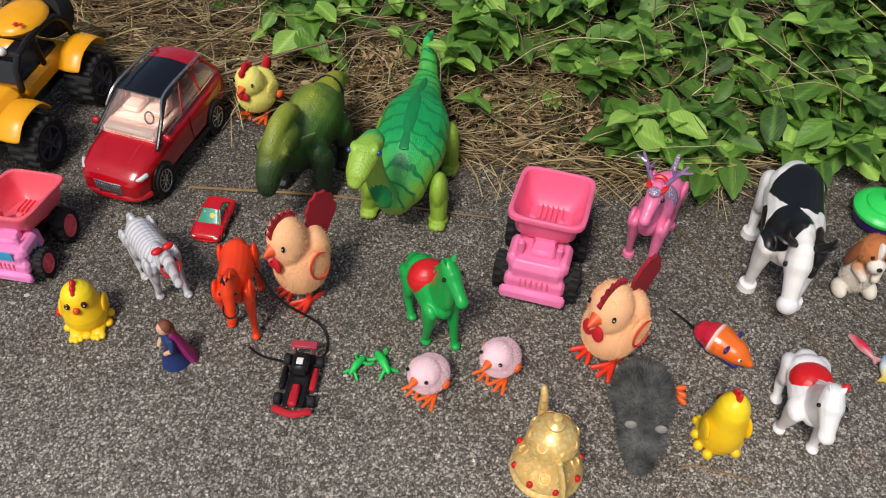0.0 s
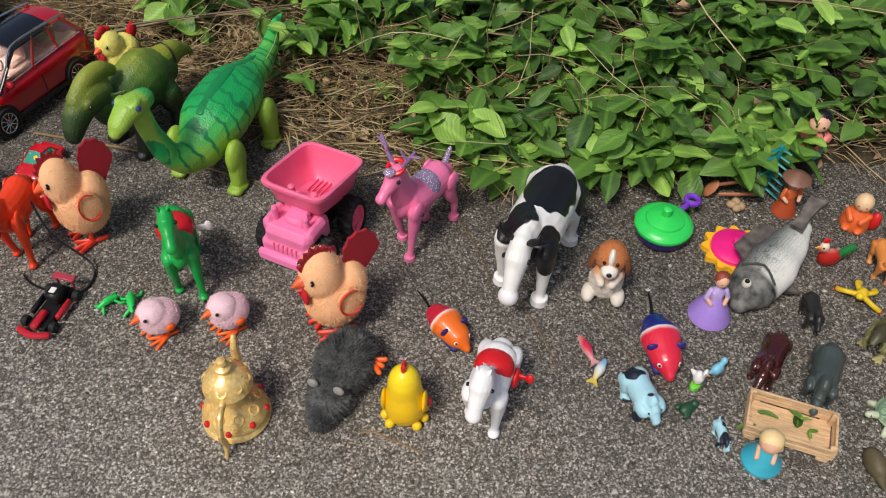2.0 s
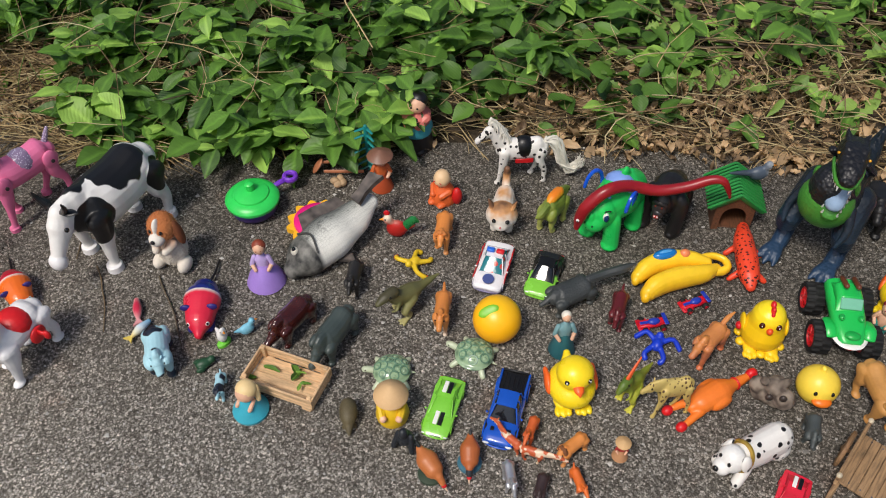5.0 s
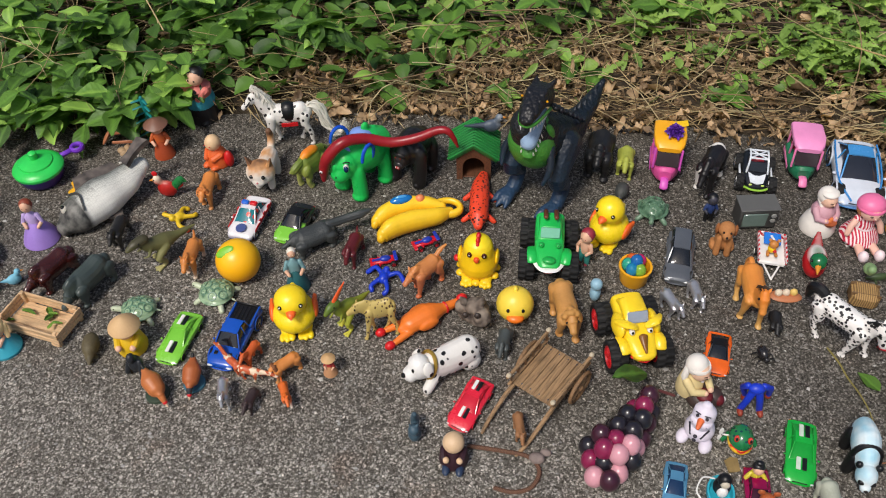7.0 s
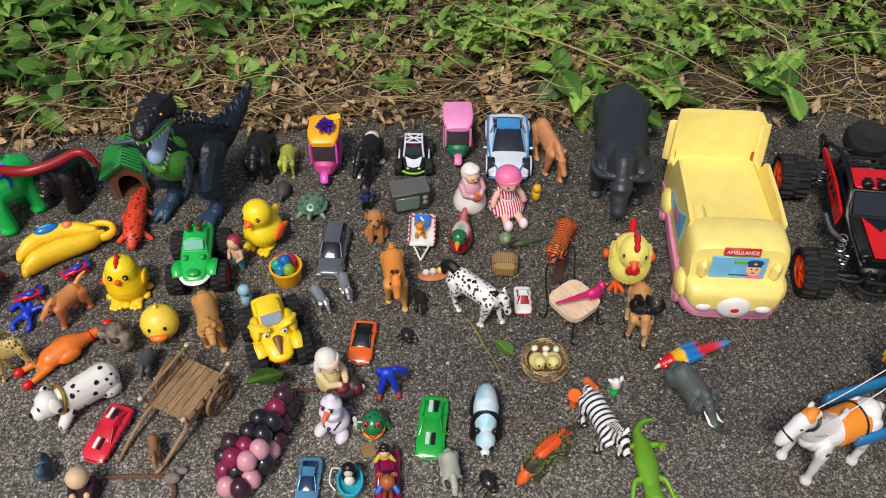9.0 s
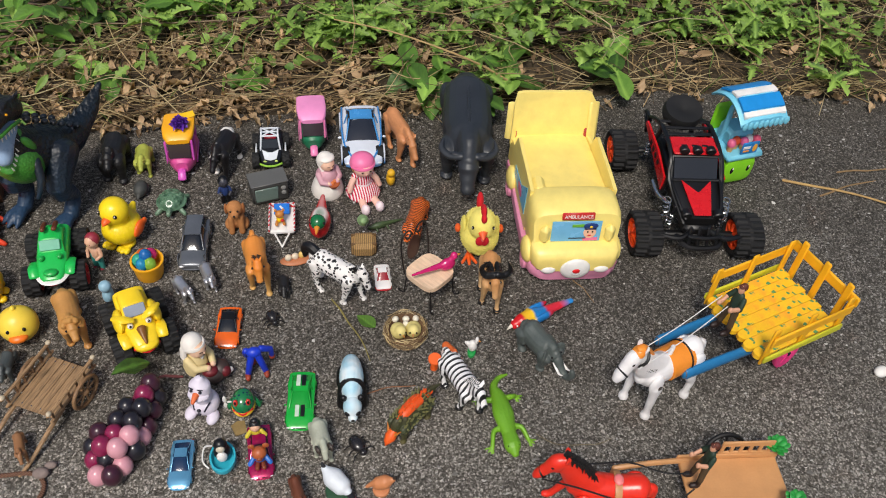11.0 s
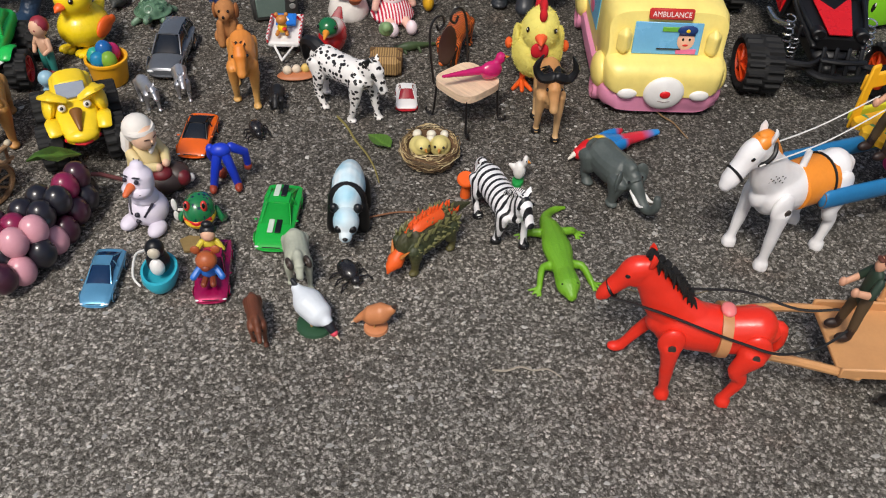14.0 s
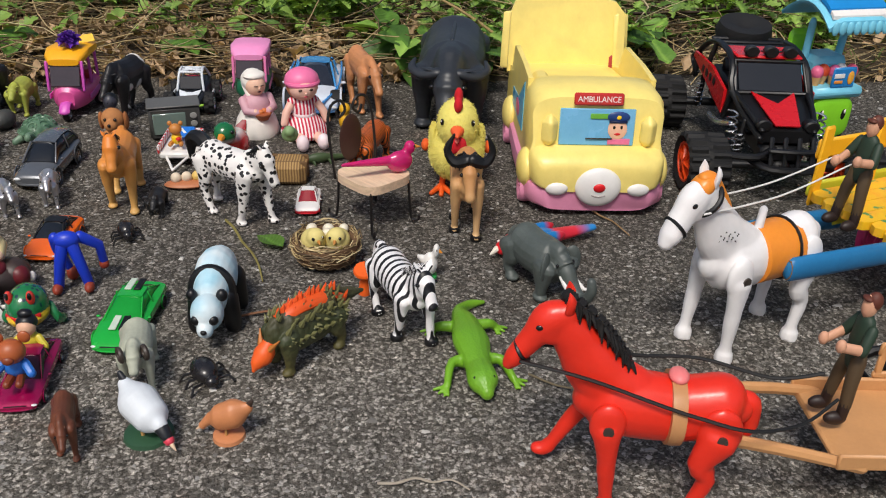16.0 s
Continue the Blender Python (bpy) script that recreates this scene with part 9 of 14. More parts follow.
solo("toy_hedgehog", Geo().ball((-0.004, 0, 0.012), (0.017, 0.01, 0.011)).tube([(0.01, 0, 0.009), (0.019, 0, 0.006)], [0.006, 0.002], 10).ball((0.008, 0.005, 0.003), 0.003).ball((0.008, -0.005, 0.003), 0.003), col((98, 88, 62), 0.6, var=0.4), 0.707, 0.409, -72, "small olive brown toy hedgehog", "toy hedgehog", vox=0.0009, soft=2)
solo("small_gorilla", Geo().ball((0, 0, 0.018), (0.01, 0.0105, 0.012)).ball((0.004, 0, 0.031), (0.007, 0.0065, 0.007)).tube([(0, 0.009, 0.022), (0.008, 0.013, 0.006)], 0.0042, 8).tube([(0, -0.009, 0.022), (0.008, -0.013, 0.006)], 0.0042, 8).tube([(-0.002, 0.006, 0.01), (0.0, 0.007, 0.003)], 0.0045, 8).tube([(-0.002, -0.006, 0.01), (0.0, -0.007, 0.003)], 0.0045, 8), col((36, 40, 46)), 0.769, 0.394, -100, "small black toy gorilla", "toy gorilla", vox=0.0009, soft=2)


def hen(x, y, yaw, h, c, label, tail_c, base_c, comb=RED, name="toy_hen", head=None):
    """A farm bird; head: it stoops, with a neck of that colour."""
    if head:
        o = thing(name, x, y, yaw, label, "toy hen", "farm hens")
        part("base", Geo().lathe([(h * 0.42, 0), (h * 0.4, 0.003), (h * 0.3, 0.004)], 16), base_c, o)
        part("body", Geo().tube([(-h * 0.55, 0, h * 0.78), (-h * 0.2, 0, h * 0.62), (h * 0.2, 0, h * 0.5), (h * 0.42, 0, h * 0.46)], [(h * 0.12, h * 0.14), (h * 0.34, h * 0.33), (h * 0.3, h * 0.3), (h * 0.14, h * 0.16)], 16, sub=4), c, o, "", h / 30, 3)
        part("neck", Geo().tube([(h * 0.3, 0, h * 0.5), (h * 0.48, 0, h * 0.42), (h * 0.6, 0, h * 0.32)], [(h * 0.17, h * 0.18), h * 0.12, h * 0.1], 12, sub=3), head, o)
        part("face", Geo().ball((h * 0.65, 0, h * 0.27), (h * 0.1, h * 0.09, h * 0.09), 10, 8), comb or head, o)
        part("beak", Geo().tube([(h * 0.7, 0, h * 0.24), (h * 0.83, 0, h * 0.16)], [h * 0.05, h * 0.01], 8), col((220, 190, 160)), o)
        part("tail", Geo().tube([(-h * 0.5, 0, h * 0.74), (-h * 0.66, 0, h * 0.95)], [(h * 0.08, h * 0.14), h * 0.05], 10), tail_c, o)
        for s in (-1, 1):
            part("leg", Geo().tube([(h * 0.02, s * h * 0.12, h * 0.34), (h * 0.04, s * h * 0.12, 0.003)], h * 0.035, 6), col((196, 150, 90)), o)
        return o
    o = tiny_bird(x, y, yaw, label, c, h, base_c)
    o.name = name
    o["category"] = "toy hen"
    o["group"] = "farm hens"
    part("tail_feathers", Geo().tube([(-h * 0.35, 0, h * 0.5), (-h * 0.55, 0, h * 0.8), (-h * 0.62, 0, h * 1.0)], [(h * 0.06, h * 0.16), (h * 0.08, h * 0.2), h * 0.05], 10, sub=3), tail_c, o)
    if comb:
        part("comb", Geo().ball((h * 0.38, 0, h * 1.08), (h * 0.14, h * 0.04, h * 0.1)), comb, o)


hen(0.8, 0.371, -40, 0.036, col((190, 112, 60)), "small brown farm hen figure", col((30, 34, 34)), col((50, 66, 50)), head=col((190, 110, 58)))
hen(0.834, 0.39, -80, 0.036, col((176, 96, 50)), "small brown farm rooster figure", col((26, 30, 32)), col((60, 110, 130)), head=col((40, 44, 50)))
hen(1.489, 0.303, -48, 0.044, col((222, 228, 234), 0.5), "white farm hen with black neck", col((30, 32, 38)), col((44, 80, 56)), col((220, 70, 90)), head=col((30, 32, 38)))
hen(1.531, 0.298, 172, 0.034, col((200, 130, 84)), "small tan toy quail on a round base", col((60, 44, 36)), col((206, 136, 92)), None, "toy_quail", head=col((206, 136, 90)))

# tiny wild animals
beast("toy_dog", 0.887, 0.43, -100, "tiny orange-brown toy deer", "toy deer", 0.024, 1.05, 0.4, col((206, 96, 44)), (0.25, 0.3), (0.34, 0.15, 30), 0.08, 0.24, TAIL_SHORT)
h, *_ = beast("toy_giraffe", 0.892, 0.407, -8, "tiny spotted toy giraffe leaning over", "toy giraffe", 0.02, 1.2, 0.45, patched((196, 92, 52), (232, 208, 180), 140, 0.55), (0.9, 0.15), (0.4, 0.15, 20), 0.08, 0.26, TAIL_DOWN, group="giraffes")
h, *_ = beast("toy_giraffe", 0.87, 0.415, 150, "tiny spotted toy giraffe leaning over", "toy giraffe", 0.02, 1.2, 0.45, patched((196, 92, 52), (232, 208, 180), 140, 0.55), (0.5, 0.6), (0.4, 0.15, 20), 0.08, 0.26, TAIL_DOWN, group="giraffes")
ZEB = paint((214, 215, 220), 0.3, metal=0.75, var=0.3)
beast("toy_zebra", 0.875, 0.376, -70, "tiny silver grey toy zebra", "toy zebra", 0.026, 1.05, 0.42, ZEB, (0.25, 0.28), (0.34, 0.15, 45), 0.075, 0.24, TAIL_DOWN, group="small zebras")
beast("toy_zebra", 1.333, 0.574, -60, "small silver grey toy zebra", "toy zebra", 0.027, 1.1, 0.42, ZEB, (0.25, 0.2), (0.34, 0.15, 45), 0.075, 0.24, TAIL_DOWN, group="small zebras")
beast("toy_zebra", 1.361, 0.591, -75, "small silver grey toy zebra", "toy zebra", 0.027, 1.1, 0.42, ZEB, (0.25, 0.28), (0.34, 0.15, 45), 0.075, 0.24, TAIL_DOWN, group="small zebras")
beast("toy_boar", 0.905, 0.374, -95, "tiny dark brown toy boar", "toy boar", 0.02, 1.2, 0.55, col((58, 44, 44)), (0.25, 0.05), (0.34, 0.18, 30), 0.09, 0.3, TAIL_SHORT)
beast("toy_fox", 0.938, 0.387, -60, "tiny orange and white toy fox", "toy fox", 0.021, 1.15, 0.45, graded([(0, (230, 226, 216)), (0.5, (220, 106, 40)), (1, (220, 106, 40))], 2, 0, 0.022, 0.2), (0.25, 0.2), (0.36, 0.17, 20), 0.085, 0.26, TAIL_UP)
quick_doll("clay_doll", 0.975, 0.428, -85, "tiny seated clay farmer in red with straw hat", 0.034, SKIN, col((70, 50, 40)), col((170, 52, 50)), col((190, 140, 100)), r=0.28, hat=col((206, 166, 116), 0.7))
h, *_ = beast("toy_giraffe", 1.018, 0.489, -158, "yellow toy giraffe calf with dark spots", "toy giraffe", 0.046, 0.95, 0.4, spotted((206, 182, 108), (86, 60, 34), 190, 0.3), (0.35, 0.06), (0.32, 0.14, 25), 0.07, 0.24, TAIL_SHORT, (0.08, 0.8, 1), stride=0.16)
h, *_ = beast("toy_lynx", 1.054, 0.567, -125, "orange-brown horned toy beast with thick legs", "toy beast", 0.052, 1.0, 0.5, graded([(0, (206, 110, 66)), (0.5, (196, 120, 84)), (1, (214, 140, 70))], 2, 0, 0.06, 0.4), (0.22, 0.02), (0.32, 0.17, 30), 0.095, 0.26, ([(-0.2, 0, 0.12), (-0.4, 0.05, 0.22)], 0.07, 0.03), (0.14, 0.8, 1))
beast("toy_elephant", 1.155, 0.49, -95, "small grey toy rhino", "toy rhino", 0.03, 1.2, 0.6, col((70, 76, 76)), (0.2, 0.0), (0.34, 0.18, 35), 0.11, 0.32, TAIL_SHORT)
beast("toy_deer", 1.184, 0.387, -75, "small tan toy deer", "toy deer", 0.024, 1.2, 0.42, col((150, 106, 70)), (0.25, 0.15), (0.34, 0.15, 40), 0.08, 0.25, TAIL_SHORT)


# bananas with a blue whistle
def bananas(x, y, yaw):
    ob = thing("toy_bananas", x, y, yaw, "bunch of yellow plastic bananas with a blue button", "toy fruit")
    Y = graded([(0, (244, 180, 22)), (1, (254, 212, 48))], 2, 0, 0.036, 0.2, 0.34)
    part("banana", Geo().tube([(-0.062, 0.0, 0.016), (-0.034, 0.009, 0.0175), (0.008, 0.012, 0.0175), (0.044, 0.022, 0.017), (0.063, 0.034, 0.0145), (0.068, 0.04, 0.013)], [0.009, 0.0145, 0.0172, 0.0165, 0.0125, 0.008], 16, sub=4), Y, ob, "", 0.0015, 3)
    part("banana", Geo().tube([(-0.05, -0.012, 0.019), (-0.02, -0.021, 0.0215), (0.02, -0.022, 0.0215), (0.052, -0.013, 0.0195), (0.07, 0.0, 0.0165), (0.075, 0.006, 0.015)], [0.009, 0.014, 0.0165, 0.0155, 0.0115, 0.007], 16, sub=4), Y, ob, "", 0.0015, 3)
    part("stalk", Geo().tube([(-0.036, -0.02, 0.021), (-0.062, -0.024, 0.021), (-0.08, -0.014, 0.02), (-0.082, 0.0, 0.018), (-0.07, 0.006, 0.016), (-0.05, 0.004, 0.016)], [0.006, 0.0055, 0.0055, 0.0065, 0.007, 0.006], 12, sub=4), Y, ob, "looped yellow stalk")
    part("button", Geo().ball((0.022, -0.0215, 0.0365), (0.021, 0.0095, 0.006), 20, 12, rot(0, 0, 8)), col((30, 120, 196), 0.2), ob, "oval blue button")
    part("button_ridge", Geo().ball((0.022, -0.0215, 0.0405), (0.012, 0.0035, 0.004), 14, 8, rot(0, 0, 8)), col((80, 160, 220), 0.2), ob)
    part("button_trim", Geo().ball((-0.012, -0.021, 0.0345), (0.009, 0.0075, 0.006), 12, 8), col((240, 140, 90), 0.35), ob)


bananas(1.021, 0.664, -160)

# red spotted lizard, rubber chicken, dalmatian, owl, duck face
ob = thing("toy_lizard", 1.096, 0.702, -84, "long orange-red toy lizard with dark spots", "toy lizard")
g = Geo().tube([(-0.07, 0.003, 0.012), (-0.035, 0.0, 0.015), (0.0, 0, 0.0165), (0.03, 0, 0.016), (0.052, 0, 0.013)], [(0.007, 0.007), (0.0125, 0.0125), (0.0135, 0.014), (0.0125, 0.013), (0.006, 0.006)], 14, sub=4)
for sx in (0.022, -0.028):
    for s in (-1, 1):
        g.tube([(sx, s * 0.008, 0.012), (sx + 0.006, s * 0.02, 0.003)], [0.0048, 0.004], 8)
part("body", g, spotted((236, 74, 44), (70, 20, 18), 190, 0.3), ob, "", 0.0013, 2)
for s in (-1, 1):
    part("eye", Geo().ball((0.046, s * 0.007, 0.0205), 0.0017, 8, 6), EYE, ob)
ob = thing("rubber_chicken", 1.059, 0.509, -138, "orange rubber chicken with red feet lying down", "toy chicken")
OCH = col((242, 126, 44), 0.4)
g = Geo().tube([(-0.062, 0, 0.01), (-0.04, 0, 0.01), (-0.01, 0, 0.014), (0.018, 0, 0.013), (0.03, 0, 0.01)], [0.005, 0.0072, (0.017, 0.0135), (0.016, 0.012), (0.008, 0.008)], 14, sub=4)
for s in (-1, 1):
    g.tube([(0.022, s * 0.009, 0.009), (0.05, s * 0.013, 0.006)], [0.0062, 0.0045], 10)
    g.ball((-0.004, s * 0.016, 0.012), (0.016, 0.005, 0.008))
part("body", g, OCH, ob, "", 0.0014, 3)
for s in (-1, 1):
    part("foot", Geo().ball((0.058, s * 0.0135, 0.006), (0.008, 0.0065, 0.006), 12, 8), RED, ob)
part("collar", Geo().torus((-0.04, 0, 0.01), 0.0072, 0.0016, rot(0, 90)), RED, ob)
part("head", Geo().ball((-0.067, 0, 0.011), (0.009, 0.007, 0.0085)), RED, ob)
ob = thing("toy_dalmatian", 1.092, 0.445, -140, "white rubber dalmatian puppy with black spots and gold collar", "toy dog")
DAL = spotted((236, 232, 226), (20, 20, 20), 85, 0.3, 0.4)
g = Geo().tube([(-0.045, 0, 0.024), (-0.015, 0, 0.024), (0.014, 0, 0.026)], [(0.02, 0.022), (0.02, 0.021), (0.018, 0.02)], 16, sub=3)
g.ball((-0.045, 0.012, 0.012), (0.016, 0.01, 0.012)).ball((-0.045, -0.012, 0.012), (0.016, 0.01, 0.012))
for s in (-1, 1):
    g.tube([(0.014, s * 0.012, 0.018), (0.03, s * 0.018, 0.007)], [0.0085, 0.0075], 12)
part("body", g, DAL, ob, "", 0.0013, 4)
part("head", Geo().ball((0.032, 0, 0.036), (0.017, 0.018, 0.017)).ball((0.046, 0, 0.03), (0.011, 0.012, 0.01)), WHITE, ob, "", 0.0012, 4)
part("collar", Geo().torus((0.018, 0, 0.031), 0.0175, 0.0028, rot(0, 62)), col((190, 156, 70), 0.35, metal=0.6), ob, "gold chain collar")
for s in (-1, 1):
    part("ear", Geo().ball((0.026, s * 0.017, 0.042), (0.008, 0.004, 0.011), 12, 8, rot(s * 24)), DAL, ob)
    part("eye", Geo().ball((0.0455, s * 0.0075, 0.042), (0.002, 0.0026, 0.0034), 10, 8), EYE, ob)
part("nose", Geo().ball((0.057, 0, 0.033), (0.0035, 0.0042, 0.0034), 10, 8), EYE, ob)
g = Geo()
rg = random.Random(11)
for i in range(9):
    g.ball((rg.uniform(-0.01, 0.01), rg.uniform(-0.012, 0.012), rg.uniform(0.008, 0.026)), rg.uniform(0.009, 0.013), 10, 7)
for s in (-1, 1):
    g.tube([(0.0, s * 0.01, 0.034), (0.002, s * 0.013, 0.043)], [0.005, 0.001], 8)
ob = thing("stone_owl", 1.115, 0.522, -85, "rough grey-brown stone owl ornament", "owl ornament")
part("body", g, patched((150, 136, 122), (84, 72, 64), 110, 0.5, 0.85, 0.15, bump=0.6), ob, "", 0.0012, 1)
for s in (-1, 1):
    part("eye", Geo().ball((0.0165, s * 0.0068, 0.03), (0.003, 0.004, 0.004), 10, 8), col((60, 50, 44), 0.4), ob)
ob = thing("duck_ball", 1.161, 0.538, -82, "yellow rubber duck head with orange beak", "toy duck")
part("head", Geo().ball((0, 0, 0.0225), (0.021, 0.022, 0.0225), 24, 16), col((250, 216, 74), 0.4), ob)
part("beak", Geo().ball((0.0195, 0, 0.0205), (0.0075, 0.0105, 0.005), 14, 8).ball((0.0185, 0, 0.017), (0.006, 0.008, 0.0035), 12, 8), col((238, 120, 30), 0.35), ob)
for s in (-1, 1):
    part("eye", Geo().ball((0.0172, s * 0.0085, 0.0305), (0.002, 0.0022, 0.003), 10, 8), EYE, ob)
part("tuft", Geo().ball((-0.004, 0, 0.045), (0.004, 0.003, 0.004)), col((250, 216, 74), 0.4), ob)


def hand_cart(x, y, yaw):
    ob = thing("wooden_cart", x, y, yaw, "brown wooden toy handcart with two spoked wheels", "toy cart")
    w, dk = wooden((172, 138, 100), 16, 0), wooden((146, 112, 78), 16, 0)
    for i in range(6):
        part("plank", Geo().box((0, -0.025 + i * 0.01, 0.026), (0.07, 0.0096, 0.003), 0.0006), w, ob)
    for s in (-1, 1):
        part("rail", Geo().tube([(-0.042, s * 0.033, 0.047), (0.042, s * 0.033, 0.047)], 0.0024, 8), w, ob)
        part("lower_rail", Geo().tube([(-0.04, s * 0.032, 0.03), (0.04, s * 0.032, 0.03)], 0.0022, 8), w, ob)
        for i in range(6):
            px = -0.036 + i * 0.0144
            part("stake", Geo().tube([(px, s * 0.0315, 0.026), (px, s * 0.033, 0.048)], 0.0015, 7), dk, ob)
        for px in (-0.036, 0.036):
            part("knob", Geo().ball((px * 1.12, s * 0.033, 0.049), 0.0034, 10, 8), col((200, 186, 160), 0.6), ob)
        part("shaft", Geo().tube([(0.02, s * 0.029, 0.023), (0.045, s * 0.03, 0.02), (0.08, s * 0.029, 0.008), (0.098, s * 0.026, 0.003)], [0.003, 0.003, 0.0026, 0.0022], 8, sub=3), w, ob)
        wh = part("wheel", Geo().torus((-0.008, s * 0.0405, 0.023), 0.0205, 0.0027, rot(90), 30, 8), dk, ob)
        part("hub", Geo().ball((-0.008, s * 0.041, 0.023), (0.005, 0.0045, 0.005)), dk, wh)
        for i in range(8):
            a = math.pi * i / 4
            part("spoke", Geo().tube([(-0.008, s * 0.0405, 0.023), (-0.008 + 0.02 * math.cos(a), s * 0.0405, 0.023 + 0.02 * math.sin(a))], 0.0013, 6), w, wh)
    part("axle", Geo().tube([(-0.008, -0.043, 0.023), (-0.008, 0.043, 0.023)], 0.0022, 8), dk, ob)
    for i in range(4):
        for j in range(2):
            part("nail", Geo().ball((-0.03 + 0.06 * j, -0.02 + i * 0.0133, 0.0277), (0.0011, 0.0011, 0.0007), 6, 4), CHROME, ob)


hand_cart(1.208, 0.45, -118)
car("toy_car", 1.131, 0.409, -108, "red plastic toy sports car with white stripes", 0.07, 0.032, 0.02, col((226, 40, 62), 0.25, coat=0.5), "sport", col((200, 36, 56), 0.15), BLACK)
lc = [o for o in bpy.context.scene.objects if o.name.startswith("toy_car")][-1]
for px, z in ((0.016, 0.0125), (-0.018, 0.0206)):
    for s in (-1, 1):
        part("stripe", Geo().box((px, s * 0.0028, z), (0.014, 0.004, 0.001), 0.0003, rot(0, 5 if px > 0 else -3)), BLACK if s > 0 else WHITE, lc)
figure("doll", 1.124, 0.348, -85, "bald-headed small doll in a dark robe and blue shoes", [col((222, 188, 150)), col((52, 26, 36)), col((40, 56, 84))],
       [(1, "l", [(0.017, 0), (0.018, 0.004), (0.014, 0.016), (0.007, 0.028)], 18), (0, "b", (0, 0, 0.038), (0.013, 0.013, 0.0125)), (1, "t", [(0.0, 0.012, 0.022), (0.012, 0.01, 0.02)], 0.0045, 8), (1, "t", [(0.0, -0.012, 0.022), (0.012, -0.01, 0.02)], 0.0045, 8), (0, "b", (0.014, 0.008, 0.021), 0.004), (0, "b", (0.014, -0.008, 0.021), 0.004), (2, "b", (0.016, 0.008, 0.004), (0.009, 0.005, 0.004)), (2, "b", (0.016, -0.008, 0.004), (0.009, 0.005, 0.004))])
solo("toy_squirrel", Geo().ball((0, 0, 0.01), (0.009, 0.007, 0.01)).ball((0.004, 0, 0.022), (0.0065, 0.006, 0.0065)).tube([(-0.008, 0, 0.004), (-0.014, 0, 0.014), (-0.011, 0, 0.026)], [0.004, 0.005, 0.003], 10, sub=3).tube([(0.003, 0.003, 0.027), (0.003, 0.0045, 0.031)], [0.002, 0.0008], 6).tube([(0.003, -0.003, 0.027), (0.003, -0.0045, 0.031)], [0.002, 0.0008], 6), col((60, 84, 98), 0.45), 1.081, 0.365, -80, "small blue-grey toy squirrel", "toy squirrel", vox=0.0008, soft=2)
ROPE = striped((128, 92, 70), (74, 48, 38), 260, 0.5, 'DIAGONAL', 2.0, 0.85)
ob = thing("rope", 1.187, 0.355, 0, "thin brown twisted rope with a knotted grey end", "rope")
part("strand", Geo().tube([(-0.05, 0.008, 0.003), (-0.02, 0.008, 0.003), (0.01, 0.006, 0.003), (0.022, -0.008, 0.003), (0.016, -0.026, 0.003), (0.0, -0.034, 0.003), (-0.018, -0.033, 0.003)], 0.0023, 8, sub=5), ROPE, ob)
part("knot", Geo().ball((0.018, 0.004, 0.006), (0.008, 0.006, 0.006)).ball((0.026, 0.012, 0.005), (0.006, 0.004, 0.004)), col((150, 134, 128), 0.8, var=0.4), ob, "", 0.001, 2)


# ---- toys about the big dinosaur and the monster trucks ----
def crumple(r, seed):
    """A crumpled ball of paper: small creased petals round a core."""
    g, rg = Geo().ball((0, 0, r * 0.55), r * 0.55, 10, 8), random.Random(seed)
    for i in range(46):
        a, u = i * 2.4, (i + 0.5) / 46
        M = pose(r * 0.5 * math.sin(1.7 * u) * math.cos(a), r * 0.5 * math.sin(1.7 * u) * math.sin(a), r * (0.5 + 0.45 * math.cos(1.7 * u)), rg.uniform(-40, 40), -80 + 75 * u, math.degrees(a))
        vs, fs = leaf_points(r * rg.uniform(0.4, 0.65), r * rg.uniform(0.5, 0.8), rg.uniform(0.1, 0.5), rg.uniform(-0.2, 0.5), 3.0, rg)
        g.add([M @ (Vector(p) + Vector((0, 0, rg.gauss(0, r * 0.05)))) for p in vs], fs)
    return g


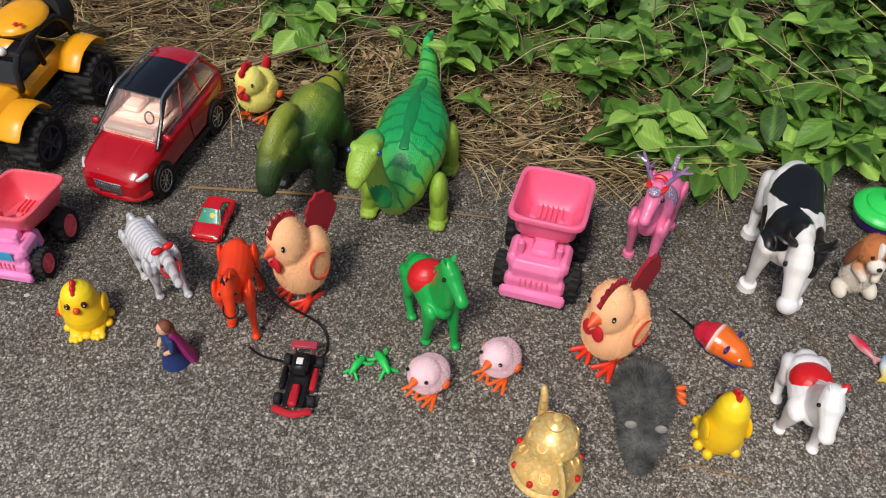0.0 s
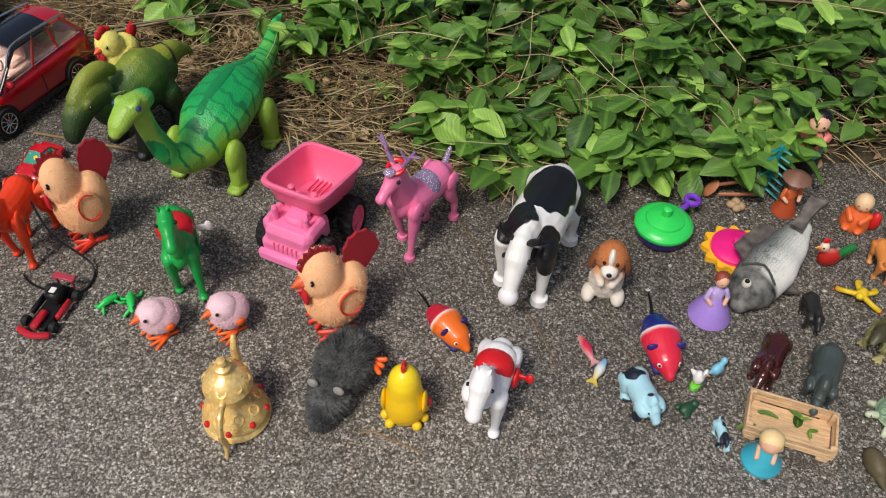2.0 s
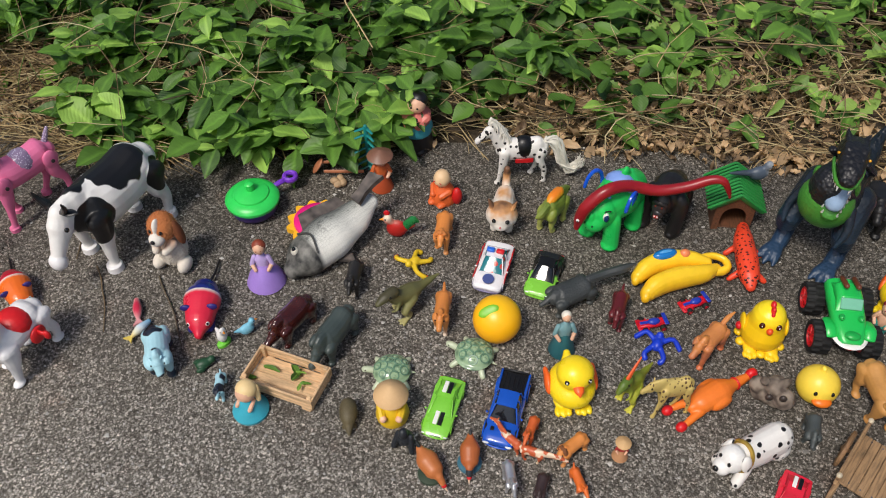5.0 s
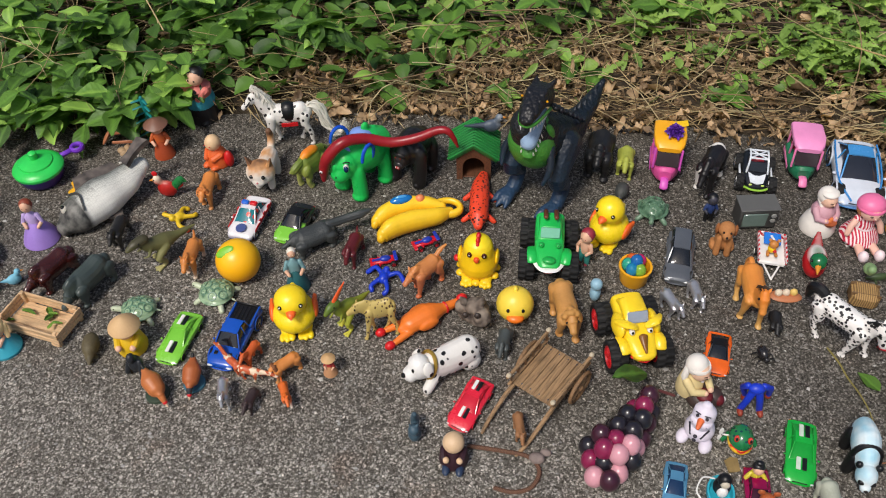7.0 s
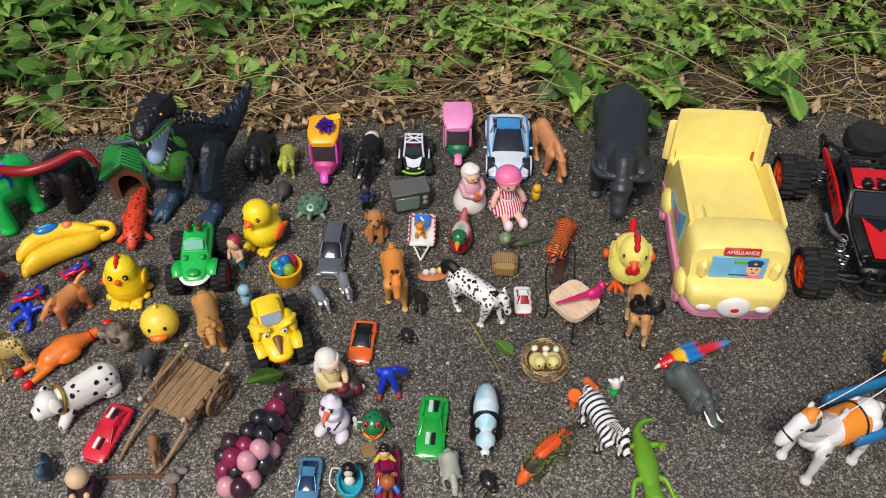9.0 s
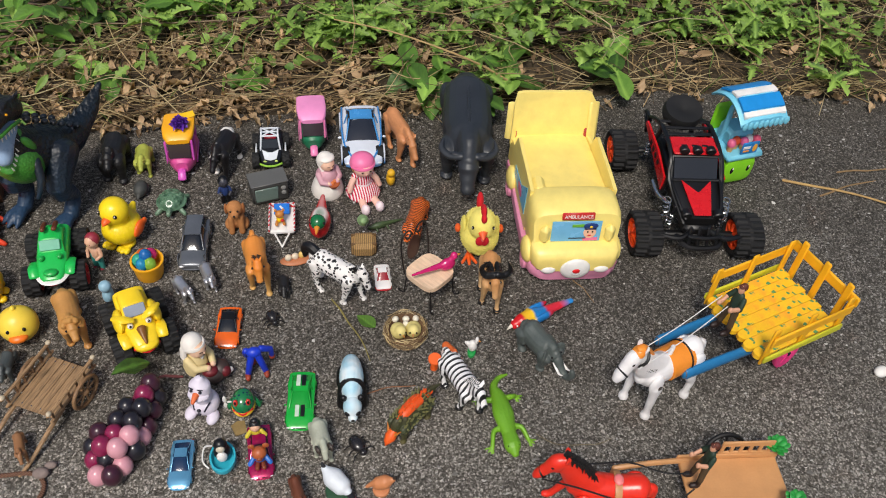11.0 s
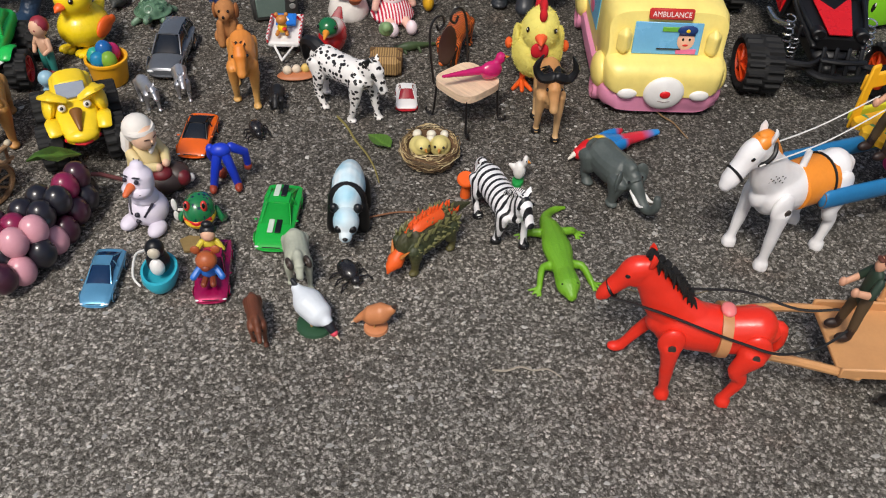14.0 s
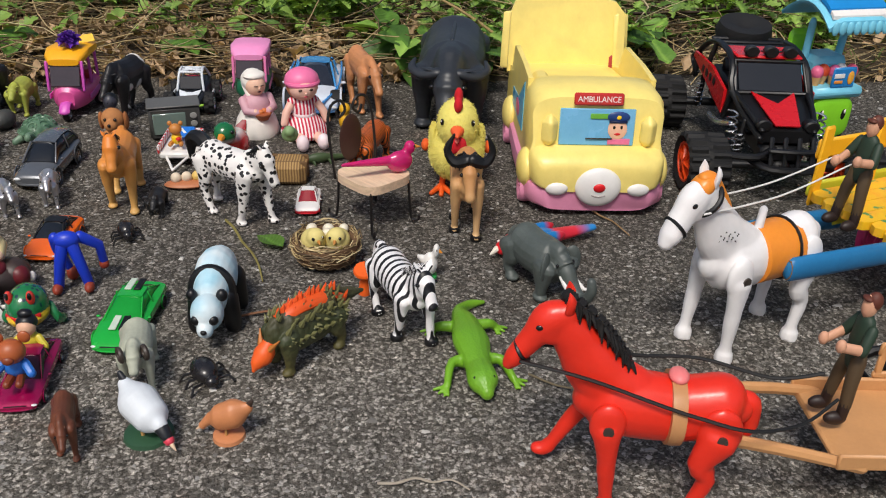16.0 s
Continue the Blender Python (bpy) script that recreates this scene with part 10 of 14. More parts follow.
def big_rex(x, y, yaw):
    ob = thing("toy_dinosaur", x, y, yaw, "large dark blue and green toy tyrannosaur with open jaws", "toy dinosaur", "walking dinosaurs")
    skin = scaly([(0.0, (26, 42, 60)), (0.5, (20, 30, 40)), (1.0, (26, 26, 30))], 2, 0.02, 0.18, 200, 0.45, 0.003)
    g = Geo()
    g.tube([(-0.15, 0, 0.118), (-0.11, 0, 0.092), (-0.065, 0, 0.086), (-0.025, 0, 0.1), (0.012, 0, 0.13), (0.03, 0, 0.16)], [0.004, (0.013, 0.016), (0.023, 0.027), (0.031, 0.035), (0.026, 0.03), (0.021, 0.024)], 16, sub=4)
    turn = Matrix.Translation((0.002, 0, 0.175)) @ rot(0, 0, 16) @ Matrix.Diagonal((0.84, 0.88, 0.84, 1)) @ Matrix.Translation((-0.012, 0, -0.17))
    g.at(turn)
    g.tube([(0.012, 0, 0.186), (0.036, 0, 0.199), (0.066, 0, 0.2), (0.086, 0, 0.195)], [(0.018, 0.02), (0.0178, 0.018), (0.015, 0.0135), (0.01, 0.0085)], 14, sub=3)
    g.at()
    for i in range(13):
        px = 0.02 - i * 0.0125
        z = float(np.interp(px, [-0.15, -0.11, -0.065, -0.025, 0.012, 0.03], [0.119, 0.106, 0.112, 0.134, 0.16, 0.19]))
        g.tube([(px, 0, z - 0.003), (px - 0.004, 0, z + 0.008)], [(0.004, 0.006), 0.001], 7)
    for s in (-1, 1):
        g.at(turn).ball((0.04, s * 0.01, 0.213), (0.012, 0.0045, 0.005))
        for i in range(7):
            c = Vector((0.004 + 0.0095 * i, s * (0.0115 - 0.0006 * i), 0.205 + 0.0016 * i - 0.0002 * i * i))
            g.at(turn).tube([c, c + Vector((-0.0035, s * 0.0025, 0.0065))], [0.0042, 0.0012], 7)
            g.at().ball((0.0 - 0.012 * i, s * 0.019, 0.176 - 0.011 * i), (0.0055, 0.005, 0.0045), 8, 6)
    body = part("body", g, skin, ob, "", 0.0022, 2)
    belly = scaly([(0, (56, 120, 44)), (1, (78, 152, 58))], 2, 0, 0.2, 300, 0.45, 0.001)
    for s in (-1, 1):
        part("flank_patch", Geo().ball((-0.03, s * 0.026, 0.108), (0.02, 0.006, 0.011), 12, 8, rot(0, -30)), belly, ob, "bright green flank mark")
        part("neck_patch", Geo().ball((0.012, s * 0.021, 0.146), (0.006, 0.005, 0.018), 12, 8, rot(0, 25)), belly, ob, "bright green neck mark")
    part("belly", Geo().ball((0.018, 0, 0.118), (0.028, 0.03, 0.042), 18, 12, rot(0, 20)).ball((-0.022, 0.0, 0.082), (0.02, 0.03, 0.02), 16, 10), belly, ob, "bright green belly")
    part("lower_jaw", Geo().tube([(0.03, 0, 0.158), (0.054, 0, 0.132), (0.068, 0, 0.112)], [(0.0165, 0.007), (0.0145, 0.006), (0.009, 0.005)], 12, sub=3), belly, ob)
    part("mouth", Geo().tube([(0.034, 0, 0.17), (0.05, 0, 0.156), (0.066, 0, 0.136)], [(0.0145, 0.016), (0.014, 0.016), (0.0115, 0.012)], 12), paint((150, 176, 206), 0.3), ob, "pale blue mouth lining")
    part("lip", Geo().tube([(0.026, -0.0165, 0.176), (0.05, -0.0165, 0.184), (0.08, -0.0105, 0.186), (0.089, 0, 0.186), (0.08, 0.0105, 0.186), (0.05, 0.0165, 0.184), (0.026, 0.0165, 0.176)], (0.0022, 0.003), 8, sub=3), belly, ob, "green lip")
    for i in range(7):
        for s in (-1, 1):
            u = i / 6
            part("tooth", Geo().tube([(0.042 + 0.043 * u, s * (0.016 - 0.009 * u * u), 0.182 + 0.002 * u), (0.042 + 0.043 * u, s * (0.0155 - 0.009 * u * u), 0.172 + 0.002 * u)], [0.0018, 0.0005], 6), WHITE, body)
            part("tooth", Geo().tube([(0.042 + 0.026 * u, s * (0.0148 - 0.006 * u * u), 0.15 - 0.034 * u), (0.044 + 0.026 * u, s * (0.0144 - 0.006 * u * u), 0.157 - 0.034 * u)], [0.0016, 0.0005], 6), WHITE, body)
    legc = scaly([(0, (40, 66, 96)), (0.5, (30, 50, 70)), (1, (24, 32, 42))], 2, 0, 0.12, 240, 0.4, 0.0012)
    for s, st in ((1, 0.004), (-1, 0.014)):
        k = Geo().tube([(-0.03, s * 0.024, 0.1), (-0.004 + st, s * 0.03, 0.064), (-0.02 + st, s * 0.031, 0.036), (-0.006 + st, s * 0.031, 0.01)], [(0.018, 0.027), (0.014, 0.018), 0.0098, 0.01], 12, sub=3)
        for t in (-0.5, 0, 0.5):
            k.tube([(-0.004 + st, s * 0.031, 0.011), (0.016 * math.cos(t) + st, s * 0.031 + 0.014 * math.sin(t), 0.009), (0.03 * math.cos(t) + st, s * 0.031 + 0.022 * math.sin(t), 0.004)], [0.0085, 0.0065, 0.0022], 10, sub=2)
        part("leg", k, legc, ob, "dark blue jointed leg", 0.0015, 2)
        part("arm", Geo().tube([(0.016, s * 0.026, 0.122), (0.026, s * 0.034, 0.098), (0.036, s * 0.031, 0.078)], [0.006, 0.0046, 0.0026], 10, sub=3), legc, ob)
        part("eye", Geo().ball((0.05, s * 0.0172, 0.207), 0.0019, 10, 8), paint((230, 160, 30), 0.15), ob)
    for o in ob.children:
        if o.name.split(".")[0] in ("lower_jaw", "mouth", "lip", "eye"):
            o.matrix_basis = turn
    for o in body.children:
        o.matrix_basis = turn


big_rex(1.164, 0.732, -119)

BULLK = paint((26, 26, 28), 0.5)
beast("toy_bear", 1.24, 0.805, -95, "black plastic toy bear", "toy bear", 0.055, 1.0, 0.62, BULLK, (0.16, 0.06), (0.24, 0.19, 35), 0.12, 0.32, TAIL_SHORT, (0.09, 0.9, 0.9), 0.05)
beast("toy_sheep", 1.275, 0.807, -92, "small yellow-green toy sheep", "toy sheep", 0.036, 1.05, 0.62, paint((176, 184, 78), 0.6, var=0.3), (0.2, 0.05), (0.28, 0.18, 40), 0.09, 0.33, TAIL_SHORT, (0.1, 1.0, 0.2))
solo("toy_mole", Geo().ball((0, 0, 0.011), (0.016, 0.011, 0.011)).tube([(0.01, 0, 0.01), (0.02, 0, 0.008)], [0.006, 0.002], 10), paint((70, 72, 70), 0.6, var=0.3), 1.273, 0.757, -100, "small dark grey toy mole", "toy mole", vox=0.001)


def monster(x, y, yaw, label, c, glass, face, kind):
    """A toy monster truck with an animal's head for a bonnet."""
    ob = thing("monster_truck", x, y, yaw, label, "toy truck", "monster trucks")
    P = paint(c, 0.32)
    part("chassis", Geo().box((0, 0, 0.026), (0.07, 0.024, 0.012), 0.003), BLACK, ob)
    for sx in (0.028, -0.028):
        part("axle", Geo().tube([(sx, -0.026, 0.0195), (sx, 0.026, 0.0195)], 0.003, 8), BLACK, ob)
        for s in (-1, 1):
            wheel(ob, (sx, s * 0.027, 0.0195), 0.0195, 0.02, paint((190, 30, 36), 0.35), 14)
    g = Geo().rings([section(u, w, a, b) for u, w, a, b in ((-0.038, 0.015, 0.034, 0.048), (-0.034, 0.0185, 0.031, 0.052), (-0.01, 0.019, 0.03, 0.051), (0.014, 0.0185, 0.03, 0.05), (0.03, 0.0175, 0.028, 0.046), (0.044, 0.0135, 0.028, 0.042), (0.048, 0.01, 0.03, 0.039))])
    part("body", g, P, ob)
    part("cab", Geo().rings([section(u, w, 0.045, b, 16, 2.6) for u, w, b in ((-0.03, 0.015, 0.05), (-0.02, 0.0145, 0.062), (0.0, 0.0145, 0.062), (0.012, 0.0165, 0.05))]), P, ob)
    part("windscreen", Geo().box((0.0075, 0, 0.0572), (0.002, 0.024, 0.013), 0.0008, rot(0, -42)), glass, ob, "grey windscreen panel")
    for s in (-1, 1):
        part("mudguard", Geo().tube([(0.04, s * 0.02, 0.038), (0.03, s * 0.0215, 0.043), (0.016, s * 0.021, 0.038)], (0.006, 0.002), 8, sub=3), P, ob)
        e = part("eye", Geo().ball((0.022, s * 0.0105, 0.0505), (0.0042, 0.0035, 0.003), 12, 8), face if kind == "croc" else WHITE, ob)
        part("pupil", Geo().ball((0.0245, s * 0.0105, 0.0515), 0.0018 if kind == "lion" else 0.0012, 8, 6), EYE, e)
        if kind == "croc":
            part("roof_tube", Geo().tube([(-0.026, s * 0.0065, 0.062), (-0.008, s * 0.0065, 0.069)], 0.003, 10), paint((110, 60, 40), 0.35), ob, "brown roof tube")
        for k in range(4):
            part("tooth", Geo().tube([(0.0465 - 0.002 * k, s * (0.003 + 0.0028 * k), 0.034), (0.0475 - 0.002 * k, s * (0.003 + 0.0028 * k), 0.0295)], [0.0015, 0.0004], 6), WHITE, ob)
    if kind == "lion":
        part("nose", Geo().tube([(0.03, 0, 0.0505), (0.046, 0, 0.0425)], [(0.0055, 0.003), (0.0015, 0.0015)], 10), face, ob, "dark brown nose")
        part("muzzle", Geo().ball((0.042, 0, 0.036), (0.01, 0.0145, 0.006), 16, 10), P, ob)
        for s in (-1, 1):
            part("brow", Geo().tube([(0.02, s * 0.006, 0.056), (0.018, s * 0.017, 0.06), (0.008, s * 0.026, 0.056)], [(0.004, 0.002), (0.006, 0.003), (0.003, 0.002)], 8, sub=3), P, ob)
            part("mane_flap", Geo().ball((0.006, s * 0.021, 0.046), (0.017, 0.006, 0.011), 14, 8, rot(s * 20)), P, ob)
    else:
        part("nose", Geo().ball((0.042, 0, 0.0445), (0.006, 0.0085, 0.0035)), face, ob)
        part("lip", Geo().tube([(0.037, -0.0165, 0.0355), (0.0475, -0.0095, 0.035), (0.0505, 0, 0.0352), (0.0475, 0.0095, 0.035), (0.037, 0.0165, 0.0355)], (0.0042, 0.0018), 8, sub=3), WHITE, ob, "white row of teeth")
        part("tongue", Geo().ball((0.0475, 0, 0.033), (0.0055, 0.0092, 0.0036), 14, 8), RED, ob)
    part("mouth", Geo().tube([(0.0405, -0.013, 0.032), (0.0485, 0, 0.031), (0.0405, 0.013, 0.032)], (0.003, 0.002), 8, sub=3), RED, ob)


monster(1.19, 0.63, -86, "green crocodile toy monster truck with big black tyres", (34, 190, 84), paint((120, 190, 160), 0.2), paint((30, 170, 74), 0.35), "croc")
monster(1.29, 0.518, -71, "yellow lion toy monster truck with big black tyres", (250, 214, 40), paint((150, 160, 176), 0.2), paint((130, 84, 30), 0.4), "lion")
quick_doll("girl_doll", 1.233, 0.633, -120, "small doll with pink hair and teal skirt", 0.052, SKIN, paint((150, 44, 60), 0.5), SKIN, paint((60, 150, 140), 0.5), dress=False)


def bucket(x, y):
    ob = thing("toy_bucket", x, y, -70, "yellow toy bucket filled with coloured balls", "toy bucket")
    part("pail", Geo().lathe([(0.017, 0), (0.0185, 0.003), (0.021, 0.026), (0.0225, 0.0265), (0.0225, 0.029), (0.0195, 0.029), (0.0175, 0.012), (0.001, 0.011)], 30), paint((246, 176, 30), 0.36), ob)
    cols = [(40, 120, 200), (220, 50, 120), (240, 110, 50), (60, 190, 160), (40, 150, 200), (150, 200, 70)]
    for i, c in enumerate(cols):
        a = i * 1.05
        k = 0.009 if i else 0.0
        solo("ball", Geo().ball((0, 0, 0), (0.0075, 0.0075, 0.009), 14, 10), paint(c, 0.15, trans=0.3), x + k * math.cos(a), y + k * math.sin(a), 0, "clear coloured toy ball in the bucket", "toy ball", "balls in the bucket", z=0.026 + (0.007 if not i else 0))


bucket(1.292, 0.614)
GREYP = paint((112, 116, 122), 0.2, metal=0.4, coat=0.6)
car("toy_car", 1.344, 0.648, -95, "grey metallic toy off-road car with dark windows", 0.094, 0.041, 0.034, GREYP, "suv", GLASS, CHROME, wr=0.0085, ww=0.009)
solo("toy_figure", Geo().ball((0, 0, 0.008), (0.007, 0.005, 0.008)).ball((0.001, 0, 0.02), 0.0055), paint((150, 190, 210), 0.4), 1.249, 0.578, -90, "tiny pale blue plastic animal", "toy animal", vox=0.0008)
ob = thing("toy_puppy", 1.395, 0.681, -92, "tan toy puppy sitting up", "toy dog")
g = Geo().ball((-0.002, 0, 0.018), (0.012, 0.0125, 0.018)).ball((0.004, 0, 0.041), (0.0115, 0.012, 0.011)).ball((0.014, 0, 0.038), (0.007, 0.007, 0.006))
for s in (-1, 1):
    g.tube([(0.008, s * 0.007, 0.026), (0.012, s * 0.0075, 0.004)], [0.005, 0.0048], 10).ball((-0.002, s * 0.012, 0.007), (0.011, 0.006, 0.007))
part("body", g, paint((190, 128, 74), 0.8, var=0.35), ob, "", 0.001, 3)
for s in (-1, 1):
    part("ear", Geo().ball((0.002, s * 0.0125, 0.039), (0.005, 0.003, 0.009), 10, 8), paint((160, 100, 54), 0.8), ob)
    part("eye", Geo().ball((0.0145, s * 0.005, 0.0435), 0.0017, 8, 6), EYE, ob)
part("nose", Geo().ball((0.0205, 0, 0.0395), 0.0018, 8, 6), EYE, ob)
quick_doll("small_figure", 1.381, 0.729, -80, "tiny black and blue plastic figure", 0.032, paint((60, 60, 70)), BLACK, paint((40, 60, 110)), BLACK, dress=False)


def tuktuk(x, y, yaw, label, body_c, roof_c, trim_c, extra):
    ob = thing("toy_rickshaw", x, y, yaw, label, "toy rickshaw", "toy rickshaws")
    P, R_, T = paint(body_c, 0.34), paint(roof_c, 0.34), paint(trim_c, 0.36)
    part("body", Geo().rings([section(u, w, a, b) for u, w, a, b in ((-0.034, 0.02, 0.012, 0.03), (-0.03, 0.0225, 0.008, 0.034), (0.0, 0.0225, 0.008, 0.03), (0.02, 0.0195, 0.008, 0.032), (0.032, 0.013, 0.009, 0.034), (0.036, 0.009, 0.012, 0.03))]), P, ob)
    part("roof", Geo().rings([section(u, w, a, b, 18, 3.5) for u, w, a, b in ((-0.037, 0.02, 0.058, 0.064), (-0.034, 0.0235, 0.056, 0.068), (0.0, 0.0245, 0.057, 0.071), (0.016, 0.022, 0.056, 0.068), (0.024, 0.017, 0.055, 0.062))]), R_, ob)
    part("windscreen", Geo().box((0.0255, 0, 0.044), (0.002, 0.033, 0.022), 0.0008, rot(0, -22)), paint((60, 50, 56), 0.1, coat=0.5), ob)
    for s in (-1, 1):
        for px in (0.022, -0.004, -0.031):
            part("pillar", Geo().tube([(px + 0.006 * (px > 0.01), s * 0.0195, 0.03), (px, s * 0.0195, 0.058)], 0.0018, 7), T, ob)
        part("side_trim", Geo().box((-0.005, s * 0.0228, 0.02), (0.05, 0.0012, 0.006), 0.0004), T, ob)
        wheel(ob, (-0.02, s * 0.02, 0.008), 0.008, 0.007, CHROME)
    part("seat", Geo().box((-0.018, 0, 0.036), (0.018, 0.034, 0.01), 0.003), paint((180, 40, 60), 0.5), ob)
    wheel(ob, (0.042, 0, 0.0075), 0.0075, 0.007, CHROME)
    part("front_mudguard", Geo().tube([(0.034, 0, 0.017), (0.043, 0, 0.0185), (0.051, 0, 0.012)], (0.006, 0.0025), 10, sub=3), T, ob)
    if extra:
        solo("rose", crumple(0.0125, 3), paint((104, 48, 176), 0.5, var=0.5), x + 0.004, y - 0.003, 0, "crumpled purple paper rose on the rickshaw roof", "paper flower", z=0.0635)
        solo("paper_flag", Geo().slab([(-0.01, 0), (0.014, 0.004), (0.012, 0.012), (-0.008, 0.01)], 0, 0.0012, rot(60)), YELLOW, x + 0.01, y + 0.016, 10, "scrap of yellow paper on the rickshaw roof", "paper", z=0.062)


tuktuk(1.326, 0.812, -91, "pink toy rickshaw with a yellow roof", (226, 90, 160), (250, 178, 30), (214, 90, 190), True)
tuktuk(1.501, 0.843, -91, "green toy rickshaw with a pink roof", (40, 120, 84), (240, 150, 200), (236, 130, 180), False)
h, poll, nose, d, ht = beast("toy_cow", 1.382, 0.797, -112, "black toy cow with white markings", "toy cow", 0.058, 1.05, 0.5, patched((24, 22, 24), (232, 228, 222), 30, 0.52), (0.22, -0.05), (0.34, 0.15, 45), 0.085, 0.29, TAIL_DOWN, (0.12, 1.0, 0.3))


def buggy(x, y, yaw, label, c, dark, L, W, H, cage):
    ob = thing("toy_buggy", x, y, yaw, label, "toy car", "toy buggies")
    P = paint(c, 0.25, coat=0.5)
    D = paint(dark, 0.4)
    part("body", Geo().rings([section(u * L, w * W, a * H, b * H) for u, w, a, b in ((-0.48, 0.3, 0.4, 0.62), (-0.4, 0.36, 0.3, 0.7), (-0.1, 0.36, 0.25, 0.62), (0.15, 0.34, 0.25, 0.56), (0.35, 0.28, 0.25, 0.46), (0.48, 0.2, 0.28, 0.38))]), D if cage else P, ob)
    if cage:
        part("bonnet", Geo().slab([(-0.13, -0.24), (0.1, -0.17), (0.14, 0), (0.1, 0.17), (-0.13, 0.24), (-0.06, 0.06), (-0.06, -0.06)], 0, 0.03, pose(0.3 * L, 0, 0.5 * H, 0, 17, 0) @ Matrix.Diagonal((L, W, H, 1))), P, ob, "white bonnet plate")
        part("seat", Geo().box((-0.12 * L, 0, 0.72 * H), (0.14 * L, 0.34 * W, 0.2 * H), 0.003), paint((190, 40, 60), 0.5), ob)
        for k in (-1, 1):
            part("roof_brace", Geo().tube([(0.02 * L, k * 0.22 * W, H), (-0.24 * L, -k * 0.22 * W, H)], H * 0.028, 7), P, ob)
    part("interior", Geo().box((-0.08 * L, 0, 0.66 * H), (0.34 * L, 0.48 * W, 0.1 * H), 0.002), D, ob)
    for s in (-1, 1):
        part("cage_bar", Geo().tube([(0.16 * L, s * 0.28 * W, 0.56 * H), (0.02 * L, s * 0.24 * W, 0.98 * H), (-0.24 * L, s * 0.24 * W, 1.0 * H), (-0.42 * L, s * 0.3 * W, 0.66 * H)], H * 0.035, 8, sub=3), P if cage else D, ob)
        part("side_skirt", Geo().box((-0.02 * L, s * 0.42 * W, 0.36 * H), (0.3 * L, 0.05 * W, 0.14 * H), 0.001), P, ob)
        part("bonnet_stripe", Geo().box((0.27 * L, s * 0.1 * W, 0.515 * H), (0.26 * L, 0.05 * W, 0.02 * H), 0.0004, rot(0, 18)), D, ob)
        part("headlight", Geo().ball((0.44 * L, s * 0.16 * W, 0.42 * H), (0.02 * L, 0.05 * W, 0.04 * H), 10, 8), paint((210, 230, 120), 0.2), ob)
    for px in (0.02, -0.12, -0.24):
        part("cross_bar", Geo().tube([(px * L, -0.24 * W, 0.99 * H), (px * L, 0.24 * W, 0.99 * H)], H * 0.03, 8), P if cage else D, ob)
    part("windscreen", Geo().box((0.1 * L, 0, 0.74 * H), (0.002, 0.46 * W, 0.36 * H), 0.0008, rot(0, -28)), GLASS, ob)
    for sx in (0.31, -0.31):
        for s in (-1, 1):
            wheel(ob, (sx * L, s * 0.43 * W, 0.3 * H), 0.3 * H, 0.2 * W, CHROME, 10)
    part("bumper", Geo().tube([(0.44 * L, -0.3 * W, 0.3 * H), (0.51 * L, -0.12 * W, 0.3 * H), (0.51 * L, 0.12 * W, 0.3 * H), (0.44 * L, 0.3 * W, 0.3 * H)], H * 0.04, 8, sub=3), paint((150, 200, 70), 0.35) if cage else P, ob)


buggy(1.442, 0.815, -92, "black and white toy buggy with a roll cage", (226, 232, 238), (24, 28, 36), 0.08, 0.058, 0.046, True)
WBC = graded([(0, (70, 140, 206)), (0.3, (214, 222, 234)), (1, (226, 230, 238))], 2, 0.008, 0.04, 0.1, 0.2, coat=0.6)
car("toy_car", 1.568, 0.828, -93, "large white and blue toy sports car with open cabin", 0.12, 0.062, 0.042, WBC, "sport", paint((40, 44, 54), 0.12, coat=0.5), CHROME, wr=0.0125, ww=0.013, roof=paint((70, 150, 214), 0.25, coat=0.5))
wc = [o for o in bpy.context.scene.objects if o.name.startswith("toy_car")][-1]
for s in (-1, 1):
    part("edge_trim", Geo().tube([(0.058, s * 0.012, 0.0185), (0.03, s * 0.0255, 0.0245), (-0.01, s * 0.0285, 0.0285), (-0.05, s * 0.027, 0.0295)], 0.0013, 6, sub=3), paint((60, 140, 210), 0.25, coat=0.5), wc, "blue edge stripe")
h, *_ = beast("toy_calf", 1.618, 0.806, -75, "light brown toy camel calf", "toy calf", 0.06, 0.9, 0.38, paint((206, 140, 92), 0.5, var=0.3), (0.22, -0.02), (0.32, 0.14, 50), 0.075, 0.25, TAIL_SHORT, (0.1, 0.8, 0.8))

# television
ob = thing("toy_television", 1.436, 0.735, -78, "small dark grey toy television set with two dials", "toy television")
part("case", Geo().box((0, 0, 0.0235), (0.034, 0.058, 0.043), 0.003), paint((66, 66, 64), 0.5, var=0.3), ob)
part("screen", Geo().box((0.0172, -0.006, 0.0235), (0.0025, 0.037, 0.029), 0.001), paint((112, 130, 122), 0.15, coat=0.4), ob)
part("top_board", Geo().box((0, 0, 0.0462), (0.036, 0.06, 0.0022), 0.0008), paint((96, 96, 94), 0.5), ob)
for z in (0.033, 0.022):
    part("dial", Geo().lathe([(0.004, 0), (0.0038, 0.002), (0.001, 0.0024)], 14, rot(0, 90), (0.0172, 0.0212, z)), paint((150, 150, 146), 0.35), ob)

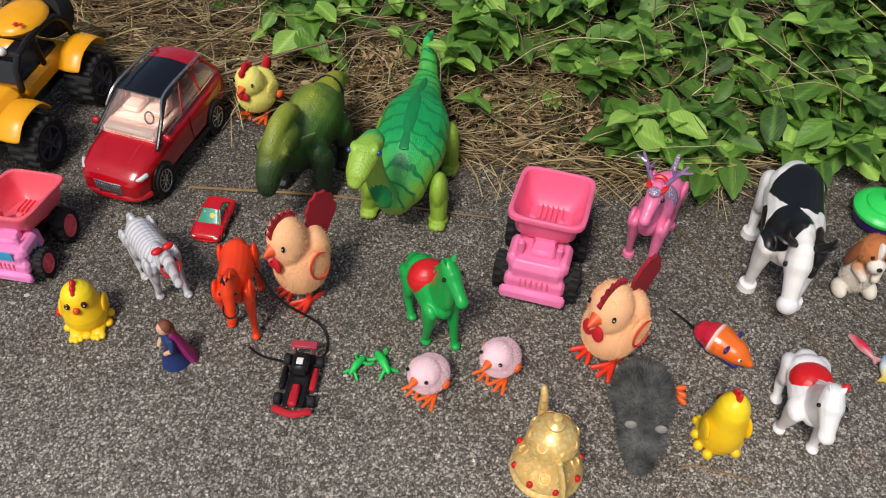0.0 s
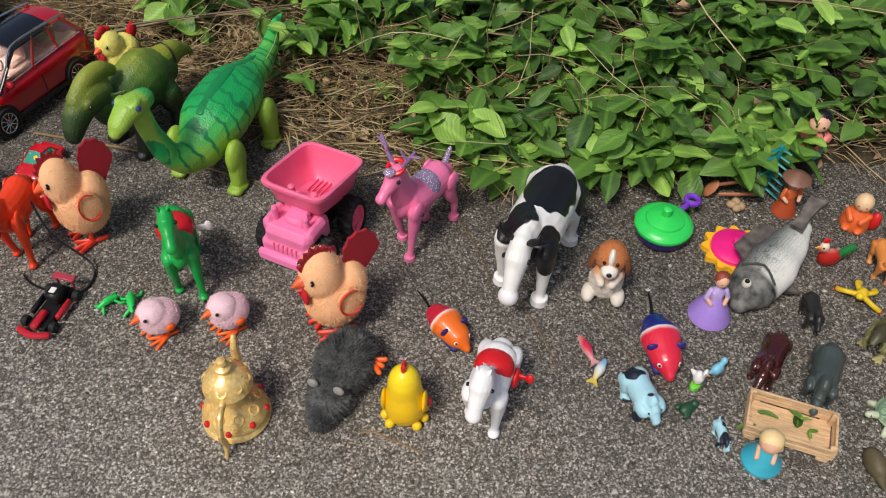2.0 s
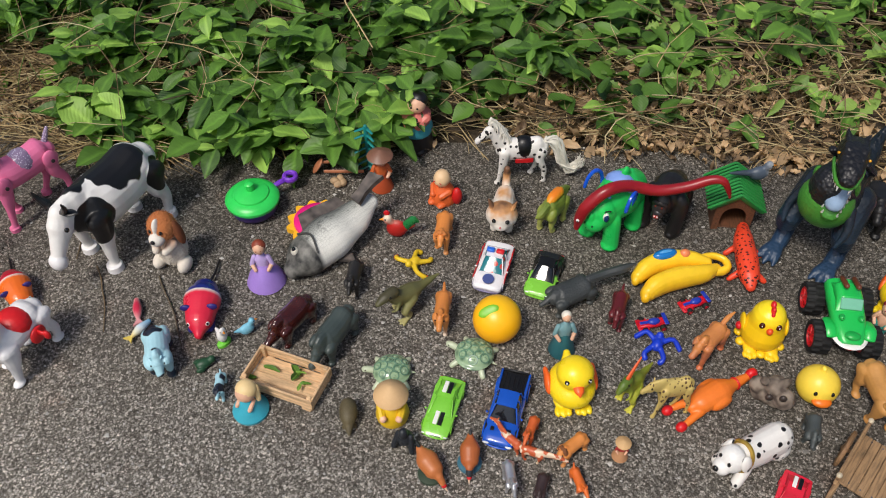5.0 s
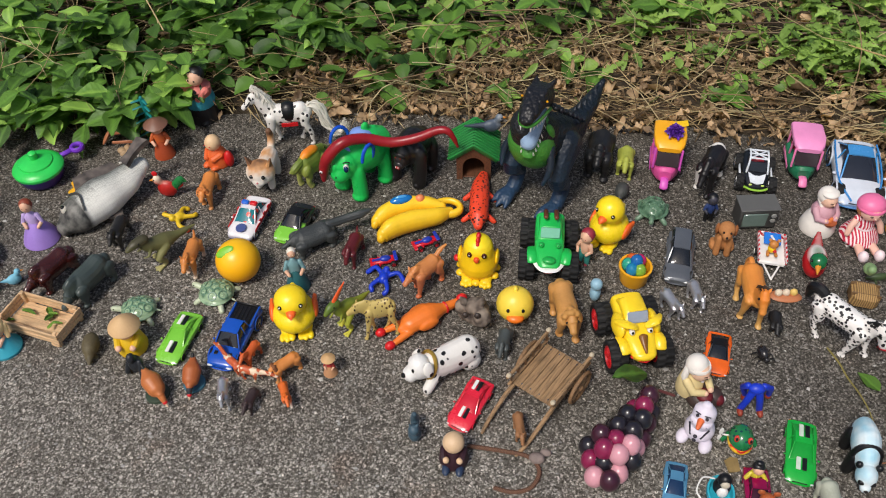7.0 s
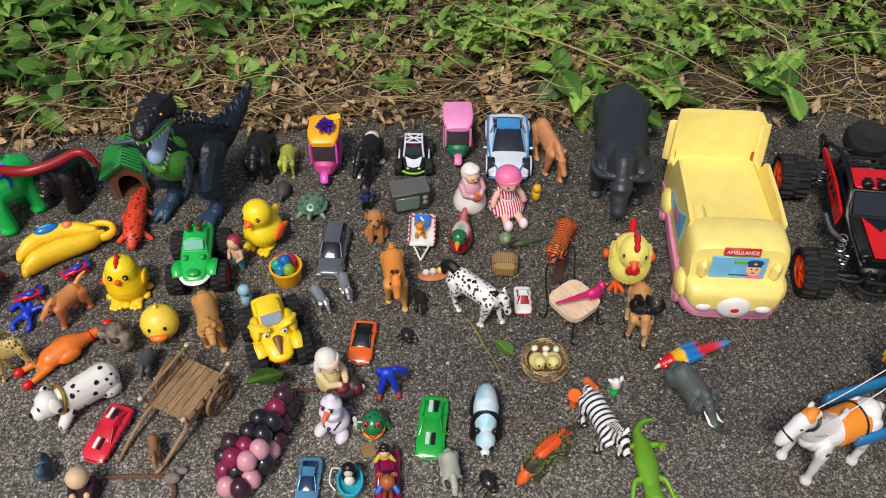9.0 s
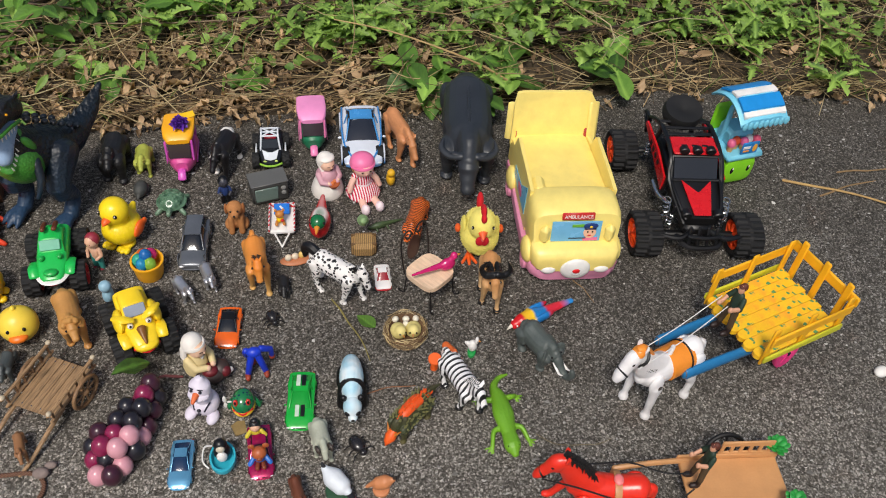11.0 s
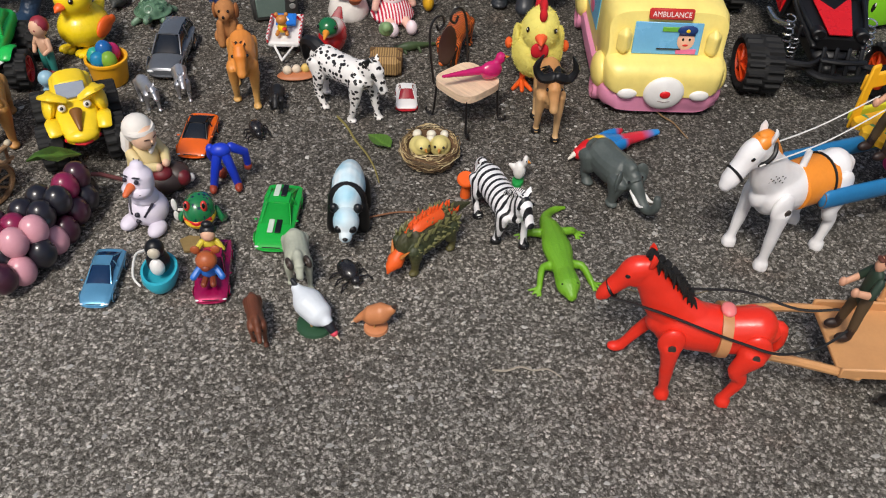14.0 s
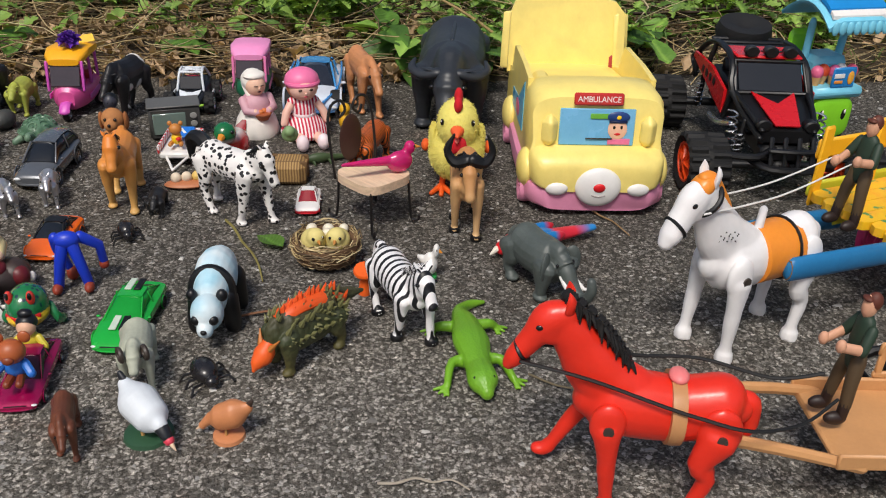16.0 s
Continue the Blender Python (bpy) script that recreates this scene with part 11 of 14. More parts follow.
# striped trailer with a bear
ob = thing("toy_trailer", 1.451, 0.672, -93, "white toy trailer with red stripes and blue sign", "toy trailer")
part("bed", Geo().box((-0.005, 0, 0.0135), (0.05, 0.035, 0.007), 0.002), WHITE, ob)
STR = striped((236, 232, 232), (206, 34, 44), 75, 0.5, 'DIAGONAL', 0.0, 0.4)
for s in (-1, 1):
    part("side_board", Geo().box((-0.005, s * 0.0175, 0.0205), (0.05, 0.0022, 0.009), 0.0006), STR, ob, "red and white striped board")
    wheel(ob, (-0.008, s * 0.017, 0.0065), 0.0065, 0.006, WHITE)
    part("tow_bar", Geo().tube([(0.02, s * 0.01, 0.012), (0.042, 0, 0.008)], 0.0013, 7), WHITE, ob)
part("end_board", Geo().box((-0.0295, 0, 0.0205), (0.0022, 0.035, 0.009), 0.0006), STR, ob)
sg = part("sign", Geo().box((-0.018, 0, 0.0245), (0.018, 0.022, 0.003), 0.001, rot(0, 18)), paint((40, 120, 214), 0.3), ob, "blue sign with white arrow")
part("arrow", Geo().box((-0.018, 0, 0.0265), (0.009, 0.003, 0.0012), 0.0004, rot(0, 18, 40)), WHITE, sg)
figure("toy_bear", 1.449, 0.669, -90, "tiny brown and yellow toy bear riding the trailer", [paint((200, 130, 60)), YELLOW, RED],
       [(1, "b", (0, 0, 0.007), (0.007, 0.006, 0.007)), (0, "b", (0.002, 0, 0.018), (0.0065, 0.007, 0.0062)), (0, "b", (0, 0.006, 0.024), 0.0026), (0, "b", (0, -0.006, 0.024), 0.0026), (2, "b", (0.006, 0.003, 0.008), (0.003, 0.003, 0.002)), (0, "t", [(0.003, 0.005, 0.003), (0.01, 0.006, 0.003)], 0.0025, 8), (0, "t", [(0.003, -0.005, 0.003), (0.01, -0.006, 0.003)], 0.0025, 8)], "toy bear", z=0.017)
DEER = graded([(0, (214, 170, 100)), (0.5, (216, 150, 74)), (1, (226, 132, 48))], 2, 0, 0.07, 0.3)
h, poll, nose, d, ht = beast("toy_horse", 1.419, 0.592, -84, "orange-tan toy horse with dark mane", "toy horse", 0.058, 0.95, 0.42, DEER, (0.24, 0.34), (0.36, 0.13, 62), 0.07, 0.25, TAIL_HORSE, (0.1, 0.6, 1))
mane(h, poll + Vector((0, 0, 0.005)), poll - Vector((0.012, 0, 0.002)), paint((60, 40, 26), 0.7), 0.006, 0.003)
o = tiny_bird(1.498, 0.662, -100, "toy mallard with red body, green head and white scarf", graded([(0, (150, 20, 26)), (0.55, (190, 30, 36)), (0.66, (226, 220, 214)), (0.74, (24, 110, 62)), (1, (24, 110, 62))], 2, 0.002, 0.046, 0.05, 0.25, coat=0.4), 0.05)
o["category"] = "toy duck"
WHITEC = paint((236, 230, 222), 0.6)
figure("clay_doll", 1.513, 0.738, -62, "smiling clay granny in white headscarf holding a basket", [paint((236, 192, 166), 0.5), WHITEC, paint((206, 158, 170), 0.55), paint((166, 86, 46), 0.6), paint((70, 40, 34), 0.5), paint((214, 120, 60), 0.5)],
       [(1, "l", [(0.027, 0), (0.028, 0.005), (0.024, 0.02), (0.016, 0.034)], 22), (2, "l", [(0.017, 0.03), (0.0185, 0.04), (0.014, 0.048), (0.007, 0.053)], 20), (0, "b", (0.003, 0, 0.062), (0.0125, 0.0125, 0.0135), 18, 14), (1, "b", (-0.0035, 0, 0.066), (0.0142, 0.0148, 0.0145), 18, 14), (1, "b", (0.001, 0, 0.0735), (0.0125, 0.0138, 0.0055), 16, 10), (1, "t", [(-0.006, 0.011, 0.06), (0.002, 0.009, 0.05), (0.008, 0.003, 0.047)], 0.0028, 8), (1, "t", [(-0.006, -0.011, 0.06), (0.002, -0.009, 0.05), (0.008, -0.003, 0.047)], 0.0028, 8),
        (2, "t", [(0.002, 0.0165, 0.044), (0.012, 0.017, 0.034), (0.02, 0.008, 0.033)], [0.006, 0.0056, 0.0046], 10), (2, "t", [(0.002, -0.0165, 0.044), (0.012, -0.017, 0.034), (0.02, -0.008, 0.033)], [0.006, 0.0056, 0.0046], 10), (3, "l", [(0.007, 0.024), (0.011, 0.031), (0.0105, 0.0325), (0.002, 0.0325)], 16, None, (0.02, 0, 0)), (5, "b", (0.019, 0.003, 0.0335), 0.0035, 8, 6), (5, "b", (0.022, -0.003, 0.0335), 0.0035, 8, 6), (0, "b", (0.02, 0.009, 0.034), 0.0038, 10, 8), (0, "b", (0.02, -0.009, 0.034), 0.0038, 10, 8),
        (4, "t", [(0.0142, 0.0062, 0.0635), (0.0152, 0.004, 0.064), (0.0157, 0.0022, 0.0635)], 0.0005, 6), (4, "t", [(0.0142, -0.0062, 0.0635), (0.0152, -0.004, 0.064), (0.0157, -0.0022, 0.0635)], 0.0005, 6), (4, "b", (0.0146, 0, 0.0565), (0.0012, 0.0026, 0.001), 8, 6), (0, "b", (0.0155, 0, 0.0605), (0.0018, 0.0016, 0.0016), 8, 6)])
GING = striped((240, 222, 224), (196, 30, 64), 95, 0.45, 'Y', 0.4, 0.6)
figure("girl_doll", 1.559, 0.725, -76, "sitting doll in pink checked dress and pink bonnet", [paint((238, 190, 172), 0.5), paint((240, 120, 168), 0.42), GING, paint((246, 226, 230), 0.5), paint((60, 36, 30), 0.3), paint((196, 130, 84), 0.6), paint((214, 70, 90), 0.5)],
       [(2, "l", [(0.022, 0.004), (0.0235, 0.008), (0.019, 0.018), (0.0105, 0.026), (0.0115, 0.034), (0.0075, 0.043)], 24), (3, "l", [(0.0112, 0.0255), (0.0116, 0.027), (0.0112, 0.0285)], 20), (0, "b", (0.003, 0, 0.0555), (0.0132, 0.0138, 0.0135), 18, 14), (5, "b", (-0.002, 0, 0.0555), (0.0138, 0.0155, 0.0145), 18, 14), (1, "b", (-0.002, 0, 0.062), (0.0158, 0.0168, 0.0135), 20, 14), (1, "l", [(0.0165, 0.0585), (0.0172, 0.0605), (0.0165, 0.0625)], 24, None, (-0.001, 0, 0)),
        (0, "t", [(0.0, 0.011, 0.04), (0.004, 0.018, 0.03), (0.007, 0.021, 0.02)], [0.0044, 0.004, 0.0036], 10), (0, "t", [(0.0, -0.011, 0.04), (0.004, -0.018, 0.03), (0.007, -0.021, 0.02)], [0.0044, 0.004, 0.0036], 10), (2, "b", (0.0, 0.0105, 0.0405), (0.0052, 0.0052, 0.0046), 10, 8), (2, "b", (0.0, -0.0105, 0.0405), (0.0052, 0.0052, 0.0046), 10, 8), (0, "t", [(0.015, 0.008, 0.008), (0.034, 0.01, 0.007)], 0.0052, 10), (0, "t", [(0.015, -0.008, 0.008), (0.034, -0.01, 0.007)], 0.0052, 10), (3, "b", (0.038, 0.01, 0.009), (0.0065, 0.006, 0.0088)), (3, "b", (0.038, -0.01, 0.009), (0.0065, 0.006, 0.0088)),
        (4, "b", (0.0148, 0.005, 0.0565), (0.0013, 0.0022, 0.0014), 8, 6), (4, "b", (0.0148, -0.005, 0.0565), (0.0013, 0.0022, 0.0014), 8, 6), (6, "b", (0.0145, 0, 0.0495), (0.001, 0.0022, 0.0009), 8, 6), (0, "b", (0.016, 0, 0.053), (0.0014, 0.0013, 0.0012), 8, 6)])
ob = thing("food_tray", 1.464, 0.614, 5, "tiny brown toy tray with eggs and bread", "toy food")
part("tray", Geo().ball((0, 0, 0.003), (0.02, 0.01, 0.003), 20, 8), paint((190, 120, 80), 0.5), ob)
for i, c in enumerate(((236, 220, 196), (232, 214, 190), (230, 196, 110))):
    part("egg", Geo().ball((-0.009 + 0.009 * i, 0.001 * i, 0.008), (0.0048, 0.0042, 0.0045), 10, 8), paint(c, 0.5), ob)
APPA = spotted((238, 234, 230), (18, 16, 18), 235, 0.4)
h, poll, nose, d, ht = beast("toy_horse", 1.509, 0.559, -42, "white toy horse with black leopard spots and black tail", "toy horse", 0.06, 1.04, 0.4, APPA, (0.22, 0.2), (0.36, 0.125, 68), 0.064, 0.23, ([(-0.12, 0, 0.06), (-0.24, 0, 0.0), (-0.27, 0, -0.25)], 0.1, 0.05), (0.1, 0.5, 1), tail_mat=BLACK)
mane(h, poll + Vector((0, 0, 0.006)), poll - Vector((0.016, 0, 0.01)), BLACK, 0.0075, 0.003)
ob = thing("toy_haystack", 1.549, 0.624, -95, "tan toy log bale with a green frog on top", "toy bale")
HAY = striped((176, 142, 90), (126, 96, 58), 120, 0.5, 'Y', 1.5, 0.8)
part("bale", Geo().box((0, 0, 0.014), (0.032, 0.034, 0.028), 0.006), HAY, ob, "", 0.001, 2)
for s in (-1, 1):
    part("band", Geo().box((s * 0.009, 0, 0.0144), (0.003, 0.0352, 0.0282), 0.003), paint((110, 82, 50), 0.7), ob)
solo("toy_frog", Geo().ball((0, 0, 0.007), (0.009, 0.008, 0.007)).ball((0.006, 0, 0.012), 0.0055), paint((130, 160, 110), 0.5), 1.55, 0.641, -90, "small pale green toy frog on the bale", "toy frog", z=0.029, vox=0.001)
ob = thing("toy_crocodile", 1.578, 0.661, 12, "thin dark green toy lizard beside the bale", "toy lizard")
part("body", Geo().tube([(-0.03, 0, 0.006), (-0.008, 0, 0.007), (0.02, 0.004, 0.005), (0.045, 0.006, 0.003)], [0.004, 0.007, 0.004, 0.001], 10, sub=4), paint((66, 84, 52), 0.5), ob)
for sx in (-0.018, 0.006):
    for s in (-1, 1):
        part("leg", Geo().tube([(sx, 0, 0.006), (sx + 0.003, s * 0.01, 0.002)], [0.0025, 0.002], 7), paint((66, 84, 52), 0.5), ob)
car("toy_car", 1.384, 0.516, -97, "glossy orange toy sports car", 0.066, 0.034, 0.0215, paint((240, 104, 24), 0.2, coat=0.7), "sport", GLASS, paint((60, 60, 62), 0.3), roof=BLACK)


def beetle(x, y, yaw, L, label):
    ob = thing("toy_beetle", x, y, yaw, label, "toy insect", "beetles")
    B_ = paint((34, 32, 34), 0.28, coat=0.3)
    part("shell", Geo().ball((-L * 0.08, 0, L * 0.22), (L * 0.42, L * 0.3, L * 0.2), 18, 12), B_, ob)
    part("head", Geo().ball((L * 0.38, 0, L * 0.18), (L * 0.15, L * 0.17, L * 0.12)), B_, ob)
    for i in range(3):
        for s in (-1, 1):
            part("leg", Geo().tube([(-L * 0.2 + i * L * 0.24, s * L * 0.2, L * 0.14), (-L * 0.22 + i * L * 0.28, s * L * 0.42, L * 0.16), (-L * 0.26 + i * L * 0.34, s * L * 0.52, 0.0008)], L * 0.03, 6), B_, ob)


beetle(1.433, 0.524, -70, 0.032, "black plastic toy beetle")
beetle(1.513, 0.347, -60, 0.034, "black plastic toy beetle with long legs")
beast("toy_boar", 1.448, 0.569, -90, "small black toy boar", "toy boar", 0.026, 1.15, 0.6, paint((30, 30, 32), 0.5), (0.2, 0.0), (0.32, 0.2, 30), 0.1, 0.32, TAIL_SHORT)
ob = figure("action_figure", 1.414, 0.452, -85, "headless blue figure doll bent over on its hands", [paint((28, 60, 200), 0.4), paint((150, 60, 40), 0.5)],
            [(0, "t", [(0, -0.012, 0.004), (0.0, -0.008, 0.022), (-0.002, -0.004, 0.036)], [0.004, 0.0045, 0.005], 10), (0, "t", [(0, 0.012, 0.004), (0.0, 0.008, 0.022), (-0.002, 0.004, 0.036)], [0.004, 0.0045, 0.005], 10), (0, "b", (-0.004, 0, 0.04), (0.0075, 0.0105, 0.0065)), (0, "t", [(-0.008, 0.01, 0.04), (-0.014, 0.022, 0.03), (-0.016, 0.023, 0.016)], [0.0045, 0.004, 0.0036], 10), (0, "t", [(-0.008, -0.01, 0.04), (-0.016, -0.012, 0.028), (-0.018, -0.006, 0.012)], [0.0045, 0.004, 0.0036], 10), (1, "b", (0.004, 0.0125, 0.004), (0.007, 0.004, 0.004)), (1, "b", (0.004, -0.0125, 0.004), (0.007, 0.004, 0.004)), (1, "b", (-0.016, 0.023, 0.013), 0.0042), (1, "b", (-0.018, -0.004, 0.006), (0.005, 0.005, 0.006))])

# gnome with white headscarf, snowman, clockwork frog
figure("clay_doll", 1.355, 0.46, -40, "clay child in white cap and cream coat on a log", [paint((236, 194, 164), 0.5), WHITEC, paint((224, 204, 150), 0.55), paint((66, 52, 48), 0.5), paint((106, 26, 34), 0.5), paint((70, 40, 34), 0.5)],
       [(3, "b", (0.012, 0.004, 0.012), (0.024, 0.021, 0.0135), 20, 12), (3, "b", (0.022, 0.014, 0.013), (0.016, 0.014, 0.012), 16, 10), (4, "b", (0.018, 0.0, 0.0215), (0.012, 0.011, 0.007), 14, 10), (4, "b", (0.03, 0.014, 0.014), (0.01, 0.009, 0.0085), 12, 8), (2, "l", [(0.017, 0.012), (0.018, 0.02), (0.0155, 0.036), (0.008, 0.046)], 20, None, (-0.006, 0, 0)), (0, "b", (0.002, 0, 0.0565), (0.0132, 0.0128, 0.0135), 18, 14), (1, "b", (-0.0045, 0, 0.062), (0.0148, 0.0152, 0.0135), 18, 14), (1, "l", [(0.0142, 0.0595), (0.0156, 0.0625), (0.0145, 0.0655)], 22, None, (-0.002, 0, 0)),
        (1, "t", [(-0.01, -0.011, 0.058), (-0.01, -0.014, 0.046), (-0.006, -0.013, 0.036)], [0.005, 0.0046, 0.003], 8), (1, "t", [(-0.008, 0.01, 0.052), (0.004, 0.008, 0.045), (0.009, 0.0, 0.042)], [0.004, 0.0036, 0.0024], 8), (2, "t", [(-0.004, 0.014, 0.04), (0.008, 0.016, 0.032), (0.019, 0.008, 0.031)], [0.006, 0.0056, 0.0045], 10), (2, "t", [(-0.004, -0.014, 0.04), (0.008, -0.014, 0.03), (0.018, -0.004, 0.03)], [0.006, 0.0056, 0.0045], 10), (0, "b", (0.021, 0.006, 0.031), 0.004, 10, 8), (0, "b", (0.02, -0.003, 0.03), 0.004, 10, 8), (1, "b", (0.034, 0.022, 0.011), 0.0042, 10, 8),
        (5, "t", [(0.0135, 0.0068, 0.0585), (0.0148, 0.0045, 0.0588), (0.0153, 0.0025, 0.0583)], 0.0005, 6), (5, "t", [(0.0135, -0.0068, 0.0585), (0.0148, -0.0045, 0.0588), (0.0153, -0.0025, 0.0583)], 0.0005, 6), (5, "b", (0.0138, 0, 0.0505), (0.0013, 0.0015, 0.0012), 8, 6), (0, "b", (0.0155, 0, 0.055), (0.0016, 0.0016, 0.0014), 8, 6)])
figure("toy_snowman", 1.361, 0.415, -112, "white plastic snowman toy with an orange nose", [paint((228, 220, 234), 0.5), paint((226, 112, 62), 0.45), paint((40, 36, 50), 0.4)],
       [(0, "b", (0, 0, 0.0165), (0.015, 0.0155, 0.0165)), (0, "b", (0.001, 0, 0.031), (0.0105, 0.0108, 0.0085)), (0, "t", [(0.002, 0, 0.034), (0.003, 0, 0.046), (0.002, 0, 0.056), (0.001, 0, 0.064)], [(0.0078, 0.0078), (0.0115, 0.0105), (0.0112, 0.01), (0.0055, 0.005)], 18, False, 4), (0, "b", (0.0075, 0, 0.0445), (0.0095, 0.0118, 0.0068), 16, 10), (1, "t", [(0.013, 0, 0.0515), (0.021, 0, 0.0495)], [0.0036, 0.0022], 10), (0, "b", (0.011, 0.012, 0.006), (0.0095, 0.0066, 0.0062)), (0, "b", (0.011, -0.012, 0.006), (0.0095, 0.0066, 0.0062)),
        (2, "b", (0.0118, 0.0048, 0.0565), (0.0018, 0.0018, 0.0022), 8, 6), (2, "b", (0.0118, -0.0048, 0.0565), (0.0018, 0.0018, 0.0022), 8, 6), (2, "t", [(0.0108, 0.0072, 0.0605), (0.0118, 0.0045, 0.0612), (0.0118, 0.0025, 0.0605)], 0.0007, 6), (2, "t", [(0.0108, -0.0072, 0.0605), (0.0118, -0.0045, 0.0612), (0.0118, -0.0025, 0.0605)], 0.0007, 6), (2, "t", [(0.0142, 0.0075, 0.0455), (0.0168, 0, 0.0438), (0.0142, -0.0075, 0.0455)], 0.0005, 6), (2, "b", (0.0148, 0, 0.0215), 0.0022, 8, 6), (2, "b", (0.015, 0, 0.0145), 0.0022, 8, 6), (2, "t", [(0.007, 0.01, 0.03), (0.0135, 0.0055, 0.02)], 0.001, 6), (2, "t", [(0.007, -0.01, 0.03), (0.0135, -0.0055, 0.02)], 0.001, 6), (2, "t", [(0.0, 0.001, 0.063), (-0.001, 0.002, 0.07)], [0.0009, 0.0004], 5), (2, "t", [(0.0, -0.001, 0.063), (-0.001, -0.003, 0.069)], [0.0009, 0.0004], 5)], "toy snowman")
ob = thing("tin_frog", 1.4, 0.408, -92, "green and yellow painted clockwork tin frog", "toy frog")
TINF = spotted((30, 120, 70), (20, 60, 70), 150, 0.28, 0.22, coat=0.5)
part("body", Geo().ball((0, 0, 0.0145), (0.023, 0.019, 0.011), 24, 14), TINF, ob)
part("belly", Geo().ball((0.002, 0, 0.011), (0.0235, 0.0195, 0.0065), 24, 10), paint((232, 190, 50), 0.25, coat=0.4), ob)
part("mouth", Geo().tube([(0.014, -0.0155, 0.0125), (0.0245, 0, 0.0125), (0.014, 0.0155, 0.0125)], (0.0012, 0.0016), 8, sub=4), RED, ob)
for s in (-1, 1):
    e = part("eye", Geo().ball((0.013, s * 0.01, 0.0225), (0.0045, 0.004, 0.004), 12, 8), paint((220, 60, 50), 0.25), ob)
    part("pupil", Geo().ball((0.016, s * 0.0105, 0.024), 0.0022, 8, 6), EYE, e)
    part("leg", Geo().tube([(-0.008, s * 0.018, 0.01), (-0.002, s * 0.025, 0.006), (-0.012, s * 0.027, 0.0025)], [0.004, 0.0035, 0.003], 8, sub=3), TINF, ob)
part("wind_up_key", Geo().box((-0.004, -0.022, 0.012), (0.002, 0.01, 0.002), 0.0005).ball((-0.004, -0.03, 0.016), (0.0015, 0.0035, 0.005)).ball((-0.004, -0.03, 0.007), (0.0015, 0.0035, 0.004)), WHITE, ob)


# grapes
def grapes():
    ob = thing("toy_grapes", 1.283, 0.387, 0, "bunch of plastic grapes, black, plum and pink", "toy fruit")
    rg = random.Random(12)
    mats = [paint(c, 0.3, coat=0.35) for c in ((30, 28, 36), (34, 30, 38), (62, 24, 42), (136, 30, 74), (218, 156, 168))]
    me = [mesh_of("grape", Geo().ball((0, 0, 0), (0.0116, 0.0116, 0.0118), 20, 14), m) for m in mats]
    n = 0
    for row, (cx, cy, k) in enumerate(((0.03, 0.062, 1), (0.026, 0.046, 2), (0.02, 0.03, 2), (0.01, 0.014, 3), (0.0, -0.002, 3), (-0.01, -0.018, 4), (-0.014, -0.034, 3), (-0.018, -0.05, 2))):
        for i in range(k):
            off = (i - (k - 1) / 2) * 0.0172
            o = part("grape", me[(row * 2 + i * 3 + rg.randrange(2)) % 5], None, ob)
            o.location = (cx + off * 0.96 + rg.uniform(-0.002, 0.002), cy - off * 0.24 + rg.uniform(-0.002, 0.002), 0.0122 + (0.004 if i % 2 else 0.0))
            n += 1
        if 0 < row < 7:
            for i in range(k - 1):
                off = (i - (k - 2) / 2) * 0.0172
                o = part("grape", me[(row + i * 2 + rg.randrange(3)) % 5], None, ob)
                o.location = (cx + off * 0.96 + 0.004, cy - off * 0.24 + 0.006, 0.031 + rg.uniform(-0.001, 0.002))
    part("stalk", Geo().tube([(0.02, 0.03, 0.028), (0.034, 0.066, 0.024), (0.062, 0.074, 0.012)], 0.0018, 8, sub=3), paint((110, 60, 60), 0.5), ob)
    lf = part("leaf", BROAD[5], None, ob, "bright green paper leaf")
    lf.matrix_basis = pose(0.026, 0.085, 0.03, 10, -20, 205) @ Matrix.Diagonal((1.15, 1.3, 1.2, 1))


grapes()
FROGGREEN = paint((26, 170, 60), 0.22, coat=0.5)
car("toy_car", 1.459, 0.408, -97, "bright green plastic toy sports car with striped roof", 0.072, 0.032, 0.02, FROGGREEN, "sport", paint((24, 150, 54), 0.15), BLACK)
lc = [o for o in bpy.context.scene.objects if o.name.startswith("toy_car")][-1]
for px, z in ((0.016, 0.0125), (-0.018, 0.0206)):
    for s in (-1, 1):
        part("stripe", Geo().box((px, s * 0.003, z), (0.015, 0.0045, 0.001), 0.0003, rot(0, 5 if px > 0 else -3)), BLACK if s > 0 else paint((200, 216, 200), 0.35), lc)
car("toy_car", 1.338, 0.35, -94, "metallic pale blue toy coupe", 0.06, 0.027, 0.018, paint((110, 176, 214), 0.2, metal=0.5, coat=0.6), "sport", paint((24, 50, 84), 0.1), CHROME)
ob = thing("penguin_shell", 1.379, 0.348, -88, "toy penguin riding in a turquoise shell with white string", "toy penguin")
part("shell", Geo().lathe([(0.004, 0), (0.012, 0.003), (0.0155, 0.011), (0.015, 0.016), (0.013, 0.016), (0.011, 0.009), (0.001, 0.006)], 22, Matrix.Diagonal((1.35, 1.0, 1.0, 1))), paint((54, 178, 200), 0.35), ob)
part("penguin_body", Geo().ball((-0.004, 0, 0.02), (0.0095, 0.0098, 0.011)).ball((-0.003, 0, 0.034), (0.0078, 0.008, 0.0078)), BLACK, ob, "", 0.0009, 2)
part("penguin_belly", Geo().ball((0.003, 0, 0.02), (0.0052, 0.0062, 0.008)), WHITE, ob)
part("penguin_face", Geo().ball((0.003, 0, 0.034), (0.0036, 0.0052, 0.0048)), paint((206, 196, 176), 0.4), ob)
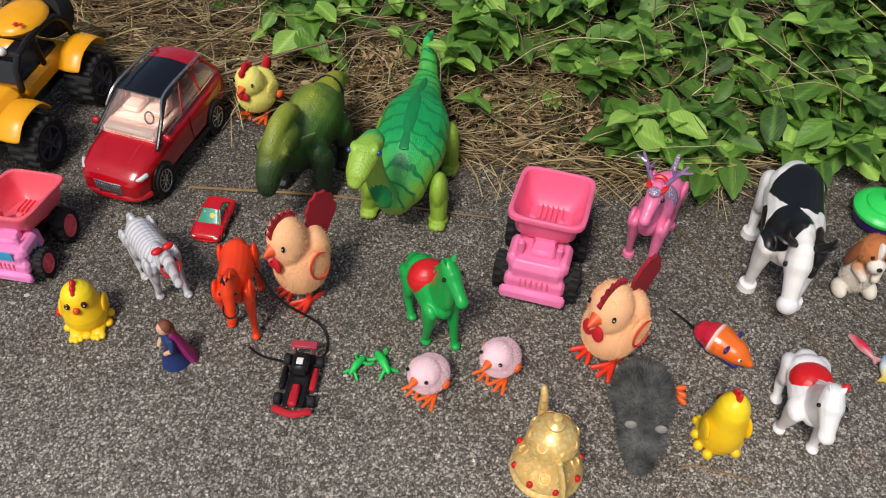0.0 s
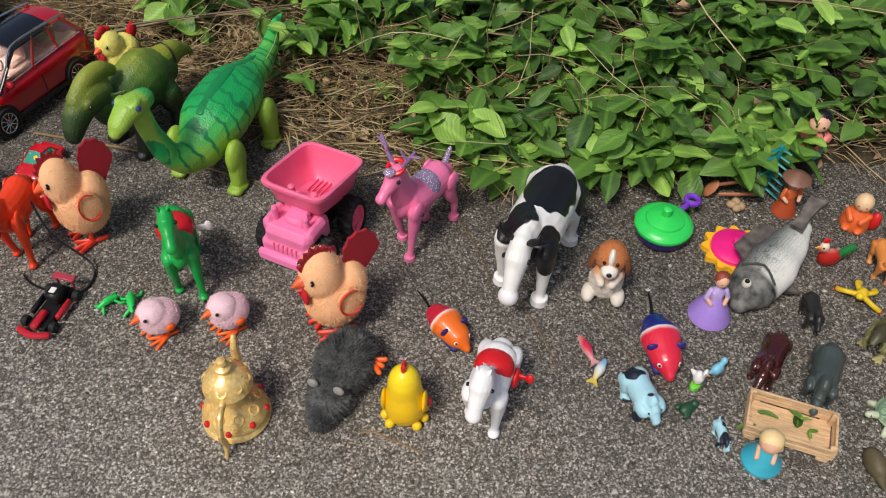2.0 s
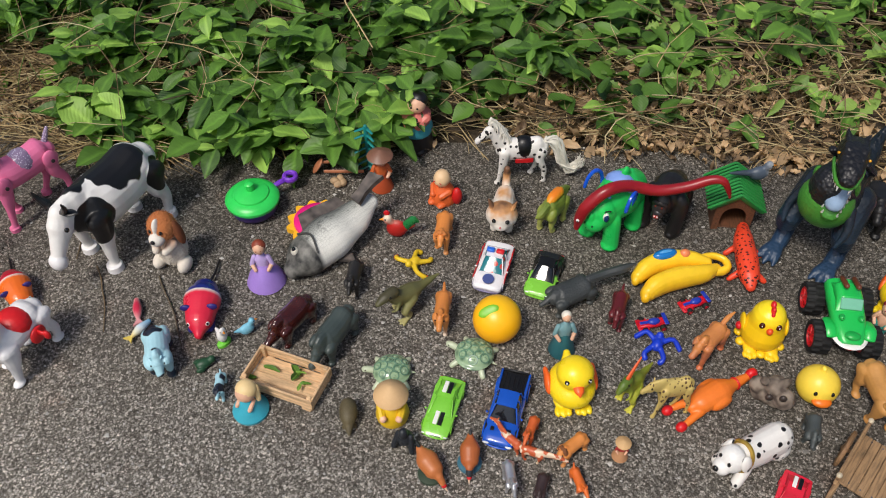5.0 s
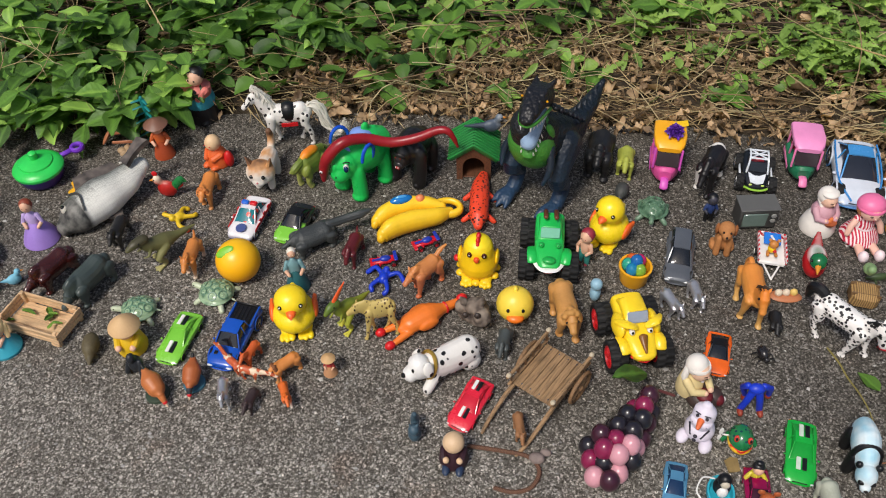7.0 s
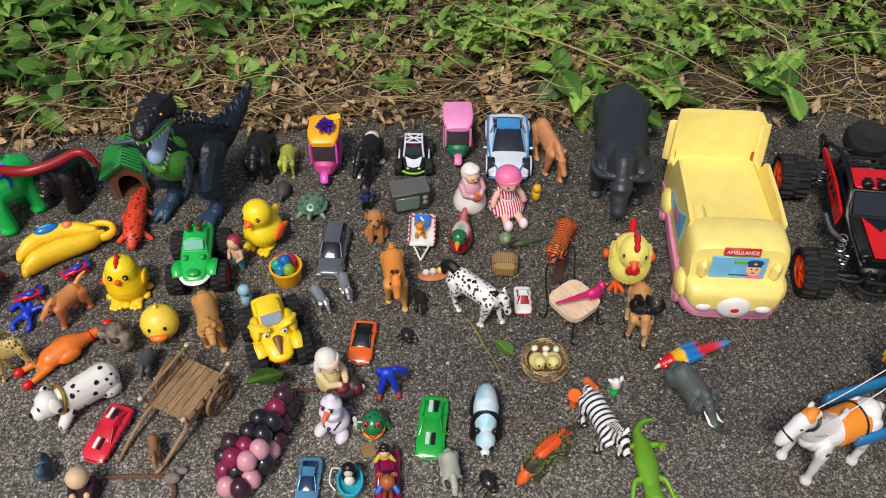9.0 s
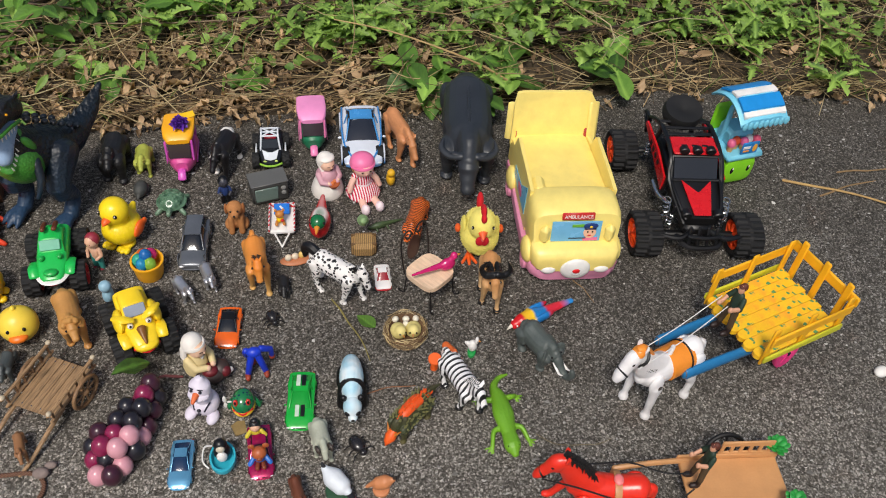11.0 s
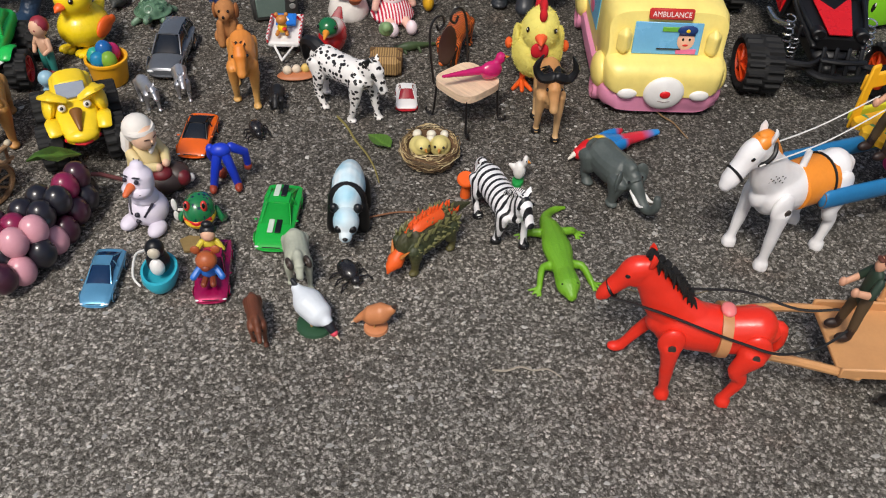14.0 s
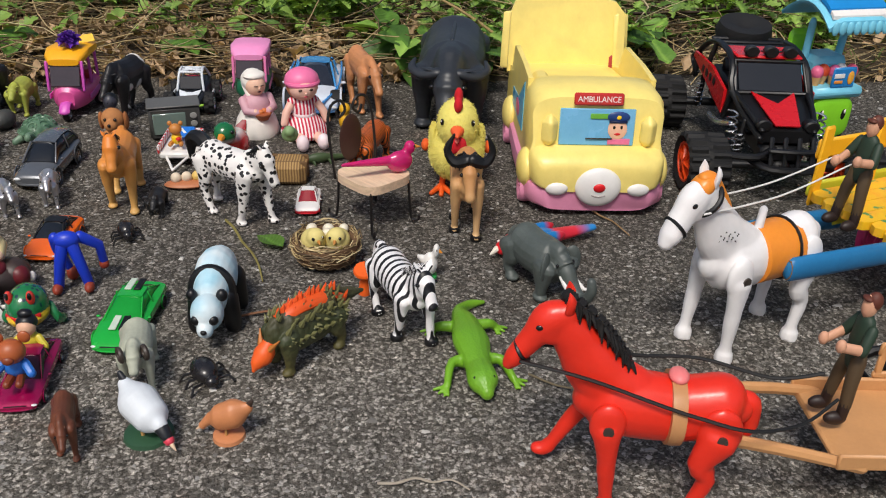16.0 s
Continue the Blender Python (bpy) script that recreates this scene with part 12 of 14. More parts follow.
part("string", Geo().tube([(-0.006, -0.01, 0.03), (-0.012, -0.02, 0.02), (-0.004, -0.024, 0.006), (0.004, -0.018, 0.002)], 0.001, 6, sub=5), WHITE, ob, "white loop of string")
car("toy_car", 1.415, 0.353, -88, "magenta metallic toy convertible", 0.068, 0.03, 0.017, paint((170, 18, 84), 0.2, metal=0.4, coat=0.6), "sport", paint((60, 20, 40), 0.15), CHROME)
figure("toy_bear", 1.416, 0.338, -90, "small toy bear in a blue coat on the magenta car", [paint((176, 92, 50)), paint((40, 110, 200)), paint((130, 60, 34))],
       [(1, "b", (0, 0, 0.009), (0.0065, 0.008, 0.0075)), (0, "b", (0.002, 0, 0.021), (0.0085, 0.0092, 0.008)), (0, "b", (-0.002, 0.0085, 0.029), (0.002, 0.0042, 0.0042)), (0, "b", (-0.002, -0.0085, 0.029), (0.002, 0.0042, 0.0042)), (2, "b", (0.0095, 0, 0.019), (0.003, 0.004, 0.003)), (1, "t", [(0.002, 0.007, 0.012), (0.008, 0.012, 0.008)], 0.003, 8), (1, "t", [(0.002, -0.007, 0.012), (0.008, -0.012, 0.008)], 0.003, 8), (2, "t", [(0.004, 0.003, 0.003), (0.011, 0.004, 0.002)], 0.0028, 8), (2, "t", [(0.004, -0.003, 0.003), (0.011, -0.004, 0.002)], 0.0028, 8)], "toy bear", z=0.015)
figure("small_doll", 1.412, 0.372, -90, "small doll in a yellow top with black hair", [SKIN, paint((20, 20, 24), 0.4), paint((214, 196, 60)), paint((40, 60, 150))],
       [(2, "b", (0, 0, 0.01), (0.0062, 0.0075, 0.009)), (3, "b", (0.003, 0, 0.006), (0.005, 0.006, 0.005)), (0, "b", (0.002, 0, 0.023), (0.0068, 0.007, 0.0068)), (1, "b", (-0.001, 0, 0.0255), (0.0074, 0.0078, 0.0066)), (1, "b", (-0.001, 0, 0.033), (0.004, 0.0055, 0.0035)), (2, "t", [(0.002, 0.007, 0.014), (0.006, 0.012, 0.008)], 0.0028, 8), (2, "t", [(0.002, -0.007, 0.014), (0.006, -0.012, 0.008)], 0.0028, 8)], z=0.008)
solo("paper_scrap", Geo().slab([(-0.008, -0.009), (0.007, -0.008), (0.009, 0.008), (0.0, 0.01), (-0.009, 0.006)], 0.001, 0.003, rot(8, 14)), paint((156, 132, 84), 0.7, var=0.3), 1.394, 0.386, 20, "scrap of tan card beside the toys", "card")

# panda
ob = thing("toy_panda", 1.513, 0.407, -94, "pale blue and black plastic toy panda", "toy panda")
PB = patched((228, 240, 244), (166, 212, 230), 55, 0.5, 0.45, 0.18)
g = Geo().tube([(-0.03, 0, 0.03), (-0.01, 0, 0.034), (0.012, 0, 0.031)], [(0.015, 0.018), (0.018, 0.021), (0.015, 0.017)], 18, sub=3)
part("body", g, PB, ob, "", 0.0012, 3)
part("head", Geo().ball((0.031, 0, 0.0265), (0.0145, 0.0138, 0.0135)).ball((0.0435, 0, 0.0195), (0.0062, 0.007, 0.006)), PB, ob, "", 0.0011, 3)
part("shoulder_band", Geo().torus((0.008, 0, 0.031), 0.0165, 0.0042, rot(0, 82), 24, 8), BLACK, ob)
for sx in (0.008, -0.026):
    for s in (-1, 1):
        part("leg", Geo().tube([(sx, s * 0.013, 0.026), (sx + 0.003, s * 0.0155, 0.006)], [0.0082, 0.0075], 12), BLACK, ob)
for s in (-1, 1):
    part("ear", Geo().ball((0.026, s * 0.0122, 0.0375), (0.0042, 0.0048, 0.0046), 10, 8), BLACK, ob)
    part("eye_patch", Geo().ball((0.0418, s * 0.0068, 0.0262), (0.0034, 0.0046, 0.0036), 12, 8), BLACK, ob)
part("nose", Geo().ball((0.0492, 0, 0.0205), (0.0018, 0.0028, 0.0018), 8, 6), BLACK, ob)


# nest with chicks
def nest(x, y):
    ob = thing("toy_nest", x, y, -85, "twig nest holding two yellow chicks and small eggs", "nest")
    rg = random.Random(5)
    part("bowl", Geo().lathe([(0.016, 0), (0.024, 0.006), (0.0275, 0.016), (0.0265, 0.02), (0.022, 0.019), (0.017, 0.012), (0.001, 0.009)], 26), paint((112, 84, 58), 0.9, var=0.4), ob)
    g = Geo()
    for i in range(420):
        a, r, z = rg.uniform(0, 6.28), rg.gauss(0.0255, 0.0017), rg.uniform(0.004, 0.0215)
        r *= 0.72 + 0.28 * min(1, z / 0.014)
        span = rg.uniform(0.4, 1.1)
        pts = [(r * math.cos(a + span * t) * rg.uniform(0.97, 1.04), r * math.sin(a + span * t) * rg.uniform(0.97, 1.04), z + rg.gauss(0, 0.0014)) for t in (0, 0.35, 0.7, 1)]
        g.tube(pts, rg.uniform(0.0003, 0.0006), 4, flat=True)
    t = part("woven_grass", g, STRAW, ob, "woven dry grass twigs")
    t["kind"] = "stuff"
    for s, yw in ((-1, -70), (1, -100)):
        c = thing("nest_chick", x + s * 0.0085, y - 0.003, yw, "tiny yellow toy chick in the nest", "toy chick", "nest chicks", 0.011)
        part("body", Geo().ball((0, 0, 0.008), (0.0105, 0.0092, 0.0085)).ball((0.005, 0, 0.013), 0.0068), paint((222, 206, 130), 0.6), c, "", 0.0009, 2)
        for q in (-1, 1):
            part("eye", Geo().ball((0.0105, q * 0.0035, 0.0145), 0.0012, 8, 6), EYE, c)
        part("beak", Geo().tube([(0.0115, 0, 0.0125), (0.0145, 0, 0.0115)], [0.0014, 0.0004], 6), paint((190, 130, 60)), c)
    for k, (dx, dy) in enumerate(((0.002, 0.011), (-0.01, 0.012), (0.013, 0.01), (0.001, 0.004))):
        solo("egg", Geo().ball((0, 0, 0), (0.0042, 0.0036, 0.0036), 12, 8), paint((232, 224, 204), 0.5), x + dx, y + dy, k * 40, "tiny cream egg in the nest", "egg", "eggs in the nest", z=0.021)


nest(1.581, 0.481)
lf = new("fallen_leaf", BROAD[6])
lf.matrix_basis = pose(1.548, 0.497, 0.004, 8, -6, 130) @ Matrix.Diagonal((0.55, 0.6, 0.6, 1))
tagged(lf, "small green leaf fallen on the asphalt", "leaf")


# wire chair with wooden seat
def wire_chair(x, y, yaw):
    ob = thing("doll_chair", x, y, yaw, "doll chair of black wire with a round wooden seat", "doll chair")
    W_ = paint((24, 20, 20), 0.45)
    seat = [(0.0245 * math.copysign(abs(math.cos(t)) ** 0.5, math.cos(t)), 0.0245 * math.copysign(abs(math.sin(t)) ** 0.5, math.sin(t))) for t in (2 * math.pi * i / 40 for i in range(40))]
    part("seat", Geo().slab(seat, 0.036, 0.043), wooden((240, 208, 176), 10, 0, 0.5, 0.85), ob)
    for sx in (1, -1):
        for s in (-1, 1):
            g = Geo().tube([(sx * 0.02, s * 0.02, 0.037), (sx * 0.022, s * 0.021, 0.008), (sx * 0.024, s * 0.022, 0.003), (sx * 0.029, s * 0.024, 0.0045), (sx * 0.029, s * 0.024, 0.008)], 0.0011, 6, sub=3)
            part("leg", g, W_, ob)
    for s in (-1, 1):
        part("back_post", Geo().tube([(-0.022, s * 0.022, 0.037), (-0.028, s * 0.023, 0.078), (-0.03, s * 0.018, 0.094), (-0.03, s * 0.008, 0.096), (-0.03, s * 0.004, 0.088), (-0.03, s * 0.01, 0.083), (-0.03, s * 0.013, 0.088)], 0.0012, 7, sub=4), W_, ob)
    part("back_panel", Geo().ball((-0.0285, 0, 0.064), (0.0018, 0.0115, 0.02), 22, 12), paint((62, 34, 26), 0.55), ob, "oval dark back panel")


wire_chair(1.618, 0.543, -52)
o = tiny_bird(1.638, 0.543, 20, "clear pink glittering toy bird on the chair", paint((236, 40, 130), 0.12, trans=0.4, coat=0.6), 0.026, None, 1.2)
o.location.z = 0.0417
TIG = striped((226, 110, 40), (30, 20, 16), 120, 0.6, 'X', 2.5)
h, *_ = beast("toy_tiger", 1.618, 0.648, -112, "orange toy tiger with black stripes", "toy tiger", 0.04, 1.45, 0.5, TIG, (0.18, 0.02), (0.24, 0.17, 30), 0.1, 0.28, TAIL_DOWN, (0.08, 0.9, 0.9))
solo("toy_chick", Geo().ball((0, 0, 0.008), (0.007, 0.005, 0.008)).ball((0.003, 0, 0.018), 0.0045), paint((228, 176, 36), 0.5), 1.598, 0.741, -90, "tiny yellow plastic chick", "toy chick", vox=0.0008)
rooster(1.69, 0.6, -98, 5, (240, 228, 122), (206, 24, 36), (236, 96, 30), 0.72, "fluffy yellow toy hen with red felt comb", "fluffy_chick", "yellow chicks", False)
WILD = graded([(0, (206, 168, 120)), (0.6, (206, 162, 110)), (1, (196, 136, 80))], 2, 0, 0.055, 0.3, 0.6)
h, poll, nose, d, ht = beast("toy_gnu", 1.689, 0.532, -97, "tan toy wildebeest with curved black horns", "toy wildebeest", 0.054, 0.9, 0.42, WILD, (0.14, 0.16), (0.36, 0.14, 58), 0.07, 0.27, TAIL_DOWN, (0.1, 1.0, 0.2), hoof=BLACK, turn=6)
for s in (-1, 1):
    part("horn", Geo().tube([poll + Vector((0, s * 0.002, 0.006)), poll + Vector((-0.002, s * 0.011, 0.004)), poll + Vector((-0.003, s * 0.0165, 0.012)), poll + Vector((-0.002, s * 0.012, 0.023))], [0.0046, 0.004, 0.003, 0.0009], 8, sub=3), BLACK, h)
mane(h, poll + Vector((-0.004, 0, 0.004)), poll - Vector((0.024, 0, 0.002)), BLACK, 0.009, 0.006)

# buffalo
BUF = paint((46, 50, 56), 0.42, var=0.25)
h, poll, nose, d, ht = beast("toy_buffalo", 1.712, 0.803, -100, "large dark grey rubber toy buffalo with wide horns", "toy buffalo", 0.108, 1.45, 0.62, BUF, (0.3, -0.06), (0.4, 0.17, 58), 0.09, 0.34, None, (0.12, 1.2, 0.1), 0.03)
for s in (-1, 1):
    part("horn", Geo().tube([poll + Vector((0.0, s * 0.01, 0.008)), poll + Vector((-0.004, s * 0.024, 0.003)), poll + Vector((-0.014, s * 0.035, 0.007)), poll + Vector((-0.025, s * 0.033, 0.014))], [0.0062, 0.0055, 0.0042, 0.0016], 10, sub=3), BUF, h)
part("spine_ridge", Geo().tube([(-0.055, 0, 0.1035), (0, 0, 0.1035), (0.04, 0, 0.105)], (0.0022, 0.003), 8, sub=3), BUF, h)
for px in (-0.02, -0.035, 0.01):
    part("sound_hole", Geo().lathe([(0.0014, 0), (0.0014, 0.0012)], 8, None, (px, 0.012, 0.1)), BLACK, h)


# ambulance
def ambulance(x, y, yaw):
    ob = thing("toy_ambulance", x, y, yaw, "large pale yellow toy ambulance with open roof and raised tailboard", "toy ambulance")
    Y = paint((248, 226, 130), 0.36)
    PK_ = paint((226, 146, 178), 0.38)
    part("base", Geo().rings([section(u, w, 0.006, z, 24, 5) for u, w, z in ((-0.112, 0.056, 0.028), (-0.106, 0.064, 0.032), (0.0, 0.067, 0.032), (0.085, 0.067, 0.032), (0.1, 0.062, 0.03), (0.108, 0.05, 0.026))]), PK_, ob, "pink base skirt")
    front = [section(u, w, 0.024, z, 28, 5.5) for u, w, z in ((0.03, 0.062, 0.098), (0.04, 0.0635, 0.103), (0.072, 0.0635, 0.102), (0.08, 0.062, 0.097), (0.086, 0.0605, 0.07), (0.088, 0.0635, 0.058), (0.1, 0.062, 0.056), (0.108, 0.056, 0.05), (0.11, 0.05, 0.045))]
    part("cab_front", Geo().rings(front), Y, ob)
    part("floor", Geo().box((-0.045, 0, 0.038), (0.14, 0.118, 0.022), 0.006), Y, ob)
    for s in (-1, 1):
        M = Matrix(((1, 0, 0, 0), (0, 0, 1, 0), (0, 1, 0, 0), (0, 0, 0, 1)))
        part("side_panel", Geo().slab([(0.04, 0.03), (0.04, 0.1), (0.0, 0.1015), (-0.055, 0.1), (-0.066, 0.1), (-0.07, 0.097), (-0.082, 0.074), (-0.11, 0.068), (-0.11, 0.03)], 0.0595 * s - 0.0025, 0.0595 * s + 0.0025, M), Y, ob)
        st = part("side_sticker", Geo().slab([(0.026, 0.046), (0.026, 0.092), (-0.01, 0.066), (-0.055, 0.062), (-0.055, 0.046)], s * 0.0625 - 0.0004, s * 0.0625 + 0.0004, M), paint((110, 190, 226), 0.3), ob, "blue picture sticker")
        part("sticker_shape", Geo().ball((-0.012, s * 0.063, 0.056), (0.014, 0.0008, 0.008), 12, 8), paint((232, 110, 150), 0.35), st)
        for px in (0.076, -0.062):
            part("wheel_arch", Geo().ball((px, s * 0.0635, 0.032), (0.019, 0.009, 0.017), 20, 12), Y, ob)
            wheel(ob, (px, s * 0.0625, 0.0135), 0.0135, 0.013, paint((226, 146, 178), 0.38), 0, 5, paint((226, 146, 178), 0.38))
        part("headlight", Geo().ball((0.1085, s * 0.038, 0.0265), (0.0045, 0.011, 0.0062), 16, 10), WHITE, ob, "oval white headlight")
        part("windscreen_post", Geo().box((0.0875, s * 0.046, 0.07), (0.014, 0.015, 0.028), 0.006), Y, ob, "", 0.0014, 5)
        part("hinge", Geo().box((-0.113, s * 0.058, 0.07), (0.008, 0.01, 0.016), 0.002), paint((176, 60, 60), 0.4), ob, "red hinge")
    part("nose_disc", Geo().ball((0.1105, 0, 0.029), (0.006, 0.0215, 0.0175), 24, 14), WHITE, ob)
    part("nose", Geo().ball((0.116, 0, 0.0305), (0.002, 0.0058, 0.004), 12, 8), RED, ob)
    part("smile", Geo().tube([(0.1158, -0.006, 0.0235), (0.1162, 0, 0.0225), (0.1158, 0.006, 0.0235)], 0.0006, 6, sub=3), paint((170, 160, 156), 0.5), ob)
    scr = part("windscreen_sticker", Geo().box((0.0868, -0.002, 0.0735), (0.0016, 0.07, 0.031), 0.0006, rot(0, -8)), paint((120, 186, 226), 0.25), ob, "blue windscreen picture with a driver")
    part("sticker_driver", Geo().ball((0.0882, 0.017, 0.0725), (0.001, 0.0092, 0.0092), 14, 10, rot(0, -8)), paint((240, 190, 160), 0.4), scr)
    part("sticker_cap", Geo().ball((0.0874, 0.017, 0.0828), (0.0014, 0.0108, 0.0046), 14, 8, rot(0, -8)), paint((30, 60, 120), 0.35), scr)
    part("sticker_coat", Geo().box((0.0894, 0.019, 0.0618), (0.0012, 0.021, 0.0052), 0.0005, rot(0, -8)), paint((232, 120, 160), 0.35), scr)
    part("sticker_mirror", Geo().box((0.087, 0.0, 0.083), (0.0012, 0.018, 0.0045), 0.0005, rot(0, -8)), paint((110, 180, 60), 0.4), scr)
    part("sticker_brim", Geo().box((0.0886, 0.017, 0.0788), (0.001, 0.017, 0.0022), 0.0004, rot(0, -8)), paint((16, 30, 70), 0.35), scr)
    part("sticker_badge", Geo().ball((0.0892, 0.017, 0.0828), (0.0006, 0.0022, 0.0018), 8, 6), YELLOW, scr)
    part("sticker_mouth", Geo().ball((0.0896, 0.017, 0.0684), (0.0006, 0.003, 0.0012), 8, 6), RED, scr)
    part("sticker_wheel", Geo().tube([(0.0902, -0.012, 0.0645), (0.0902, 0.012, 0.0645)], 0.0006, 6), BLACK, scr)
    for s in (-1, 1):
        part("sticker_eye", Geo().ball((0.0892, 0.017 + s * 0.0034, 0.0742), (0.0006, 0.0012, 0.0016), 8, 6), EYE, scr)
    U = []
    for px, k in ((-0.0025, 1.0), (0.0025, 1.0)):
        U.append([Vector((px - 0.2 * (q[1] - 0.06) + (0.016 if abs(q[0]) > 0.06 else 0), q[0], q[1])) for q in [(-0.066, 0.064), (-0.064, 0.122), (-0.057, 0.13), (-0.048, 0.132), (0.048, 0.132), (0.057, 0.13), (0.064, 0.122), (0.066, 0.064), (0.056, 0.062), (-0.056, 0.062)]])
    part("tailboard", Geo().at(Matrix.Translation((-0.113, 0, 0))).rings(U), Y, ob, "tall yellow tailboard with folded edges", sharp=30)
    for s in (-1, 1):
        part("tailboard_edge", Geo().tube([(-0.108, s * 0.0645, 0.066), (-0.119, s * 0.0625, 0.118)], (0.0085, 0.0022), 10), Y, ob)
    top = [(0.034, 0.085), (0.02, 0.083), (0.0, 0.081), (-0.03, 0.0785), (-0.06, 0.0755), (-0.09, 0.072), (-0.116, 0.069)]
    part("slide", Geo().rings([[Vector((px, k * 0.0565, z - 0.004 * k ** 6)) for k in (-1, -0.9, -0.6, 0, 0.6, 0.9, 1)] + [Vector((px, k * 0.0565, 0.046)) for k in (1, -1)] for px, z in top]), Y, ob, "smooth raised slide behind the cab", sharp=50)
    part("slide_step", Geo().box((0.02, -0.046, 0.088), (0.034, 0.02, 0.02), 0.006), Y, ob, "", 0.0015, 3)
    sign = part("sign", Geo().box((0.0835, -0.002, 0.0965), (0.003, 0.046, 0.0105), 0.0014, rot(0, -16)), paint((196, 44, 40), 0.35), ob, "red sign with white lettering")
    cu = bpy.data.curves.new("lettering", 'FONT')
    cu.body, cu.size, cu.align_x, cu.align_y, cu.extrude = "AMBULANCE", 0.0068, 'CENTER', 'CENTER', 0.0002
    tx = new("lettering", cu)
    tx.data.materials.append(WHITE)
    tx.parent = sign
    tx.matrix_basis = Matrix.Translation((0.0853, -0.002, 0.0968)) @ rot(0, -16) @ Matrix(((0, 0, 1, 0), (1, 0, 0, 0), (0, 1, 0, 0), (0, 0, 0, 1)))


ambulance(1.805, 0.641, -95)


# rock crawler
def crawler(x, y, yaw):
    ob = thing("toy_crawler", x, y, yaw, "large black and red toy rock crawler with orange rims", "toy truck")
    RD = paint((206, 24, 30), 0.28, coat=0.3)
    OR = paint((240, 80, 30), 0.36)
    part("chassis", Geo().box((0, 0, 0.05), (0.19, 0.04, 0.02), 0.005).box((0, 0, 0.062), (0.13, 0.054, 0.01), 0.003), BLACK, ob)
    for sx in (0.086, -0.086):
        part("axle", Geo().tube([(sx, -0.062, 0.034), (sx, 0.062, 0.034)], 0.0055, 10).ball((sx, 0, 0.034), (0.013, 0.011, 0.012)), BLACK, ob)
        for s in (-1, 1):
            wheel(ob, (sx, s * 0.068, 0.034), 0.034, 0.036, OR, 18, 6)
            sp = [(sx * 0.86 + 0.0036 * math.cos(t * 0.9), s * 0.034 + 0.0036 * math.sin(t * 0.9), 0.034 + 0.0009 * t) for t in range(36)]
            part("spring", Geo().tube(sp, 0.0009, 5), CHROME, ob)
            part("shock", Geo().tube([(sx * 0.86, s * 0.034, 0.034), (sx * 0.84, s * 0.032, 0.08)], 0.0024, 8), BLACK, ob)
    M = Matrix(((1, 0, 0, 0), (0, 0, 1, 0), (0, 1, 0, 0), (0, 0, 0, 1)))
    for s in (-1, 1):
        part("side_panel", Geo().slab([(0.03, 0.07), (0.03, 0.098), (-0.02, 0.108), (-0.085, 0.104), (-0.088, 0.096)], s * 0.041 - 0.0015, s * 0.041 + 0.0015, M), RD, ob, "red side panel with black marks")
        for k in range(4):
            part("panel_mark", Geo().box((-0.004 - k * 0.014, s * 0.0428, 0.095), (0.007, 0.0008, 0.009), 0.0003, rot(0, 12)), BLACK, ob)
        part("cage_bar", Geo().tube([(0.094, s * 0.024, 0.07), (0.035, s * 0.036, 0.098), (0.012, s * 0.034, 0.128), (-0.045, s * 0.034, 0.132), (-0.098, s * 0.034, 0.1), (-0.1, s * 0.034, 0.066)], 0.0032, 8, sub=3), BLACK, ob)
        part("cage_brace", Geo().tube([(-0.045, s * 0.034, 0.13), (-0.05, s * 0.04, 0.08)], 0.0028, 8), BLACK, ob)
        part("cage_brace", Geo().tube([(0.035, s * 0.037, 0.098), (0.03, s * 0.039, 0.066)], 0.0028, 8), BLACK, ob)
        part("exhaust_rib", Geo().tube([(0.05, s * 0.036, 0.066), (0.03, s * 0.042, 0.058), (0.0, s * 0.042, 0.054)], 0.0036, 8, sub=3), CHROME, ob)
        part("rear_hoop", Geo().tube([(-0.1, s * 0.032, 0.07), (-0.128, s * 0.03, 0.072), (-0.13, s * 0.03, 0.085), (-0.1, s * 0.032, 0.09)], 0.0026, 8, sub=3), BLACK, ob)
    part("bonnet", Geo().rings([section(u, w, a, b, 18, 4) for u, w, a, b in ((0.03, 0.037, 0.07, 0.098), (0.06, 0.032, 0.068, 0.09), (0.092, 0.024, 0.064, 0.078))]), BLACK, ob)
    part("bonnet_panel", Geo().slab([(-0.026, -0.02), (0.03, -0.011), (0.03, 0.011), (-0.026, 0.02), (-0.006, 0.0)], 0, 0.0016, pose(0.062, 0, 0.0915, 0, 18, 0)), RD, ob, "red bonnet panel")
    part("cab", Geo().box((-0.012, 0, 0.086), (0.08, 0.068, 0.03), 0.004), BLACK, ob)
    part("windscreen", Geo().box((0.0235, 0, 0.1125), (0.002, 0.06, 0.034), 0.0008, rot(0, -34)), GLASS, ob)
    part("windscreen_frame", Geo().tube([(0.034, -0.033, 0.098), (0.034, 0.033, 0.098), (0.0135, 0.032, 0.128), (0.0135, -0.032, 0.128), (0.034, -0.033, 0.098)], 0.0026, 8), BLACK, ob)
    part("roof", Geo().box((-0.004, 0, 0.1325), (0.036, 0.062, 0.004), 0.0015), RD, ob, "red roof panel")
    for k in range(3):
        part("roof_bar", Geo().tube([(-0.03 - 0.014 * k, -0.034, 0.131), (-0.03 - 0.014 * k, 0.034, 0.131)], 0.0026, 8), BLACK, ob)
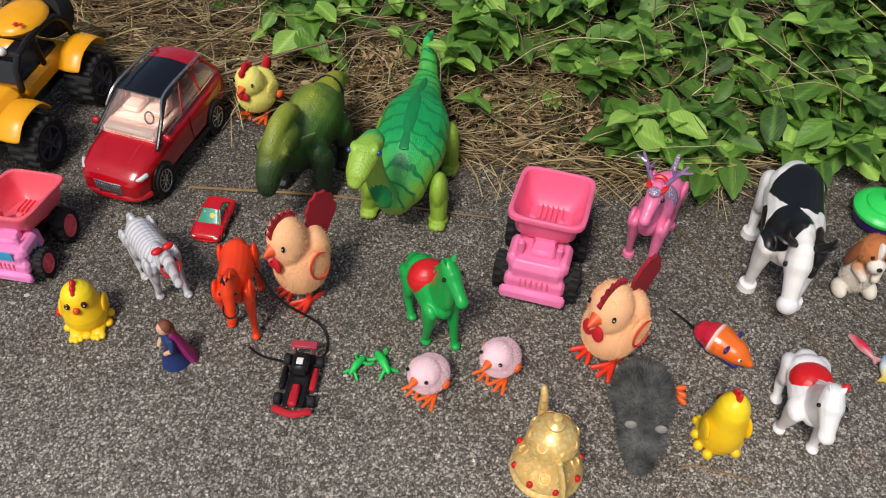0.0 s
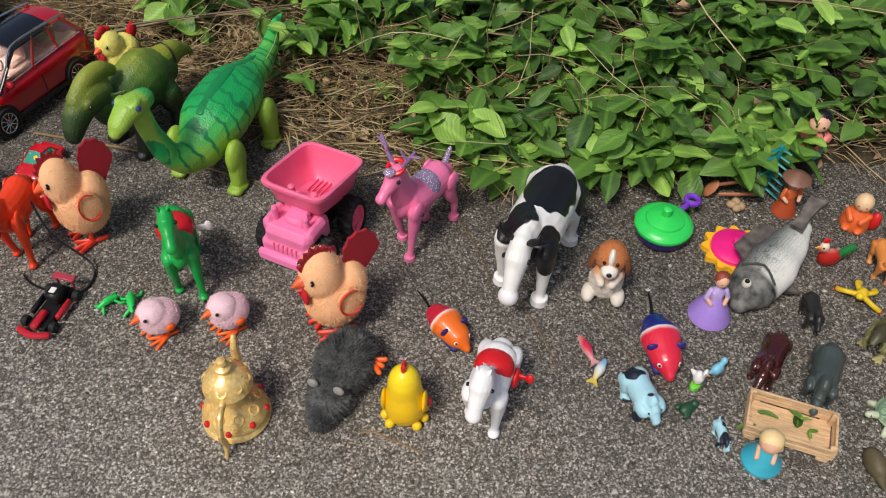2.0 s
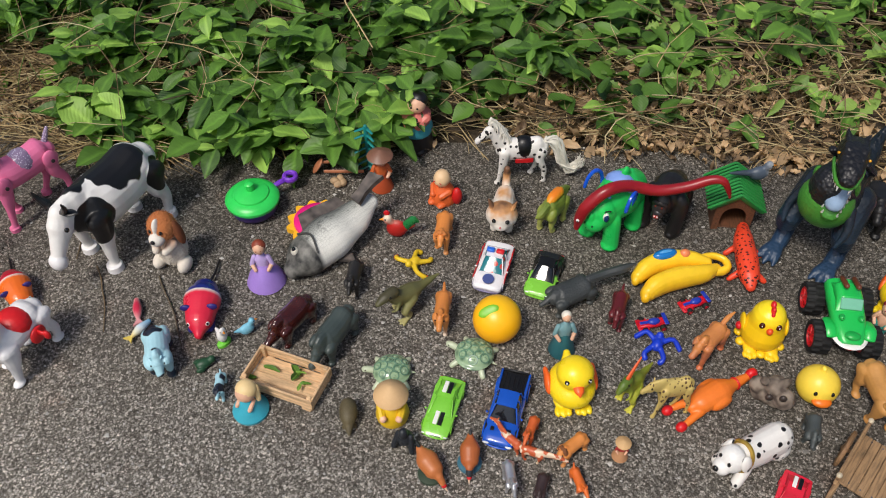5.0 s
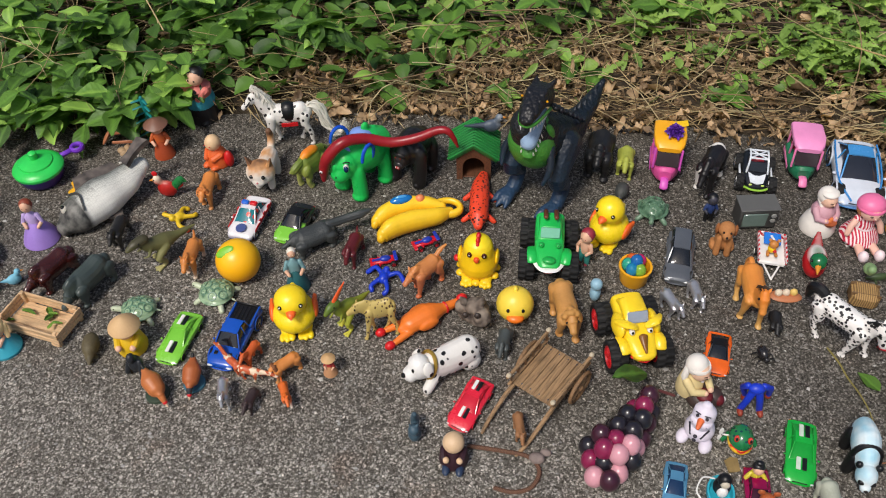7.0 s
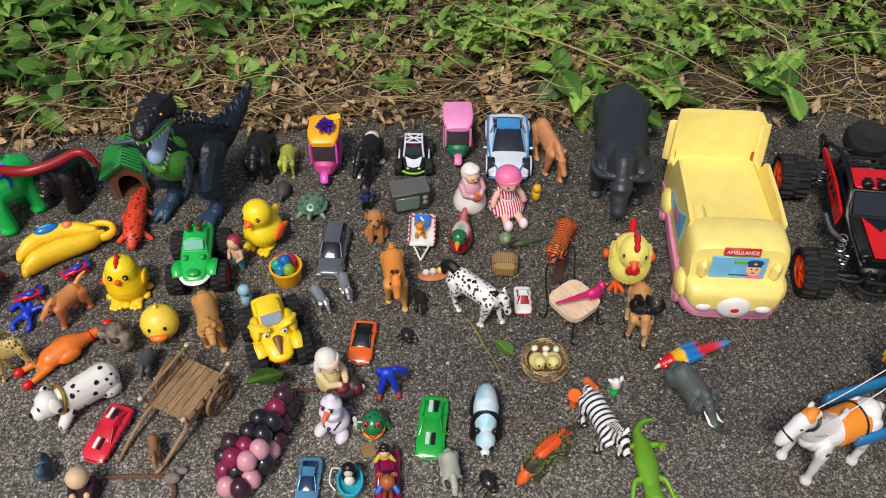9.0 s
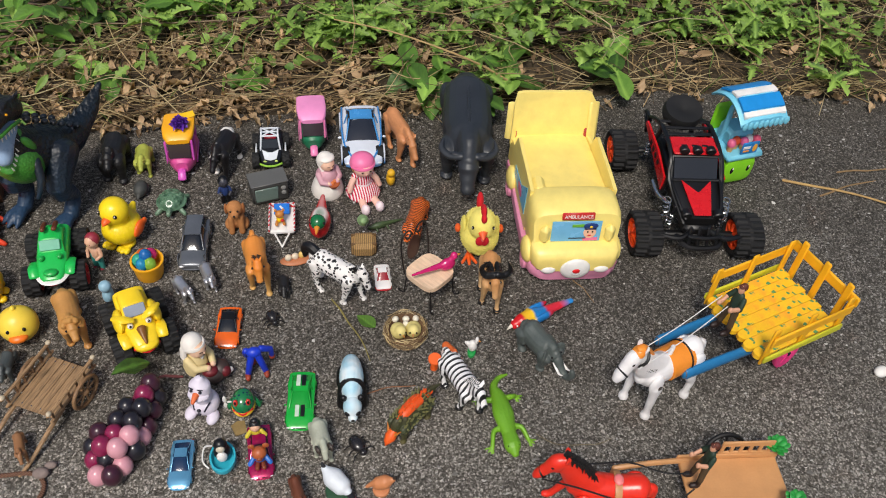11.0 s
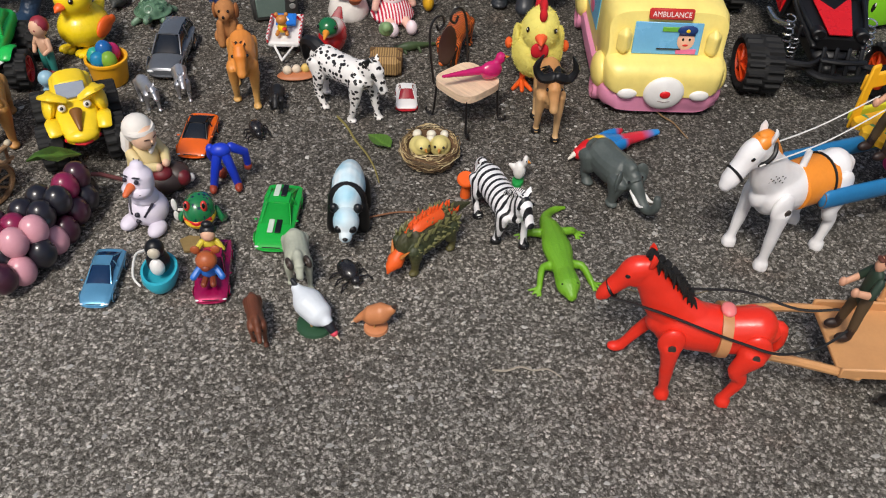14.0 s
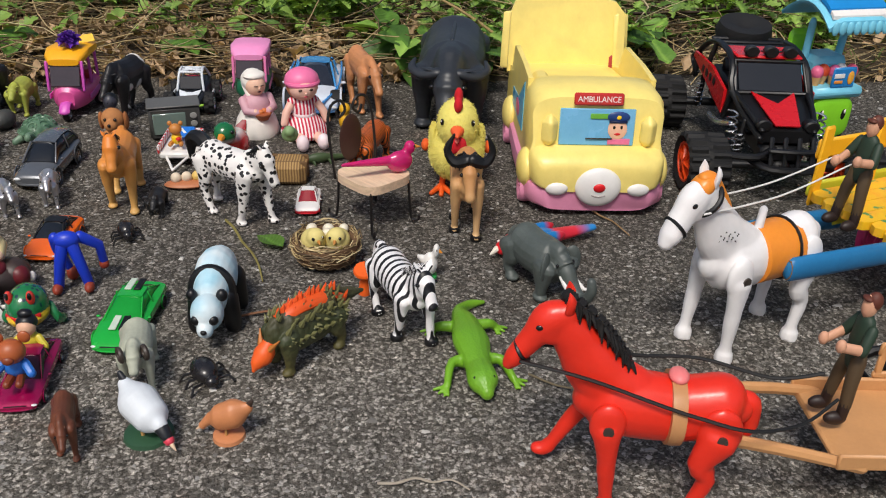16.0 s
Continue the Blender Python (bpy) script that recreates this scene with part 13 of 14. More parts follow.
    for s in (-1, 1):
        part("seat", Geo().box((-0.03, s * 0.016, 0.104), (0.016, 0.024, 0.03), 0.005), BLACK, ob)
        part("coil_over", Geo().tube([(0.07 + 0.0045 * math.cos(t * 0.9) - 0.0003 * t, s * 0.04 + 0.0045 * math.sin(t * 0.9), 0.05 + 0.0011 * t) for t in range(34)], 0.0011, 5), CHROME, ob)
        part("bonnet_edge", Geo().tube([(0.032, s * 0.034, 0.099), (0.064, s * 0.03, 0.091), (0.094, s * 0.023, 0.079)], 0.0024, 8, sub=3), BLACK, ob)
    for k in range(4):
        part("grille_bar", Geo().tube([(0.118, -0.018 + 0.012 * k, 0.046), (0.108, -0.018 + 0.012 * k, 0.076)], 0.0022, 7), BLACK, ob)
    for k in range(3):
        part("roof_mark", Geo().box((-0.002, -0.014 + 0.014 * k, 0.135), (0.004, 0.008, 0.001), 0.0003), BLACK, ob)
        part("roof_lamp", Geo().lathe([(0.006, -0.005), (0.0068, 0.003), (0.0055, 0.0045)], 14, rot(0, 90), (0.012, -0.018 + 0.018 * k, 0.1395)), BLACK, ob)
    for s in (-1, 1):
        part("front_lamp", Geo().lathe([(0.0062, -0.006), (0.0072, 0.004), (0.0058, 0.0055)], 14, rot(0, 90), (0.088, s * 0.021, 0.083)), BLACK, ob)
        part("bumper_bar", Geo().tube([(0.1, s * 0.012, 0.06), (0.112, s * 0.03, 0.056), (0.104, s * 0.056, 0.054)], 0.0038, 8, sub=3), BLACK, ob)
    part("bumper", Geo().tube([(0.102, -0.03, 0.048), (0.12, -0.018, 0.046), (0.12, 0.018, 0.046), (0.102, 0.03, 0.048)], 0.0042, 8, sub=3).tube([(0.116, -0.02, 0.066), (0.12, 0, 0.067), (0.116, 0.02, 0.066)], 0.003, 8, sub=3), BLACK, ob)
    part("spare_wheel", Geo().lathe([(0.012, -0.011), (0.026, -0.012), (0.0285, 0), (0.026, 0.012), (0.012, 0.011), (0.004, 0.006)], 26, rot(0, 14), (-0.075, 0, 0.135)), RUBBER, ob)
    part("engine", Geo().box((0.06, 0, 0.058), (0.05, 0.04, 0.018), 0.004), BLACK, ob)
    return ob


crawler(1.978, 0.66, -98)


# ice cream cart
def ice_cart(x, y, yaw):
    ob = thing("toy_food_cart", x, y, yaw, "green toy ice cream cart with a blue striped canopy", "toy cart")
    G_, B_ = paint((136, 214, 40), 0.34), paint((124, 206, 232), 0.34)
    part("body", Geo().rings([section(u, w, a, b, 24, 4) for u, w, a, b in ((-0.05, 0.036, 0.008, 0.04), (-0.046, 0.041, 0.005, 0.044), (0.0, 0.043, 0.004, 0.045), (0.034, 0.042, 0.004, 0.045), (0.044, 0.037, 0.006, 0.043), (0.047, 0.03, 0.01, 0.038))]), G_, ob)
    part("counter", Geo().box((0, 0, 0.049), (0.1, 0.09, 0.01), 0.004), B_, ob)
    part("seat_back", Geo().box((-0.05, -0.01, 0.07), (0.01, 0.05, 0.046), 0.005), G_, ob)
    for s in (-1, 1):
        e = part("eye", Geo().ball((0.0455, s * 0.0205, 0.028), (0.0022, 0.0062, 0.007), 14, 10), EYE, ob)
        part("eye_glint", Geo().ball((0.0475, s * 0.0205 + 0.0015, 0.031), (0.001, 0.0018, 0.002), 8, 6), WHITE, e)
        part("post", Geo().tube([(-0.01, s * 0.03, 0.052), (-0.006, s * 0.032, 0.104)], 0.0058, 10), B_, ob)
    part("display", Geo().box((-0.006, 0, 0.064), (0.05, 0.06, 0.026), 0.006), B_, ob)
    sg = part("sign", Geo().box((0.046, 0.004, 0.063), (0.004, 0.042, 0.019), 0.0018), paint((36, 130, 200), 0.3), ob, "blue sign with unreadable marks")
    part("sign_bar", Geo().box((0.0486, -0.006, 0.065), (0.0012, 0.018, 0.0042), 0.0004), WHITE, sg)
    part("sign_bar", Geo().box((0.0486, -0.006, 0.0595), (0.0012, 0.015, 0.0028), 0.0004), paint((240, 150, 60), 0.4), sg)
    part("sign_mark", Geo().ball((0.0486, 0.015, 0.063), (0.0012, 0.0058, 0.0062), 10, 8), paint((240, 170, 60), 0.4), sg)
    for i, c in enumerate(((236, 110, 150), (240, 90, 50), (236, 110, 160), (240, 240, 236), (232, 90, 120))):
        k = thing("toy_ice_cream", 0, 0, 0, "coloured toy ice cream on the cart counter", "toy ice cream", "toy ice creams")
        k.matrix_basis = pose(x, y, 0.0545, 0, 0, yaw) @ pose(0.019 - 0.004 * (i % 2), -0.02 + i * 0.0098, 0)
        part("scoop", Geo().ball((0, 0, 0.016), (0.006, 0.006, 0.007)), paint(c, 0.4), k)
        part("cone", Geo().lathe([(0.003, 0), (0.0052, 0.012)], 12), paint((222, 170, 110), 0.5), k)
    n = 9
    top = []
    for i in range(n):
        v = -1 + 2 * i / (n - 1)
        top.append((0.056 * v, 0.132 - 0.016 * v * v))
    g = Geo()
    out = [[Vector((px + 0.004, sy * 0.058, z - 0.006 * (abs(sy) > 0.9))) for sy in (-1, -0.6, -0.2, 0.2, 0.6, 1)] + [Vector((px + 0.004, sy * 0.056, z - 0.009)) for sy in (1, 0.6, 0.2, -0.2, -0.6, -1)] for px, z in top]
    part("canopy", g.rings(out), B_, ob, "pale blue canopy", sharp=60)
    DB = paint((30, 140, 214), 0.32)
    for v0, tint in ((-0.5, DB), (-0.01, WHITE), (0.48, DB), (0.84, WHITE)):
        rr = []
        for k in range(5):
            v = v0 + (0.25 if tint is DB else 0.16 if v0 < 0.5 else 0.07) * (k / 2 - 1)
            px, z = 0.056 * v, 0.132 - 0.016 * v * v
            rr.append([Vector((px + 0.004, q * 0.05, z + 0.0012)) for q in (-1, -0.5, 0, 0.5, 1)] + [Vector((px + 0.004, q * 0.05, z - 0.002)) for q in (1, 0.5, 0, -0.5, -1)])
        part("canopy_stripe", Geo().rings(rr), tint, ob, "deep blue stripe" if tint is DB else "white stripe", sharp=60)
    for i in range(9):
        part("canopy_scallop", Geo().ball((0.0655, -0.05 + 0.0125 * i, 0.1105), (0.003, 0.0066, 0.006), 10, 6), B_, ob)
    for sx in (0.026, -0.03):
        for s in (-1, 1):
            wheel(ob, (sx, s * 0.036, 0.01), 0.01, 0.01, G_)
    ob.scale = [v * k for v, k in zip(ob.scale, (0.78, 0.74, 0.98))]


ice_cart(2.071, 0.717, -82)


# parrot, elephant, zebra, lizard and others in front
ob = thing("toy_parrot", 1.74, 0.489, -160, "red, yellow and blue toy parrot lying down", "toy parrot")
PAR = graded([(0.0, (40, 130, 200)), (0.16, (214, 44, 60)), (0.38, (206, 40, 60)), (0.44, (30, 120, 190)), (0.62, (30, 120, 190)), (0.66, (244, 200, 40)), (0.78, (236, 180, 36)), (0.82, (216, 30, 40)), (1.0, (216, 30, 40))], 0, -0.05, 0.045, 0.05, 0.35)
part("body", Geo().tube([(-0.055, 0.002, 0.012), (-0.02, 0, 0.011), (0.008, 0, 0.012), (0.026, 0, 0.012), (0.038, 0, 0.01)], [(0.004, 0.003), (0.007, 0.006), (0.012, 0.011), (0.0105, 0.0105), 0.0068], 14, sub=4), PAR, ob, "", 0.0011, 2)
for s in (-1, 1):
    part("wing", Geo().ball((0.0, s * 0.0095, 0.014), (0.02, 0.0042, 0.007), 14, 8, rot(0, 6)), PAR, ob)
    part("eye", Geo().ball((0.039, s * 0.006, 0.0135), 0.0015, 8, 6), WHITE, ob)
part("beak", Geo().tube([(0.044, 0, 0.01), (0.05, 0, 0.006)], [0.003, 0.001], 8), paint((226, 220, 206)), ob)
ELE = paint((84, 92, 90), 0.5, var=0.3)
h, poll, nose, d, ht = beast("toy_elephant", 1.726, 0.438, -64, "grey toy elephant with white tusks", "toy elephant", 0.05, 1.15, 0.62, ELE, (0.16, -0.02), (0.2, 0.19, 45), 0.11, 0.36, TAIL_DOWN, None, 0.06)
part("trunk", Geo().tube([nose - d * 0.004, nose + Vector((0.008, 0, -0.01)), nose + Vector((0.018, 0, -0.012)), nose + Vector((0.025, 0, -0.002)), nose + Vector((0.024, 0, 0.007))], [0.0065, 0.0052, 0.0044, 0.0038, 0.0032], 10, sub=3), ELE, h)
for s in (-1, 1):
    part("ear", Geo().ball(poll + Vector((-0.005, s * 0.0125, -0.003)), (0.0028, 0.007, 0.0125), 14, 10, rot(0, 0, s * -28)), ELE, h)
    part("tusk", Geo().tube([nose + Vector((-0.002, s * 0.005, -0.002)), nose + Vector((0.01, s * 0.0065, -0.009)), nose + Vector((0.016, s * 0.0065, -0.006))], [0.0018, 0.0016, 0.0006], 8, sub=2), WHITE, h)
h, poll, nose, d, ht = beast("toy_zebra", 1.628, 0.399, -70, "black and white striped toy zebra", "toy zebra", 0.047, 1.1, 0.42, striped((240, 238, 238), (20, 20, 24), 66, 0.64, 'X', 2.2), (0.22, 0.34), (0.36, 0.13, 55), 0.066, 0.27, TAIL_HORSE, (0.15, 0.5, 1), hoof=BLACK)
mane(h, poll + Vector((0, 0, 0.005)), poll - Vector((0.015, 0, 0.006)), striped((236, 234, 234), (20, 20, 24), 150, 0.5, 'X', 0.0), 0.006, 0.0025)
ob = thing("toy_lizard", 1.669, 0.366, -88, "flat bright green rubber lizard with curled tail", "toy lizard")
LIZ = scaly([(0, (122, 176, 40)), (1, (104, 160, 40))], 2, 0, 0.02, 600, 0.4, 0.0004)
g = Geo().tube([(-0.055, 0.022, 0.003), (-0.05, 0.008, 0.004), (-0.036, -0.002, 0.0055), (-0.02, 0, 0.0075), (0.005, 0, 0.0085), (0.028, 0, 0.008), (0.036, 0, 0.0075)], [0.0015, 0.0034, 0.0056, (0.0105, 0.0068), (0.0145, 0.0082), (0.0105, 0.007), (0.0085, 0.0064)], 14, sub=4)
g.tube([(0.034, 0, 0.0075), (0.05, 0, 0.0085), (0.06, 0.001, 0.0065)], [(0.0098, 0.0068), (0.0112, 0.0074), (0.005, 0.0042)], 12, sub=3)
for sx, s, dx in ((0.024, 1, 0.018), (0.024, -1, 0.02), (-0.018, 1, -0.004), (-0.018, -1, -0.006)):
    e = (sx + dx, s * 0.024, 0.003)
    g.tube([(sx, s * 0.006, 0.006), (sx + dx * 0.1, s * 0.018, 0.007), e], [0.0044, 0.0034, 0.0028], 8, sub=3)
    for t in (-0.9, -0.3, 0.3, 0.9):
        g.tube([e, (e[0] + 0.008 * math.cos(t + s * 0.6), e[1] + s * 0.005 + 0.006 * math.sin(t), 0.0014)], [0.0016, 0.0011], 6)
part("body", g, LIZ, ob, "", 0.0009, 2)
for s in (-1, 1):
    part("eye", Geo().ball((0.0525, s * 0.0066, 0.012), 0.0014, 8, 6), EYE, ob)
KSP0 = paint((196, 120, 50), 0.5)
ANK = scaly([(0, (92, 84, 44)), (0.5, (62, 70, 44)), (0.9, (70, 60, 36)), (1.0, (120, 60, 30))], 2, 0, 0.05, 260, 0.55, 0.0012)
h, poll, nose, d, ht = beast("toy_dinosaur", 1.57, 0.367, -139, "dark green armoured toy dinosaur with orange back spikes", "toy dinosaur", 0.042, 1.45, 0.72, ANK, (0.2, -0.22), (0.22, 0.19, 30), 0.11, 0.38, ([(-0.35, 0, -0.1), (-0.7, 0.05, -0.15)], 0.12, 0.03), None, 0.04, group="small dinosaurs")
part("face", Geo().tube([nose - d * 0.008 + Vector((0, 0, 0.001)), nose, nose + d * 0.006, nose + d * 0.01 - Vector((0, 0, 0.002))], [(0.006, 0.006), (0.0085, 0.0068), (0.0055, 0.005), 0.0015], 12, sub=3), paint((236, 96, 30), 0.5), h, "orange face")
for s in (-1, 1):
    part("spike", Geo().tube([nose - d * 0.003 + Vector((0, s * 0.006, 0.004)), nose - d * 0.008 + Vector((0, s * 0.012, 0.008))], [0.0022, 0.0004], 6), KSP0, h)
rg = random.Random(9)
OSP = paint((232, 88, 30), 0.5)
KSP = paint((112, 112, 70), 0.5)
part("back_plate", Geo().tube([(0.024, 0, 0.034), (0.012, 0, 0.0385), (-0.008, 0, 0.0385), (-0.026, 0, 0.034), (-0.04, 0.0, 0.029)], [(0.004, 0.003), (0.0085, 0.0045), (0.0095, 0.005), (0.0075, 0.005), (0.003, 0.003)], 14, sub=4), OSP, h, "orange back")
PALE = paint((200, 206, 186), 0.6)
for i in range(14):
    q = -1 if i % 2 else 1
    part("spot", Geo().ball((0.022 - 0.0033 * i, q * (0.0138 - 0.0016 * (i % 3)), 0.027 + 0.003 * (i % 3)), (0.0013, 0.0013, 0.001), 8, 6), PALE, h)
for i in range(20):
    b = Vector((0.022 - 0.003 * i, rg.uniform(-0.0055, 0.0055), 0.0415 - 0.0007 * abs(i - 7)))
    part("spike", Geo().tube([b, b + Vector((-0.0015, b[1] * 0.3, 0.0042))], [0.0018, 0.0003], 6), OSP, h)
for i in range(11):
    px = 0.024 - i * 0.0052
    for q, m, zz in ((0.0, OSP, 0.044), (1, KSP, 0.036), (-1, KSP, 0.036)):
        b = Vector((px + rg.uniform(-0.002, 0.002), q * (0.0115 + rg.uniform(-0.002, 0.002)), zz - 0.0018 * abs(i - 5) * 0.5))
        part("spike", Geo().tube([b, b + Vector((-0.002, q * 0.0025, 0.0048))], [0.0024, 0.0004], 6), m, h)
for i in range(90):
    t, px = rg.uniform(-1.9, 1.9), rg.uniform(-0.03, 0.028)
    n = Vector((0, math.sin(t), math.cos(t)))
    b = Vector((px, 0, 0.0262)) + Vector((0, n.y * 0.0142, n.z * 0.0148))
    part("spike", Geo().tube([b, b + n * 0.0034 + Vector((-0.0012, 0, 0))], [0.0016, 0.0003], 5), KSP, h)
for i in range(8):
    for q in (-1, 1):
        b = Vector((0.022 - i * 0.006, q * 0.0148, 0.024))
        part("spike", Geo().tube([b, b + Vector((-0.001, q * 0.003, 0.002))], [0.0022, 0.0004], 6), KSP, h)
solo("toy_caterpillar", Geo().tube([(-0.014, 0, 0.0065), (0, 0.001, 0.007), (0.014, 0, 0.0065)], [0.005, 0.0065, 0.005], 10, sub=3).ball((0.012, 0.004, 0.012), 0.0022).ball((0.006, -0.004, 0.0125), 0.002).ball((0, 0.004, 0.0125), 0.002).ball((-0.006, -0.004, 0.012), 0.002), paint((226, 110, 50), 0.5), 1.629, 0.446, -72, "small orange toy caterpillar", "toy caterpillar", vox=0.0008, soft=1)
ob = thing("orange_peg", 1.607, 0.435, 0, "small orange plastic peg with a round head", "peg")
part("stem", Geo().tube([(0, 0, 0.001), (0, 0, 0.014)], [0.004, 0.0025], 10), ORANGE, ob)
part("head", Geo().lathe([(0.0062, 0), (0.0068, 0.0015), (0.0062, 0.003)], 16, rot(18), (0, 0, 0.0145)), ORANGE, ob)
h, *_ = beast("toy_sheep", 1.476, 0.353, -82, "pale grey-green toy ram with curled dark horns", "toy sheep", 0.042, 0.95, 0.5, paint((186, 190, 172), 0.6, var=0.3), (0.18, 0.08), (0.28, 0.15, 50), 0.075, 0.29, TAIL_SHORT, None)
for s in (-1, 1):
    part("horn", Geo().torus((0.0225, s * 0.0075, 0.0375), 0.0042, 0.0017, rot(90, 0, 20)), paint((60, 50, 44), 0.5), h)
h, *_ = beast("toy_bear", 1.45, 0.299, -78, "brown toy bear walking", "toy bear", 0.04, 1.05, 0.5, paint((112, 62, 40), 0.5, var=0.3), (0.2, -0.08), (0.28, 0.15, 35), 0.09, 0.3, TAIL_SHORT, (0.07, 0.8, 1))
car("small_toy_car", 1.566, 0.571, -92, "tiny white toy car with red sides", 0.034, 0.018, 0.013, graded([(0, (190, 24, 40)), (0.2, (196, 28, 44)), (0.28, (236, 232, 230)), (1, (238, 236, 234))], 2, 0.002, 0.013, 0.1), "stock", paint((150, 40, 50), 0.2), CHROME)


# big jointed horses that draw the carts
def cart_horse(x, y, yaw, label, H, mat, hair, swing, raised=None, face=1.0):
    """swing: how far each hoof stands ahead of its joint (near and far front, near and far hind). Returns the thing."""
    ob = thing("toy_horse", x, y, yaw, label, "toy horse", "cart horses")
    g = Geo()
    g.tube([(-0.5 * H, 0, 0.78 * H), (-0.4 * H, 0, 0.79 * H), (-0.12 * H, 0, 0.73 * H), (0.16 * H, 0, 0.74 * H), (0.36 * H, 0, 0.76 * H), (0.48 * H, 0, 0.78 * H)],
           [(0.1 * H, 0.12 * H), (0.185 * H, 0.215 * H), (0.19 * H, 0.225 * H), (0.195 * H, 0.235 * H), (0.18 * H, 0.23 * H), (0.11 * H, 0.15 * H)], 20, sub=4)
    g.tube([(0.26 * H, 0, 0.8 * H), (0.46 * H, 0, 0.98 * H), (0.62 * H, 0, 1.2 * H), (0.72 * H, 0, 1.36 * H)], [(0.15 * H, 0.24 * H), (0.125 * H, 0.2 * H), (0.1 * H, 0.15 * H), (0.082 * H, 0.11 * H)], 16, sub=4)
    g.tube([(0.68 * H, 0, 1.38 * H), (0.79 * H, 0, 1.32 * H), ((0.79 + 0.11 * face) * H, 0, (1.32 - 0.15 * face) * H), ((0.79 + 0.2 * face) * H, 0, (1.32 - 0.28 * face) * H), ((0.79 + 0.24 * face) * H, 0, (1.32 - 0.34 * face) * H)], [(0.08 * H, 0.085 * H), (0.1 * H, 0.125 * H), (0.072 * H / face, 0.085 * H / face), (0.07 * H / face, 0.068 * H / face), (0.054 * H / face, 0.048 * H / face)], 16, sub=4)
    for s in (-1, 1):
        g.ball((0.78 * H, s * 0.05 * H, 1.25 * H), (0.07 * H, 0.04 * H, 0.08 * H), 12, 8)
        g.ball((0.84 * H, s * 0.07 * H, 1.33 * H), (0.04 * H, 0.02 * H, 0.025 * H), 10, 8)
    part("body", g, mat, ob, "", 0.0013, 4)
    for s in (-1, 1):
        part("ear", Geo().tube([(0.68 * H, s * 0.06 * H, 1.42 * H), (0.675 * H, s * 0.075 * H, 1.5 * H), (0.69 * H, s * 0.07 * H, 1.555 * H)], [(0.035 * H, 0.022 * H), (0.034 * H, 0.02 * H), 0.006 * H], 10, sub=2), mat, ob)
        part("eye", Geo().ball((0.855 * H, s * 0.083 * H, 1.31 * H), (0.026 * H, 0.012 * H, 0.02 * H), 10, 8), EYE, ob)
        part("nostril", Geo().ball(((0.795 + 0.24 * face) * H, s * 0.035 * H, (1.32 - 0.31 * face) * H), 0.011 * H, 8, 6), paint((60, 20, 18), 0.5), ob)
    for k, (sx, sy) in enumerate(((1, 1), (1, -1), (-1, 1), (-1, -1))):
        jx, py, d = sx * 0.36 * H, sy * 0.2 * H, swing[k] * H
        q = Geo()
        if raised == k:
            q.ball((jx, sy * 0.185 * H, 0.7 * H), (0.12 * H, 0.055 * H, 0.15 * H), 16, 12)
            q.tube([(jx, py, 0.66 * H), (jx + 0.16 * H, py, 0.46 * H), (jx + 0.3 * H, py, 0.2 * H), (jx + 0.33 * H, py, 0.15 * H)], [(0.07 * H, 0.08 * H), (0.052 * H, 0.065 * H), 0.048 * H, 0.055 * H], 12, sub=3)
            q.ball((jx + 0.38 * H, py, 0.12 * H), (0.085 * H, 0.055 * H, 0.045 * H), 12, 8)
        elif sx > 0:
            q.ball((jx, sy * 0.185 * H, 0.7 * H), (0.125 * H, 0.06 * H, 0.16 * H), 16, 12)
            q.tube([(jx, py, 0.66 * H), (jx + d * 0.45, py, 0.42 * H), (jx + d * 0.5, py, 0.36 * H), (jx + d * 0.9, py, 0.14 * H), (jx + d, py, 0.07 * H)], [(0.075 * H, 0.1 * H), (0.06 * H, 0.066 * H), (0.06 * H, 0.066 * H), (0.046 * H, 0.048 * H), (0.062 * H, 0.06 * H)], 12, sub=3)
            q.lathe([(0.075 * H, 0.0), (0.068 * H, 0.07 * H), (0.05 * H, 0.09 * H)], 14, None, (jx + d, py, 0))
        else:
            q.ball((jx, sy * 0.175 * H, 0.7 * H), (0.15 * H, 0.065 * H, 0.19 * H), 16, 12)
            q.tube([(jx, py, 0.66 * H), (jx + d * 0.5 + 0.04 * H, py, 0.46 * H), (jx + d * 0.55 - 0.03 * H, py, 0.34 * H), (jx + d * 0.9, py, 0.13 * H), (jx + d, py, 0.07 * H)], [(0.08 * H, 0.13 * H), (0.066 * H, 0.085 * H), (0.055 * H, 0.062 * H), (0.046 * H, 0.048 * H), (0.06 * H, 0.06 * H)], 12, sub=3)
            q.lathe([(0.075 * H, 0.0), (0.068 * H, 0.07 * H), (0.05 * H, 0.09 * H)], 14, None, (jx + d, py, 0))
        lg = part("leg", q, mat, ob, "", 0.0012, 2)
        part("joint_screw", Geo().lathe([(0.036 * H, -0.0006), (0.036 * H, 0.0006), (0.016 * H, 0.0008)], 12, rot(90 if sy < 0 else -90), (jx, sy * 0.258 * H, 0.7 * H)), paint((92, 84, 78), 0.35, metal=0.6), lg)
    rg = random.Random(8)
    m = Geo()
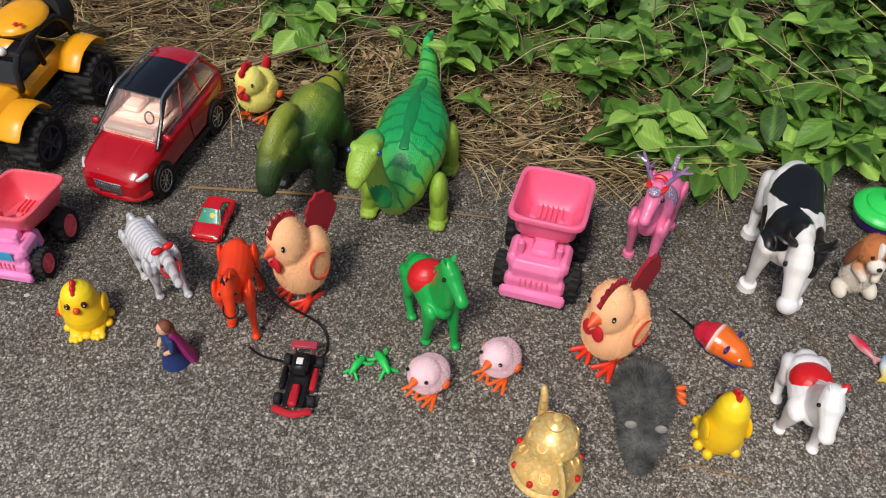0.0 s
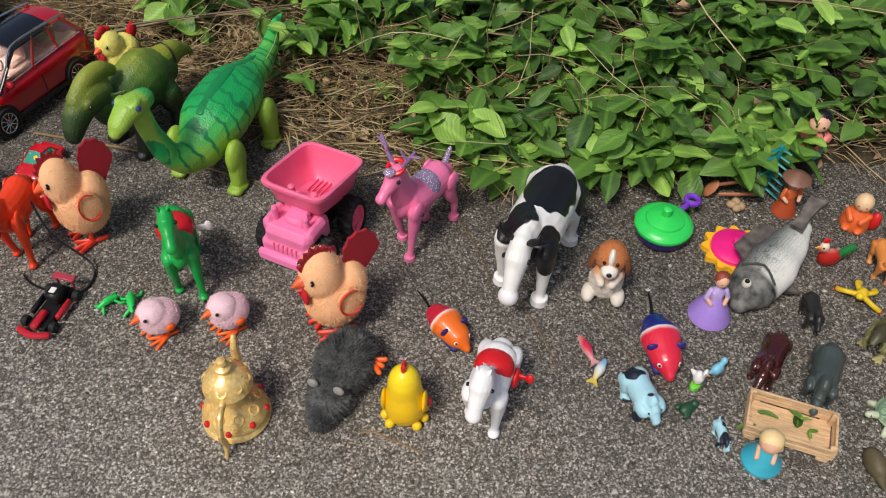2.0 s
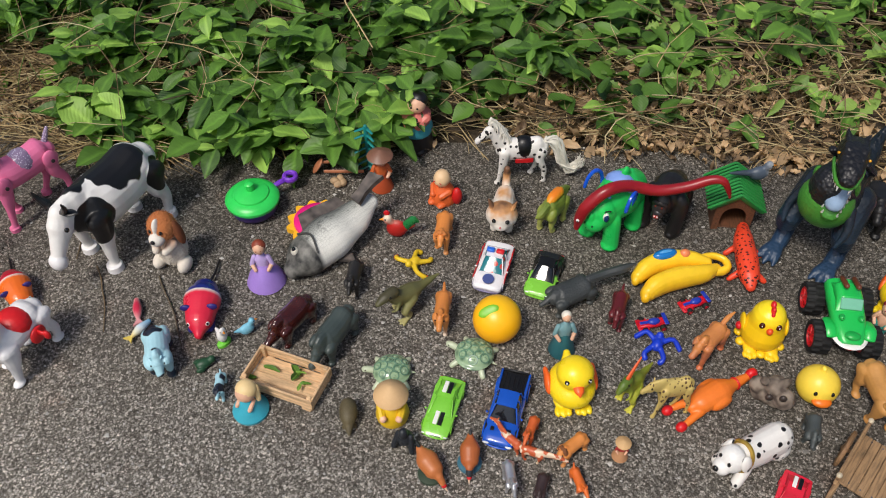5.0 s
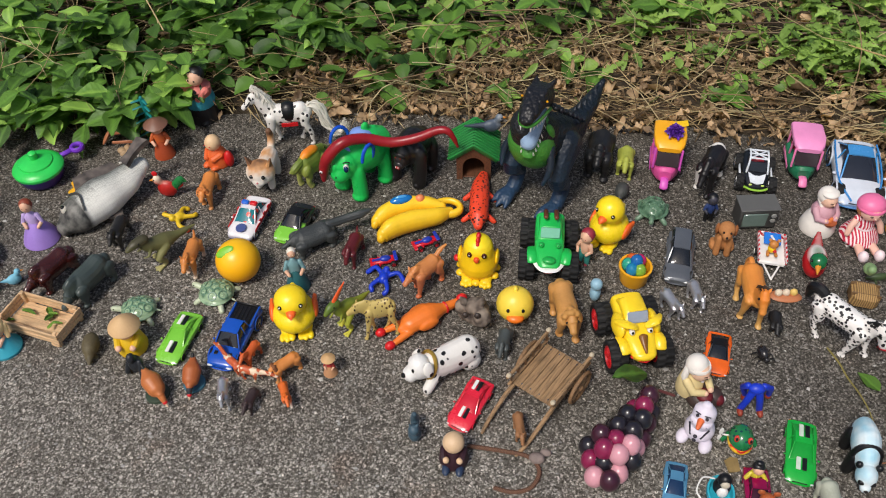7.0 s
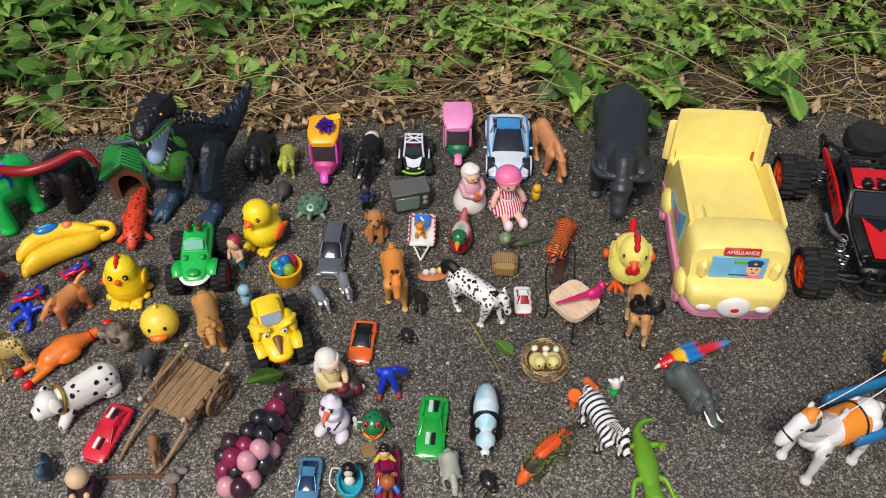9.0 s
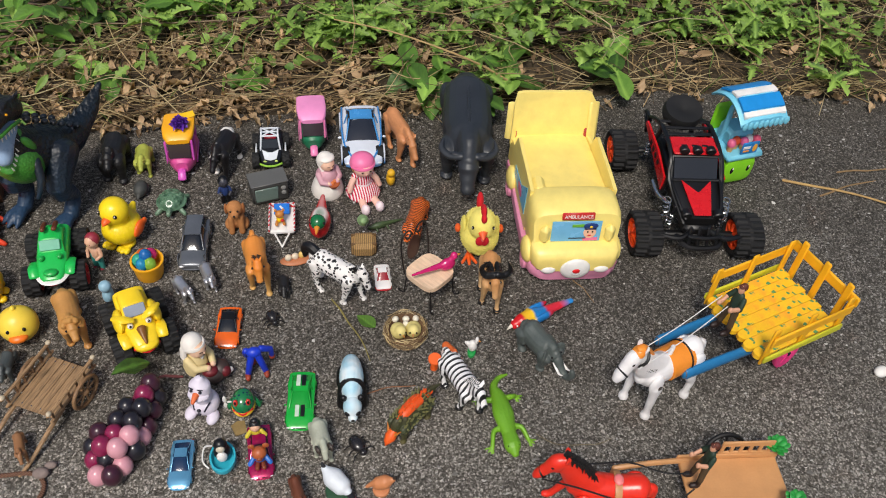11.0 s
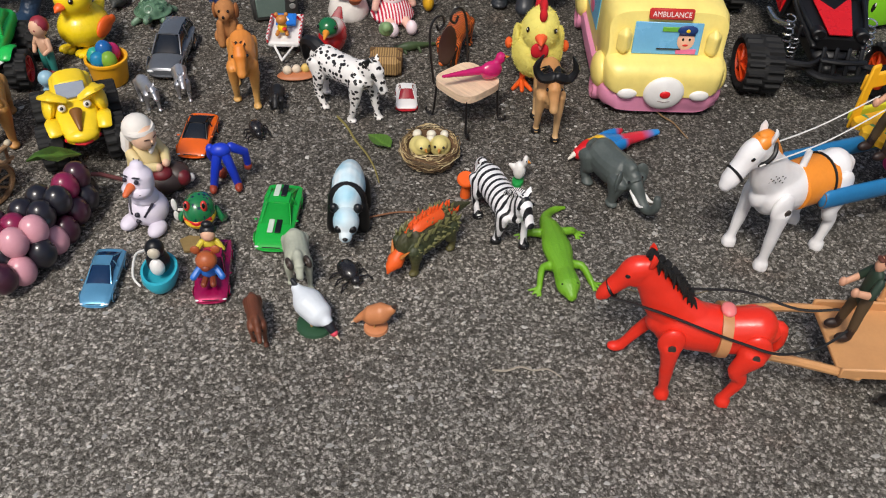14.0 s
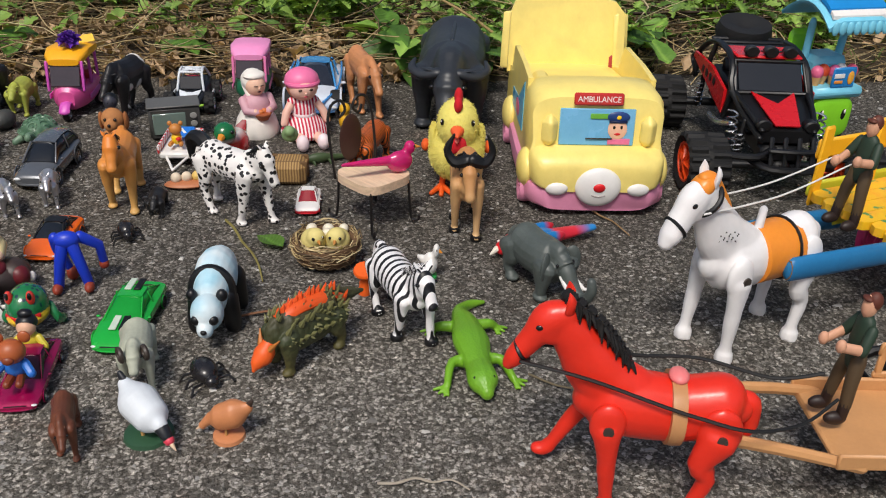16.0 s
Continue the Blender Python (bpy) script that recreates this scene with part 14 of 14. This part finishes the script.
    for i in range(64):
        u = i / 63
        c = Vector((0.72 * H, 0, 1.49 * H)).lerp(Vector((0.28 * H, 0, 1.06 * H)), u) + Vector((-0.03 * H * math.sin(u * 3.1), 0, 0.02 * H * math.sin(u * 3.1)))
        s = rg.choice((-1, 1, 1))
        m.tube([c + Vector((0, s * 0.012 * H, -0.01 * H)), c + Vector((-0.03 * H, s * 0.045 * H, 0.02 * H)), c + Vector((-0.05 * H + rg.uniform(-0.02, 0.02) * H, s * rg.uniform(0.05, 0.085) * H, rg.uniform(-0.09, -0.03) * H))], [0.022 * H, 0.02 * H, 0.006 * H], 5, sub=2)
    if face < 1:
        m = Geo().tube([(0.74 * H, 0, 1.46 * H), (0.66 * H, 0, 1.44 * H), (0.52 * H, 0, 1.27 * H), (0.36 * H, 0, 1.08 * H)], [(0.05 * H, 0.04 * H), (0.06 * H, 0.05 * H), (0.05 * H, 0.05 * H), (0.02 * H, 0.02 * H)], 12, sub=4)
    part("mane", m, hair, ob)
    part("tail", Geo().tube([(-0.5 * H, 0, 0.86 * H), (-0.58 * H, 0, 0.82 * H), (-0.6 * H, 0, 0.66 * H), (-0.57 * H, 0, 0.52 * H)], [0.05 * H, 0.06 * H, 0.055 * H, 0.025 * H], 12, sub=3), mat, ob)
    return ob


# two horse carts with drivers
def driver(x, y, yaw, z, label):
    figure("driver_figure", x, y, yaw, label, [paint((214, 160, 130), 0.55), paint((92, 44, 30), 0.6), paint((38, 58, 44), 0.6), paint((84, 66, 44), 0.65), paint((40, 26, 22), 0.5)],
           [(4, "b", (0.008, 0.011, 0.0045), (0.0105, 0.0055, 0.0045)), (4, "b", (0.012, -0.011, 0.0045), (0.0105, 0.0055, 0.0045)), (4, "t", [(0.003, 0.011, 0.006), (0.002, 0.0105, 0.016)], 0.005, 10), (4, "t", [(0.007, -0.011, 0.006), (0.006, -0.0105, 0.016)], 0.005, 10),
            (3, "t", [(0.002, 0.0105, 0.014), (0.002, 0.009, 0.03), (0, 0.006, 0.044)], [0.0052, 0.0058, 0.0068], 10), (3, "t", [(0.006, -0.0105, 0.014), (0.004, -0.009, 0.03), (0, -0.006, 0.044)], [0.0052, 0.0058, 0.0068], 10),
            (2, "t", [(0, 0, 0.042), (0, 0, 0.056), (0, 0, 0.068)], [(0.0095, 0.0072), (0.0115, 0.0082), (0.0105, 0.0065)], 14), (0, "t", [(0, 0, 0.068), (0.001, 0, 0.073)], 0.0038, 10), (0, "b", (0.0015, 0, 0.0795), (0.0066, 0.0058, 0.0078)), (1, "b", (-0.0012, 0, 0.0825), (0.0068, 0.0062, 0.0062)), (1, "b", (0.005, 0, 0.0848), (0.004, 0.0055, 0.0018)),
            (2, "t", [(0, 0.0115, 0.066), (0.006, 0.0165, 0.056)], [0.0048, 0.0044], 10), (0, "t", [(0.006, 0.0165, 0.056), (0.022, 0.015, 0.058)], [0.0036, 0.0032], 10), (0, "b", (0.025, 0.015, 0.059), 0.0044, 10, 8), (2, "t", [(0, -0.0115, 0.066), (0.006, -0.0165, 0.056)], [0.0048, 0.0044], 10), (0, "t", [(0.006, -0.0165, 0.056), (0.022, -0.012, 0.052)], [0.0036, 0.0032], 10), (0, "b", (0.025, -0.012, 0.052), 0.0044, 10, 8)], "toy figure", z=z)


def plank_cart(x, y, yaw):
    ob = thing("horse_cart", x, y, yaw, "yellow painted plank cart with low railings and blue shafts", "toy cart")
    a = Mat("painted_planks")
    oi = a.node("ObjectInfo")
    cl = a.mix(a.ramp(a.noise(40, 3), [(0.45, (0, 0, 0)), (0.65, (1, 1, 1))]), lin((248, 196, 36)), lin((244, 164, 50)))
    cl = a.mix(a.ramp(oi.outputs["Random"], [(0, (0, 0, 0)), (1, (0.5,) * 3)]), cl, lin((252, 214, 50)))
    PL = a.finish(a.mix(a.ramp(a.noise(95, 2, 0.4), [(0.63, (0, 0, 0)), (0.67, (1, 1, 1))]), cl, lin((84, 150, 96))), 0.45)
    RL = paint((246, 182, 32), 0.42)
    for i in range(7):
        out = [(-0.075, -0.0082), (0.066, -0.0082), (0.072, -0.006), (0.0745, 0), (0.072, 0.006), (0.066, 0.0082), (-0.075, 0.0082)]
        p = part("plank", Geo().slab(out, 0.046, 0.0505), PL, ob)
        p.location = (0.004 * (i % 2), -0.051 + 0.017 * i, 0)
    for s in (-1, 1):
        part("bearer", Geo().box((0, s * 0.03, 0.0425), (0.145, 0.008, 0.0068), 0.001), paint((196, 190, 50), 0.5), ob)
        for px in (-0.07, 0.0, 0.066):
            part("post", Geo().box((px, s * 0.0608, 0.064), (0.011, 0.004, 0.045), 0.0014), RL, ob)
        part("rail", Geo().box((-0.002, s * 0.0652, 0.073), (0.145, 0.0042, 0.011), 0.0014), RL, ob)
        part("side_board", Geo().box((-0.002, s * 0.0652, 0.05), (0.145, 0.0042, 0.008), 0.0014), paint((206, 204, 50), 0.45), ob)
        sh = part("shaft", Geo().tube([(0.04, s * 0.034, 0.04), (0.1, s * 0.033, 0.042), (0.175, s * 0.032, 0.044)], 0.0062, 12), paint((34, 116, 170), 0.4), ob, "blue painted shaft")
        part("shaft_end", Geo().tube([(0.176, s * 0.032, 0.044), (0.179, s * 0.032, 0.044)], 0.0052, 10, flat=True), wooden((150, 112, 70)), sh)
        wheel(ob, (-0.012, s * 0.046, 0.021), 0.021, 0.009, paint((226, 60, 130), 0.35), 0, 6, paint((226, 60, 130), 0.35))
    for py in (-0.045, 0, 0.045):
        part("end_post", Geo().box((-0.0785, py, 0.066), (0.004, 0.011, 0.05), 0.0014), RL, ob)
    part("end_rail", Geo().box((-0.0828, 0, 0.077), (0.0042, 0.13, 0.011), 0.0014), RL, ob)
    part("axle", Geo().tube([(-0.012, -0.05, 0.021), (-0.012, 0.05, 0.021)], 0.003, 8), BLACK, ob)
    part("axle_block", Geo().box((-0.012, 0, 0.031), (0.02, 0.05, 0.018), 0.002), paint((206, 190, 50), 0.5), ob)
    return ob


plank_cart(1.983, 0.417, 197)
driver(1.922, 0.404, 192, 0.059, "toy driver in green shirt standing on the yellow cart")
PIED = paint((242, 240, 240), 0.36)
WH = 0.084
h = cart_horse(1.844, 0.368, 201, "large white plastic toy horse with orange patches in harness", WH, PIED, paint((240, 146, 48), 0.5), (0.0, 0.06, 0.0, -0.06), face=0.84)
ORG = paint((240, 146, 48), 0.36)
part("saddle", Geo().lathe([(0.212 * WH, -0.2 * WH), (0.225 * WH, -0.19 * WH), (0.228 * WH, 0.0), (0.225 * WH, 0.19 * WH), (0.212 * WH, 0.2 * WH)], 30, rot(0, 90), (-0.1 * WH, 0, 0.745 * WH)), ORG, h, "orange saddle cloth")
part("pommel", Geo().tube([(0.06 * WH, 0, 0.96 * WH), (0.05 * WH, 0, 1.1 * WH)], [0.035 * WH, 0.03 * WH], 10), PUREW, h)
part("blaze", Geo().ball((0.74 * WH, 0, 1.4 * WH), (0.11 * WH, 0.092 * WH, 0.075 * WH), 16, 10, rot(0, 40)), ORG, h, "orange forelock", 0.0011, 2)
part("noseband", Geo().torus((0.925 * WH, 0, 1.135 * WH), 0.09 * WH, 0.0011, rot(0, 128)), BLACK, h)
part("bridle", Geo().torus((0.69 * WH, 0, 1.3 * WH), 0.125 * WH, 0.0017, rot(0, 48)), BLACK, h)
part("girth", Geo().torus((-0.2 * WH, 0, 0.745 * WH), 0.236 * WH, 0.001, rot(0, 84)), BLACK, h)
for k in range(14):
    part("sound_hole", Geo().ball((0.46 * WH + 0.0024 * (k % 5), 0.15 * WH - 0.0016 * (k % 5) * 0.6 + 0.0006 * (k // 5), 1.0 * WH + 0.0026 * (k // 5) + 0.0012 * (k % 2)), 0.0005, 6, 4), BLACK, h)
for dy in (0.009, -0.008):
    cord("rein", [(1.789, 0.344 + dy, 0.105), (1.849, 0.375 + dy, 0.1), (1.911, 0.408 + dy * 0.9, 0.104)], 0.0006, WHITE, h, "thin white rein")


RHH = 0.0745
rh = cart_horse(1.739, 0.241, 168, "large red plastic toy horse with black mane in harness", RHH, paint((232, 50, 32), 0.34), paint((20, 17, 16), 0.6), (-0.06, 0.0, 0.1, -0.1), 1)
part("girth", Geo().lathe([(0.237 * RHH, -0.0035), (0.241 * RHH, 0.0), (0.237 * RHH, 0.0035)], 30, rot(0, 90), (-0.08 * RHH, 0, 0.735 * RHH)), paint((196, 140, 92), 0.45), rh, "tan girth strap")
part("strap_knob", Geo().ball((-0.08 * RHH, 0, 0.985 * RHH), (0.005, 0.006, 0.003)), paint((240, 130, 130), 0.4), rh)
part("bit", Geo().torus((0.95 * RHH, 0, 1.08 * RHH), 0.078 * RHH, 0.001, rot(0, 128)), BLACK, rh)
BLK = paint((22, 22, 22), 0.6)
cord("rein", [(1.672, 0.2476, 0.07857), (1.701, 0.2374, 0.07469), (1.732, 0.2262, 0.06693), (1.749, 0.2206, 0.06305), (1.77, 0.2133, 0.06062), (1.795, 0.2165, 0.06014), (1.813, 0.2226, 0.0679)], 0.0009, BLK, rh, "black rein")
cord("rein", [(1.674, 0.2609, 0.07954), (1.701, 0.2599, 0.07566), (1.732, 0.2599, 0.06984), (1.762, 0.2573, 0.06838), (1.793, 0.2441, 0.06499), (1.813, 0.2369, 0.07178)], 0.0009, BLK, rh, "black rein")


def tan_cart(x, y, yaw):
    ob = thing("horse_cart", x, y, yaw, "tan plastic flat cart with black spoked wheels", "toy cart")
    T = paint((206, 152, 100), 0.45)
    part("floor", Geo().box((0, 0, 0.034), (0.116, 0.064, 0.004), 0.0012), T, ob)
    for s in (-1, 1):
        part("side_edge", Geo().box((0, s * 0.033, 0.038), (0.12, 0.003, 0.009), 0.001), T, ob)
        part("shaft", Geo().tube([(0.045, s * 0.032, 0.034), (0.09, s * 0.026, 0.04), (0.134, s * 0.0235, 0.046 if s > 0 else 0.036)], (0.0032, 0.0032), 8, sub=3), T, ob)
        w = part("wheel", Geo().torus((-0.012, s * 0.039, 0.02), 0.0262, 0.0028, rot(90), 34, 8), BLACK, ob)
        c = Vector((-0.012, s * 0.039, 0.02))
        w.matrix_basis = Matrix.Translation(c + Vector((0.008, s * 0.002, 0.0045))) @ rot(s * -32) @ Matrix.Translation(-c)
        part("hub", Geo().ball((-0.012, s * 0.04, 0.02), (0.006, 0.0035, 0.0048)), BLACK, w)
        for i in range(8):
            a = math.pi * i / 4
            part("spoke", Geo().tube([(-0.012, s * 0.039, 0.02), (-0.012 + 0.0256 * math.cos(a), s * 0.039, 0.02 + 0.0256 * math.sin(a))], 0.0018, 6), BLACK, w)
    part("axle", Geo().tube([(-0.012, -0.042, 0.022), (-0.012, 0.042, 0.022)], 0.002, 8), BLACK, ob)
    for py in (-0.0335,):
        part("back_rail", Geo().box((-0.018, py, 0.06), (0.062, 0.003, 0.008), 0.001), T, ob)
        part("back_rail", Geo().box((-0.018, py, 0.0445), (0.062, 0.003, 0.004), 0.001), T, ob)
        for i in range(6):
            part("rail_bar", Geo().box((-0.046 + i * 0.0112, py, 0.052), (0.0045, 0.0026, 0.014), 0.0008), T, ob)
    part("side_board", Geo().box((-0.016, 0.0345, 0.0415), (0.075, 0.0026, 0.011), 0.001), T, ob)
    return ob


tan_cart(1.871, 0.237, 174)
driver(1.831, 0.243, 176, 0.0407, "toy driver in green shirt standing on the tan cart")
GP = paint((40, 150, 60), 0.5)
for px, py in ((1.922, 0.262), (1.913, 0.203)):
    pl = thing("toy_cabbage", px, py, 0, "bright green plastic toy plant on the cart corner", "toy plant", "toy plants", 0.045)
    for i in range(18):
        a, k = i * 2.4, 0.4 + 0.6 * (i / 18)
        part("leaf", Geo().ball((0.0095 * k * math.cos(a), 0.0095 * k * math.sin(a), 0.008 + 0.006 * (1 - k)), (0.0052, 0.0036, 0.0016), 8, 6, Matrix.Rotation(a, 4, 'Z') @ rot(0, -35)), GP, pl)
